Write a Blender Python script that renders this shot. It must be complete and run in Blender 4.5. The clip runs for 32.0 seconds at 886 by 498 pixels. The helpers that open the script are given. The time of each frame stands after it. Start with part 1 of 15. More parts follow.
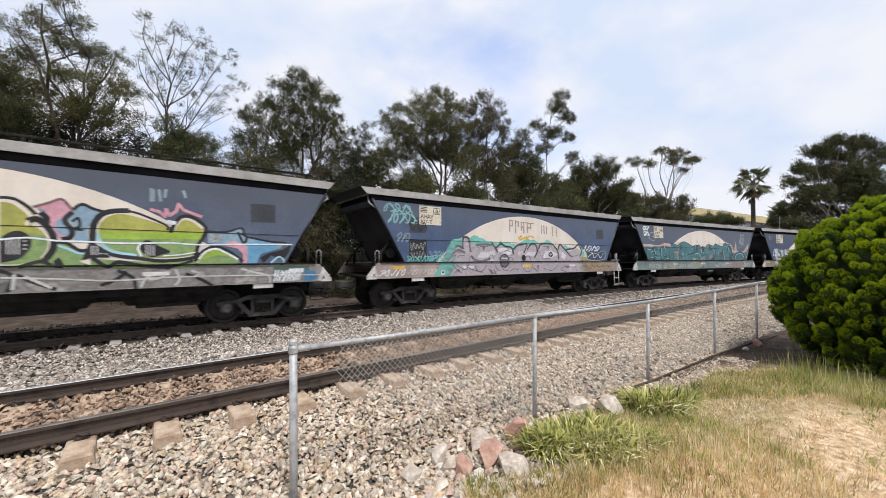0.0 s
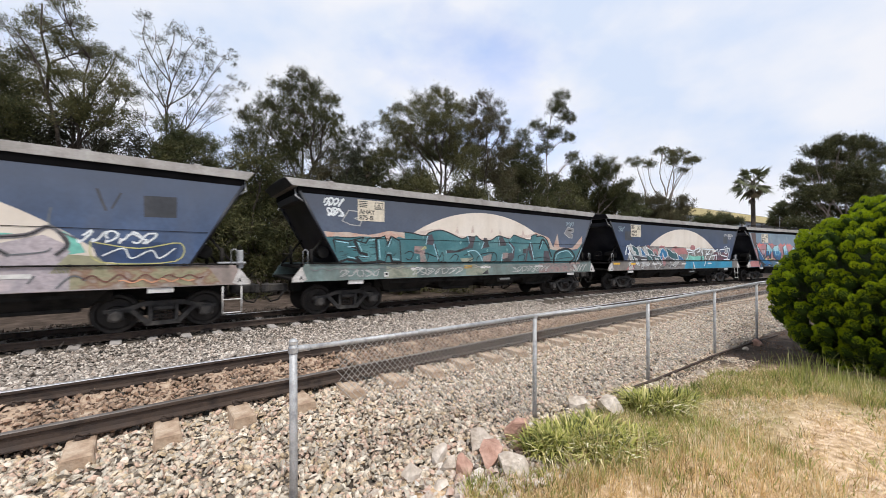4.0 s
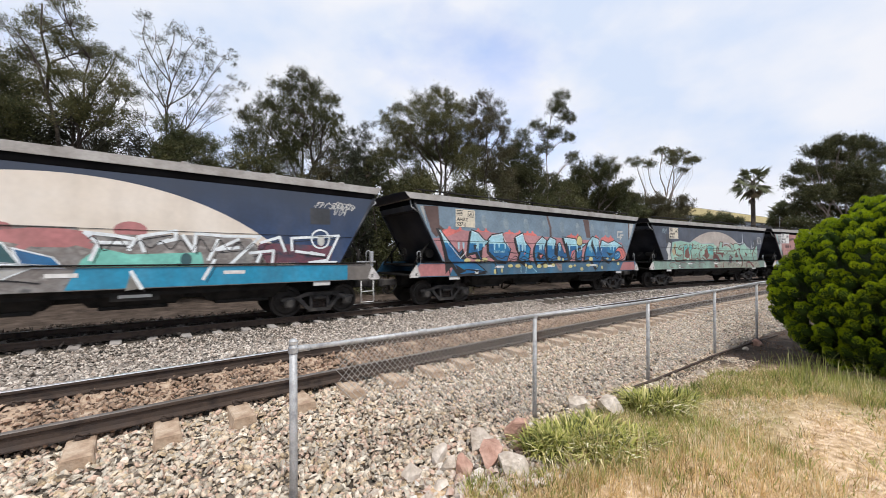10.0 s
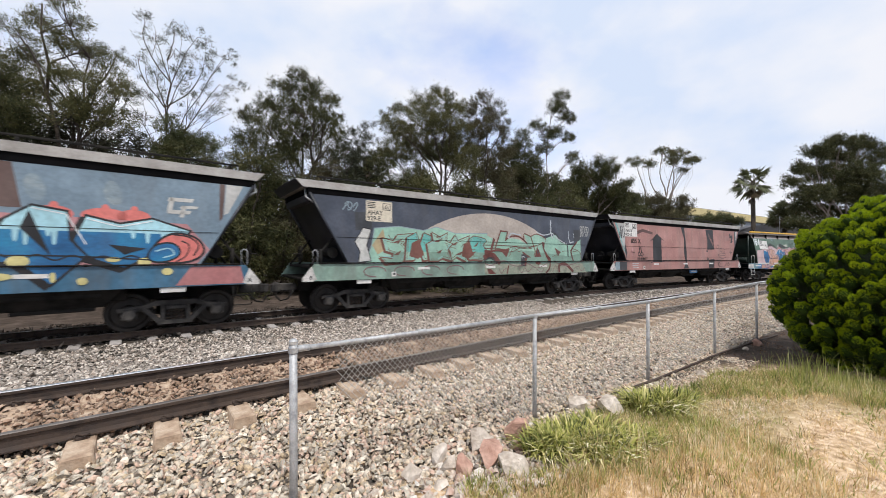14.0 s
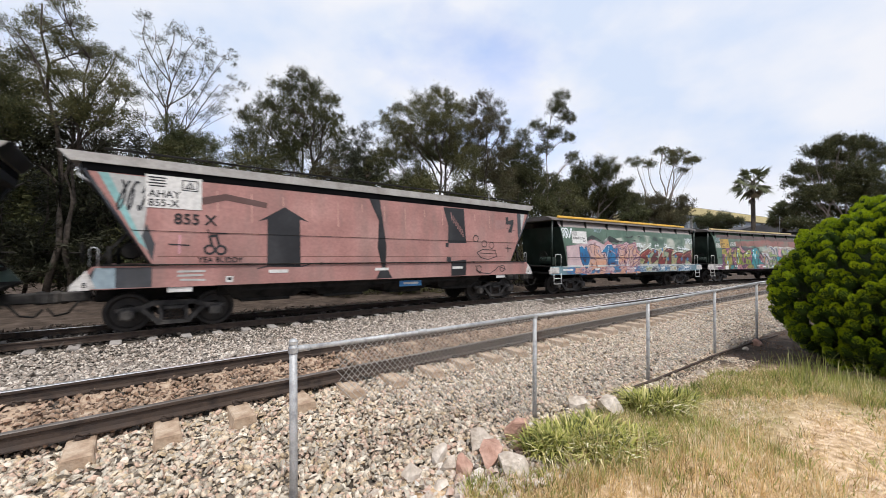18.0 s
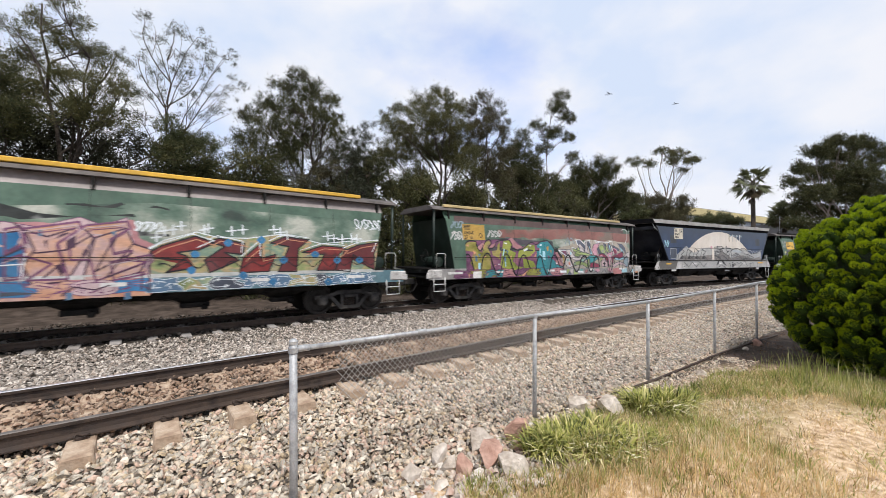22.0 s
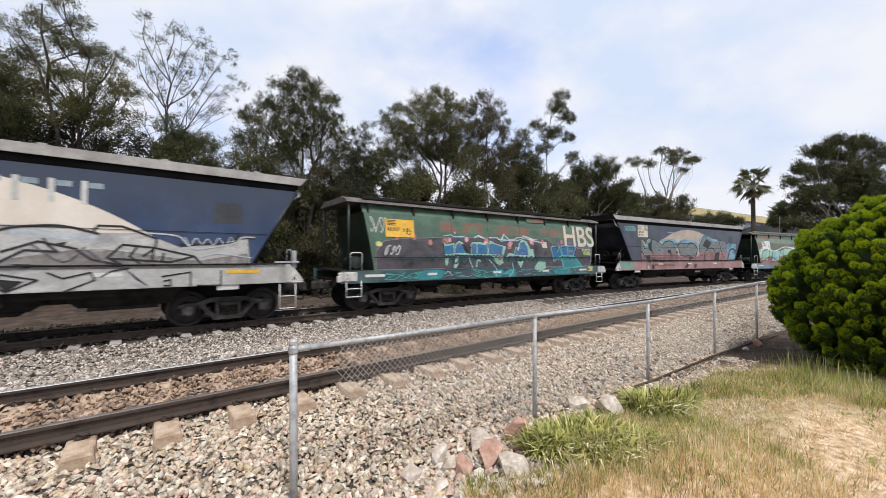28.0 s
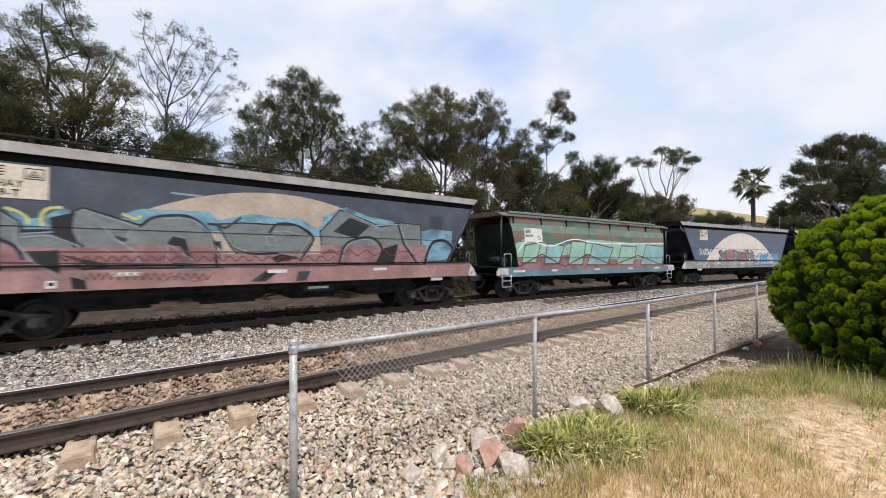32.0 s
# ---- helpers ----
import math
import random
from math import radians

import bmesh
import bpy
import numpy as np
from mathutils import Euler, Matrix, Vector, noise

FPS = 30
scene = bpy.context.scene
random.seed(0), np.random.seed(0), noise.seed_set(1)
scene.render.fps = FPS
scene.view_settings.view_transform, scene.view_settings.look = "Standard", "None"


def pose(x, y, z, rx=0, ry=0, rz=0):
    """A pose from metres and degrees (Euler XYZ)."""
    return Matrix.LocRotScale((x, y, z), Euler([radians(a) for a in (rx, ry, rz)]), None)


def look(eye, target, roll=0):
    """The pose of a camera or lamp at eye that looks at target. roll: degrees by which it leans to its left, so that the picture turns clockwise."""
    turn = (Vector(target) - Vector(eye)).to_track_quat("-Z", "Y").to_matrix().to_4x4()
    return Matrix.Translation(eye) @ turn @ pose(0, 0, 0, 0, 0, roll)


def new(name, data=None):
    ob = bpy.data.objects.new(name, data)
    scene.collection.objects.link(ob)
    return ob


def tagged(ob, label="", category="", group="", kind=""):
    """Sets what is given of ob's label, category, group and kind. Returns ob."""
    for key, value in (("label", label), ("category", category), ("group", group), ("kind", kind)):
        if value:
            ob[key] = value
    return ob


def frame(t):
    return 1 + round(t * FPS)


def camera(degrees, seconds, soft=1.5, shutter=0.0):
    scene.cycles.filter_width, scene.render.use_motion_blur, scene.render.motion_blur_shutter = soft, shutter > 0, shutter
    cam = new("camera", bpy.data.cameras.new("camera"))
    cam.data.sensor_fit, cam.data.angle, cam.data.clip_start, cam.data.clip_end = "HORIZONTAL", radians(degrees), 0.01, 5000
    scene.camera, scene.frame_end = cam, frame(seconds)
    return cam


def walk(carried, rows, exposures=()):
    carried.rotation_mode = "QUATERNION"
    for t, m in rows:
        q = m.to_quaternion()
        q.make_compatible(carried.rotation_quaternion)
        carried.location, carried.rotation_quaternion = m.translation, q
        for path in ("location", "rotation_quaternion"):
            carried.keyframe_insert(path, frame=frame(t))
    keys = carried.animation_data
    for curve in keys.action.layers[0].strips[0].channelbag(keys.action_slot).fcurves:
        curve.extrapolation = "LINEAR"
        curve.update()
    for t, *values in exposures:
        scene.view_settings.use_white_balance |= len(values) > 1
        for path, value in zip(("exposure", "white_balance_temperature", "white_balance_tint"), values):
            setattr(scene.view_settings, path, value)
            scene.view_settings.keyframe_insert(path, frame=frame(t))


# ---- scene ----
# ------------------------------------------------------------------ camera
cam = camera(98.97, 32.0, soft=0.35, shutter=0.35)
EYE = (0.0, 0.0, 1.605)
STAND = look(EYE, (0.0, 1.0, 1.6192), 0.35)
walk(cam, [(0.0, STAND), (32.0, STAND)])

# ------------------------------------------------------------------ world and light
world = bpy.data.worlds.new("overcast_sky")
scene.world = world
world.use_nodes = True
wn, wl = world.node_tree.nodes, world.node_tree.links
wn.clear()
w_out = wn.new("ShaderNodeOutputWorld")
w_co = wn.new("ShaderNodeTexCoord")
w_sky = wn.new("ShaderNodeTexSky")
w_sky.sky_type, w_sky.sun_disc = "NISHITA", False
w_sky.sun_elevation, w_sky.sun_rotation = radians(58), radians(200)
w_blue = wn.new("ShaderNodeBackground")
w_blue.inputs["Strength"].default_value = 0.15
w_tint = wn.new("ShaderNodeMixRGB")
w_tint.blend_type, w_tint.inputs[0].default_value = "MULTIPLY", 1.0
w_tint.inputs[2].default_value = (0.95, 1.35, 2.0, 1)
wl.new(w_sky.outputs[0], w_tint.inputs[1])
wl.new(w_tint.outputs[0], w_blue.inputs[0])
w_map = wn.new("ShaderNodeMapping")
w_map.inputs["Scale"].default_value = (1.0, 1.0, 1.7)
w_map.inputs["Location"].default_value = (1.117, 0.406, 0.26)
wl.new(w_co.outputs["Generated"], w_map.inputs[0])
w_n = wn.new("ShaderNodeTexNoise")
w_n.inputs["Scale"].default_value, w_n.inputs["Detail"].default_value = 2.1, 6.0
w_n.inputs["Roughness"].default_value = 0.52
wl.new(w_map.outputs[0], w_n.inputs["Vector"])
w_cover = wn.new("ShaderNodeValToRGB")
w_cover.color_ramp.elements[0].position, w_cover.color_ramp.elements[1].position = 0.28, 0.46
w_cover.color_ramp.elements[0].color = (0.6, 0.6, 0.6, 1)
wl.new(w_n.outputs[0], w_cover.inputs[0])
w_n2 = wn.new("ShaderNodeTexNoise")
w_n2.inputs["Scale"].default_value, w_n2.inputs["Detail"].default_value = 3.0, 5.0
wl.new(w_map.outputs[0], w_n2.inputs["Vector"])
w_tone = wn.new("ShaderNodeValToRGB")
w_tone.color_ramp.elements[0].position, w_tone.color_ramp.elements[0].color = 0.34, (0.68, 0.78, 0.97, 1)
w_tone.color_ramp.elements[1].position, w_tone.color_ramp.elements[1].color = 0.54, (0.885, 0.905, 0.975, 1)
wl.new(w_n2.outputs[0], w_tone.inputs[0])
w_cloud = wn.new("ShaderNodeBackground")
w_cloud.inputs["Strength"].default_value = 1.0
wl.new(w_tone.outputs[0], w_cloud.inputs[0])
w_mix = wn.new("ShaderNodeMixShader")
wl.new(w_cover.outputs[0], w_mix.inputs[0])
wl.new(w_blue.outputs[0], w_mix.inputs[1])
wl.new(w_cloud.outputs[0], w_mix.inputs[2])
wl.new(w_mix.outputs[0], w_out.inputs[0])

sun = new("sun", bpy.data.lights.new("sun", "SUN"))
sun.data.energy, sun.data.angle, sun.data.color = 3.1, radians(10), (1.0, 0.955, 0.895)
sun.matrix_basis = look((10, -20, 40), (0, 0, 0))
scene.view_settings.exposure = 0.0


# ------------------------------------------------------------------ materials
def mat(name, cols, scale=6.0, rough=0.8, metal=0.0, bump=0.2, bscale=40.0, island=False, objrand=False, detail=6.0,
        stretch=(1, 1, 1), spread=0.12, streak=0.0, spec=0.4, upper_tone=None, fv=0.13):
    """Noise-driven colour between the given colours, a second finer scale, relief, and a shift by island or by object."""
    m = bpy.data.materials.new(name)
    m.use_nodes = True
    n, l = m.node_tree.nodes, m.node_tree.links
    b = n["Principled BSDF"]
    b.inputs["Roughness"].default_value, b.inputs["Metallic"].default_value = rough, metal
    b.inputs["Specular IOR Level"].default_value = spec
    tc, mp = n.new("ShaderNodeTexCoord"), n.new("ShaderNodeMapping")
    mp.inputs["Scale"].default_value = stretch
    l.new(tc.outputs["Object"], mp.inputs[0])
    no = n.new("ShaderNodeTexNoise")
    no.inputs["Scale"].default_value, no.inputs["Detail"].default_value = scale, detail
    l.new(mp.outputs[0], no.inputs["Vector"])
    src = no.outputs[0]
    if island or objrand:
        if island:
            rnd = n.new("ShaderNodeNewGeometry").outputs["Random Per Island"]
        else:
            rnd = n.new("ShaderNodeObjectInfo").outputs["Random"]
        mx = n.new("ShaderNodeMath")
        mx.operation = "MULTIPLY_ADD"
        mx.inputs[1].default_value, mx.inputs[2].default_value = 0.72, -0.22
        l.new(rnd, mx.inputs[0])
        ad = n.new("ShaderNodeMath")
        ad.operation = "ADD"
        l.new(mx.outputs[0], ad.inputs[0])
        l.new(no.outputs[0], ad.inputs[1])
        ad2 = n.new("ShaderNodeMath")
        ad2.operation = "SUBTRACT"
        l.new(ad.outputs[0], ad2.inputs[0])
        ad2.inputs[1].default_value = 0.13
        src = ad2.outputs[0]
    r = n.new("ShaderNodeValToRGB")
    el = r.color_ramp.elements
    lo, hi = (0.08, 0.92) if (island or objrand) else (0.5 - spread * 1.5, 0.5 + spread * 1.5)
    while len(el) < len(cols):
        el.new(0.5)
    for k, c in enumerate(cols):
        el[k].position = lo + (hi - lo) * k / max(1, len(cols) - 1)
        el[k].color = (*c, 1)
    l.new(src, r.inputs[0])
    col = r.outputs[0]
    fine = n.new("ShaderNodeTexNoise")
    fine.inputs["Scale"].default_value, fine.inputs["Detail"].default_value = bscale, 4.0
    l.new(mp.outputs[0], fine.inputs["Vector"])
    hs = n.new("ShaderNodeHueSaturation")
    mr = n.new("ShaderNodeMapRange")
    mr.inputs["From Min"].default_value, mr.inputs["From Max"].default_value = 0.3, 0.7
    mr.inputs["To Min"].default_value, mr.inputs["To Max"].default_value = 1 - fv, 1 + fv
    l.new(fine.outputs[0], mr.inputs[0])
    l.new(mr.outputs[0], hs.inputs["Value"])
    l.new(col, hs.inputs["Color"])
    col = hs.outputs[0]
    if streak:
        st = n.new("ShaderNodeTexNoise")
        st.inputs["Scale"].default_value, st.inputs["Detail"].default_value = 1.0, 5.0
        m2 = n.new("ShaderNodeMapping")
        m2.inputs["Scale"].default_value = (2.2, 1.0, 0.5)
        l.new(tc.outputs["Object"], m2.inputs[0])
        l.new(m2.outputs[0], st.inputs["Vector"])
        sr = n.new("ShaderNodeMapRange")
        sr.inputs["From Min"].default_value, sr.inputs["From Max"].default_value = 0.45, 0.75
        sr.inputs["To Min"].default_value, sr.inputs["To Max"].default_value = 0.0, streak
        l.new(st.outputs[0], sr.inputs[0])
        mc = n.new("ShaderNodeMixRGB")
        mc.inputs[2].default_value = (0.16, 0.145, 0.13, 1)
        l.new(sr.outputs[0], mc.inputs[0])
        l.new(col, mc.inputs[1])
        col = mc.outputs[0]
    # Mixes towards a second tone from 2.0 to 3.5 m up.
    if upper_tone:
        sx = n.new("ShaderNodeSeparateXYZ")
        l.new(tc.outputs["Object"], sx.inputs[0])
        dr = n.new("ShaderNodeMapRange")
        dr.inputs["From Min"].default_value, dr.inputs["From Max"].default_value = 2.0, 3.5
        dr.inputs["To Min"].default_value, dr.inputs["To Max"].default_value = 0.0, 0.8
        l.new(sx.outputs[2], dr.inputs[0])
        md = n.new("ShaderNodeMixRGB")
        md.inputs[2].default_value = (*upper_tone, 1)
        l.new(dr.outputs[0], md.inputs[0])
        l.new(col, md.inputs[1])
        col = md.outputs[0]
    l.new(col, b.inputs["Base Color"])
    if bump:
        bp = n.new("ShaderNodeBump")
        bp.inputs["Strength"].default_value, bp.inputs["Distance"].default_value = bump, 0.02
        l.new(fine.outputs[0], bp.inputs["Height"])
        l.new(bp.outputs[0], b.inputs["Normal"])
    return m


def paint(name, c, var=0.14, rough=0.42, streak=0.2, upper_tone=None):
    """Weathered coach paint about one colour."""
    d = tuple(x * (1 - var) for x in c)
    u = tuple(min(0.9, x * (1 + var) + 0.012) for x in c)
    return mat(name, [d, c, u], scale=1.3, rough=rough, bump=0.06, bscale=11.0, detail=9.0, streak=streak, spec=0.45, upper_tone=upper_tone, fv=0.13)


M = {}
M["ballast"] = mat("ballast_stone", [(0.11, 0.088, 0.066), (0.56, 0.425, 0.275), (0.29, 0.26, 0.21), (0.71, 0.565, 0.42), (0.42, 0.40, 0.34), (0.64, 0.445, 0.34), (0.21, 0.17, 0.13), (0.57, 0.51, 0.42), (0.82, 0.71, 0.58)], 9, 0.9, 0, 0.5, 60, island=True)
M["brown_ballast"] = mat("brown_ballast_stone", [(0.08, 0.056, 0.04), (0.31, 0.20, 0.13), (0.19, 0.135, 0.10), (0.48, 0.36, 0.265), (0.28, 0.185, 0.13), (0.42, 0.285, 0.205)], 9, 0.9, 0, 0.5, 60, island=True)
M["grey_ballast"] = mat("grey_ballast_stone", [(0.055, 0.048, 0.042), (0.41, 0.36, 0.31), (0.14, 0.118, 0.10), (0.74, 0.665, 0.59), (0.26, 0.21, 0.17), (0.57, 0.48, 0.41)], 9, 0.9, 0, 0.5, 60, island=True)
# Brown stone with the shade beneath and behind the train in its colour.
M["shade_brown_stone"] = mat("brown_stone_darkened_for_shade", [(0.03, 0.024, 0.02), (0.11, 0.085, 0.068), (0.07, 0.056, 0.046), (0.17, 0.14, 0.115)], 9, 0.9, 0, 0.5, 60, island=True)
# Oily stone, made blacker to carry the shade under the train.
M["oily_shaded_ballast"] = mat("oily_ballast_stone_with_shade", [(0.018, 0.016, 0.014), (0.05, 0.043, 0.038), (0.09, 0.075, 0.062)], 9, 0.85, 0, 0.5, 60, island=True)
M["rubble"] = mat("pale_rubble_stone", [(0.2, 0.17, 0.145), (0.62, 0.54, 0.46), (0.45, 0.30, 0.235), (0.74, 0.69, 0.62), (0.36, 0.32, 0.28)], 9, 0.9, 0, 0.5, 50, island=True)
M["rail_top_dull"] = mat("dull_worn_rail_steel", [(0.10, 0.085, 0.075), (0.2, 0.18, 0.165)], 3, 0.5, 0.5, 0.1, 60)
M["rail_side"] = mat("rusty_rail_steel", [(0.035, 0.026, 0.022), (0.075, 0.052, 0.04), (0.06, 0.045, 0.038)], 5, 0.75, 0.2, 0.4, 80)
M["rail_top"] = mat("polished_rail_steel", [(0.8, 0.79, 0.78), (0.92, 0.92, 0.92)], 3, 0.3, 0.9, 0.05, 60)
M["concrete"] = mat("sleeper_concrete", [(0.28, 0.19, 0.13), (0.42, 0.31, 0.22), (0.49, 0.385, 0.29)], 6, 0.92, 0, 0.4, 50)
M["grey_concrete"] = mat("grey_sleeper_concrete", [(0.30, 0.27, 0.25), (0.42, 0.39, 0.37)], 6, 0.92, 0, 0.4, 50, objrand=True)
M["galv"] = mat("galvanised_steel", [(0.27, 0.275, 0.29), (0.40, 0.41, 0.42), (0.47, 0.48, 0.5)], 14, 0.55, 0.35, 0.15, 70)
M["wire"] = mat("galvanised_wire", [(0.36, 0.355, 0.34), (0.5, 0.49, 0.47)], 14, 0.55, 0.3, 0.0, 70)
M["black_steel"] = mat("grimy_black_steel", [(0.008, 0.0078, 0.0078), (0.02, 0.019, 0.018), (0.028, 0.025, 0.023)], 3, 0.8, 0.0, 0.3, 30, spec=0.12)
M["bogie"] = mat("bogie_cast_steel", [(0.018, 0.017, 0.017), (0.045, 0.042, 0.04), (0.085, 0.077, 0.07)], 4, 0.7, 0.0, 0.3, 30, spec=0.25)
M["wheel"] = mat("wheel_steel", [(0.018, 0.016, 0.015), (0.04, 0.034, 0.03)], 4, 0.6, 0.3, 0.2, 30)
M["roof_grey"] = mat("pale_grey_roof_paint", [(0.22, 0.205, 0.19), (0.33, 0.315, 0.30), (0.38, 0.37, 0.355)], 1.6, 0.6, 0, 0.08, 20, streak=0.4)
M["old_roof"] = mat("grimy_brown_roof_paint", [(0.05, 0.042, 0.04), (0.11, 0.095, 0.088), (0.16, 0.14, 0.13)], 2.0, 0.7, 0, 0.1, 20, streak=0.3)
M["white"] = paint("white_marking_paint", (0.66, 0.65, 0.63), 0.1)
# Black band paint, deepened so that it holds the roof overhang's shade.
M["eave_black"] = mat("black_eave_paint_with_shade", [(0.0025, 0.0026, 0.003), (0.006, 0.006, 0.007)], 2, 0.9, 0, 0.1, 30, spec=0.05)
M["dirty_white"] = mat("grimy_white_paint", [(0.30, 0.28, 0.26), (0.52, 0.50, 0.48), (0.62, 0.60, 0.58)], 5.0, 0.6, 0, 0.1, 20, streak=0.3)
M["cream"] = mat("cream_dome_paint", [(0.62, 0.55, 0.47), (0.70, 0.63, 0.55), (0.73, 0.67, 0.60)], 0.7, 0.45, 0, 0.03, 9.0, streak=0.1, fv=0.03)
# Navy of the wagon ends, taken near black for their shade.
M["navy_end"] = paint("navy_end_paint_with_shade", (0.012, 0.014, 0.022), 0.4)
M["yellow"] = paint("yellow_paint", (0.72, 0.42, 0.05), 0.15)
M["ink"] = paint("black_graffiti_paint", (0.016, 0.016, 0.018), 0.3, streak=0.0)
M["spray_white"] = paint("white_spray_paint", (0.70, 0.74, 0.76), 0.12, streak=0.0)
M["bark"] = mat("bark", [(0.03, 0.023, 0.018), (0.065, 0.052, 0.042), (0.10, 0.08, 0.067)], 7, 0.95, 0, 0.6, 30)
M["pale_bark"] = mat("pale_gum_bark", [(0.13, 0.105, 0.09), (0.27, 0.22, 0.195)], 4, 0.9, 0, 0.4, 20)


def leafmat(name, cols, trans=0.25, rough=0.6):
    m = mat(name, cols, 1.2, rough, 0, 0.0, 3.0, island=True, spec=0.25)
    n, l = m.node_tree.nodes, m.node_tree.links
    b = n["Principled BSDF"]
    b.inputs["Transmission Weight"].default_value = 0.0
    tr = n.new("ShaderNodeBsdfTranslucent")
    ms = n.new("ShaderNodeMixShader")
    ms.inputs[0].default_value = trans
    l.new(b.inputs["Base Color"].links[0].from_socket, tr.inputs[0])
    l.new(b.outputs[0], ms.inputs[1])
    l.new(tr.outputs[0], ms.inputs[2])
    l.new(ms.outputs[0], n["Material Output"].inputs[0])
    return m


M["leaf_olive"] = leafmat("olive_needle_foliage", [(0.04, 0.046, 0.019), (0.1, 0.104, 0.042), (0.165, 0.145, 0.062)])
M["leaf_dark"] = leafmat("dark_green_foliage", [(0.026, 0.032, 0.013), (0.064, 0.07, 0.028), (0.112, 0.106, 0.042)])
# Darker copy of the dark foliage; the wood's shade is put into it.
M["leaf_deep"] = leafmat("deep_foliage_shade_in_colour", [(0.016, 0.018, 0.009), (0.03, 0.032, 0.016), (0.045, 0.044, 0.022)], 0.1)
M["leaf_light"] = leafmat("lighter_olive_foliage", [(0.045, 0.058, 0.026), (0.10, 0.115, 0.052), (0.16, 0.15, 0.075)])
M["leaf_brown"] = leafmat("brown_tinged_foliage", [(0.055, 0.045, 0.024), (0.1, 0.085, 0.045), (0.08, 0.088, 0.04)])
M["leaf_gum"] = leafmat("gum_foliage", [(0.05, 0.062, 0.028), (0.1, 0.115, 0.05), (0.16, 0.16, 0.075)])
M["leaf_thin"] = leafmat("thin_grey_green_foliage", [(0.03, 0.036, 0.022), (0.06, 0.064, 0.04)])
M["leaf_palm"] = leafmat("palm_frond", [(0.06, 0.07, 0.035), (0.17, 0.18, 0.09), (0.10, 0.11, 0.055)])
M["frond_dead"] = leafmat("dead_palm_frond", [(0.10, 0.075, 0.045), (0.17, 0.13, 0.08)], 0.1)
M["leaf_bush"] = leafmat("golden_conifer_new_growth", [(0.13, 0.21, 0.006), (0.27, 0.37, 0.009), (0.44, 0.52, 0.012)], 0.2)
# Older growth is greener; it is also darkened to deepen the gaps' shade.
M["leaf_bush_old"] = leafmat("older_foliage_darkened_for_gaps", [(0.012, 0.03, 0.003), (0.03, 0.065, 0.004), (0.06, 0.115, 0.006)], 0.15)
# Near-black core: the shade inside the crown is put into its colour.
M["bush_core"] = leafmat("inner_foliage_with_painted_shade", [(0.006, 0.012, 0.003), (0.014, 0.026, 0.005)], 0.0)
M["strap"] = leafmat("strap_leaf", [(0.03, 0.042, 0.012), (0.18, 0.2, 0.045), (0.50, 0.48, 0.13), (0.09, 0.11, 0.022), (0.34, 0.35, 0.09), (0.66, 0.58, 0.26), (0.9, 0.85, 0.66)], 0.15)
M["grass_green"] = leafmat("green_grass_blade", [(0.06, 0.08, 0.018), (0.30, 0.345, 0.09), (0.52, 0.52, 0.17), (0.17, 0.2, 0.05), (0.78, 0.70, 0.36)], 0.3)
M["grass_dry"] = leafmat("dry_grass_blade", [(0.2, 0.13, 0.05), (0.68, 0.48, 0.22), (0.90, 0.70, 0.42), (0.42, 0.30, 0.12), (0.95, 0.84, 0.62)], 0.25)
M["straw"] = leafmat("pale_lying_straw", [(0.34, 0.23, 0.14), (0.80, 0.62, 0.45), (0.94, 0.80, 0.64), (0.60, 0.44, 0.3), (0.96, 0.88, 0.76)], 0.1)
M["mulch"] = leafmat("bark_and_leaf_litter", [(0.05, 0.028, 0.018), (0.16, 0.095, 0.06), (0.3, 0.2, 0.14), (0.1, 0.06, 0.04)], 0.05)
M["rock"] = mat("pale_rock", [(0.33, 0.27, 0.215), (0.52, 0.45, 0.38), (0.68, 0.61, 0.54)], 5, 0.92, 0, 0.8, 22)
M["rock_pink"] = mat("pink_sandstone", [(0.30, 0.16, 0.115), (0.44, 0.27, 0.21), (0.5, 0.34, 0.27)], 5, 0.92, 0, 0.8, 22)
M["fascia"] = mat("cream_yellow_fascia", [(0.52, 0.43, 0.2), (0.62, 0.53, 0.29)], 0.4, 0.7, 0, 0.0, 5)
M["cladding"] = mat("blue_grey_cladding", [(0.22, 0.25, 0.29), (0.3, 0.33, 0.37)], 0.3, 0.6, 0, 0.05, 5)
M["dark_roof"] = mat("dark_roofing", [(0.05, 0.05, 0.055), (0.09, 0.09, 0.1)], 0.4, 0.7, 0, 0.0, 5)
M["dark_glass"] = mat("dark_window_glass", [(0.02, 0.024, 0.03), (0.035, 0.04, 0.05)], 0.4, 0.12, 0, 0.0, 5)

# ------------------------------------------------------------------ mesh helpers


def part(name, bm, material, parent, label=""):
    """Links a bmesh or mesh as one mesh object under a thing."""
    if isinstance(bm, bmesh.types.BMesh):
        me = bpy.data.meshes.new(name)
        bm.to_mesh(me)
        bm.free()
    else:
        me = bm
    mats = material if isinstance(material, (list, tuple)) else [material]
    if not me.materials:
        for x in mats:
            me.materials.append(x)
    ob = new(name, me)
    ob.parent = parent
    if label:
        ob["label"] = label
    return ob


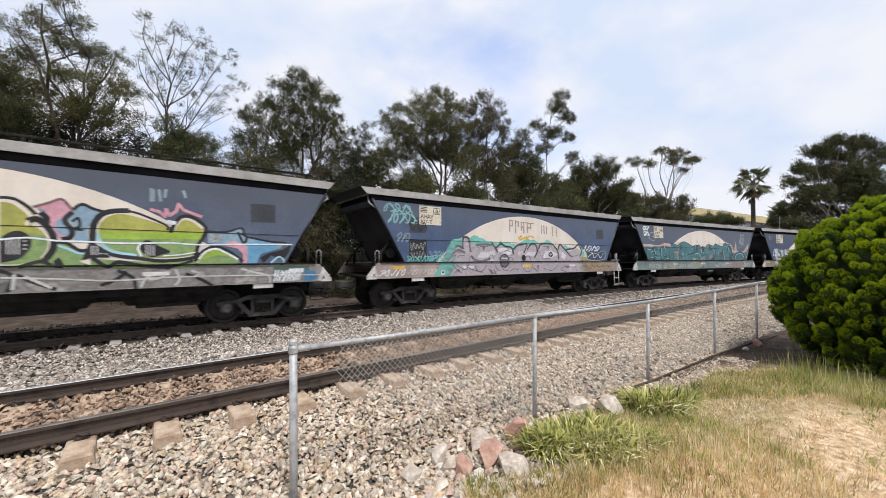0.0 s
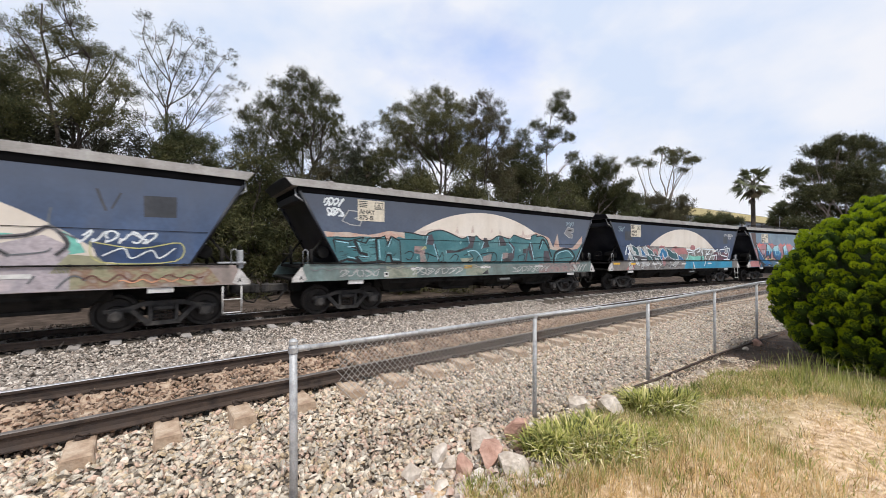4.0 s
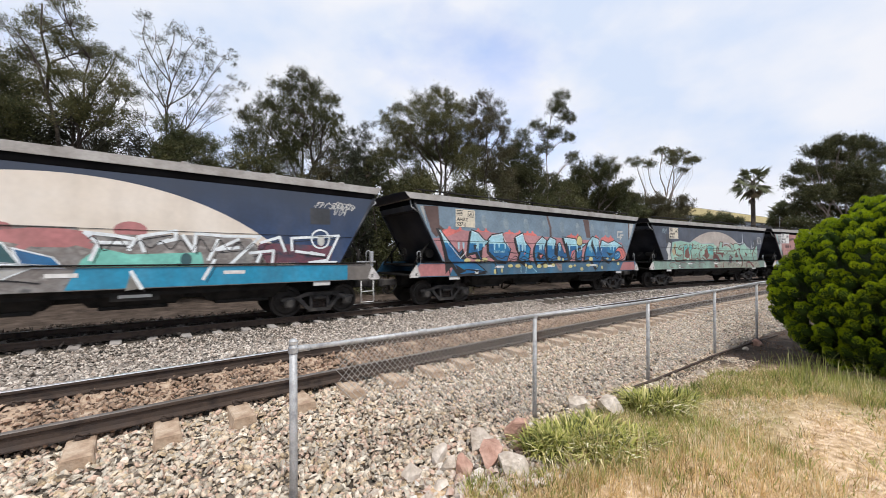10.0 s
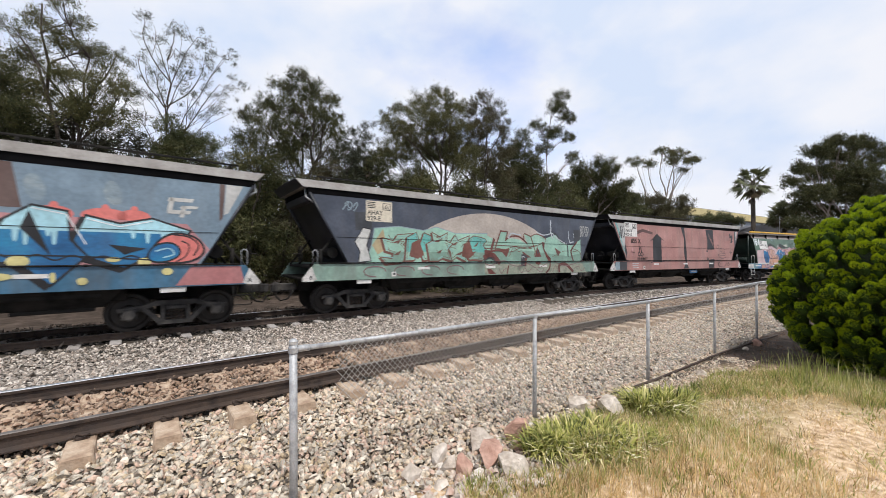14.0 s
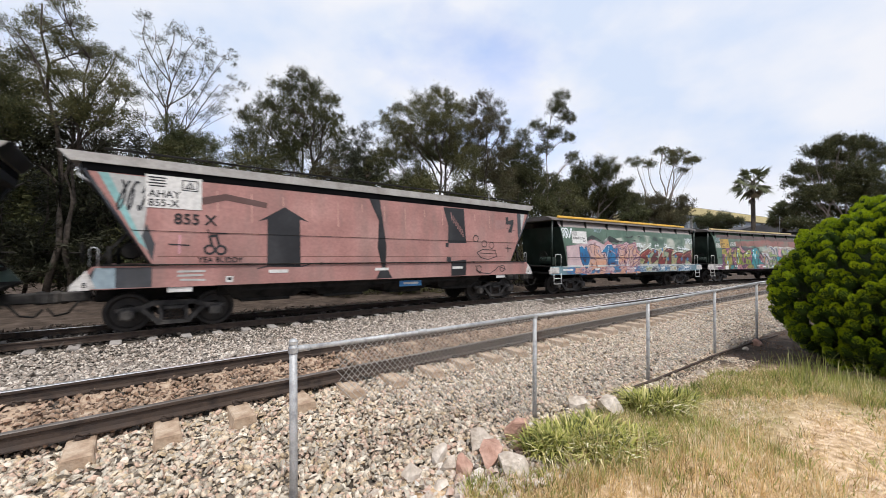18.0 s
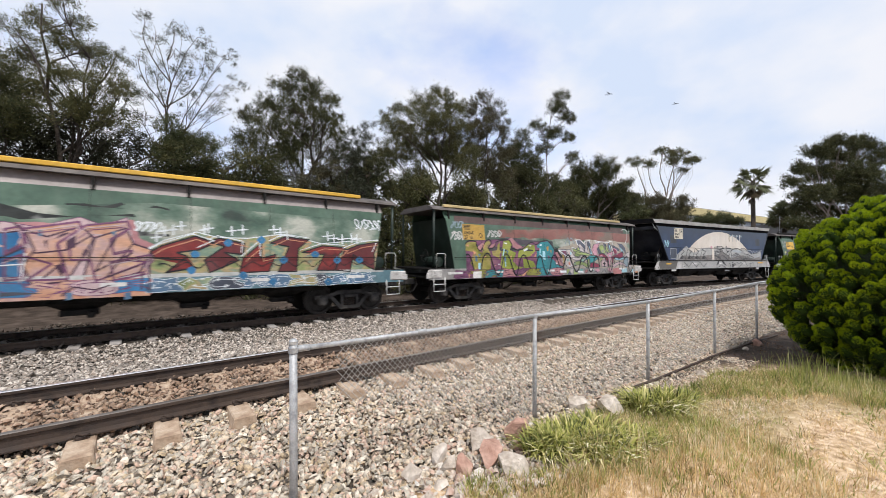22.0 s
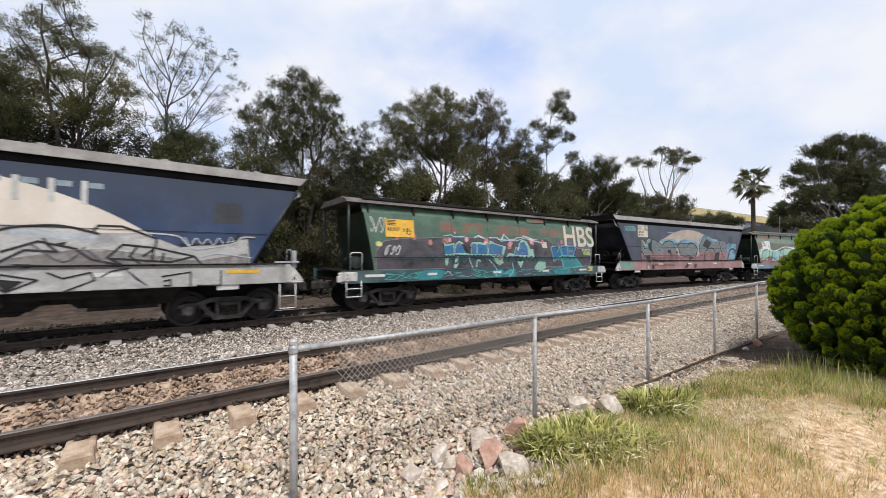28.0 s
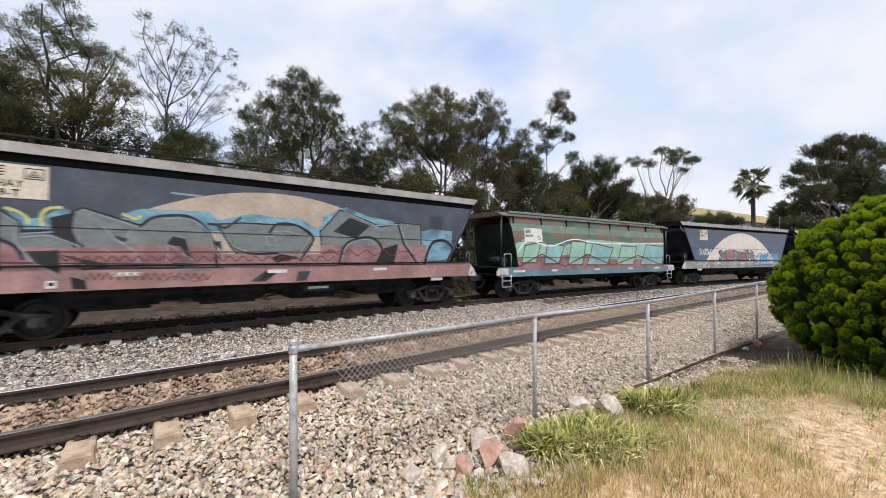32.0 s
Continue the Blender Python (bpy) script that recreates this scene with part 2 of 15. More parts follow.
def box(bm, c, s, bev=0.0, rot=None, mi=0):
    """A box of size s round c, with chamfered edges."""
    r = bmesh.ops.create_cube(bm, size=1.0)
    vs = r["verts"]
    m = Matrix.Translation(c) @ (rot.to_matrix().to_4x4() if rot else Matrix()) @ Matrix.Diagonal((*s, 1))
    bmesh.ops.transform(bm, matrix=m, verts=vs)
    fs = {f for v in vs for f in v.link_faces}
    if bev:
        es = {e for v in vs for e in v.link_edges}
        out = bmesh.ops.bevel(bm, geom=list(es), offset=bev, segments=1, affect="EDGES", profile=0.5)
        fs = set(out["faces"]) | {f for f in fs if f.is_valid}
    for f in fs:
        f.material_index = mi


def ring(c, t, up, r, n):
    side = t.cross(up)
    if side.length < 1e-4:
        side = t.cross(Vector((1, 0, 0)))
    side.normalize()
    u2 = side.cross(t).normalized()
    return [c + side * (math.cos(2 * math.pi * k / n) * r) + u2 * (math.sin(2 * math.pi * k / n) * r) for k in range(n)]


def tube(bm, pts, r, n=8, mi=0, cap=True):
    """A tube along points; r is a radius or one for each point."""
    pts = [Vector(p) for p in pts]
    rs = r if isinstance(r, (list, tuple)) else [r] * len(pts)
    rows = []
    for i, p in enumerate(pts):
        t = (pts[min(i + 1, len(pts) - 1)] - pts[max(i - 1, 0)]).normalized()
        rows.append([bm.verts.new(q) for q in ring(p, t, Vector((0, 0, 1)), rs[i], n)])
    for a, b in zip(rows, rows[1:]):
        for k in range(n):
            f = bm.faces.new((a[k], a[(k + 1) % n], b[(k + 1) % n], b[k]))
            f.smooth, f.material_index = True, mi
    if cap:
        for f in (bm.faces.new(rows[0][::-1]), bm.faces.new(rows[-1])):
            f.material_index = mi


def prism(bm, outline, y0, y1, mi=0):
    """An outline in x and z pushed from y0 to y1."""
    a = [bm.verts.new((x, y0, z)) for x, z in outline]
    b = [bm.verts.new((x, y1, z)) for x, z in outline]
    n = len(a)
    fs = [bm.faces.new(a), bm.faces.new(b[::-1])]
    for k in range(n):
        fs.append(bm.faces.new((a[k], b[k], b[(k + 1) % n], a[(k + 1) % n])))
    for f in fs:
        f.material_index = mi
    bmesh.ops.recalc_face_normals(bm, faces=fs)


def lathe(bm, prof, c, axis="y", n=20, mi=0):
    """A profile of (radius, along) turned about an axis through c."""
    rows = []
    for r, h in prof:
        row = []
        for k in range(n):
            a = 2 * math.pi * k / n
            p = (r * math.cos(a), h, r * math.sin(a)) if axis == "y" else (r * math.cos(a), r * math.sin(a), h)
            row.append(bm.verts.new(Vector(c) + Vector(p)))
        rows.append(row)
    fs = []
    for a, b in zip(rows, rows[1:]):
        for k in range(n):
            fs.append(bm.faces.new((a[k], a[(k + 1) % n], b[(k + 1) % n], b[k])))
    fs += [bm.faces.new(rows[0]), bm.faces.new(rows[-1])]
    for f in fs:
        f.material_index, f.smooth = mi, False
    bmesh.ops.recalc_face_normals(bm, faces=fs)


def npmesh(name, co, faces, mi=None, smooth=False):
    """A mesh from arrays: co (n, 3), faces (m, 3 or 4)."""
    me = bpy.data.meshes.new(name)
    k = faces.shape[1]
    me.vertices.add(len(co))
    me.vertices.foreach_set("co", np.ascontiguousarray(co, np.float32).ravel())
    me.loops.add(faces.size)
    me.loops.foreach_set("vertex_index", np.ascontiguousarray(faces, np.int32).ravel())
    me.polygons.add(len(faces))
    me.polygons.foreach_set("loop_start", np.arange(0, faces.size, k, dtype=np.int32))
    if mi is not None:
        me.polygons.foreach_set("material_index", np.ascontiguousarray(mi, np.int32))
    if smooth:
        me.polygons.foreach_set("use_smooth", np.ones(len(faces), bool))
    me.update(calc_edges=True)
    return me


# ------------------------------------------------------------------ the lines of the two tracks
TH1, K1, TH2, K2 = 0.674, 0.0021, 0.6764, 0.0056
OFF, GAP2, RAIL2 = 5.809, 6.87, -0.31


def line(s, o=0.0, two=True):
    """The plan point and heading at s along a track, o metres beyond its base line: an arc between straight ends."""
    th, k, s0, s1 = (TH2, K2, -6.0, 58.0) if two else (TH1, K1, -20.0, 90.0)
    u = Vector((math.cos(th), math.sin(th), 0))
    n = Vector((-u.y, u.x, 0))
    sc = min(max(s, s0), s1)
    a = sc * k
    t = u * math.cos(a) - n * math.sin(a)
    m = n * math.cos(a) + u * math.sin(a)
    c = n * OFF + u * (math.sin(a) / k) - n * ((1 - math.cos(a)) / k) + t * (s - sc)
    return c + m * o, t, m


def lateral(x, y, two=False):
    """Arrays: the distance beyond a track's base line, and the way along it."""
    th, k = (TH2, K2) if two else (TH1, K1)
    u, n = np.array([math.cos(th), math.sin(th)]), np.array([-math.sin(th), math.cos(th)])
    cx, cy = n[0] * (OFF - 1 / k), n[1] * (OFF - 1 / k)
    dx, dy = x - cx, y - cy
    ang = np.arctan2(dx * u[0] + dy * u[1], dx * n[0] + dy * n[1])
    s0, s1 = (-6.0, 58.0) if two else (-20.0, 90.0)
    o, s = np.hypot(dx, dy) - 1 / k, ang / k
    for lim, test in ((s0, s < s0), (s1, s > s1)):
        a = lim * k
        t, m = u * math.cos(a) - n * math.sin(a), n * math.cos(a) + u * math.sin(a)
        c = n * OFF + u * (math.sin(a) / k) - n * ((1 - math.cos(a)) / k)
        o = np.where(test, (x - c[0]) * m[0] + (y - c[1]) * m[1], o)
        s = np.where(test, lim + (x - c[0]) * t[0] + (y - c[1]) * t[1], s)
    return o, s


def height(x, y):
    """The lie of the land."""
    o, s = lateral(x, y)
    o2, _ = lateral(x, y, True)
    z = np.interp(o, [-9, -4.5, -3.2, -2.6, -1.45, -1.15, -0.85, -0.7, 1.25, 2.2, 3.2, 4.4], [-0.28, -0.32, -0.37, -0.38, -0.33, -0.30, -0.265, -0.225, -0.215, -0.32, -0.5, -0.55])
    z2 = np.interp(o2 - GAP2, [-4, -2.4, -1.5, -1.2, 1.3, 2.2, 3.0, 6.0, 9], [-0.6, -0.6, -0.55, -0.53, -0.53, -0.6, -0.75, -0.7, -0.5])
    w = np.clip((o2 - GAP2 + 3.4) / 1.2, 0, 1)
    return z * (1 - w) + z2 * w

# ------------------------------------------------------------------ ground


def axis_lines(lo, hi, step, far):
    core = np.arange(lo, hi + step / 2, step)
    out, d, p = [], step, hi
    while p < far:
        d *= 1.22
        p += d
        out.append(p)
    inn, d, p = [], step, lo
    while p > -far:
        d *= 1.22
        p -= d
        inn.append(p)
    return np.array(inn[::-1] + list(core) + out)


def ground_material():
    m = bpy.data.materials.new("ground_mix")
    m.use_nodes = True
    n, l = m.node_tree.nodes, m.node_tree.links
    b = n["Principled BSDF"]
    b.inputs["Roughness"].default_value = 0.95
    b.inputs["Specular IOR Level"].default_value = 0.2
    at = n.new("ShaderNodeAttribute")
    at.attribute_name = "zone"
    sep = n.new("ShaderNodeSeparateColor")
    l.new(at.outputs["Color"], sep.inputs[0])
    tc = n.new("ShaderNodeTexCoord")

    def tone(scale, cols, lo=0.3, hi=0.7, kind="noise"):
        t = n.new("ShaderNodeTexVoronoi" if kind == "cell" else "ShaderNodeTexNoise")
        t.inputs["Scale"].default_value = scale
        l.new(tc.outputs["Object"], t.inputs["Vector"])
        r = n.new("ShaderNodeValToRGB")
        e = r.color_ramp.elements
        while len(e) < len(cols):
            e.new(0.5)
        for k, c in enumerate(cols):
            e[k].position, e[k].color = lo + (hi - lo) * k / (len(cols) - 1), (*c, 1)
        if kind == "cell":
            sc = n.new("ShaderNodeSeparateColor")
            l.new(t.outputs["Color"], sc.inputs[0])
            l.new(sc.outputs[0], r.inputs[0])
        else:
            t.inputs["Detail"].default_value = 8.0
            l.new(t.outputs[0], r.inputs[0])
        return r.outputs[0], t

    # Bed under the loose stones is dark to stand for shadow in the gaps.
    stone, cells = tone(17.0, [(0.05, 0.04, 0.032), (0.11, 0.09, 0.07), (0.09, 0.08, 0.07), (0.16, 0.135, 0.11)], 0, 1, "cell")
    dirt, _ = tone(2.2, [(0.04, 0.03, 0.024), (0.08, 0.06, 0.048), (0.13, 0.10, 0.082)])
    straw, _ = tone(14.0, [(0.26, 0.17, 0.09), (0.60, 0.43, 0.27), (0.84, 0.68, 0.5)])
    turf, _ = tone(12.0, [(0.10, 0.085, 0.035), (0.26, 0.215, 0.09), (0.44, 0.36, 0.19)])
    col = dirt
    for ch, src in ((0, stone), (1, straw), (2, turf)):
        mx = n.new("ShaderNodeMixRGB")
        l.new(sep.outputs[ch], mx.inputs[0])
        l.new(col, mx.inputs[1])
        l.new(src, mx.inputs[2])
        col = mx.outputs[0]
    l.new(col, b.inputs["Base Color"])
    fine = n.new("ShaderNodeTexNoise")
    fine.inputs["Scale"].default_value, fine.inputs["Detail"].default_value = 34.0, 6.0
    l.new(tc.outputs["Object"], fine.inputs["Vector"])
    bp = n.new("ShaderNodeBump")
    bp.inputs["Strength"].default_value, bp.inputs["Distance"].default_value = 0.7, 0.04
    l.new(fine.outputs[0], bp.inputs["Height"])
    l.new(bp.outputs[0], b.inputs["Normal"])
    return m


def build_ground():
    gx, gy = axis_lines(-14, 24, 0.24, 2600), axis_lines(0.0, 26, 0.24, 2600)
    X, Y = np.meshgrid(gx, gy)
    Z = height(X, Y)
    rng = np.random.RandomState(3)
    near = (np.abs(X) < 30) & (Y < 40)
    Z = Z + near * rng.normal(0, 0.012, X.shape)
    nx, ny = len(gx), len(gy)
    co = np.stack([X, Y, Z], -1).reshape(-1, 3)
    i = np.arange(nx * ny).reshape(ny, nx)
    faces = np.stack([i[:-1, :-1], i[:-1, 1:], i[1:, 1:], i[1:, :-1]], -1).reshape(-1, 4)
    me = npmesh("ground", co, faces, smooth=True)
    o, s = lateral(X, Y)
    o2, _ = lateral(X, Y, True)
    wob = 0.22 * np.sin(X * 2.1 + 1.3 * np.sin(Y * 1.7)) + 0.12 * np.sin(X * 5.3 - Y * 4.1)
    stone = np.clip((o + 3.15 + wob * 0.7) / 0.3, 0, 1) * np.clip((GAP2 + 2.7 - o2 + wob) / 0.5, 0, 1)
    lawn = (1 - np.clip((o + 3.5 + wob) / 0.35, 0, 1)) * np.clip((10 + wob * 2 - X) / 3, 0, 1)
    mulch = np.clip((Y - 6.4 + 0.3 * wob) / 0.4, 0, 1) * np.clip((X - 4.2) / 0.5, 0, 1)
    lawn = lawn * (1 - mulch)
    green = np.clip((Y - 3.6 - 0.25 * (X - 2.5) + wob) / 0.8, 0, 1) * np.clip((7.2 - Y + wob) / 1.6, 0, 1)
    col = np.stack([stone, lawn, lawn * green * 0.85, np.ones_like(stone)], -1).reshape(-1, 4)
    at = me.color_attributes.new("zone", "FLOAT_COLOR", "POINT")
    at.data.foreach_set("color", np.ascontiguousarray(col, np.float32).ravel())
    me.materials.append(ground_material())
    return tagged(new("ground", me), "earth, ballast bed and dry lawn beside the railway", "ground", kind="structure")


ground = build_ground()

CUB_V = np.array([(x, y, z) for x in (-.62, .62) for y in (-.62, .62) for z in (-.62, .62)], float)
CUB_F = np.array([[0, 1, 3], [0, 3, 2], [4, 6, 7], [4, 7, 5], [0, 4, 5], [0, 5, 1], [2, 3, 7], [2, 7, 6], [1, 5, 7], [1, 7, 3]])
HEX_V = np.array([(math.cos(a) * r, math.sin(a) * r, z) for r, z in ((0.8, -0.25), (0.58, 0.5)) for a in [k * math.pi / 3 for k in range(6)]])
HEX_F = np.array([t for k in range(6) for t in ((k, (k + 1) % 6, 6 + (k + 1) % 6), (k, 6 + (k + 1) % 6, 6 + k))] + [(6, 7, 8), (6, 8, 9), (6, 9, 10), (6, 10, 11)])
OCT_V = np.array([(1, 0, 0), (-1, 0, 0), (0, 1, 0), (0, -1, 0), (0, 0, 1), (0, 0, -1)], float)
OCT_F = np.array([[0, 2, 4], [2, 1, 4], [1, 3, 4], [3, 0, 4], [2, 0, 5], [1, 2, 5], [3, 1, 5], [0, 3, 5]])


def turns(rng, n, tilt):
    """Random rotation matrices (n, 3, 3): any heading, moderate tilt."""
    a = rng.uniform(0, math.pi, n)
    q = np.stack([np.cos(a), rng.normal(0, tilt, n), rng.normal(0, tilt, n), np.sin(a)], -1)
    q /= np.linalg.norm(q, axis=1)[:, None]
    w, x, y, z = q.T
    return np.stack([1 - 2 * (y * y + z * z), 2 * (x * y - z * w), 2 * (x * z + y * w), 2 * (x * y + z * w), 1 - 2 * (x * x + z * z), 2 * (y * z - x * w), 2 * (x * z - y * w), 2 * (y * z + x * w), 1 - 2 * (x * x + y * y)], -1).reshape(n, 3, 3)


def stones(name, pos, size, rng, fine=True):
    """Broken stones lying at pos, as one mesh."""
    V, F = {True: (HEX_V, HEX_F), False: (OCT_V, OCT_F), "block": (CUB_V, CUB_F)}[fine]
    n = len(pos)
    if fine is True:
        v = V[None] * (1 + rng.uniform(-0.3, 0.3, (n, len(V), 1))) + rng.uniform(-0.14, 0.14, (n, len(V), 3))
    else:
        v = V[None] * (1 + rng.uniform(-0.5, 0.34, (n, len(V), 3)))
    v = v * (size[:, None] * rng.uniform(0.6, 1.4, (n, 3)) * np.array([1.2, 0.95, 0.85 if fine is True else 0.5]))[:, None, :]
    v = np.einsum("nij,nkj->nki", turns(rng, n, 0.3 if fine is True else 0.27), v)
    v = v + pos[:, None, :]
    f = F[None] + (np.arange(n) * len(V))[:, None, None]
    return npmesh(name, v.reshape(-1, 3), f.reshape(-1, 3))


def on_track(s, o, two=False):
    """Arrays of plan points at s, o along a track."""
    th, k = (TH2, K2) if two else (TH1, K1)
    u, n = np.array([math.cos(th), math.sin(th)]), np.array([-math.sin(th), math.cos(th)])
    a = s * k
    r = 1 / k
    return (n * OFF + np.sin(a)[:, None] * r * u - (1 - np.cos(a))[:, None] * r * n + (np.cos(a)[:, None] * n + np.sin(a)[:, None] * u) * o[:, None]).T


def scatter(name, label, material, s0, s1, o0, o1, n, size, seed, two=False, fine=True, lift=0.55, bias=1.0):
    rng = np.random.RandomState(seed)
    s = s0 + (s1 - s0) * rng.rand(n) ** bias
    o = rng.uniform(o0, o1, n)
    x, y = on_track(s, o, two)
    sz = size * rng.uniform(0.6, 1.35, n)
    z = height(x, y) + sz * lift * rng.uniform(-0.3, 2.3, n)
    me = stones(name, np.stack([x, y, z], -1), sz, rng, fine)
    me.materials.append(material)
    return tagged(new(name, me), label, "ballast", kind="stuff")


scatter("ballast", "pale broken stone ballast on the near track's shoulder", M["ballast"], -8, 13, -3.25, -0.8, 56000, 0.031, 11, bias=1.3)
scatter("ballast", "pale broken stone ballast farther along the near track", M["ballast"], 13, 46, -3.4, -0.8, 24000, 0.044, 12, fine="block")
scatter("ballast", "rust-stained ballast between the near rails", M["brown_ballast"], -9, 13, -0.78, 0.85, 22000, 0.029, 13, bias=1.2, lift=0.85)
scatter("ballast", "rust-stained ballast between the near rails, farther along", M["brown_ballast"], 13, 44, -0.78, 0.85, 6000, 0.05, 14, fine=False)
scatter("ballast", "grey crushed stone between the two tracks", M["grey_ballast"], -9, 14, 0.75, 5.62, 44000, 0.034, 15, fine="block")
scatter("ballast", "grey crushed stone between the two tracks, farther along", M["grey_ballast"], 14, 46, 0.75, 4.6, 12000, 0.05, 16, fine=False)
scatter("ballast", "oily ballast between the far rails, darkened for train shade", M["oily_shaded_ballast"], -9, 44, GAP2 - 1.0, GAP2 + 1.5, 19000, 0.05, 17, two=True, fine=False)
scatter("ballast", "brown-grey stone behind the far track, darkened for train shade", M["shade_brown_stone"], -12, 44, GAP2 + 1.3, GAP2 + 4.2, 11000, 0.055, 18, two=True, fine=False)
scatter("rubble", "pale rubble and small stones along the lawn's edge", M["rubble"], -4, 3.6, -3.85, -3.0, 2600, 0.04, 19, lift=0.3)
scatter("rubble", "fine pale gravel along the lawn's edge", M["ballast"], -4.5, 9, -3.9, -3.0, 9000, 0.018, 20, lift=0.3)

# ------------------------------------------------------------------ tracks
RAIL_SIDE = [(-0.07, -0.16), (0.07, -0.16), (0.07, -0.147), (0.012, -0.128), (0.0095, -0.05), (0.035, -0.038), (0.035, -0.006), (0.027, 0.0), (-0.027, 0.0), (-0.035, -0.006), (-0.035, -0.038), (-0.0095, -0.05), (-0.012, -0.128), (-0.07, -0.147)]


def rail(two, o, z, parent, top):
    bm = bmesh.new()
    rows = []
    ss = list(np.arange(-60, -10, 5.0)) + list(np.arange(-10, 60, 1.0)) + list(np.arange(60, 200, 5.0))
    for s in ss:
        p, t, m = line(s, o, two)
        rows.append([bm.verts.new(p + m * a + Vector((0, 0, z + b))) for a, b in RAIL_SIDE])
    n = len(RAIL_SIDE)
    for a, b in zip(rows, rows[1:]):
        for k in range(n):
            f = bm.faces.new((a[k], b[k], b[(k + 1) % n], a[(k + 1) % n]))
            f.material_index = 1 if k in (6, 7, 8) else 0
    bm.faces.new(rows[0])
    bm.faces.new(rows[-1][::-1])
    bmesh.ops.recalc_face_normals(bm, faces=bm.faces[:])
    return part("rail", bm, [M["rail_side"], top], parent)


def sleeper_mesh(material):
    bm = bmesh.new()
    half = [(-1.25, -0.2), (-1.25, -0.005), (-0.5, 0.0), (-0.3, -0.03), (0.3, -0.03), (0.5, 0.0), (1.25, -0.005), (1.25, -0.2)]
    a = [bm.verts.new((-0.105 if z > -0.1 else -0.14, y, z)) for y, z in half]
    b = [bm.verts.new((0.105 if z > -0.1 else 0.14, y, z)) for y, z in half]
    bm.faces.new(a)
    bm.faces.new(b[::-1])
    for k in range(len(half)):
        bm.faces.new((a[k], b[k], b[(k + 1) % len(half)], a[(k + 1) % len(half)]))
    bmesh.ops.recalc_face_normals(bm, faces=bm.faces[:])
    bmesh.ops.bevel(bm, geom=bm.edges[:], offset=0.012, segments=1, affect="EDGES")
    me = bpy.data.meshes.new("sleeper")
    bm.to_mesh(me)
    bm.free()
    me.materials.append(material)
    return me


def clip_mesh():
    bm = bmesh.new()
    box(bm, (0, 0, 0.012), (0.09, 0.05, 0.03), 0.006)
    tube(bm, [(-0.05, -0.02, 0.03), (-0.045, 0.035, 0.045), (-0.01, 0.045, 0.05), (0.015, 0.0, 0.05), (0.045, -0.02, 0.045), (0.055, 0.03, 0.03)], 0.011, 6)
    me = bpy.data.meshes.new("rail_clip")
    bm.to_mesh(me)
    bm.free()
    me.materials.append(M["rail_side"])
    return me


def build_track(name, two, o, z, conc, s0, s1, start, label):
    root = tagged(new(name), label, "track", kind="structure")
    rail(two, o - 0.7525, z, root, M["rail_top_dull"])
    rail(two, o + 0.7525, z, root, M["rail_top"])
    sm, cm = sleeper_mesh(conc), clip_mesh()
    rng = random.Random(5)
    k = 0
    s = start + math.floor((s0 - start) / 0.664) * 0.664
    while s < s1:
        p, t, m = line(s, o, two)
        ob = new("sleeper", sm)
        ob.parent = root
        turn = Matrix((t, m, Vector((0, 0, 1)))).transposed().to_4x4()
        ob.matrix_basis = Matrix.Translation(p + Vector((0, 0, z - 0.163 + rng.uniform(-0.006, 0.004)))) @ turn @ pose(0, 0, 0, 0, 0, rng.uniform(-0.5, 0.5))
        if not two and -7 < s < 12:
            for e in (-0.7525, 0.7525):
                for q in (-0.095, 0.095):
                    c = new("rail_clip", cm)
                    c.parent = ob
                    c.matrix_basis = pose(0, e + q, 0.0, 0, 0, 0 if q > 0 else 180)
        s += 0.664
        k += 1
    return root


near_track = build_track("near_track", False, 0.0, 0.0, M["concrete"], -9, 52, -0.42, "rusty rails on stained concrete sleepers")
far_track = build_track("far_track", True, GAP2, RAIL2, M["grey_concrete"], -10, 56, -1.72, "dark rails on grey concrete sleepers under the train")

# ------------------------------------------------------------------ chain-link fence
POSTS = [(-1.15, 2.93, -0.36, 0.895), (1.11, 4.57, -0.36, 0.885), (3.23, 5.97, -0.36, 0.893), (5.40, 7.53, -0.37, 0.93), (7.22, 8.72, -0.43, 1.005), (9.5, 10.2, -0.45, 1.06)]


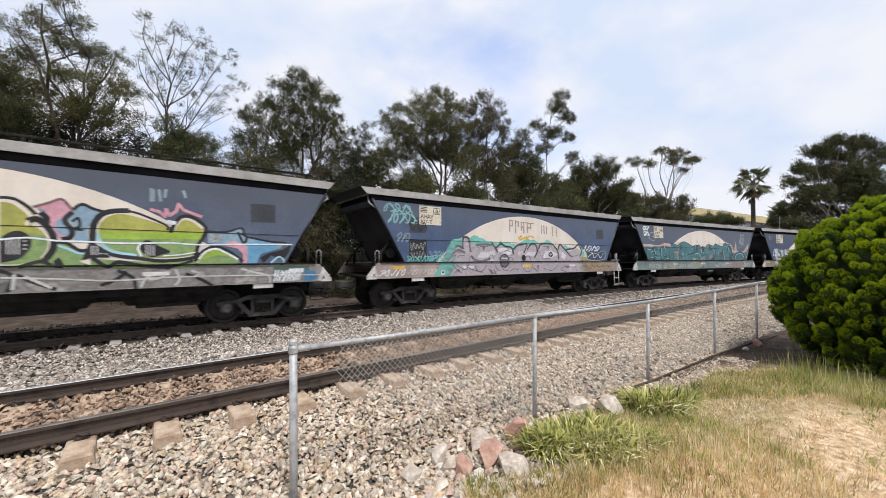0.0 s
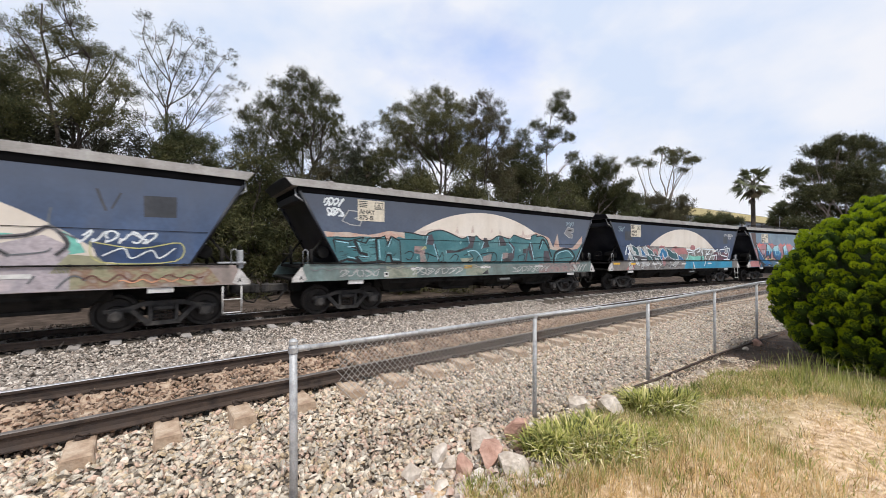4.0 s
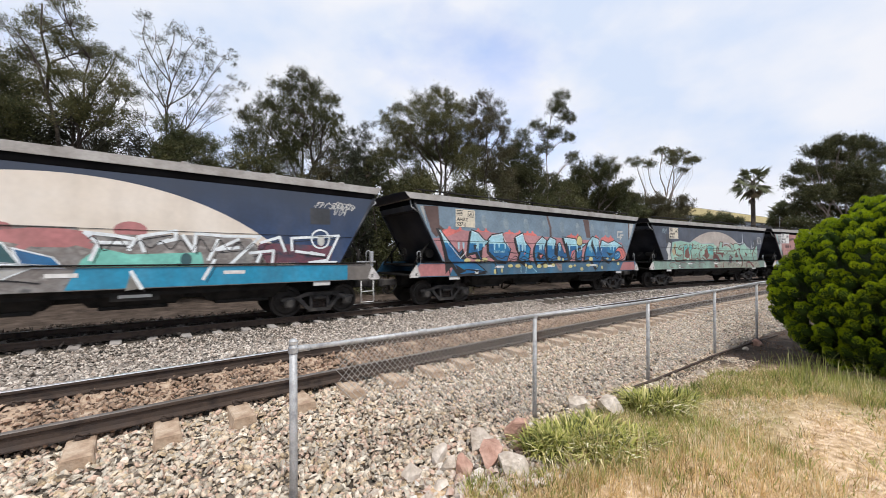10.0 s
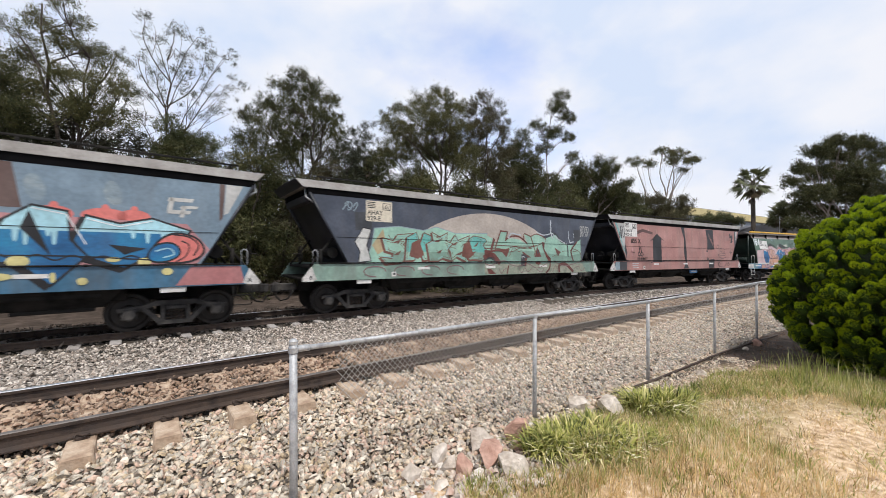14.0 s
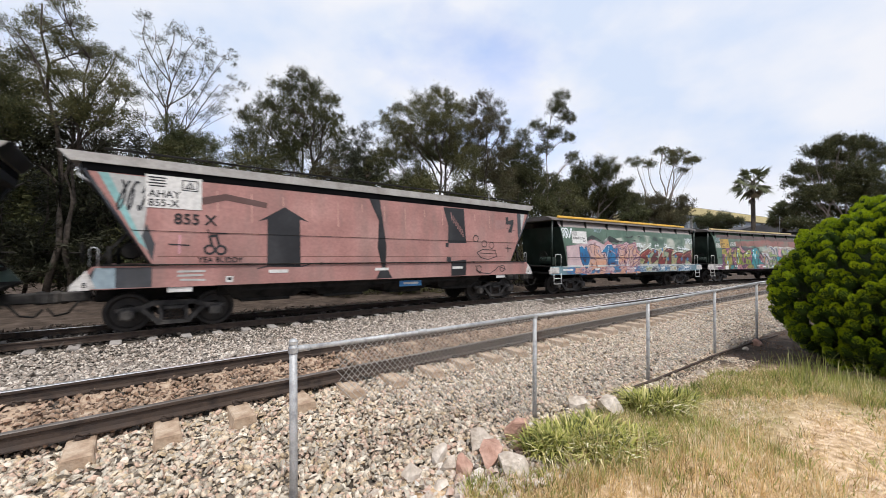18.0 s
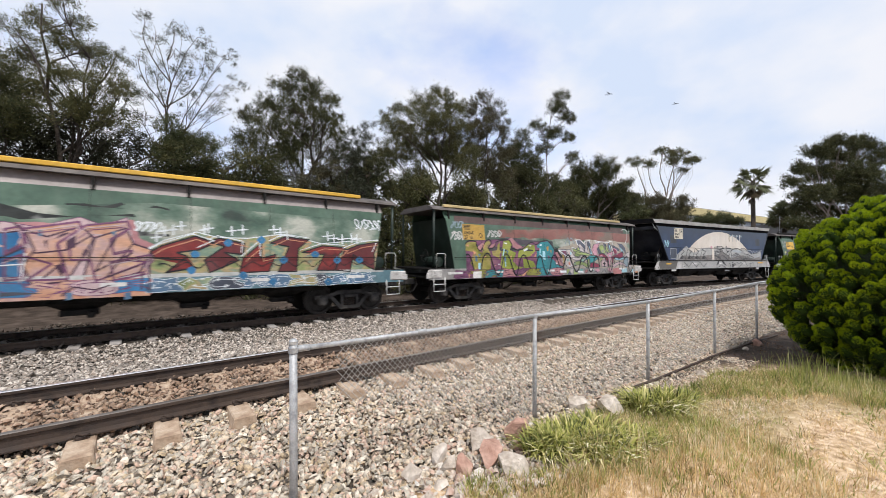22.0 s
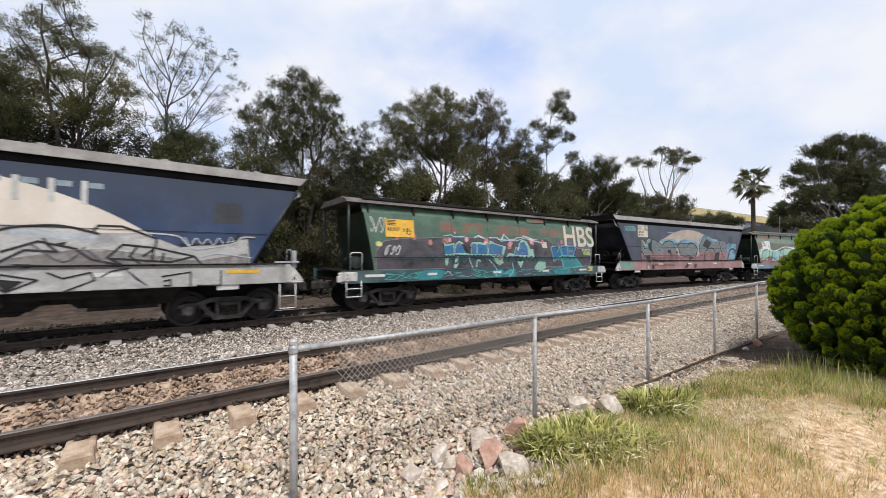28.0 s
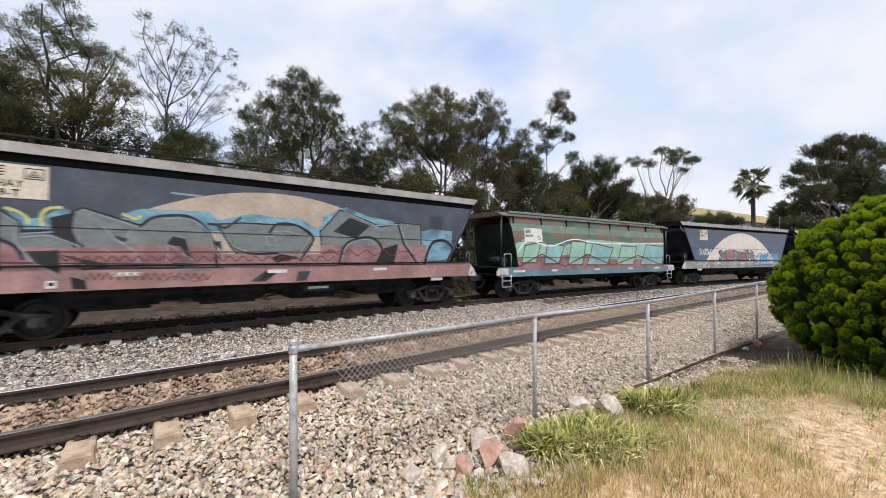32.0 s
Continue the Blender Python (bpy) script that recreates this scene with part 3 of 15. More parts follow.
def build_fence():
    root = tagged(new("chain_link_fence"), "galvanised chain-link fence with a pipe top rail", "fence", kind="")
    root.matrix_basis = Matrix()
    for k, (x, y, z0, z1) in enumerate(POSTS):
        bm = bmesh.new()
        lean = 0.075 if k == 0 else 0.0
        r = 0.030 if k == 0 else 0.025
        bot = Vector((x + lean * 0.35, y - lean * 0.2, z0 - 0.2))
        top = Vector((x, y, z1 + (0.02 if k == 0 else -0.02)))
        tube(bm, [bot, bot.lerp(top, 0.5), top], r, 14)
        post = part("post", bm, M["galv"], root)
        bm = bmesh.new()
        if k == 0:
            lathe(bm, [(0.033, -0.01), (0.034, 0.015), (0.02, 0.03), (0.004, 0.034)], top, "z", 14)
            lathe(bm, [(0.037, -0.075), (0.037, -0.035)], top, "z", 14)
        else:
            lathe(bm, [(0.030, -0.02), (0.034, -0.01), (0.034, 0.02), (0.028, 0.026)], top, "z", 12)
        part("post_cap", bm, M["galv"], post)
    tops = [Vector((x, y, z1 - (0.03 if k == 0 else 0.012))) for k, (x, y, z0, z1) in enumerate(POSTS)]
    for k, (a, b) in enumerate(zip(tops, tops[1:])):
        bm = bmesh.new()
        mid = a.lerp(b, 0.5) + Vector((0, 0, -0.006))
        tube(bm, [a, mid, b], 0.0215, 12)
        tr = part("top_rail", bm, M["galv"], root)
        bm = bmesh.new()
        t = (b - a).normalized()
        c = a.lerp(b, 0.42 if k == 0 else 0.5)
        tube(bm, [c - t * 0.05, c + t * 0.05], 0.0245, 12)
        part("rail_sleeve", bm, M["galv"], tr)
        if k == 0:
            bm = bmesh.new()
            tube(bm, [a + t * 0.03, a + t * 0.12], 0.027, 12)
            part("rail_end_cup", bm, M["galv"], tr)
    # woven wire: zigzag strands in two directions across each bay
    for k, (a, b) in enumerate(zip(POSTS, POSTS[1:])):
        pa, pb = Vector((a[0], a[1], 0)), Vector((b[0], b[1], 0))
        t = (pb - pa).normalized()
        length = (pb - pa).length
        nrm = Vector((-t.y, t.x, 0))
        first = 0.31 if k == 0 else 0.0
        pitch = 0.052
        vs, fs = [], []
        rad = 0.0021 if k == 0 else 0.0015
        def strand(p, q):
            w = (q - p).normalized()
            e1 = w.cross(nrm).normalized() * rad
            e2 = nrm * rad
            i = len(vs)
            for c in (p, q):
                vs.extend([c + e1, c + e2, c - e1, c - e2])
            for j in range(4):
                fs.append((i + j, i + (j + 1) % 4, i + 4 + (j + 1) % 4, i + 4 + j))
        def topz(d):
            return a[3] + (b[3] - a[3]) * d / length - 0.02
        def botz(d):
            low = a[2] + (b[2] - a[2]) * d / length
            if k == 0:
                return max(low, topz(d) - 0.44 - 0.35 * max(0, d - first) ** 0.8) if d < 2.2 else low + 0.03
            return low + 0.02
        h = 1.26
        for sgn in (1, -1):
            n = int((length + h) / pitch) + 2
            for j in range(-int(h / pitch) - 1, n):
                d0 = j * pitch + (pitch / 2 if sgn < 0 else 0)
                pts = []
                for q in range(0, 13):
                    up = q * h / 12
                    d = d0 + up * 0.92 if sgn > 0 else d0 + (h - up) * 0.92
                    if first <= d <= length:
                        zz = topz(d) - h + up
                        if botz(d) <= zz <= topz(d):
                            sag = 0.012 * math.sin(d * 3.1 + up * 4)
                            pts.append(pa + t * d + nrm * (sag - 0.028 + sgn * 0.0014) + Vector((0, 0, zz)))
                for p, q in zip(pts, pts[1:]):
                    strand(p, q)
        me = npmesh("wire_mesh", np.array([tuple(v) for v in vs]), np.array(fs))
        part("wire_mesh", me, M["wire"], root, "diamond chain-link wire netting")
    # a rusty pipe lying along the foot of the fence
    bm = bmesh.new()
    foot = [Vector((2.3, 5.25, -0.33)), Vector((3.3, 5.9, -0.32)), Vector((5.4, 7.42, -0.30)), Vector((7.2, 8.62, -0.30)), Vector((8.2, 9.3, -0.32))]
    tube(bm, foot, 0.02, 8)
    part("bottom_rail", bm, M["rail_side"], root, "rusty bottom pipe")
    return root


fence = build_fence()

# ------------------------------------------------------------------ plants


def leaf_cards(rng, pos, axis, length, width):
    """Pointed four-cornered leaves at pos along axis."""
    n = len(pos)
    axis = axis / (np.linalg.norm(axis, axis=1)[:, None] + 1e-9)
    side = np.cross(axis, rng.normal(size=(n, 3)))
    side /= np.linalg.norm(side, axis=1)[:, None] + 1e-9
    L, Wd = length[:, None], width[:, None]
    v = np.stack([pos, pos + axis * L * 0.45 + side * Wd, pos + axis * L, pos + axis * L * 0.45 - side * Wd], 1)
    return v


def needle_cards(rng, pos, axis, length, width):
    """Slender pointed leaves, three corners each."""
    n = len(pos)
    axis = axis / (np.linalg.norm(axis, axis=1)[:, None] + 1e-9)
    side = np.cross(axis, rng.normal(size=(n, 3)))
    side /= np.linalg.norm(side, axis=1)[:, None] + 1e-9
    L, Wd = length[:, None], width[:, None]
    return np.stack([pos - side * Wd, pos + side * Wd, pos + axis * L], 1)


def cards_mesh(name, v):
    n, k = v.shape[:2]
    f = np.arange(n * k).reshape(n, k)
    return npmesh(name, v.reshape(-1, 3), f)


def limb_path(rng, a, b, bow=0.12, n=5):
    a, b = Vector(a), Vector(b)
    d = (b - a).length
    off = Vector((rng.uniform(-1, 1), rng.uniform(-1, 1), rng.uniform(-0.2, 0.6))) * d * bow
    return [a.lerp(b, k / n) + off * math.sin(math.pi * k / n) + Vector((rng.uniform(-1, 1), rng.uniform(-1, 1), 0)) * d * 0.015 for k in range(n + 1)]


def tree(name, base, top, clumps, leaf, barkm, label, seed, dens=1.0, llen=0.27, lwid=0.019, droop=0.25, trunk_r=0.16, stems=1, category="tree", fork=0.3, twigs=3):
    """A tree: trunk, limbs to each clump of the crown, twigs, and leaves in uneven sprays.
    clumps: (x, y, z, rx, rz) from the base."""
    prng = random.Random(seed)
    rng = np.random.RandomState(seed)
    root = tagged(new(name), label, category)
    root.matrix_basis = Matrix.Translation(base)
    bm = bmesh.new()
    spine = []
    for k in range(stems):
        ang = 2 * math.pi * k / max(1, stems) + prng.uniform(0, 1)
        o = Vector((math.cos(ang), math.sin(ang), 0)) * (0.3 if stems > 1 else 0)
        tip = Vector((top[0], top[1], top[2])) + o * (3.5 if stems > 1 else 0)
        path = limb_path(prng, o, tip, 0.05, 8)
        spine.append(path)
        tube(bm, path, [trunk_r * (1 - 0.85 * i / 8) for i in range(9)], 8)
    part("trunk", bm, barkm, root)
    bm = bmesh.new()
    allv = []
    for (cx, cy, cz, rx, rz) in clumps:
        c = Vector((cx, cy, cz))
        path = min(spine, key=lambda p: min((q - c).length for q in p))
        cand = [q for q in path if cz - 4.5 < q.z < cz - 0.15 * rz] or [q for q in path if q.z < cz] or [path[0]]
        st = min(cand, key=lambda q: abs(q.z - (cz - max(0.6, fork * (c - Vector((q.x, q.y, cz))).length + 0.5 * rz))))
        lp = limb_path(prng, st, c, 0.1, 5)
        r0 = 0.02 + 0.025 * min(2.5, (c - st).length)
        tube(bm, lp, [r0 * (1 - 0.75 * i / 5) for i in range(6)], 5, cap=False)
        ends = []
        for q in range(twigs + int(2 * rx)):
            e = c + Vector((prng.gauss(0, 0.55) * rx, prng.gauss(0, 0.55) * rx, prng.gauss(0.1, 0.5) * rz))
            ends.append(e)
            tube(bm, limb_path(prng, lp[prng.randint(2, 5)], e, 0.12, 3), [0.022, 0.016, 0.011, 0.006], 4, cap=False)
        # sprays inside the clump
        m = max(8, int(58 * dens * rx * rx * max(rz, 0.4)))
        u = rng.normal(size=(m, 3))
        u /= np.linalg.norm(u, axis=1)[:, None]
        rad = rng.uniform(0.25, 1.0, (m, 1)) ** 0.6
        sp = np.array([cx, cy, cz]) + u * rad * np.array([rx, rx, rz]) * rng.uniform(0.75, 1.15, (m, 1))
        if ends:
            e = np.array([tuple(q) for q in ends])
            pick = rng.rand(m) < 0.35
            sp[pick] = e[rng.randint(0, len(e), pick.sum())] + rng.normal(0, 0.16, (pick.sum(), 3))
        k = 27
        pos = np.repeat(sp, k, 0) + rng.normal(0, 0.14 * (0.6 + 0.4 * llen / 0.26), (m * k, 3))
        ax = np.repeat(u * np.array([1, 1, 0.6]), k, 0) * 0.9 + rng.normal(0, 0.55, (m * k, 3)) + np.array([0, 0, 0.25 - droop])
        allv.append(needle_cards(rng, pos, ax, llen * rng.uniform(0.5, 1.3, m * k), lwid * rng.uniform(0.7, 1.4, m * k)))
    part("branching", bm, barkm, root)
    part("crown", cards_mesh("crown", np.concatenate(allv)), leaf, root)
    return root


def fill(rng, shape, n, rx, rz):
    """n clump places inside a profile of (z, radius) pairs."""
    zs, rs = zip(*shape)
    out = []
    for k in range(n):
        z = zs[0] + (zs[-1] - zs[0]) * (k + rng.random()) / n
        r = float(np.interp(z, zs, rs))
        a, q = rng.uniform(0, 2 * math.pi), rng.uniform(0.35, 1.0) ** 0.7
        out.append((math.cos(a) * r * q, math.sin(a) * r * q, z, rx * rng.uniform(0.7, 1.25), rz * rng.uniform(0.7, 1.25)))
    return out


def on_bearing(px, y, py=None):
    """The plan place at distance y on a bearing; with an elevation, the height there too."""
    x = (px - 784) / 670 * y
    return (x, y) if py is None else 1.605 + (450.5 - py) / 670 * y


def grown(name, px, y, py, shape, n, rx, rz, leaf, barkm, label, seed, **kw):
    x, yy = on_bearing(px, y)
    z0 = float(height(np.array([x]), np.array([yy]))[0]) - 0.1
    h = on_bearing(px, y, py) - z0
    prng = random.Random(seed)
    prof = [(z * h, r) for z, r in shape]
    cl = fill(prng, prof, n, rx, rz)
    cl.append((0, 0, h - rz * 0.9, rx * 0.6, rz))
    return tree(name, (x, yy, z0), (prng.uniform(-.3, .3), prng.uniform(-.3, .3), h * kw.pop("tip", 0.93)), cl, leaf, barkm, label, seed, **kw)


TALL = [(0.25, 0.5), (0.4, 1.0), (0.65, 1.0), (0.85, 0.6), (1.0, 0.15)]


def prof(w, pts=TALL):
    return [(z, r * w) for z, r in pts]


def crowned(name, px, y, lobes, leaf, barkm, label, seed, cover=2.0, tuft=0.24, k=58, lwid=0.018, trunk_r=0.14, tip=None, droop=0.1, stems=1, depth=0.55, reach=1.15, spread=1.0):
    """A tree whose crown is made of lobes, given by bearing, elevation and half extents; each lobe holds many small tufts on twigs."""
    prng, rng = random.Random(seed), np.random.RandomState(seed)
    leaf_len = 0.6 if tuft > 0.3 else 0.78
    k = int(k * 0.92 / leaf_len)
    u = y / 670
    x0, y0 = on_bearing(px, y)
    z0 = float(height(np.array([x0]), np.array([y0]))[0]) - 0.1
    root = tagged(new(name), label, "tree")
    root.matrix_basis = Matrix.Translation((x0, y0, z0))
    wide = max(abs(l[0] - px) for l in lobes) * u
    cs = []
    for lx, ly, w, h in lobes:
        dy = prng.uniform(-1, 1) * wide * depth
        d = (y + dy) / y
        cs.append((Vector(((lx - 784) * u * d - x0, dy, 1.605 + (450.5 - ly) * u * d - z0)), w * u, h * u))
    high = max(c.z for c, w, h in cs)
    ztip = 1.605 + (450.5 - tip) * u - z0 if tip else high * 0.9
    bm = bmesh.new()
    spine = []
    for q in range(stems):
        o = Vector((prng.uniform(-1, 1), prng.uniform(-1, 1), 0)) * (0.25 if stems > 1 else 0)
        p = limb_path(prng, o, Vector((prng.uniform(-.3, .3) + o.x * 4, o.y * 4, ztip * (1 - 0.12 * q))), 0.05, 10)
        spine += p
        tube(bm, p, [trunk_r * (1 - 0.8 * i / 10) for i in range(11)], 8)
    part("trunk", bm, barkm, root)
    bm = bmesh.new()
    allv = []
    for c, w, h in cs:
        side = math.hypot(c.x, c.y)
        cand = [q for q in spine if q.z < c.z - 0.2 * h] or spine[:2]
        st = min(cand, key=lambda q: abs(q.z - (c.z - 0.5 * h - reach * side)))
        lp = limb_path(prng, st, c, 0.1, 6)
        r0 = min(trunk_r * 0.45, 0.014 + 0.012 * (c - st).length)
        tube(bm, lp, [r0 * (1 - 0.7 * i / 6) for i in range(7)], 5, cap=False)
        m = max(6, int(1.75 * cover * w * h / (0.7 * tuft * tuft)))
        d = rng.normal(size=(m, 3))
        d /= np.linalg.norm(d, axis=1)[:, None]
        ext = np.array([w, min(w, h) * 1.2, h]) * spread
        tc = np.array(tuple(c)) + d * rng.rand(m, 1) ** 0.45 * ext * rng.uniform(0.8, 1.12, (m, 1))
        for q in range(0, m, 3):
            tube(bm, limb_path(prng, lp[prng.randint(2, 6)], tc[q], 0.14, 3), [0.016, 0.011, 0.008, 0.004], 3, cap=False)
        size = tuft * rng.uniform(0.6, 1.5, m)
        S = np.repeat(size, k)
        pos = np.repeat(tc, k, 0) + rng.normal(0, 0.45, (m * k, 3)) * S[:, None]
        ax = np.repeat(d * np.array([1, 1, 0.5]), k, 0) * 0.5 + rng.normal(0, 0.6, (m * k, 3)) + np.array([0, 0, 0.35 - droop])
        allv.append(needle_cards(rng, pos, ax, S * leaf_len * rng.uniform(0.35, 0.9, m * k), lwid * rng.uniform(0.7, 1.4, m * k)))
    part("branching", bm, barkm, root)
    part("crown", cards_mesh("crown", np.concatenate(allv)), leaf, root)
    return root


SHE = "she_oak_tree"
crowned(SHE, 104, 15.5, [(100, -5, 30, 22), (60, 32, 32, 20), (128, 40, 24, 20), (18, 52, 24, 18), (92, 72, 38, 22), (150, 96, 44, 24), (46, 104, 38, 24), (200, 110, 24, 20), (6, 120, 26, 20), (100, 132, 40, 22), (168, 146, 38, 22), (56, 160, 46, 28), (208, 164, 28, 24), (120, 190, 60, 30), (20, 184, 40, 34), (190, 212, 50, 28)], M["leaf_olive"], M["bark"], "tall she-oak with dark needle foliage and open limbs", 21, cover=1.35, tuft=0.2, k=60, lwid=0.0115, stems=2, trunk_r=0.13, tip=30)
crowned(SHE, -40, 14, [(0, 152, 36, 28), (-40, 120, 50, 40), (15, 194, 46, 34), (-60, 190, 50, 50), (0, 225, 60, 30)], M["leaf_dark"], M["bark"], "dark she-oak at the end of the row", 22, cover=2.2, lwid=0.013)
crowned("thin_tree", 302, 19, [(250, 27, 14, 6), (300, 48, 20, 12), (268, 66, 20, 12), (345, 66, 18, 14), (240, 98, 22, 12), (305, 86, 24, 14), (356, 108, 28, 16), (396, 106, 18, 12), (325, 126, 28, 14), (270, 126, 26, 14), (250, 160, 28, 16), (382, 150, 28, 16), (330, 166, 28, 16), (228, 188, 24, 16), (392, 190, 24, 14), (346, 204, 26, 14)], M["leaf_thin"], M["bark"], "sparse young tree with thin crown and bare twigs", 23, cover=0.5, tuft=0.2, k=58, lwid=0.0125, trunk_r=0.075, tip=110, reach=1.5, spread=1.55)
crowned("young_she_oak_tree", 318, 18.4, [(300, 232, 24, 26), (352, 258, 36, 22), (322, 255, 30, 24), (300, 270, 40, 20)], M["leaf_light"], M["bark"], "low bright-leaved she-oak under a thin tree", 36, cover=2.0, tuft=0.2, lwid=0.014, trunk_r=0.06)
crowned(SHE, 520, 21, [(526, 132, 22, 13), (500, 154, 30, 18), (548, 160, 32, 20), (580, 178, 20, 16), (470, 182, 22, 16), (515, 194, 42, 24), (570, 206, 32, 22), (440, 208, 24, 16), (480, 228, 42, 24), (545, 236, 46, 26), (594, 238, 14, 20), (428, 248, 34, 20), (510, 268, 60, 24), (588, 274, 28, 20)], M["leaf_dark"], M["bark"], "dense dark she-oak with a domed crown", 24, cover=1.9, tuft=0.23, k=62, lwid=0.014, stems=2)
crowned(SHE, 628, 23, [(620, 238, 22, 14), (642, 252, 24, 18), (610, 262, 24, 16), (634, 276, 34, 18), (650, 222, 12, 10)], M["leaf_thin"], M["bark"], "thin open she-oak between denser trees", 25, cover=0.8, tuft=0.2, lwid=0.015, trunk_r=0.07)
crowned(SHE, 760, 24, [(772, 163, 20, 12), (742, 184, 28, 18), (792, 188, 32, 20), (705, 194, 24, 10), (760, 214, 48, 24), (720, 236, 38, 24), (802, 234, 38, 26), (692, 224, 18, 16), (752, 262, 58, 28), (690, 270, 40, 24), (805, 276, 50, 26), (678, 206, 9, 12)], M["leaf_olive"], M["bark"], "tall she-oak with a dense rounded crown", 26, cover=1.9, tuft=0.26, k=62, lwid=0.016, stems=2)
crowned(SHE, 842, 26, [(850, 171, 18, 12), (824, 194, 24, 18), (870, 198, 26, 20), (848, 226, 38, 24), (892, 226, 14, 18), (830, 262, 42, 28), (886, 264, 28, 24), (860, 298, 50, 26)], M["leaf_brown"], M["bark"], "she-oak with brown-tinged open crown", 27, cover=1.5, tuft=0.25, lwid=0.017, stems=2)
crowned(SHE, 922, 29, [(926, 237, 13, 9), (920, 255, 22, 14), (904, 275, 28, 18), (941, 282, 20, 18), (920, 306, 44, 22)], M["leaf_dark"], M["bark"], "smaller dark she-oak in the row", 28, cover=2.0, tuft=0.26, lwid=0.018)
crowned("slim_gum_tree", 978, 32, [(994, 167, 15, 9), (986, 188, 21, 12), (1004, 205, 16, 11), (950, 220, 18, 8), (974, 235, 24, 11), (1006, 241, 13, 9), (960, 259, 17, 9), (1013, 276, 13, 11)], M["leaf_dark"], M["pale_bark"], "slim tall gum with separate tufts on open limbs", 29, cover=1.8, tuft=0.24, lwid=0.02, trunk_r=0.12, tip=176, depth=0.4)
crowned("gum_tree", 1055, 37, [(1066, 287, 24, 10), (1030, 300, 24, 14), (1082, 300, 18, 12), (1055, 315, 44, 17), (1106, 322, 17, 11), (1018, 330, 28, 17), (1076, 340, 42, 18), (1040, 362, 60, 22), (1110, 352, 26, 18)], M["leaf_dark"], M["pale_bark"], "broad gum with a low dense crown", 30, cover=2.0, tuft=0.36, lwid=0.028)
crowned("gum_tree", 1150, 43, [(1120, 354, 28, 12), (1150, 351, 24, 12), (1172, 362, 28, 14), (1135, 376, 44, 15), (1182, 386, 26, 13), (1214, 350, 16, 8), (1208, 366, 18, 11), (1200, 384, 22, 12)], M["leaf_brown"], M["bark"], "low scrubby gum with brownish leaves", 31, cover=1.7, tuft=0.4, lwid=0.03)
crowned("umbrella_gum", 1177, 48, [(1126, 284, 17, 7), (1150, 287, 15, 6), (1174, 264, 18, 7), (1200, 270, 22, 9), (1223, 281, 20, 7), (1190, 283, 18, 6), (1209, 298, 11, 5)], M["leaf_olive"], M["pale_bark"], "flat-topped gum with bare pale limbs", 33, cover=1.7, tuft=0.34, lwid=0.03, trunk_r=0.24, tip=344, depth=0.4, reach=3.0)
crowned("gum_tree", 1475, 46, [(1490, 243, 34, 10), (1450, 262, 28, 14), (1530, 250, 34, 14), (1486, 272, 44, 15), (1560, 270, 30, 20), (1418, 296, 22, 13), (1460, 300, 42, 19), (1520, 300, 50, 22), (1404, 318, 18, 11), (1440, 336, 38, 18), (1500, 336, 50, 24), (1560, 328, 30, 30), (1420, 360, 22, 12), (1392, 374, 22, 11), (1462, 372, 44, 18), (1530, 372, 40, 24), (1412, 392, 28, 10), (1452, 398, 34, 12)], M["leaf_dark"], M["pale_bark"], "large spreading gum with layered dark crown", 34, cover=2.1, tuft=0.48, k=72, lwid=0.036, trunk_r=0.22, stems=2, tip=345)
crowned("shade_tree", 1268, 57, [(1242, 389, 20, 9), (1270, 382, 24, 9), (1296, 388, 20, 8), (1268, 396, 40, 10)], M["leaf_light"], M["bark"], "low rounded green tree before the warehouse", 37, cover=2.2, tuft=0.42, lwid=0.035)

# understorey behind the train; leftmost shrubs carry shade in their leaf colour
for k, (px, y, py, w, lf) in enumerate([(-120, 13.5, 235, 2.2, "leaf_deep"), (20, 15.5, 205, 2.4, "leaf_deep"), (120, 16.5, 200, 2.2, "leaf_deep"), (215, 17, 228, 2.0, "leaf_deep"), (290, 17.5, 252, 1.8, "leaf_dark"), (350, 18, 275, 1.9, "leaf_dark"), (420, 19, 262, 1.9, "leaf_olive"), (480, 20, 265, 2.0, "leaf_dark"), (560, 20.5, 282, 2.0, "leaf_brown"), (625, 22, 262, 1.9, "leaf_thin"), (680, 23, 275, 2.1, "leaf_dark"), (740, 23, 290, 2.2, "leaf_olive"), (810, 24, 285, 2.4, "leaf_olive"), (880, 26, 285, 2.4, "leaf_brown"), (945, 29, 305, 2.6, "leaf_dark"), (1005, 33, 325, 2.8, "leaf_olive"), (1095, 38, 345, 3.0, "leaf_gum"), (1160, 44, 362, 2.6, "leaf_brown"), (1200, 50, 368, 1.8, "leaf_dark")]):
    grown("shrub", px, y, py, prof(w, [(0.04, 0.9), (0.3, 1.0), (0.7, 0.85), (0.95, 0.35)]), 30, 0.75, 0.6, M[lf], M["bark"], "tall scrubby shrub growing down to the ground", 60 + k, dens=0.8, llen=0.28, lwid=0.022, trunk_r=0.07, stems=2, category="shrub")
# a second, deeper row that closes the wood
for k in range(15):
    px = -200 + k * 92
    y = 19 + 0.0135 * max(0, px + 200)
    grown("shrub", px, y + 4, 300 + (k % 3) * 18, prof(3.0, [(0.03, 0.9), (0.4, 1.0), (0.95, 0.5)]), 20, 1.25, 1.0, M["leaf_dark"], M["bark"], "dark dense shrub at the back of the wood", 100 + k, dens=0.55, llen=0.42, lwid=0.06, trunk_r=0.07, category="shrub")


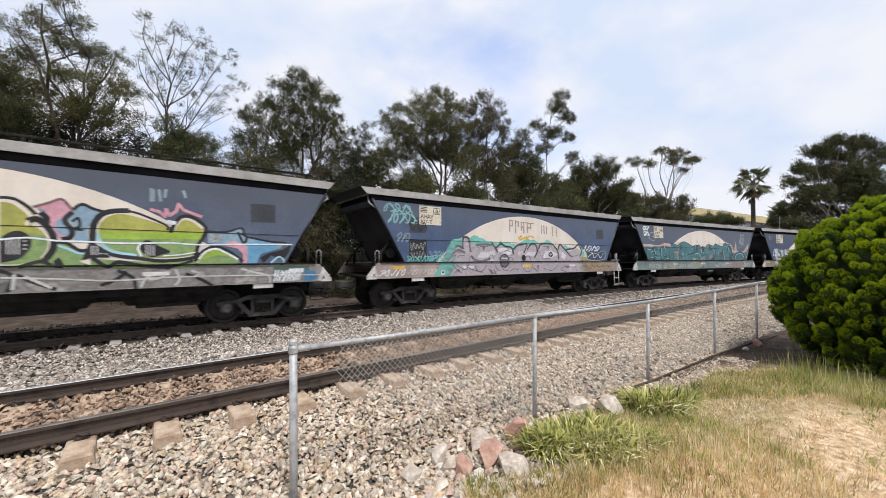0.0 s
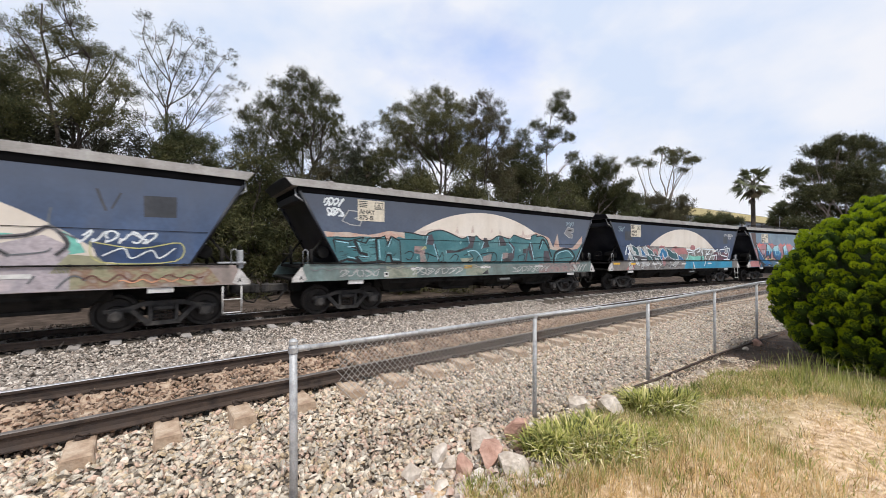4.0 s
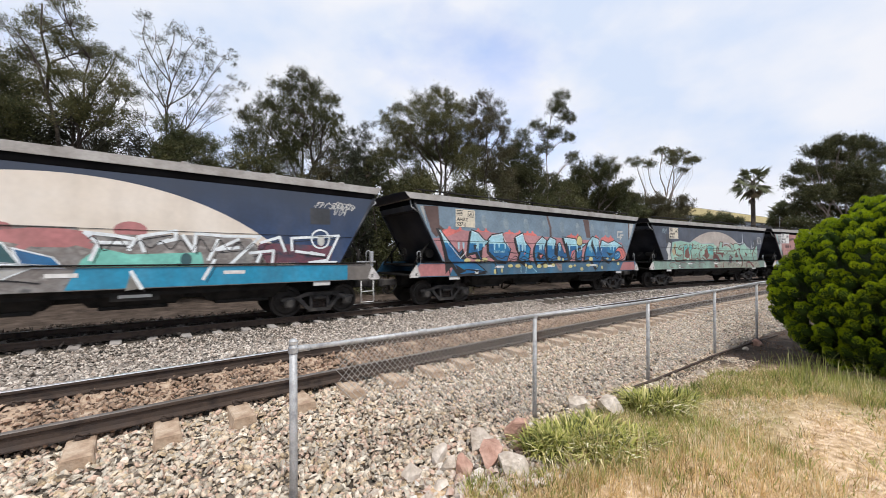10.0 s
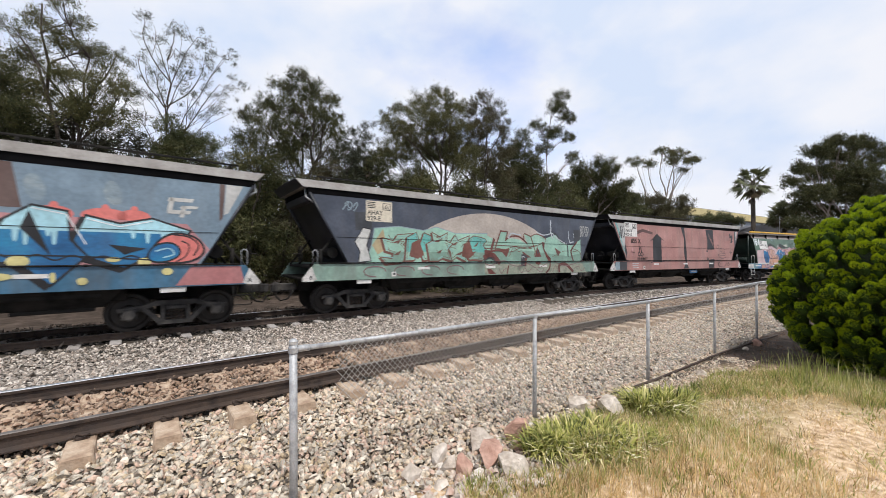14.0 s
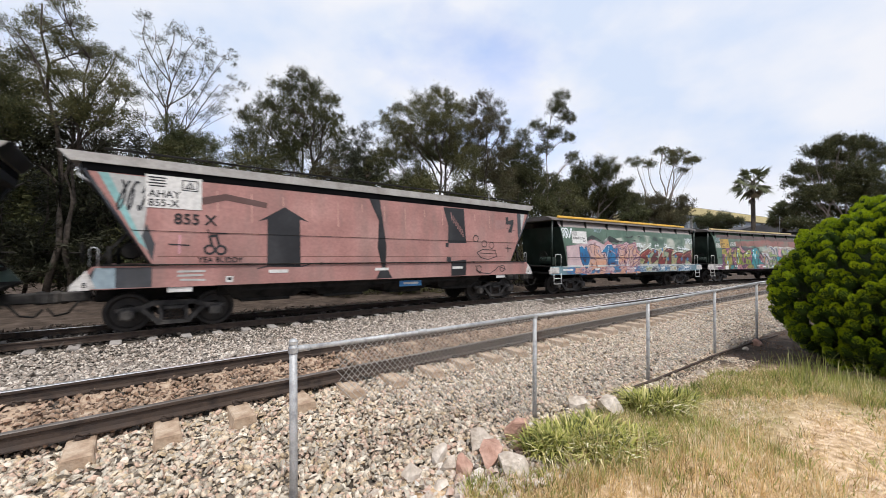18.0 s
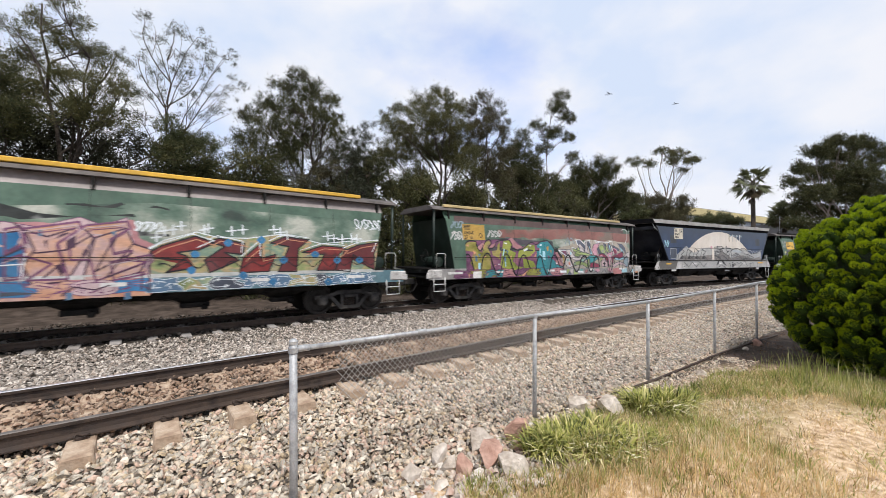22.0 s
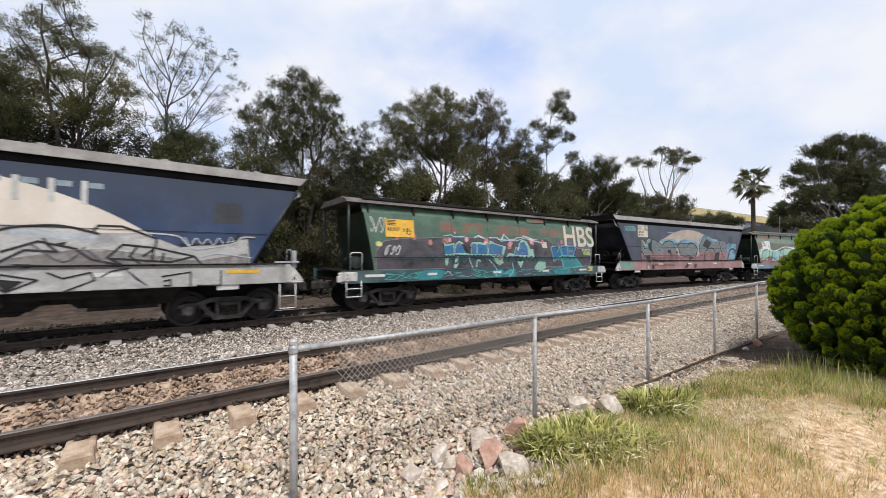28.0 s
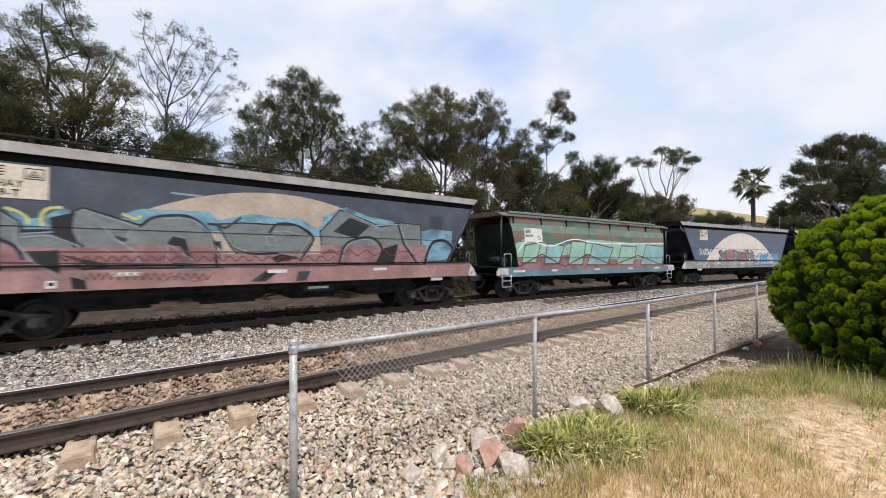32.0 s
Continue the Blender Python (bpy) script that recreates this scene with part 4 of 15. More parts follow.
def palm(px, y, py, span, seed, name, label, dead=30):
    x, yy = on_bearing(px, y)
    h = on_bearing(px, y, py) + 0.6 - span * 0.36
    rng = random.Random(seed)
    root = tagged(new(name), label, "palm")
    root.matrix_basis = Matrix.Translation((x, yy, -0.6))
    bm = bmesh.new()
    tube(bm, [(0, 0, 0), (0.05, 0, h * 0.5), (0, 0, h)], [0.36, 0.28, 0.25], 12)
    part("trunk", bm, M["bark"], root)
    for k in range(44 + dead):
        isdead = k >= 44
        a = rng.uniform(0, 2 * math.pi)
        el = rng.uniform(-0.95, 1.4) if not isdead else rng.uniform(-1.3, -0.6)
        ln = span * (0.5 if not isdead else 0.36) * rng.uniform(0.8, 1.05)
        d = Vector((math.cos(a) * math.cos(el), math.sin(a) * math.cos(el), math.sin(el)))
        st = Vector((0, 0, h - (0.2 if not isdead else rng.uniform(0.2, 1.2))))
        bm = bmesh.new()
        hub = st + d * ln * 0.55
        tube(bm, [st, st + d * ln * 0.3, hub], 0.03, 4)
        sd = d.cross(Vector((0, 0, 1))).normalized()
        up = sd.cross(d).normalized()
        roll = rng.uniform(-1.0, 1.0)
        sd, up = sd * math.cos(roll) + up * math.sin(roll), up * math.cos(roll) - sd * math.sin(roll)
        for q in range(15):
            g = -1.3 + 2.6 * q / 14
            w = (d * math.cos(g) + sd * math.sin(g) + up * 0.1).normalized()
            e = hub + w * ln * rng.uniform(0.38, 0.55) * (1 - 0.2 * abs(g)) + Vector((0, 0, -ln * rng.uniform(0.1, 0.26) * (0.5 + abs(g) * 0.4)))
            c = hub.lerp(e, 0.5) + Vector((0, 0, 0.04 * ln))
            p = w.cross(up).normalized() * 0.085
            v = [bm.verts.new(t) for t in (hub, c + p, e, c - p)]
            bm.faces.new(v)
        part("frond", bm, M["frond_dead"] if isdead else M["leaf_palm"], root, "dead hanging frond" if isdead else "")
    return root


palm(1333, 55, 290, 6.2, 41, "fan_palm", "tall fan palm with drooping grey-green fronds", dead=12)
palm(1388, 52, 352, 4.6, 42, "fan_palm", "short fan palm beside a dark shed roof", dead=10)

# ------------------------------------------------------------------ buildings behind


def building():
    root = tagged(new("warehouse"), "long warehouse with cream fascia and blue-grey walls", "building")
    root.matrix_basis = Matrix.Translation((48.5, 75, 1.3)) @ pose(0, 0, 0, 0, 0, 31)
    bm = bmesh.new()
    box(bm, (24, 8, 3.2), (48, 16, 10.4))
    part("wall", bm, M["cladding"], root)
    bm = bmesh.new()
    box(bm, (24, 8, 9.15), (49, 17, 1.5), 0.05)
    part("fascia", bm, M["fascia"], root, "cream-yellow metal fascia")
    bm = bmesh.new()
    box(bm, (24, 8, 10.1), (47, 15, 0.35), 0.05)
    part("roof", bm, M["roof_grey"], root)
    wm = bpy.data.meshes.new("window")
    bm = bmesh.new()
    box(bm, (0, 0, 0), (2.4, 0.12, 1.1), 0.03)
    bm.to_mesh(wm)
    bm.free()
    wm.materials.append(M["dark_glass"])
    for k in range(12):
        ob = part("window", wm, M["dark_glass"], root)
        ob.matrix_basis = pose(2.5 + k * 3.9, -0.03, 6.4)
    for k in range(9):
        bm = bmesh.new()
        box(bm, (1 + k * 5.6, -0.25, 4.2), (0.3, 0.4, 8.4), 0.03)
        part("column", bm, M["roof_grey"], root)
    shed = tagged(new("shed"), "low shed with a dark curved roof", "building")
    shed.matrix_basis = Matrix.Translation((45, 58, 0.2))
    bm = bmesh.new()
    box(bm, (5, 3, 2.0), (10, 6, 5.6))
    part("wall", bm, M["cladding"], shed)
    bm = bmesh.new()
    prism(bm, [(-0.4, 4.8), (0.6, 5.5), (2.6, 6.1), (5, 6.3), (7.4, 6.1), (9.4, 5.5), (10.4, 4.8)], -0.3, 6.3)
    part("roof", bm, M["dark_roof"], shed)


building()
lamp = tagged(new("light_pole"), "thin grey street light pole with a flat head", "street lamp")
lamp.matrix_basis = Matrix.Translation((44.5, 50, -0.6))
bm = bmesh.new()
tube(bm, [(0, 0, 0), (0, 0, 8.2), (0.5, 0, 8.6)], [0.09, 0.06, 0.05], 8)
part("pole", bm, M["galv"], lamp)
bm = bmesh.new()
box(bm, (1.0, 0, 8.75), (1.1, 0.35, 0.12), 0.03, Euler((0, -0.5, 0)))
part("lamp_head", bm, M["galv"], lamp)

# ------------------------------------------------------------------ clipped golden conifer


# Lobe bodies carry the shade between plumes in their dark green.
M["bush_lobe"] = leafmat("lobe_foliage_with_painted_shade", [(0.012, 0.026, 0.003), (0.028, 0.055, 0.004)], 0.0, 0.9)


def conifer():
    rng = np.random.RandomState(8)
    root = tagged(new("golden_conifer"), "dense rounded golden-green conifer with a lumpy crown", "shrub")
    cx, cy, r = 7.98, 6.45, 1.80
    root.matrix_basis = Matrix.Translation((cx, cy, -0.42))
    zc = 1.5

    def sphere(n, jit):
        g = np.arange(n) + 0.5
        cz = 1 - 2 * g / n
        an = g * 2.399963
        u = np.stack([np.sqrt(1 - cz ** 2) * np.cos(an), np.sqrt(1 - cz ** 2) * np.sin(an), cz], -1) + rng.normal(0, jit, (n, 3))
        return u / np.linalg.norm(u, axis=1)[:, None]

    u = sphere(1500, 0.03)
    u = u[u[:, 2] > -0.86]
    m = len(u)
    # the crown is made of upright plumes in uneven bunches, with deep gaps between them
    bunch = np.array([noise.noise(Vector(q) * 2.4) * 0.06 + noise.noise(Vector(q) * 5.5 + Vector((5, 0, 0))) * 0.13 for q in u])
    rad = 0.99 + bunch + rng.uniform(-0.07, 0.025, m)
    high = np.clip(u[:, 2:3], 0, 1)
    tips = u * rad[:, None] * np.array([r, r, 1.70]) * np.concatenate([1 - 0.17 * high, 1 - 0.17 * high, 1 - 0.04 * high], 1)
    tips[:, 2] = np.maximum(tips[:, 2] + zc, 0.16)
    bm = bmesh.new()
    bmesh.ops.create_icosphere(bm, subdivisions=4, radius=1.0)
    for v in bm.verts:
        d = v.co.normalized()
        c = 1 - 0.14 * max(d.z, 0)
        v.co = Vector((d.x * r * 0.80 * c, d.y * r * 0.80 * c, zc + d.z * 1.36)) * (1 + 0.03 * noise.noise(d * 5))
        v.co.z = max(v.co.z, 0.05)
    # Dark core seen through the gaps, with shade painted into it.
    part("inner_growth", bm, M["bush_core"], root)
    up = u * 0.62 + np.array([0, 0, 0.72]) + rng.normal(0, 0.12, (m, 3))
    up /= np.linalg.norm(up, axis=1)[:, None]
    e1 = np.cross(up, rng.normal(size=(m, 3)))
    e1 /= np.linalg.norm(e1, axis=1)[:, None]
    e2 = np.cross(up, e1)
    long, thick = rng.uniform(0.20, 0.34, m), rng.uniform(0.06, 0.105, m)
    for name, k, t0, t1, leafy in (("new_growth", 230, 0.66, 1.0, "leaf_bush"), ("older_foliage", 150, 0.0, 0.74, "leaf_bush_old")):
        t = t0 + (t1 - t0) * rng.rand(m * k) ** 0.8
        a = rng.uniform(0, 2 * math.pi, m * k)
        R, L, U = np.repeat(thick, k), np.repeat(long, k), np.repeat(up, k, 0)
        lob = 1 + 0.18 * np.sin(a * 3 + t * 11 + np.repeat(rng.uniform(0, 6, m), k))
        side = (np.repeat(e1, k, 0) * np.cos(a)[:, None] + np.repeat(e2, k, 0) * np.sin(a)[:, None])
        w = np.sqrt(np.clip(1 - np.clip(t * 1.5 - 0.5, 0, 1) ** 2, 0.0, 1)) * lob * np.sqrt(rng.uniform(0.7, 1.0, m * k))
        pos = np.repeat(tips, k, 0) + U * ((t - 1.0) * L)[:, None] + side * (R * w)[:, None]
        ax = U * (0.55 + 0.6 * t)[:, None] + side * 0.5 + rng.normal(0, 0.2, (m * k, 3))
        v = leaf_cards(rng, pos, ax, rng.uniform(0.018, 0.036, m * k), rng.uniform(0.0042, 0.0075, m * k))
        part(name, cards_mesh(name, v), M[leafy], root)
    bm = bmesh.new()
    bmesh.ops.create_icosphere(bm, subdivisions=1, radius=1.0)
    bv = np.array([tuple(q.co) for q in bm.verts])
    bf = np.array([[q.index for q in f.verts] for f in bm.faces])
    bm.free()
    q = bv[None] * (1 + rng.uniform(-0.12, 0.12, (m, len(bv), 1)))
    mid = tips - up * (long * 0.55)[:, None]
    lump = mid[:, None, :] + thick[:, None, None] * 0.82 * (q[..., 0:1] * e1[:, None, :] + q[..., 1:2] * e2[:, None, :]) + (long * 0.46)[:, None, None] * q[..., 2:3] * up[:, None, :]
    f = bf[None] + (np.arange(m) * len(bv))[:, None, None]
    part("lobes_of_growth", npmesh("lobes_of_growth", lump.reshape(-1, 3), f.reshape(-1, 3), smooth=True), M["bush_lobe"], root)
    bm = bmesh.new()
    tube(bm, [(0, 0, -0.1), (0.05, 0, 0.9), (0, 0, 1.6)], [0.13, 0.1, 0.06], 8)
    part("trunk", bm, M["bark"], root)


conifer()

# ------------------------------------------------------------------ grass, tussocks, rocks


def blades(name, label, material, region, n, hgt, wid, seed, lean=0.5, x0=0.2, x1=11.5, y0=1.9, y1=7.5, tuft=9):
    """Grass blades of two segments in small tufts, over a region given by a test on plan places."""
    rng = np.random.RandomState(seed)
    x, y = x0 + x1 * rng.rand(n * 6) ** 1.15, y0 + y1 * rng.rand(n * 6) ** 1.35
    keep = region(x, y, rng)
    x, y = x[keep][:n], y[keep][:n]
    m = len(x)
    heart = rng.randint(0, max(1, m // tuft), m)
    loose = rng.rand(m) < 0.3
    ox, oy = rng.normal(0, hgt * 0.22, m), rng.normal(0, hgt * 0.22, m)
    x, y = np.where(loose, x, x[heart] + ox), np.where(loose, y, y[heart] + oy)
    z = height(x, y) - 0.01
    a = np.where(loose, rng.uniform(0, 2 * math.pi, m), np.arctan2(oy, ox) + rng.normal(0, 0.6, m))
    h = hgt * rng.uniform(0.4, 1.3, m) * rng.uniform(0.55, 1.25, m)[heart]
    ln = lean * rng.uniform(0.1, 1.0, m) * h
    dx, dy = np.cos(a), np.sin(a)
    w = wid * rng.uniform(0.7, 1.4, m)
    b = rng.uniform(0, 2 * math.pi, m)
    sx, sy = np.cos(b) * w, np.sin(b) * w
    v = np.stack([np.stack([x - sx, y - sy, z], -1), np.stack([x + sx, y + sy, z], -1), np.stack([x + dx * ln * 0.35 + sx * 0.7, y + dy * ln * 0.35 + sy * 0.7, z + h * 0.6], -1), np.stack([x + dx * ln, y + dy * ln, z + h], -1), np.stack([x + dx * ln * 0.35 - sx * 0.7, y + dy * ln * 0.35 - sy * 0.7, z + h * 0.6], -1)], 1)
    i = (np.arange(m) * 5)[:, None]
    f = np.concatenate([i + np.array([0, 1, 2, 4]), i + np.array([4, 2, 3, 3])], 0)
    tri = np.concatenate([np.stack([f[:, 0], f[:, 1], f[:, 2]], -1), np.stack([f[:m, 0], f[:m, 2], f[:m, 3]], -1)], 0)
    me = npmesh(name, v.reshape(-1, 3), tri)
    me.materials.append(material)
    return tagged(new(name, me), label, "grass", kind="stuff")


def lawn_edge(x, y):
    o, _ = lateral(x, y)
    return o + 3.45 + 0.22 * np.sin(x * 2.1 + 1.3 * np.sin(y * 1.7))


def in_bush(x, y):
    return ((y > 6.3) & (x > 4.3)) | ((x - 7.95) ** 2 + (y - 6.45) ** 2 < 1.5 ** 2)


def patch(x, y, s, k):
    return np.sin(x * s + k) * np.sin(y * s * 1.2 + k * 2) + 0.5 * np.sin(x * s * 2.3 - y * s * 1.9 + k)


def bare(x, y):
    """The worn patch of short lying straw."""
    return (x > 2.2 + 0.25 * y + 0.35 * np.sin(y * 2.3)) & (y < 5.0 + 0.2 * np.sin(x * 1.9))


blades("dry_grass", "dry straw-coloured grass on the verge", M["grass_dry"], lambda x, y, r: (lawn_edge(x, y) < -0.1) & (y < 5.2 + 0.2 * x) & ~in_bush(x, y) & (r.rand(len(x)) < np.where(bare(x, y), 0.22, 0.5 + 0.5 * (patch(x, y, 1.7, 1) > -0.3))), 46000, 0.10, 0.0030, 51, 1.3)
blades("straw_litter", "pale straw lying flat on the worn lawn", M["straw"], lambda x, y, r: (lawn_edge(x, y) < -0.15) & ~in_bush(x, y) & (y < 5.6) & (bare(x, y) | (r.rand(len(x)) < 0.3)), 46000, 0.036, 0.0034, 55, 3.0)
blades("green_grass", "green grass through the dry lawn", M["grass_green"], lambda x, y, r: (lawn_edge(x, y) < 0.0) & (y > 2.4 + 0.16 * x) & (y < 8.6) & ~in_bush(x, y) & (r.rand(len(x)) < np.where(bare(x, y), 0.04, np.clip(0.4 + (y - 3.4 - 0.2 * (x - 2)) * 0.7, 0.12, 1))) & (patch(x, y, 1.3, 2) > -0.7), 40000, 0.115, 0.0036, 52, 0.9)
blades("tall_grass", "tall seeding grass at the foot of the conifer", M["grass_green"], lambda x, y, r: (((x - 7.9) ** 2 + (y - 6.4) ** 2) ** 0.5 < 2.6) & (((x - 7.9) ** 2 + (y - 6.4) ** 2) ** 0.5 > 1.5) & (y < 6.6), 5200, 0.30, 0.0042, 53, 0.6)
blades("tall_dry_grass", "tall dry grass stalks at the verge's edge", M["grass_dry"], lambda x, y, r: (lawn_edge(x, y) < -0.25) & (x < 4.2) & (y < 4.6) & ~bare(x, y) & (patch(x, y, 2.1, 3) > -0.5), 7000, 0.24, 0.0026, 54, 0.55)
blades("leaf_litter", "bark mulch and dead leaves under the conifer", M["mulch"], lambda x, y, r: (lawn_edge(x, y) < 0.1) & (y > 6.0) & (x > 4.0), 16000, 0.03, 0.006, 58, 2.6, 3.5, 8, 5.8, 4)
blades("weeds", "low green weeds in the lawn", M["grass_green"], lambda x, y, r: (lawn_edge(x, y) < 0.1) & ~in_bush(x, y) & (y > 2.5) & (y < 6) & (patch(x, y, 3.1, 5) > 0.75), 9000, 0.05, 0.006, 56, 1.6)
blades("dry_grass", "dry grass around the viewpoint", M["grass_dry"], lambda x, y, r: lawn_edge(x, y) < -0.1, 14000, 0.09, 0.004, 57, 1.3, -9, 20, -9, 11)


def tussock(x, y, r, h, n, seed, label):
    rng = np.random.RandomState(seed)
    z = float(height(np.array([x]), np.array([y]))[0])
    root = tagged(new("strap_leaf_plant"), label, "plant", group="strap-leaved plants by the fence")
    root.matrix_basis = Matrix.Translation((x, y, z))
    for q in range(3):
        m = n // 3
        a = rng.uniform(0, 2 * math.pi, m)
        d = r * np.sqrt(rng.rand(m)) * 0.75
        bx, by = np.cos(a) * d, np.sin(a) * d * 0.8
        a2 = a + rng.normal(0, 0.9, m)
        L = h * rng.uniform(0.7, 1.3, m)
        out = rng.uniform(0.3, 1.15, m) * L
        w = rng.uniform(0.006, 0.012, m)
        sx, sy = -np.sin(a2) * w, np.cos(a2) * w
        rows = []
        for t, wid in ((0, 0.8), (0.35, 1.0), (0.7, 0.8), (1.0, 0.1)):
            px, py = bx + np.cos(a2) * out * t ** 1.5, by + np.sin(a2) * out * t ** 1.5
            pz = L * (t * 0.95 - 0.55 * t ** 2.5 * (out / L))
            rows.append((np.stack([px - sx * wid, py - sy * wid, pz], -1), np.stack([px + sx * wid, py + sy * wid, pz], -1)))
        v = np.stack([c for pair in rows for c in pair], 1)
        i = (np.arange(m) * 8)[:, None]
        f = np.concatenate([i + np.array([2 * k, 2 * k + 1, 2 * k + 3, 2 * k + 2]) for k in range(3)], 0)
        part("leaves", npmesh("leaves", v.reshape(-1, 3), f), M["strap"], root)


STRAPS = "clump of yellow-green strap leaves with cream edges"
tussock(1.02, 3.74, 0.30, 0.26, 260, 1, "low clump of strap leaves beside broken rocks")
tussock(1.28, 3.86, 0.38, 0.27, 400, 2, STRAPS)
tussock(1.55, 3.72, 0.36, 0.24, 360, 3, STRAPS)
tussock(1.62, 4.05, 0.38, 0.26, 380, 4, "clump of strap leaves against the fence")
tussock(1.98, 3.92, 0.32, 0.19, 260, 8, "low clump of strap leaves at the lawn's edge")
tussock(2.62, 4.86, 0.36, 0.27, 340, 5, "clump of strap leaves behind a pale rock")
tussock(3.02, 4.98, 0.36, 0.25, 330, 6, "clump of strap leaves by a fence post")
tussock(2.85, 4.70, 0.26, 0.2, 210, 7, "small clump of strap leaves")


def boulder(x, y, z, s, seed, material, label, turn=0):
    bm = bmesh.new()
    bmesh.ops.create_icosphere(bm, subdivisions=3, radius=1.0)
    rng = random.Random(seed)
    planes = [(Vector((rng.uniform(-1, 1), rng.uniform(-1, 1), rng.uniform(-0.7, 1))).normalized(), rng.uniform(0.38, 0.7)) for k in range(15)]
    for v in bm.verts:
        for nrm, d in planes:
            e = v.co.dot(nrm) - d
            if e > 0:
                v.co -= nrm * e
        v.co *= 1 + 0.04 * noise.noise(v.co * 3 + Vector((seed, 0, 0))) + 0.025 * noise.noise(v.co * 9)
        v.co = Vector((v.co.x * s[0], v.co.y * s[1], v.co.z * s[2]))
    me = bpy.data.meshes.new("rock")
    bm.to_mesh(me)
    bm.free()
    me.materials.append(material)
    ob = tagged(new("rock", me), label, "rock", group="rocks by the fence")
    ob.matrix_basis = pose(x, y, z, rng.uniform(-15, 15), rng.uniform(-15, 15), turn)



boulder(2.06, 4.74, -0.24, (0.24, 0.18, 0.19), 1, M["rock"], "pale squared rock by the fence")
boulder(1.72, 4.86, -0.27, (0.20, 0.15, 0.14), 8, M["rock"], "pale rock half hidden by strap leaves", 20)
boulder(0.82, 4.05, -0.22, (0.21, 0.13, 0.15), 2, M["rock_pink"], "rusty pink rock leaning on a fence post", 40)
boulder(0.42, 3.80, -0.25, (0.20, 0.16, 0.16), 3, M["rock"], "flat pale broken rock")
boulder(0.65, 3.42, -0.26, (0.22, 0.17, 0.15), 4, M["rock"], "pale broken rock at the lawn's edge", 25)
boulder(0.21, 3.40, -0.28, (0.16, 0.14, 0.13), 5, M["rock_pink"], "pink sandstone block in the ballast", 15)
boulder(0.49, 3.60, -0.25, (0.22, 0.15, 0.14), 9, M["rock_pink"], "pink and grey broken rock", 65)
boulder(-0.04, 3.62, -0.28, (0.11, 0.10, 0.15), 12, M["rock"], "upright pale broken stone", 30)
boulder(0.07, 3.42, -0.29, (0.12, 0.10, 0.14), 13, M["rock"], "narrow pale broken stone", 70)
boulder(-0.26, 3.30, -0.30, (0.15, 0.12, 0.14), 14, M["rock"], "pale block at the edge of the ballast", 10)
for q, (x, y, s) in enumerate([(0.05, 3.85, 0.07), (-0.02, 3.2, 0.08), (0.12, 3.1, 0.07), (0.35, 3.15, 0.07), (-0.35, 3.4, 0.06), (-0.1, 3.05, 0.07), (-0.4, 2.95, 0.08), (0.2, 3.95, 0.07), (0.78, 3.85, 0.09), (1.9, 5.0, 0.08), (2.6, 5.35, 0.12), (4.3, 6.3, 0.1), (6.9, 8.3, 0.16), (6.3, 7.9, 0.1), (0.5, 3.2, 0.08), (-0.55, 3.1, 0.07), (-0.7, 2.85, 0.08), (-0.25, 2.85, 0.09), (0.45, 3.35, 0.07)]):
    boulder(x, y, float(height(np.array([x]), np.array([y]))[0]) + s * 0.35, (s * 1.2, s, s * 0.8), 20 + q, M["rock"] if q % 4 else M["rock_pink"], "loose pale stone at the foot of the fence", q * 37)

# ------------------------------------------------------------------ the train
WL, GL = 14.88, 13.8
AH, GR = "ahay", "green"


def sidey(kind, z):
    """The near side's place across, at height z."""
    if kind == AH:
        return -(1.49 - 0.05 * (z - 1.6) / 2.15) if z > 1.6 else -1.5
    return -(1.46 - 0.20 * max(0.0, (z - 1.37) / 2.1) ** 2) if z > 1.37 else -1.475


def ends(kind, z):
    """Where the side panel starts and ends along the wagon, at height z."""
    if kind == AH:
        k = min(1, max(0, (z - 1.6) / 2.15))
        return 1.42 - 1.2 * k, WL - 1.40 + 1.2 * k
    k = min(1, max(0, (z - 1.37) / 2.1))
    return 0.92 - 0.36 * k, GL - 0.92 + 0.36 * k


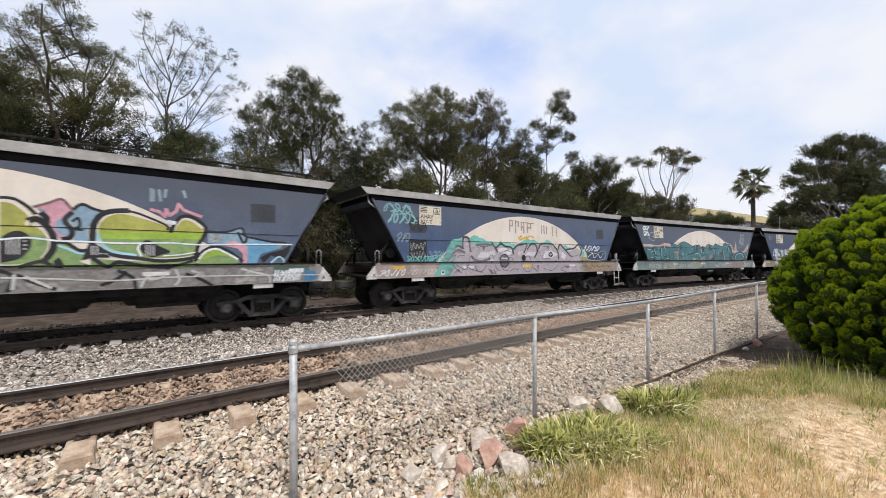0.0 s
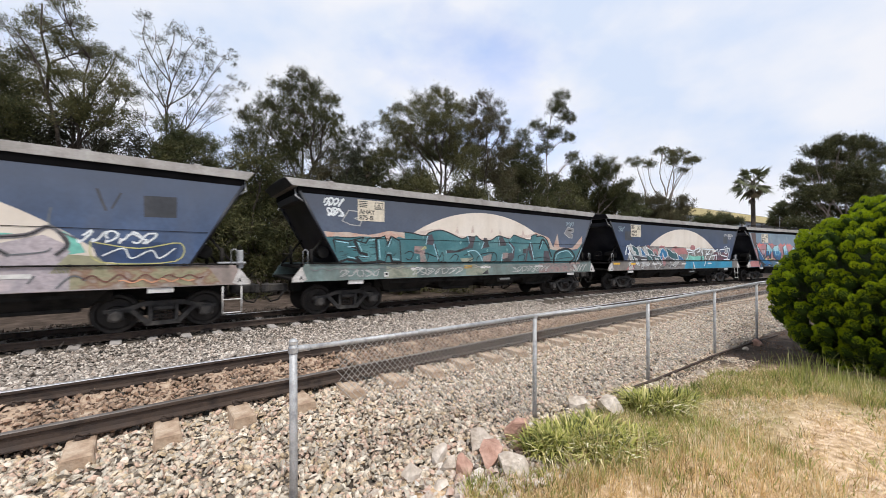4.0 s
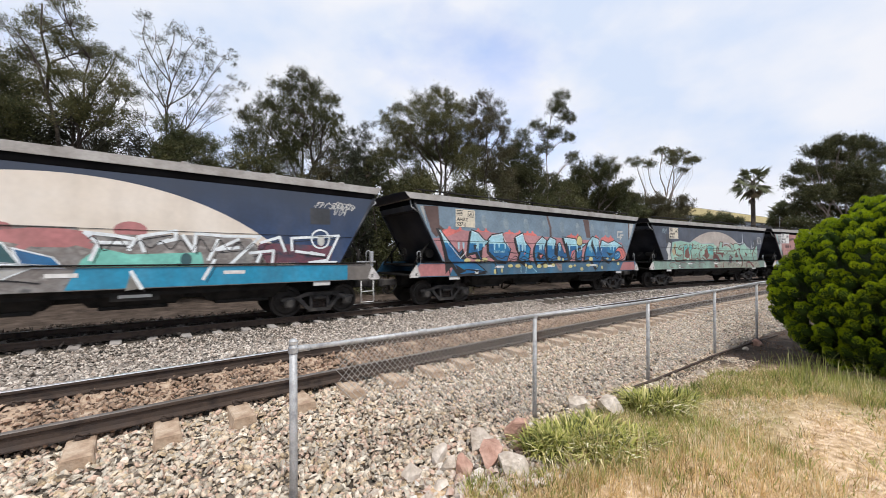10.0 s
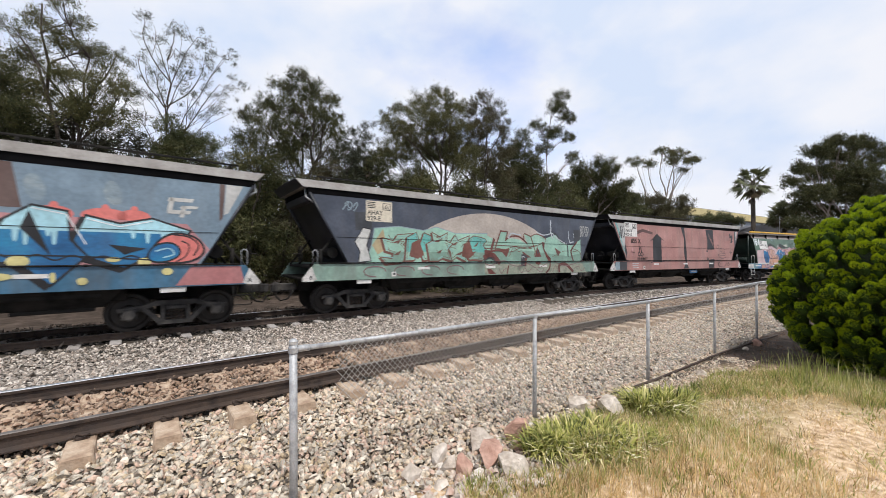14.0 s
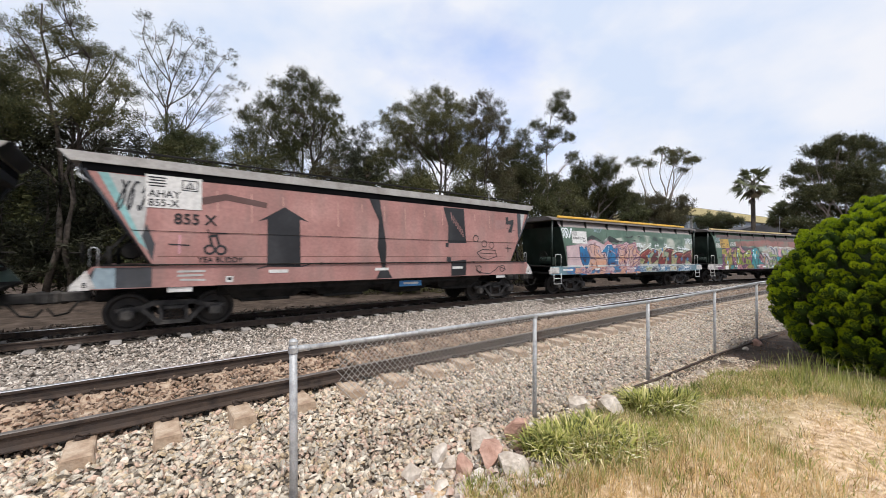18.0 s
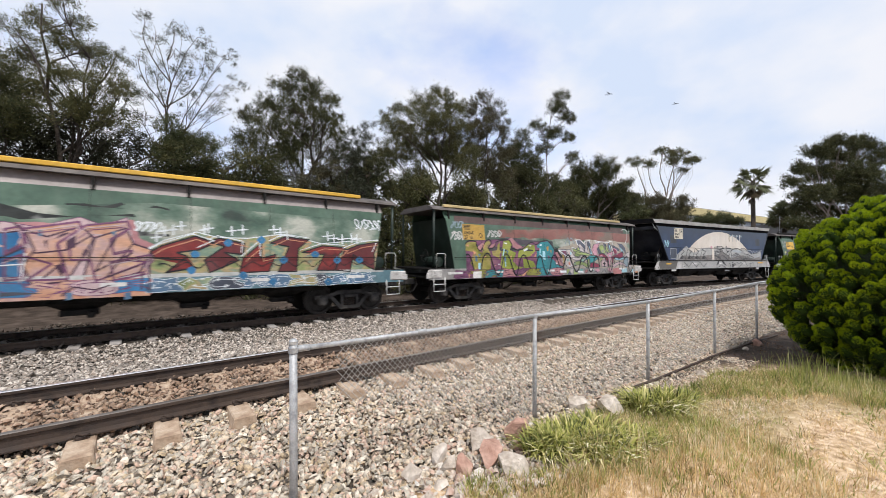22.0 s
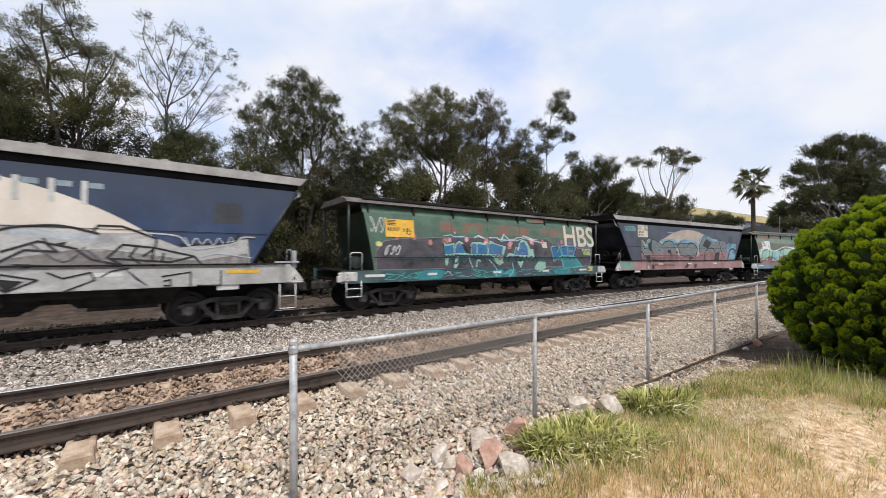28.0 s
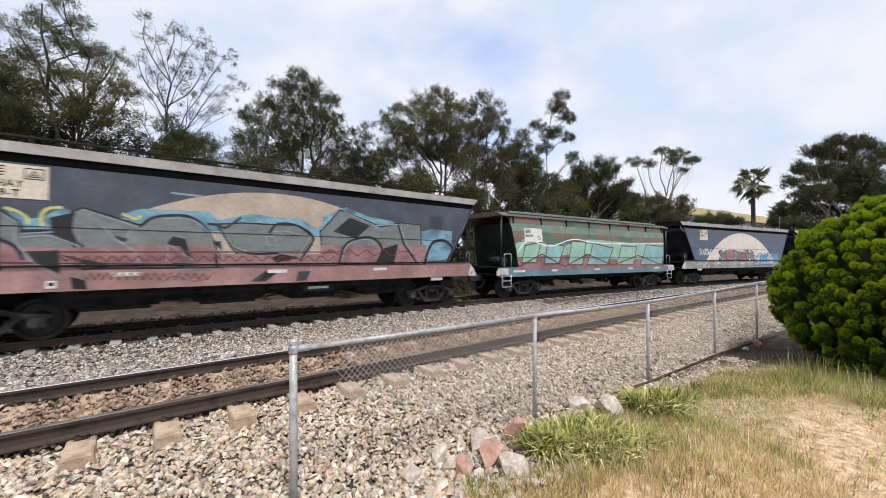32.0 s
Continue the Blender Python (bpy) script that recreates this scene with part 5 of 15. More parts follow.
class Mural:
    """Paint laid on the near side in layers of film."""

    def __init__(self, kind):
        self.kind, self.bm, self.mats, self.x0 = kind, bmesh.new(), [], (WL if kind == AH else GL) / 2

    def slot(self, m):
        if m not in self.mats:
            self.mats.append(m)
        return self.mats.index(m)

    def poly(self, pts, m, layer=1):
        # cut at the sill line so that each piece lies on its own face
        zs = 1.6 if self.kind == AH else 1.37
        cuts = [-9.0, zs] + ([9.0] if self.kind == AH else [zs + 0.5, zs + 1.0, zs + 1.5, 9.0])
        for lo, hi in zip(cuts, cuts[1:]):
            q = clip_z(clip_z(pts, lo, 1), hi, -1)
            if len(q) > 2:
                low = hi <= zs
                pulled = []
                for u, z in q:
                    if not low:
                        a, b = ends(self.kind, z)
                        u = min(max(u, a + 0.01), b - 0.01)
                    pulled.append((u, z))
                vs = []
                for u, z in pulled:
                    y = (-1.5 if self.kind == AH else -1.475) if low else sidey(self.kind, max(z, zs + 1e-3))
                    vs.append(self.bm.verts.new((u - self.x0, y - 0.003 * layer, z)))
                try:
                    f = self.bm.faces.new(vs)
                    f.material_index = self.slot(m)
                    if f.normal.y > 0 or (f.normal_update() or f.normal.y > 0):
                        f.normal_flip()
                except ValueError:
                    pass

    def stroke(self, pts, w, m, layer=3, taper=0.0):
        """A painted line through pts of width w."""
        n = len(pts)
        for i in range(n - 1):
            (x0, z0), (x1, z1) = pts[i], pts[i + 1]
            d = math.hypot(x1 - x0, z1 - z0)
            if d < 1e-5:
                continue
            ex, ez = (x1 - x0) / d, (z1 - z0) / d
            wa = w * (1 - taper * i / n) / 2
            wb = w * (1 - taper * (i + 1) / n) / 2
            x0, z0, x1, z1 = x0 - ex * wa * 0.6, z0 - ez * wa * 0.6, x1 + ex * wb * 0.6, z1 + ez * wb * 0.6
            self.poly([(x0 - ez * wa, z0 + ex * wa), (x1 - ez * wb, z1 + ex * wb), (x1 + ez * wb, z1 - ex * wb), (x0 + ez * wa, z0 - ex * wa)], m, layer + 0.12 * (i % 2))

    def disc(self, u, z, ru, rz, m, layer=2, n=18, a0=0.0, a1=2 * math.pi):
        k = n if a1 - a0 > 6 else n + 1
        self.poly([(u + ru * math.cos(a0 + (a1 - a0) * i / n), z + rz * math.sin(a0 + (a1 - a0) * i / n)) for i in range(k)], m, layer)

    def dome(self, m, half=4.71, top=3.58, low=1.6):
        c, r = -3.14, 6.72
        pts = []
        for i in range(33):
            x = -half + 2 * half * i / 32
            pts.append((self.x0 + x, max(low, c + math.sqrt(max(0, r * r - x * x)))))
        self.poly(pts + [(self.x0 + half, low), (self.x0 - half, low)], m, 0.8)

    def cloud(self, u0, u1, z0, z1, m, seed, layer=1.4, bump=0.3):
        """A patch with a lumpy top edge."""
        r = random.Random(seed)
        n = max(6, int((u1 - u0) / 0.35))
        top = [(u0 + (u1 - u0) * i / n, z1 + r.uniform(-bump, bump) * (0.4 + 0.6 * math.sin(math.pi * i / n))) for i in range(n + 1)]
        self.poly(top + [(u1, z0), (u0, z0)], m, layer)

    def form(self, pts, fill, edge=None, low=None, split=None, ew=0.05, layer=2.0, drop=0.0, drips=0, seed=0):
        """A closed painted figure: cast shadow, edge line, fill, and a second tone below the split."""
        big = grow(pts, ew)
        if edge is not None:
            if drop:
                self.poly([(u - drop, z - drop * 0.8) for u, z in big], edge, layer)
            self.poly(big, edge, layer + 0.12)
        self.poly(pts, fill, layer + 0.3)
        if low is not None:
            q = clip_z(pts, split, -1)
            if len(q) > 2:
                self.poly(q, low, layer + 0.42)
            r = random.Random(seed)
            lo, hi = min(u for u, z in pts), max(u for u, z in pts)
            for k in range(drips):
                u = r.uniform(lo + 0.2 * (hi - lo), hi - 0.2 * (hi - lo))
                d = r.uniform(0.08, 0.3)
                self.poly([(u - 0.05, split + 0.02), (u + 0.05, split + 0.02), (u + 0.025, split - d), (u, split - d - 0.03), (u - 0.025, split - d)], fill, layer + 0.5)

    def row(self, boxes, z0, z1, fills, edge, seed, low=None, split=None, ew=0.05, layer=2.0, drop=0.06, shine=None, drips=0, counters=2, inner=None):
        """Interlocking graffiti figures in boxes (start, end) along the side."""
        r = random.Random(seed)
        for i, (u0, u1) in enumerate(boxes):
            g = FIGURES[(seed + i * 3) % len(FIGURES)]
            h = (z1 - z0) * r.uniform(0.92, 1.06)
            b = z0 + r.uniform(-0.03, 0.05) * h
            mir = r.random() < 0.4
            sh = r.uniform(-0.08, 0.12)
            pts = [(u0 + (u1 - u0) * ((1 - x if mir else x) * 1.12 - 0.06 + sh * (z - 0.5)), b + h * z) for x, z in g]
            if mir:
                pts = pts[::-1]
            lay = layer + 0.75 * (i % 3)
            self.form(pts, fills[i % len(fills)], edge, low[i % len(low)] if isinstance(low, list) else low, split, ew, lay, drop, drips, seed + i)
            w = u1 - u0
            for k in range(counters):
                cu, cz = u0 + w * r.uniform(0.25, 0.75), b + h * (0.3 + 0.4 * k / max(1, counters - 1)) + r.uniform(-.05, .05) * h
                a = r.uniform(-0.5, 0.5)
                l, t = w * r.uniform(0.12, 0.24), h * r.uniform(0.05, 0.1)
                self.poly([(cu - l, cz - t - a * l * 0.3), (cu + l * 0.3, cz + t * 0.4), (cu + l, cz + t + a * l * 0.3), (cu + l * 0.2, cz - t)], inner or edge, lay + 0.6)
            # a thin second line inside the figure and a few scratched ticks
            line2 = grow(pts, -0.055)
            n = len(pts)
            for k in range(n):
                if r.random() < 0.62:
                    self.stroke([line2[k], line2[(k + 1) % n]], 0.016, inner or edge, lay + 0.55)
            for k in range(3):
                cu, cz, a = u0 + w * r.uniform(0.2, 0.8), b + h * r.uniform(0.15, 0.85), r.uniform(0, 3.1)
                e = h * r.uniform(0.06, 0.16)
                self.stroke([(cu - e * math.cos(a), cz - e * math.sin(a)), (cu, cz + 0.02), (cu + e * math.cos(a), cz + e * math.sin(a))], 0.02, edge, lay + 0.66)
            if shine is not None:
                n = len(pts)
                for k in range(1, n, 3):
                    (xa, za), (xb, zb) = pts[k], pts[(k + 1) % n]
                    cx, cz = u0 + w / 2, b + h / 2
                    f = 0.86
                    self.stroke([(cx + (xa - cx) * f, cz + (za - cz) * f), (cx + (xb - cx) * f, cz + (zb - cz) * f)], 0.028, shine, lay + 0.62)

    def rope(self, u0, u1, z, amp, m, seed, w=0.03, waves=8, layer=4.4):
        """A loose wavy sprayed line."""
        r = random.Random(seed)
        n = int(waves * 8)
        ph = [r.uniform(0, 6) for k in range(3)]
        self.stroke([(u0 + (u1 - u0) * i / n, z + amp * (math.sin(2 * math.pi * waves * i / n + ph[0]) + 0.35 * math.sin(5.1 * i / 8 + ph[1]))) for i in range(n + 1)], w, m, layer)

    def tag(self, u, z, w, h, m, seed, th=0.035, n=5):
        """A small illegible sprayed signature: loops and hooks."""
        r = random.Random(seed)
        for k in range(n):
            cu = u + w * (k + 0.5) / n
            p, q = r.uniform(0, 6), r.choice((1.0, 1.5, 2.0))
            pts = []
            for i in range(13):
                t = i / 12
                pts.append((cu + w / n * (0.62 * math.sin(q * 2 * math.pi * t * 0.8 + p) * (0.5 + 0.5 * t) + 0.25 * (t - 0.5)), z + h * (0.5 + 0.5 * math.cos(2 * math.pi * t * (0.6 + 0.25 * q) + p * 0.5)) + r.uniform(-.02, .02)))
            self.stroke(pts, th, m, 4.0)

    def done(self, parent, label):
        return part("mural", self.bm, self.mats, parent, label)


def clip_z(pts, lim, sgn):
    out = []
    n = len(pts)
    for i in range(n):
        (x0, z0), (x1, z1) = pts[i], pts[(i + 1) % n]
        a, b = (z0 - lim) * sgn >= 0, (z1 - lim) * sgn >= 0
        if a:
            out.append((x0, z0))
        if a != b:
            t = (lim - z0) / (z1 - z0)
            out.append((x0 + (x1 - x0) * t, lim))
    return out


def grow(pts, d):
    """The outline pushed outwards by d, with sharp corners kept short."""
    n = len(pts)
    area = sum(pts[i][0] * pts[(i + 1) % n][1] - pts[(i + 1) % n][0] * pts[i][1] for i in range(n))
    sg = 1 if area > 0 else -1
    out = []
    for i in range(n):
        (xa, za), (xb, zb), (xc, zc) = pts[i - 1], pts[i], pts[(i + 1) % n]
        ax, az, bx, bz = xb - xa, zb - za, xc - xb, zc - zb
        la, lb = math.hypot(ax, az) + 1e-9, math.hypot(bx, bz) + 1e-9
        nx, nz = sg * (az / la + bz / lb), -sg * (ax / la + bx / lb)
        ln = math.hypot(nx, nz) + 1e-9
        f = min(2.4, 2 / ln)
        out.append((xb + nx / ln * d * f, zb + nz / ln * d * f))
    return out


def soften(pts, times=2):
    """Corners cut off again and again, for round figures."""
    for k in range(times):
        q = []
        n = len(pts)
        for i in range(n):
            (xa, za), (xb, zb) = pts[i], pts[(i + 1) % n]
            q += [(xa * 0.75 + xb * 0.25, za * 0.75 + zb * 0.25), (xa * 0.25 + xb * 0.75, za * 0.25 + zb * 0.75)]
        pts = q
    return pts


FIGURES = [
    [(0, 0.9), (0.35, 1), (0.45, 0.72), (0.8, 0.98), (1, 0.7), (0.7, 0.55), (0.95, 0.1), (0.6, 0), (0.45, 0.4), (0.3, 0.05), (0.05, 0.15), (0.2, 0.5)],
    [(0, 0.98), (0.5, 0.92), (0.62, 0.7), (1, 0.8), (0.85, 0.38), (0.58, 0.3), (0.6, 0.1), (0.98, 0.15), (0.8, -0.05), (0.25, 0), (0.1, 0.4), (0.3, 0.6)],
    [(0, 0.55), (0.3, 1), (0.42, 0.8), (0.9, 1), (0.8, 0.6), (1, 0.45), (0.72, 0.3), (0.78, 0), (0.4, 0.18), (0.2, 0), (0.15, 0.35)],
    soften([(0.05, 0.1), (0.0, 0.75), (0.3, 1.02), (0.75, 1.0), (1.0, 0.7), (0.8, 0.5), (1.0, 0.25), (0.8, 0.0), (0.35, -0.02)], 2),
    [(0, 0), (0.08, 0.82), (0.4, 1), (0.55, 0.6), (0.7, 1), (1, 0.88), (0.92, 0.05), (0.66, 0), (0.6, 0.3), (0.4, 0.3), (0.32, 0.02)],
    soften([(0, 0.5), (0.2, 1.0), (0.6, 0.95), (0.95, 0.85), (0.7, 0.65), (1.0, 0.35), (0.85, 0.0), (0.4, 0.05), (0.1, 0.02)], 1),
    [(0, 0.2), (0.05, 0.9), (0.5, 0.82), (0.95, 1), (0.85, 0.65), (0.5, 0.62), (0.9, 0.45), (1, 0.0), (0.55, 0.12), (0.15, 0)],
    [(0.1, 0), (0, 0.6), (0.25, 0.72), (0.2, 1), (0.5, 0.85), (0.78, 1), (0.75, 0.7), (1, 0.62), (0.8, 0.4), (0.98, 0), (0.62, 0.1), (0.42, 0)],
]


def text(body, size, parent, material, m, name="lettering"):
    cu = bpy.data.curves.new(name, "FONT")
    cu.body, cu.size, cu.extrude, cu.offset = body, size, 0.002, size * 0.014
    tmp = bpy.data.objects.new(name, cu)
    scene.collection.objects.link(tmp)
    me = bpy.data.meshes.new_from_object(tmp.evaluated_get(bpy.context.evaluated_depsgraph_get()))
    bpy.data.objects.remove(tmp)
    ob = part(name, me, material, parent)
    me.materials.clear()
    me.materials.append(material)
    ob.matrix_basis = m
    return ob


UPRIGHT = pose(0, 0, 0, 90, 0, 0)


def bogie_mesh():
    bm = bmesh.new()
    for sy in (-1, 1):
        y0, y1 = sy * 1.0 - 0.07, sy * 1.0 + 0.07
        prism(bm, [(-1.12, 0.50), (-0.72, 0.50), (-0.42, 0.62), (0.42, 0.62), (0.72, 0.50), (1.12, 0.50), (1.12, 0.58), (0.66, 0.64), (0.4, 0.74), (-0.4, 0.74), (-0.66, 0.64), (-1.12, 0.58)], y0, y1)
        for q in (-1, 1):
            prism(bm, [(q * 0.70, 0.55), (q * 0.34, 0.17), (q * 0.26, 0.24), (q * 0.58, 0.58)], y0, y1)
            prism(bm, [(q * 0.30, 0.66), (q * 0.30, 0.2), (q * 0.22, 0.2), (q * 0.22, 0.66)], y0, y1)
            box(bm, (q * 0.9, sy * 1.02, 0.44), (0.30, 0.2, 0.26), 0.03)
            lathe(bm, [(0.12, -0.02), (0.13, 0.03), (0.09, 0.05)] if sy > 0 else [(0.12, 0.02), (0.13, -0.03), (0.09, -0.05)], (q * 0.9, sy * 1.13, 0.43), "y", 14)
        prism(bm, [(-0.36, 0.15), (0.36, 0.15), (0.3, 0.25), (-0.3, 0.25)], y0, y1)
        box(bm, (0, sy * 1.04, 0.56), (0.42, 0.16, 0.1), 0.02)
    box(bm, (0, 0, 0.62), (0.4, 2.0, 0.22), 0.02)
    box(bm, (0, 0, 0.42), (0.56, 1.78, 0.34), 0.03)
    for q in (-1, 1):
        box(bm, (q * 0.42, 0, 0.42), (0.06, 1.7, 0.12), 0.01)
    me = bpy.data.meshes.new("bogie")
    bm.to_mesh(me)
    bm.free()
    me.materials.append(M["bogie"])
    return me


def spring_mesh():
    bm = bmesh.new()
    for x in (-0.13, 0.0, 0.13):
        pts = [(x + 0.05 * math.cos(a * 0.9), -1.02 + 0.05 * math.sin(a * 0.9), 0.25 + 0.012 * a) for a in range(0, 23)]
        tube(bm, pts, 0.013, 5)
    me = bpy.data.meshes.new("springs")
    bm.to_mesh(me)
    bm.free()
    me.materials.append(M["rail_side"])
    return me


def wheelset_mesh():
    bm = bmesh.new()
    for sy in (-1, 1):
        y = sy * 0.72
        pr = [(0.10, y + sy * 0.09), (0.16, y + sy * 0.085), (0.19, y + sy * 0.02), (0.345, y + sy * 0.015), (0.385, y + sy * 0.066), (0.452, y + sy * 0.066), (0.457, y - sy * 0.03), (0.482, y - sy * 0.045), (0.482, y - sy * 0.066), (0.36, y - sy * 0.066), (0.1, y - sy * 0.06)]
        lathe(bm, pr, (0, 0, 0), "y", 28)
        for k in range(3):
            a = 2 * math.pi * k / 3
            box(bm, (0.26 * math.cos(a), y + sy * 0.02, 0.26 * math.sin(a)), (0.05, 0.02, 0.05), 0.0)
    lathe(bm, [(0.08, -1.1), (0.08, 1.1)], (0, 0, 0), "y", 12)
    me = bpy.data.meshes.new("wheelset")
    bm.to_mesh(me)
    bm.free()
    me.materials.append(M["wheel"])
    return me


BOGIE, SPRING, WHEELS = bogie_mesh(), spring_mesh(), wheelset_mesh()
TRAIN = []


def running_gear(root, half):
    sets = []
    for q in (-1, 1):
        b = part("bogie", BOGIE, M["bogie"], root)
        b.matrix_basis = pose(q * half, 0, 0)
        part("springs", SPRING, M["rail_side"], b)
        for e in (-0.9, 0.9):
            w = part("wheelset", WHEELS, M["wheel"], b)
            w.matrix_basis = pose(e, 0, 0.457)
            sets.append((w, e))
    return sets


def brake_wheel(root, x, y, z, sgn):
    bm = bmesh.new()
    pts = [(x, y + 0.24 * math.cos(a * math.pi / 9), z + 0.24 * math.sin(a * math.pi / 9)) for a in range(19)]
    tube(bm, pts, 0.014, 6, cap=False)
    for a in range(4):
        c = math.pi * a / 4
        tube(bm, [(x, y - 0.23 * math.cos(c), z - 0.23 * math.sin(c)), (x, y + 0.23 * math.cos(c), z + 0.23 * math.sin(c))], 0.008, 5)
    tube(bm, [(x, y, z), (x - sgn * 0.22, y, z)], 0.02, 6)
    part("hand_brake_wheel", bm, M["black_steel"], root)


def coupler(root, x, sgn):
    bm = bmesh.new()
    box(bm, (x + sgn * 0.15, 0, 0.84), (0.6, 0.2, 0.24), 0.03)
    box(bm, (x + sgn * 0.46, 0.0, 0.84), (0.2, 0.34, 0.3), 0.05)
    box(bm, (x + sgn * 0.56, -0.14, 0.84), (0.16, 0.1, 0.26), 0.03)
    part("coupler", bm, M["bogie"], root)
    bm = bmesh.new()
    tube(bm, [(x, -0.4, 0.78), (x + sgn * 0.2, -0.42, 0.5), (x + sgn * 0.42, -0.4, 0.45), (x + sgn * 0.55, -0.35, 0.62)], 0.025, 8)
    part("brake_hose", bm, M["black_steel"], root)


def steps(root, x, w, white, zt=1.05, zb=0.42):
    bm = bmesh.new()
    for e in (-w / 2, w / 2):
        tube(bm, [(x + e, -1.47, zt), (x + e, -1.49, zb)], 0.016, 6)
    for z in (zb, (zt + zb) / 2):
        tube(bm, [(x - w / 2, -1.49, z), (x + w / 2, -1.49, z)], 0.016, 6)
    part("step_ladder", bm, M["white"] if white else M["black_steel"], root)


def grab_rail(root, x, sgn, z0, hgt, m, w=0.3):
    bm = bmesh.new()
    tube(bm, [(x, -1.44, z0), (x, -1.44, z0 + hgt - 0.05), (x + sgn * 0.04, -1.44, z0 + hgt), (x + sgn * w, -1.44, z0 + hgt), (x + sgn * (w + 0.04), -1.44, z0 + hgt - 0.05), (x + sgn * (w + 0.04), -1.44, z0)], 0.016, 6)
    part("grab_rail", bm, m, root)


def board(root, kind, u, z0, w, h, lines, material, logo="tri"):
    """The stencilled data panel."""
    x0 = (WL if kind == AH else GL) / 2
    bm = bmesh.new()
    y = sidey(kind, z0 + h / 2)
    lean = math.atan2(sidey(kind, z0 + h) - sidey(kind, z0), h)
    box(bm, (0, 0, 0), (w, 0.006, h), 0.0)
    b = part("data_panel", bm, material, root, "pale stencilled data panel")
    b.matrix_basis = Matrix.Translation((u + w / 2 - x0, y - 0.010, z0 + h / 2)) @ Matrix.Rotation(-lean, 4, "X")
    size = h * 0.30
    for k, t in enumerate(lines):
        text(t, size, b, M["ink"], pose(-w * 0.45, -0.005, -h * 0.17 - k * size * 0.92) @ UPRIGHT)
    for k in range(4):
        bm = bmesh.new()
        box(bm, (-w * 0.3, -0.004, h * (0.42 - 0.085 * k)), (w * (0.32 - 0.05 * (k % 2)), 0.003, h * 0.04))
        part("stencil_line", bm, M["ink"], b)
    bm = bmesh.new()
    if logo == "tri":
        cx, cz, q, t = w * 0.28, h * 0.25, h * 0.17, h * 0.03
        a = q * 1.25
        outer = [(cx - a, cz - q), (cx + a, cz - q), (cx + a, cz + q), (cx - a, cz + q)]
        band(bm, outer, t, -0.006, -0.003)
        band(bm, [(cx - q * 0.85, cz - q * 0.62), (cx + q * 0.85, cz - q * 0.62), (cx, cz + q * 0.7)], t, -0.0065, -0.003)
        prism(bm, [(cx - q * 0.2, cz - q * 0.35), (cx + q * 0.2, cz - q * 0.35), (cx, cz + q * 0.12)], -0.0065, -0.003)
    else:
        cx, cz, q = w * 0.3, -h * 0.2, h * 0.16
        band(bm, [(cx + q * math.cos(i * math.pi / 4 + 0.39), cz + q * math.sin(i * math.pi / 4 + 0.39)) for i in range(8)], h * 0.04, -0.006, -0.003)
    part("emblem", bm, M["ink"], b)
    return b


def band(bm, pts, t, y0, y1):
    """A closed flat border of width t along pts."""
    inner = grow(pts, -t)
    n = len(pts)
    for k in range(n):
        j = (k + 1) % n
        prism(bm, [pts[k], pts[j], inner[j], inner[k]], y0, y1)


def reflectors(root, kind, us, z):
    x0 = (WL if kind == AH else GL) / 2
    for u, w in us:
        bm = bmesh.new()
        box(bm, (u - x0, -1.507 if kind == AH else -1.482, z), (w, 0.008, 0.09), 0.002)
        part("reflector", bm, M["white"], root, "white reflector strip")


def body_shell(kind, zlo, zhi, rows=5):
    """Side and end sheets of the hopper: material 0 sides, 1 ends."""
    bm = bmesh.new()
    x0 = (WL if kind == AH else GL) / 2
    grid = []
    for i in range(rows):
        z = zlo + (zhi - zlo) * i / (rows - 1)
        a, b = ends(kind, z)
        y = abs(sidey(kind, z + 1e-4))
        grid.append([bm.verts.new((x - x0, yy, z)) for x, yy in ((a, -y), (b, -y), (b, y), (a, y))])
    for p, q in zip(grid, grid[1:]):
        for k in range(4):
            f = bm.faces.new((p[k], p[(k + 1) % 4], q[(k + 1) % 4], q[k]))
            f.material_index = 1 if k in (1, 3) else 0
    bm.faces.new(grid[0][::-1])
    bm.faces.new(grid[-1])
    return bm


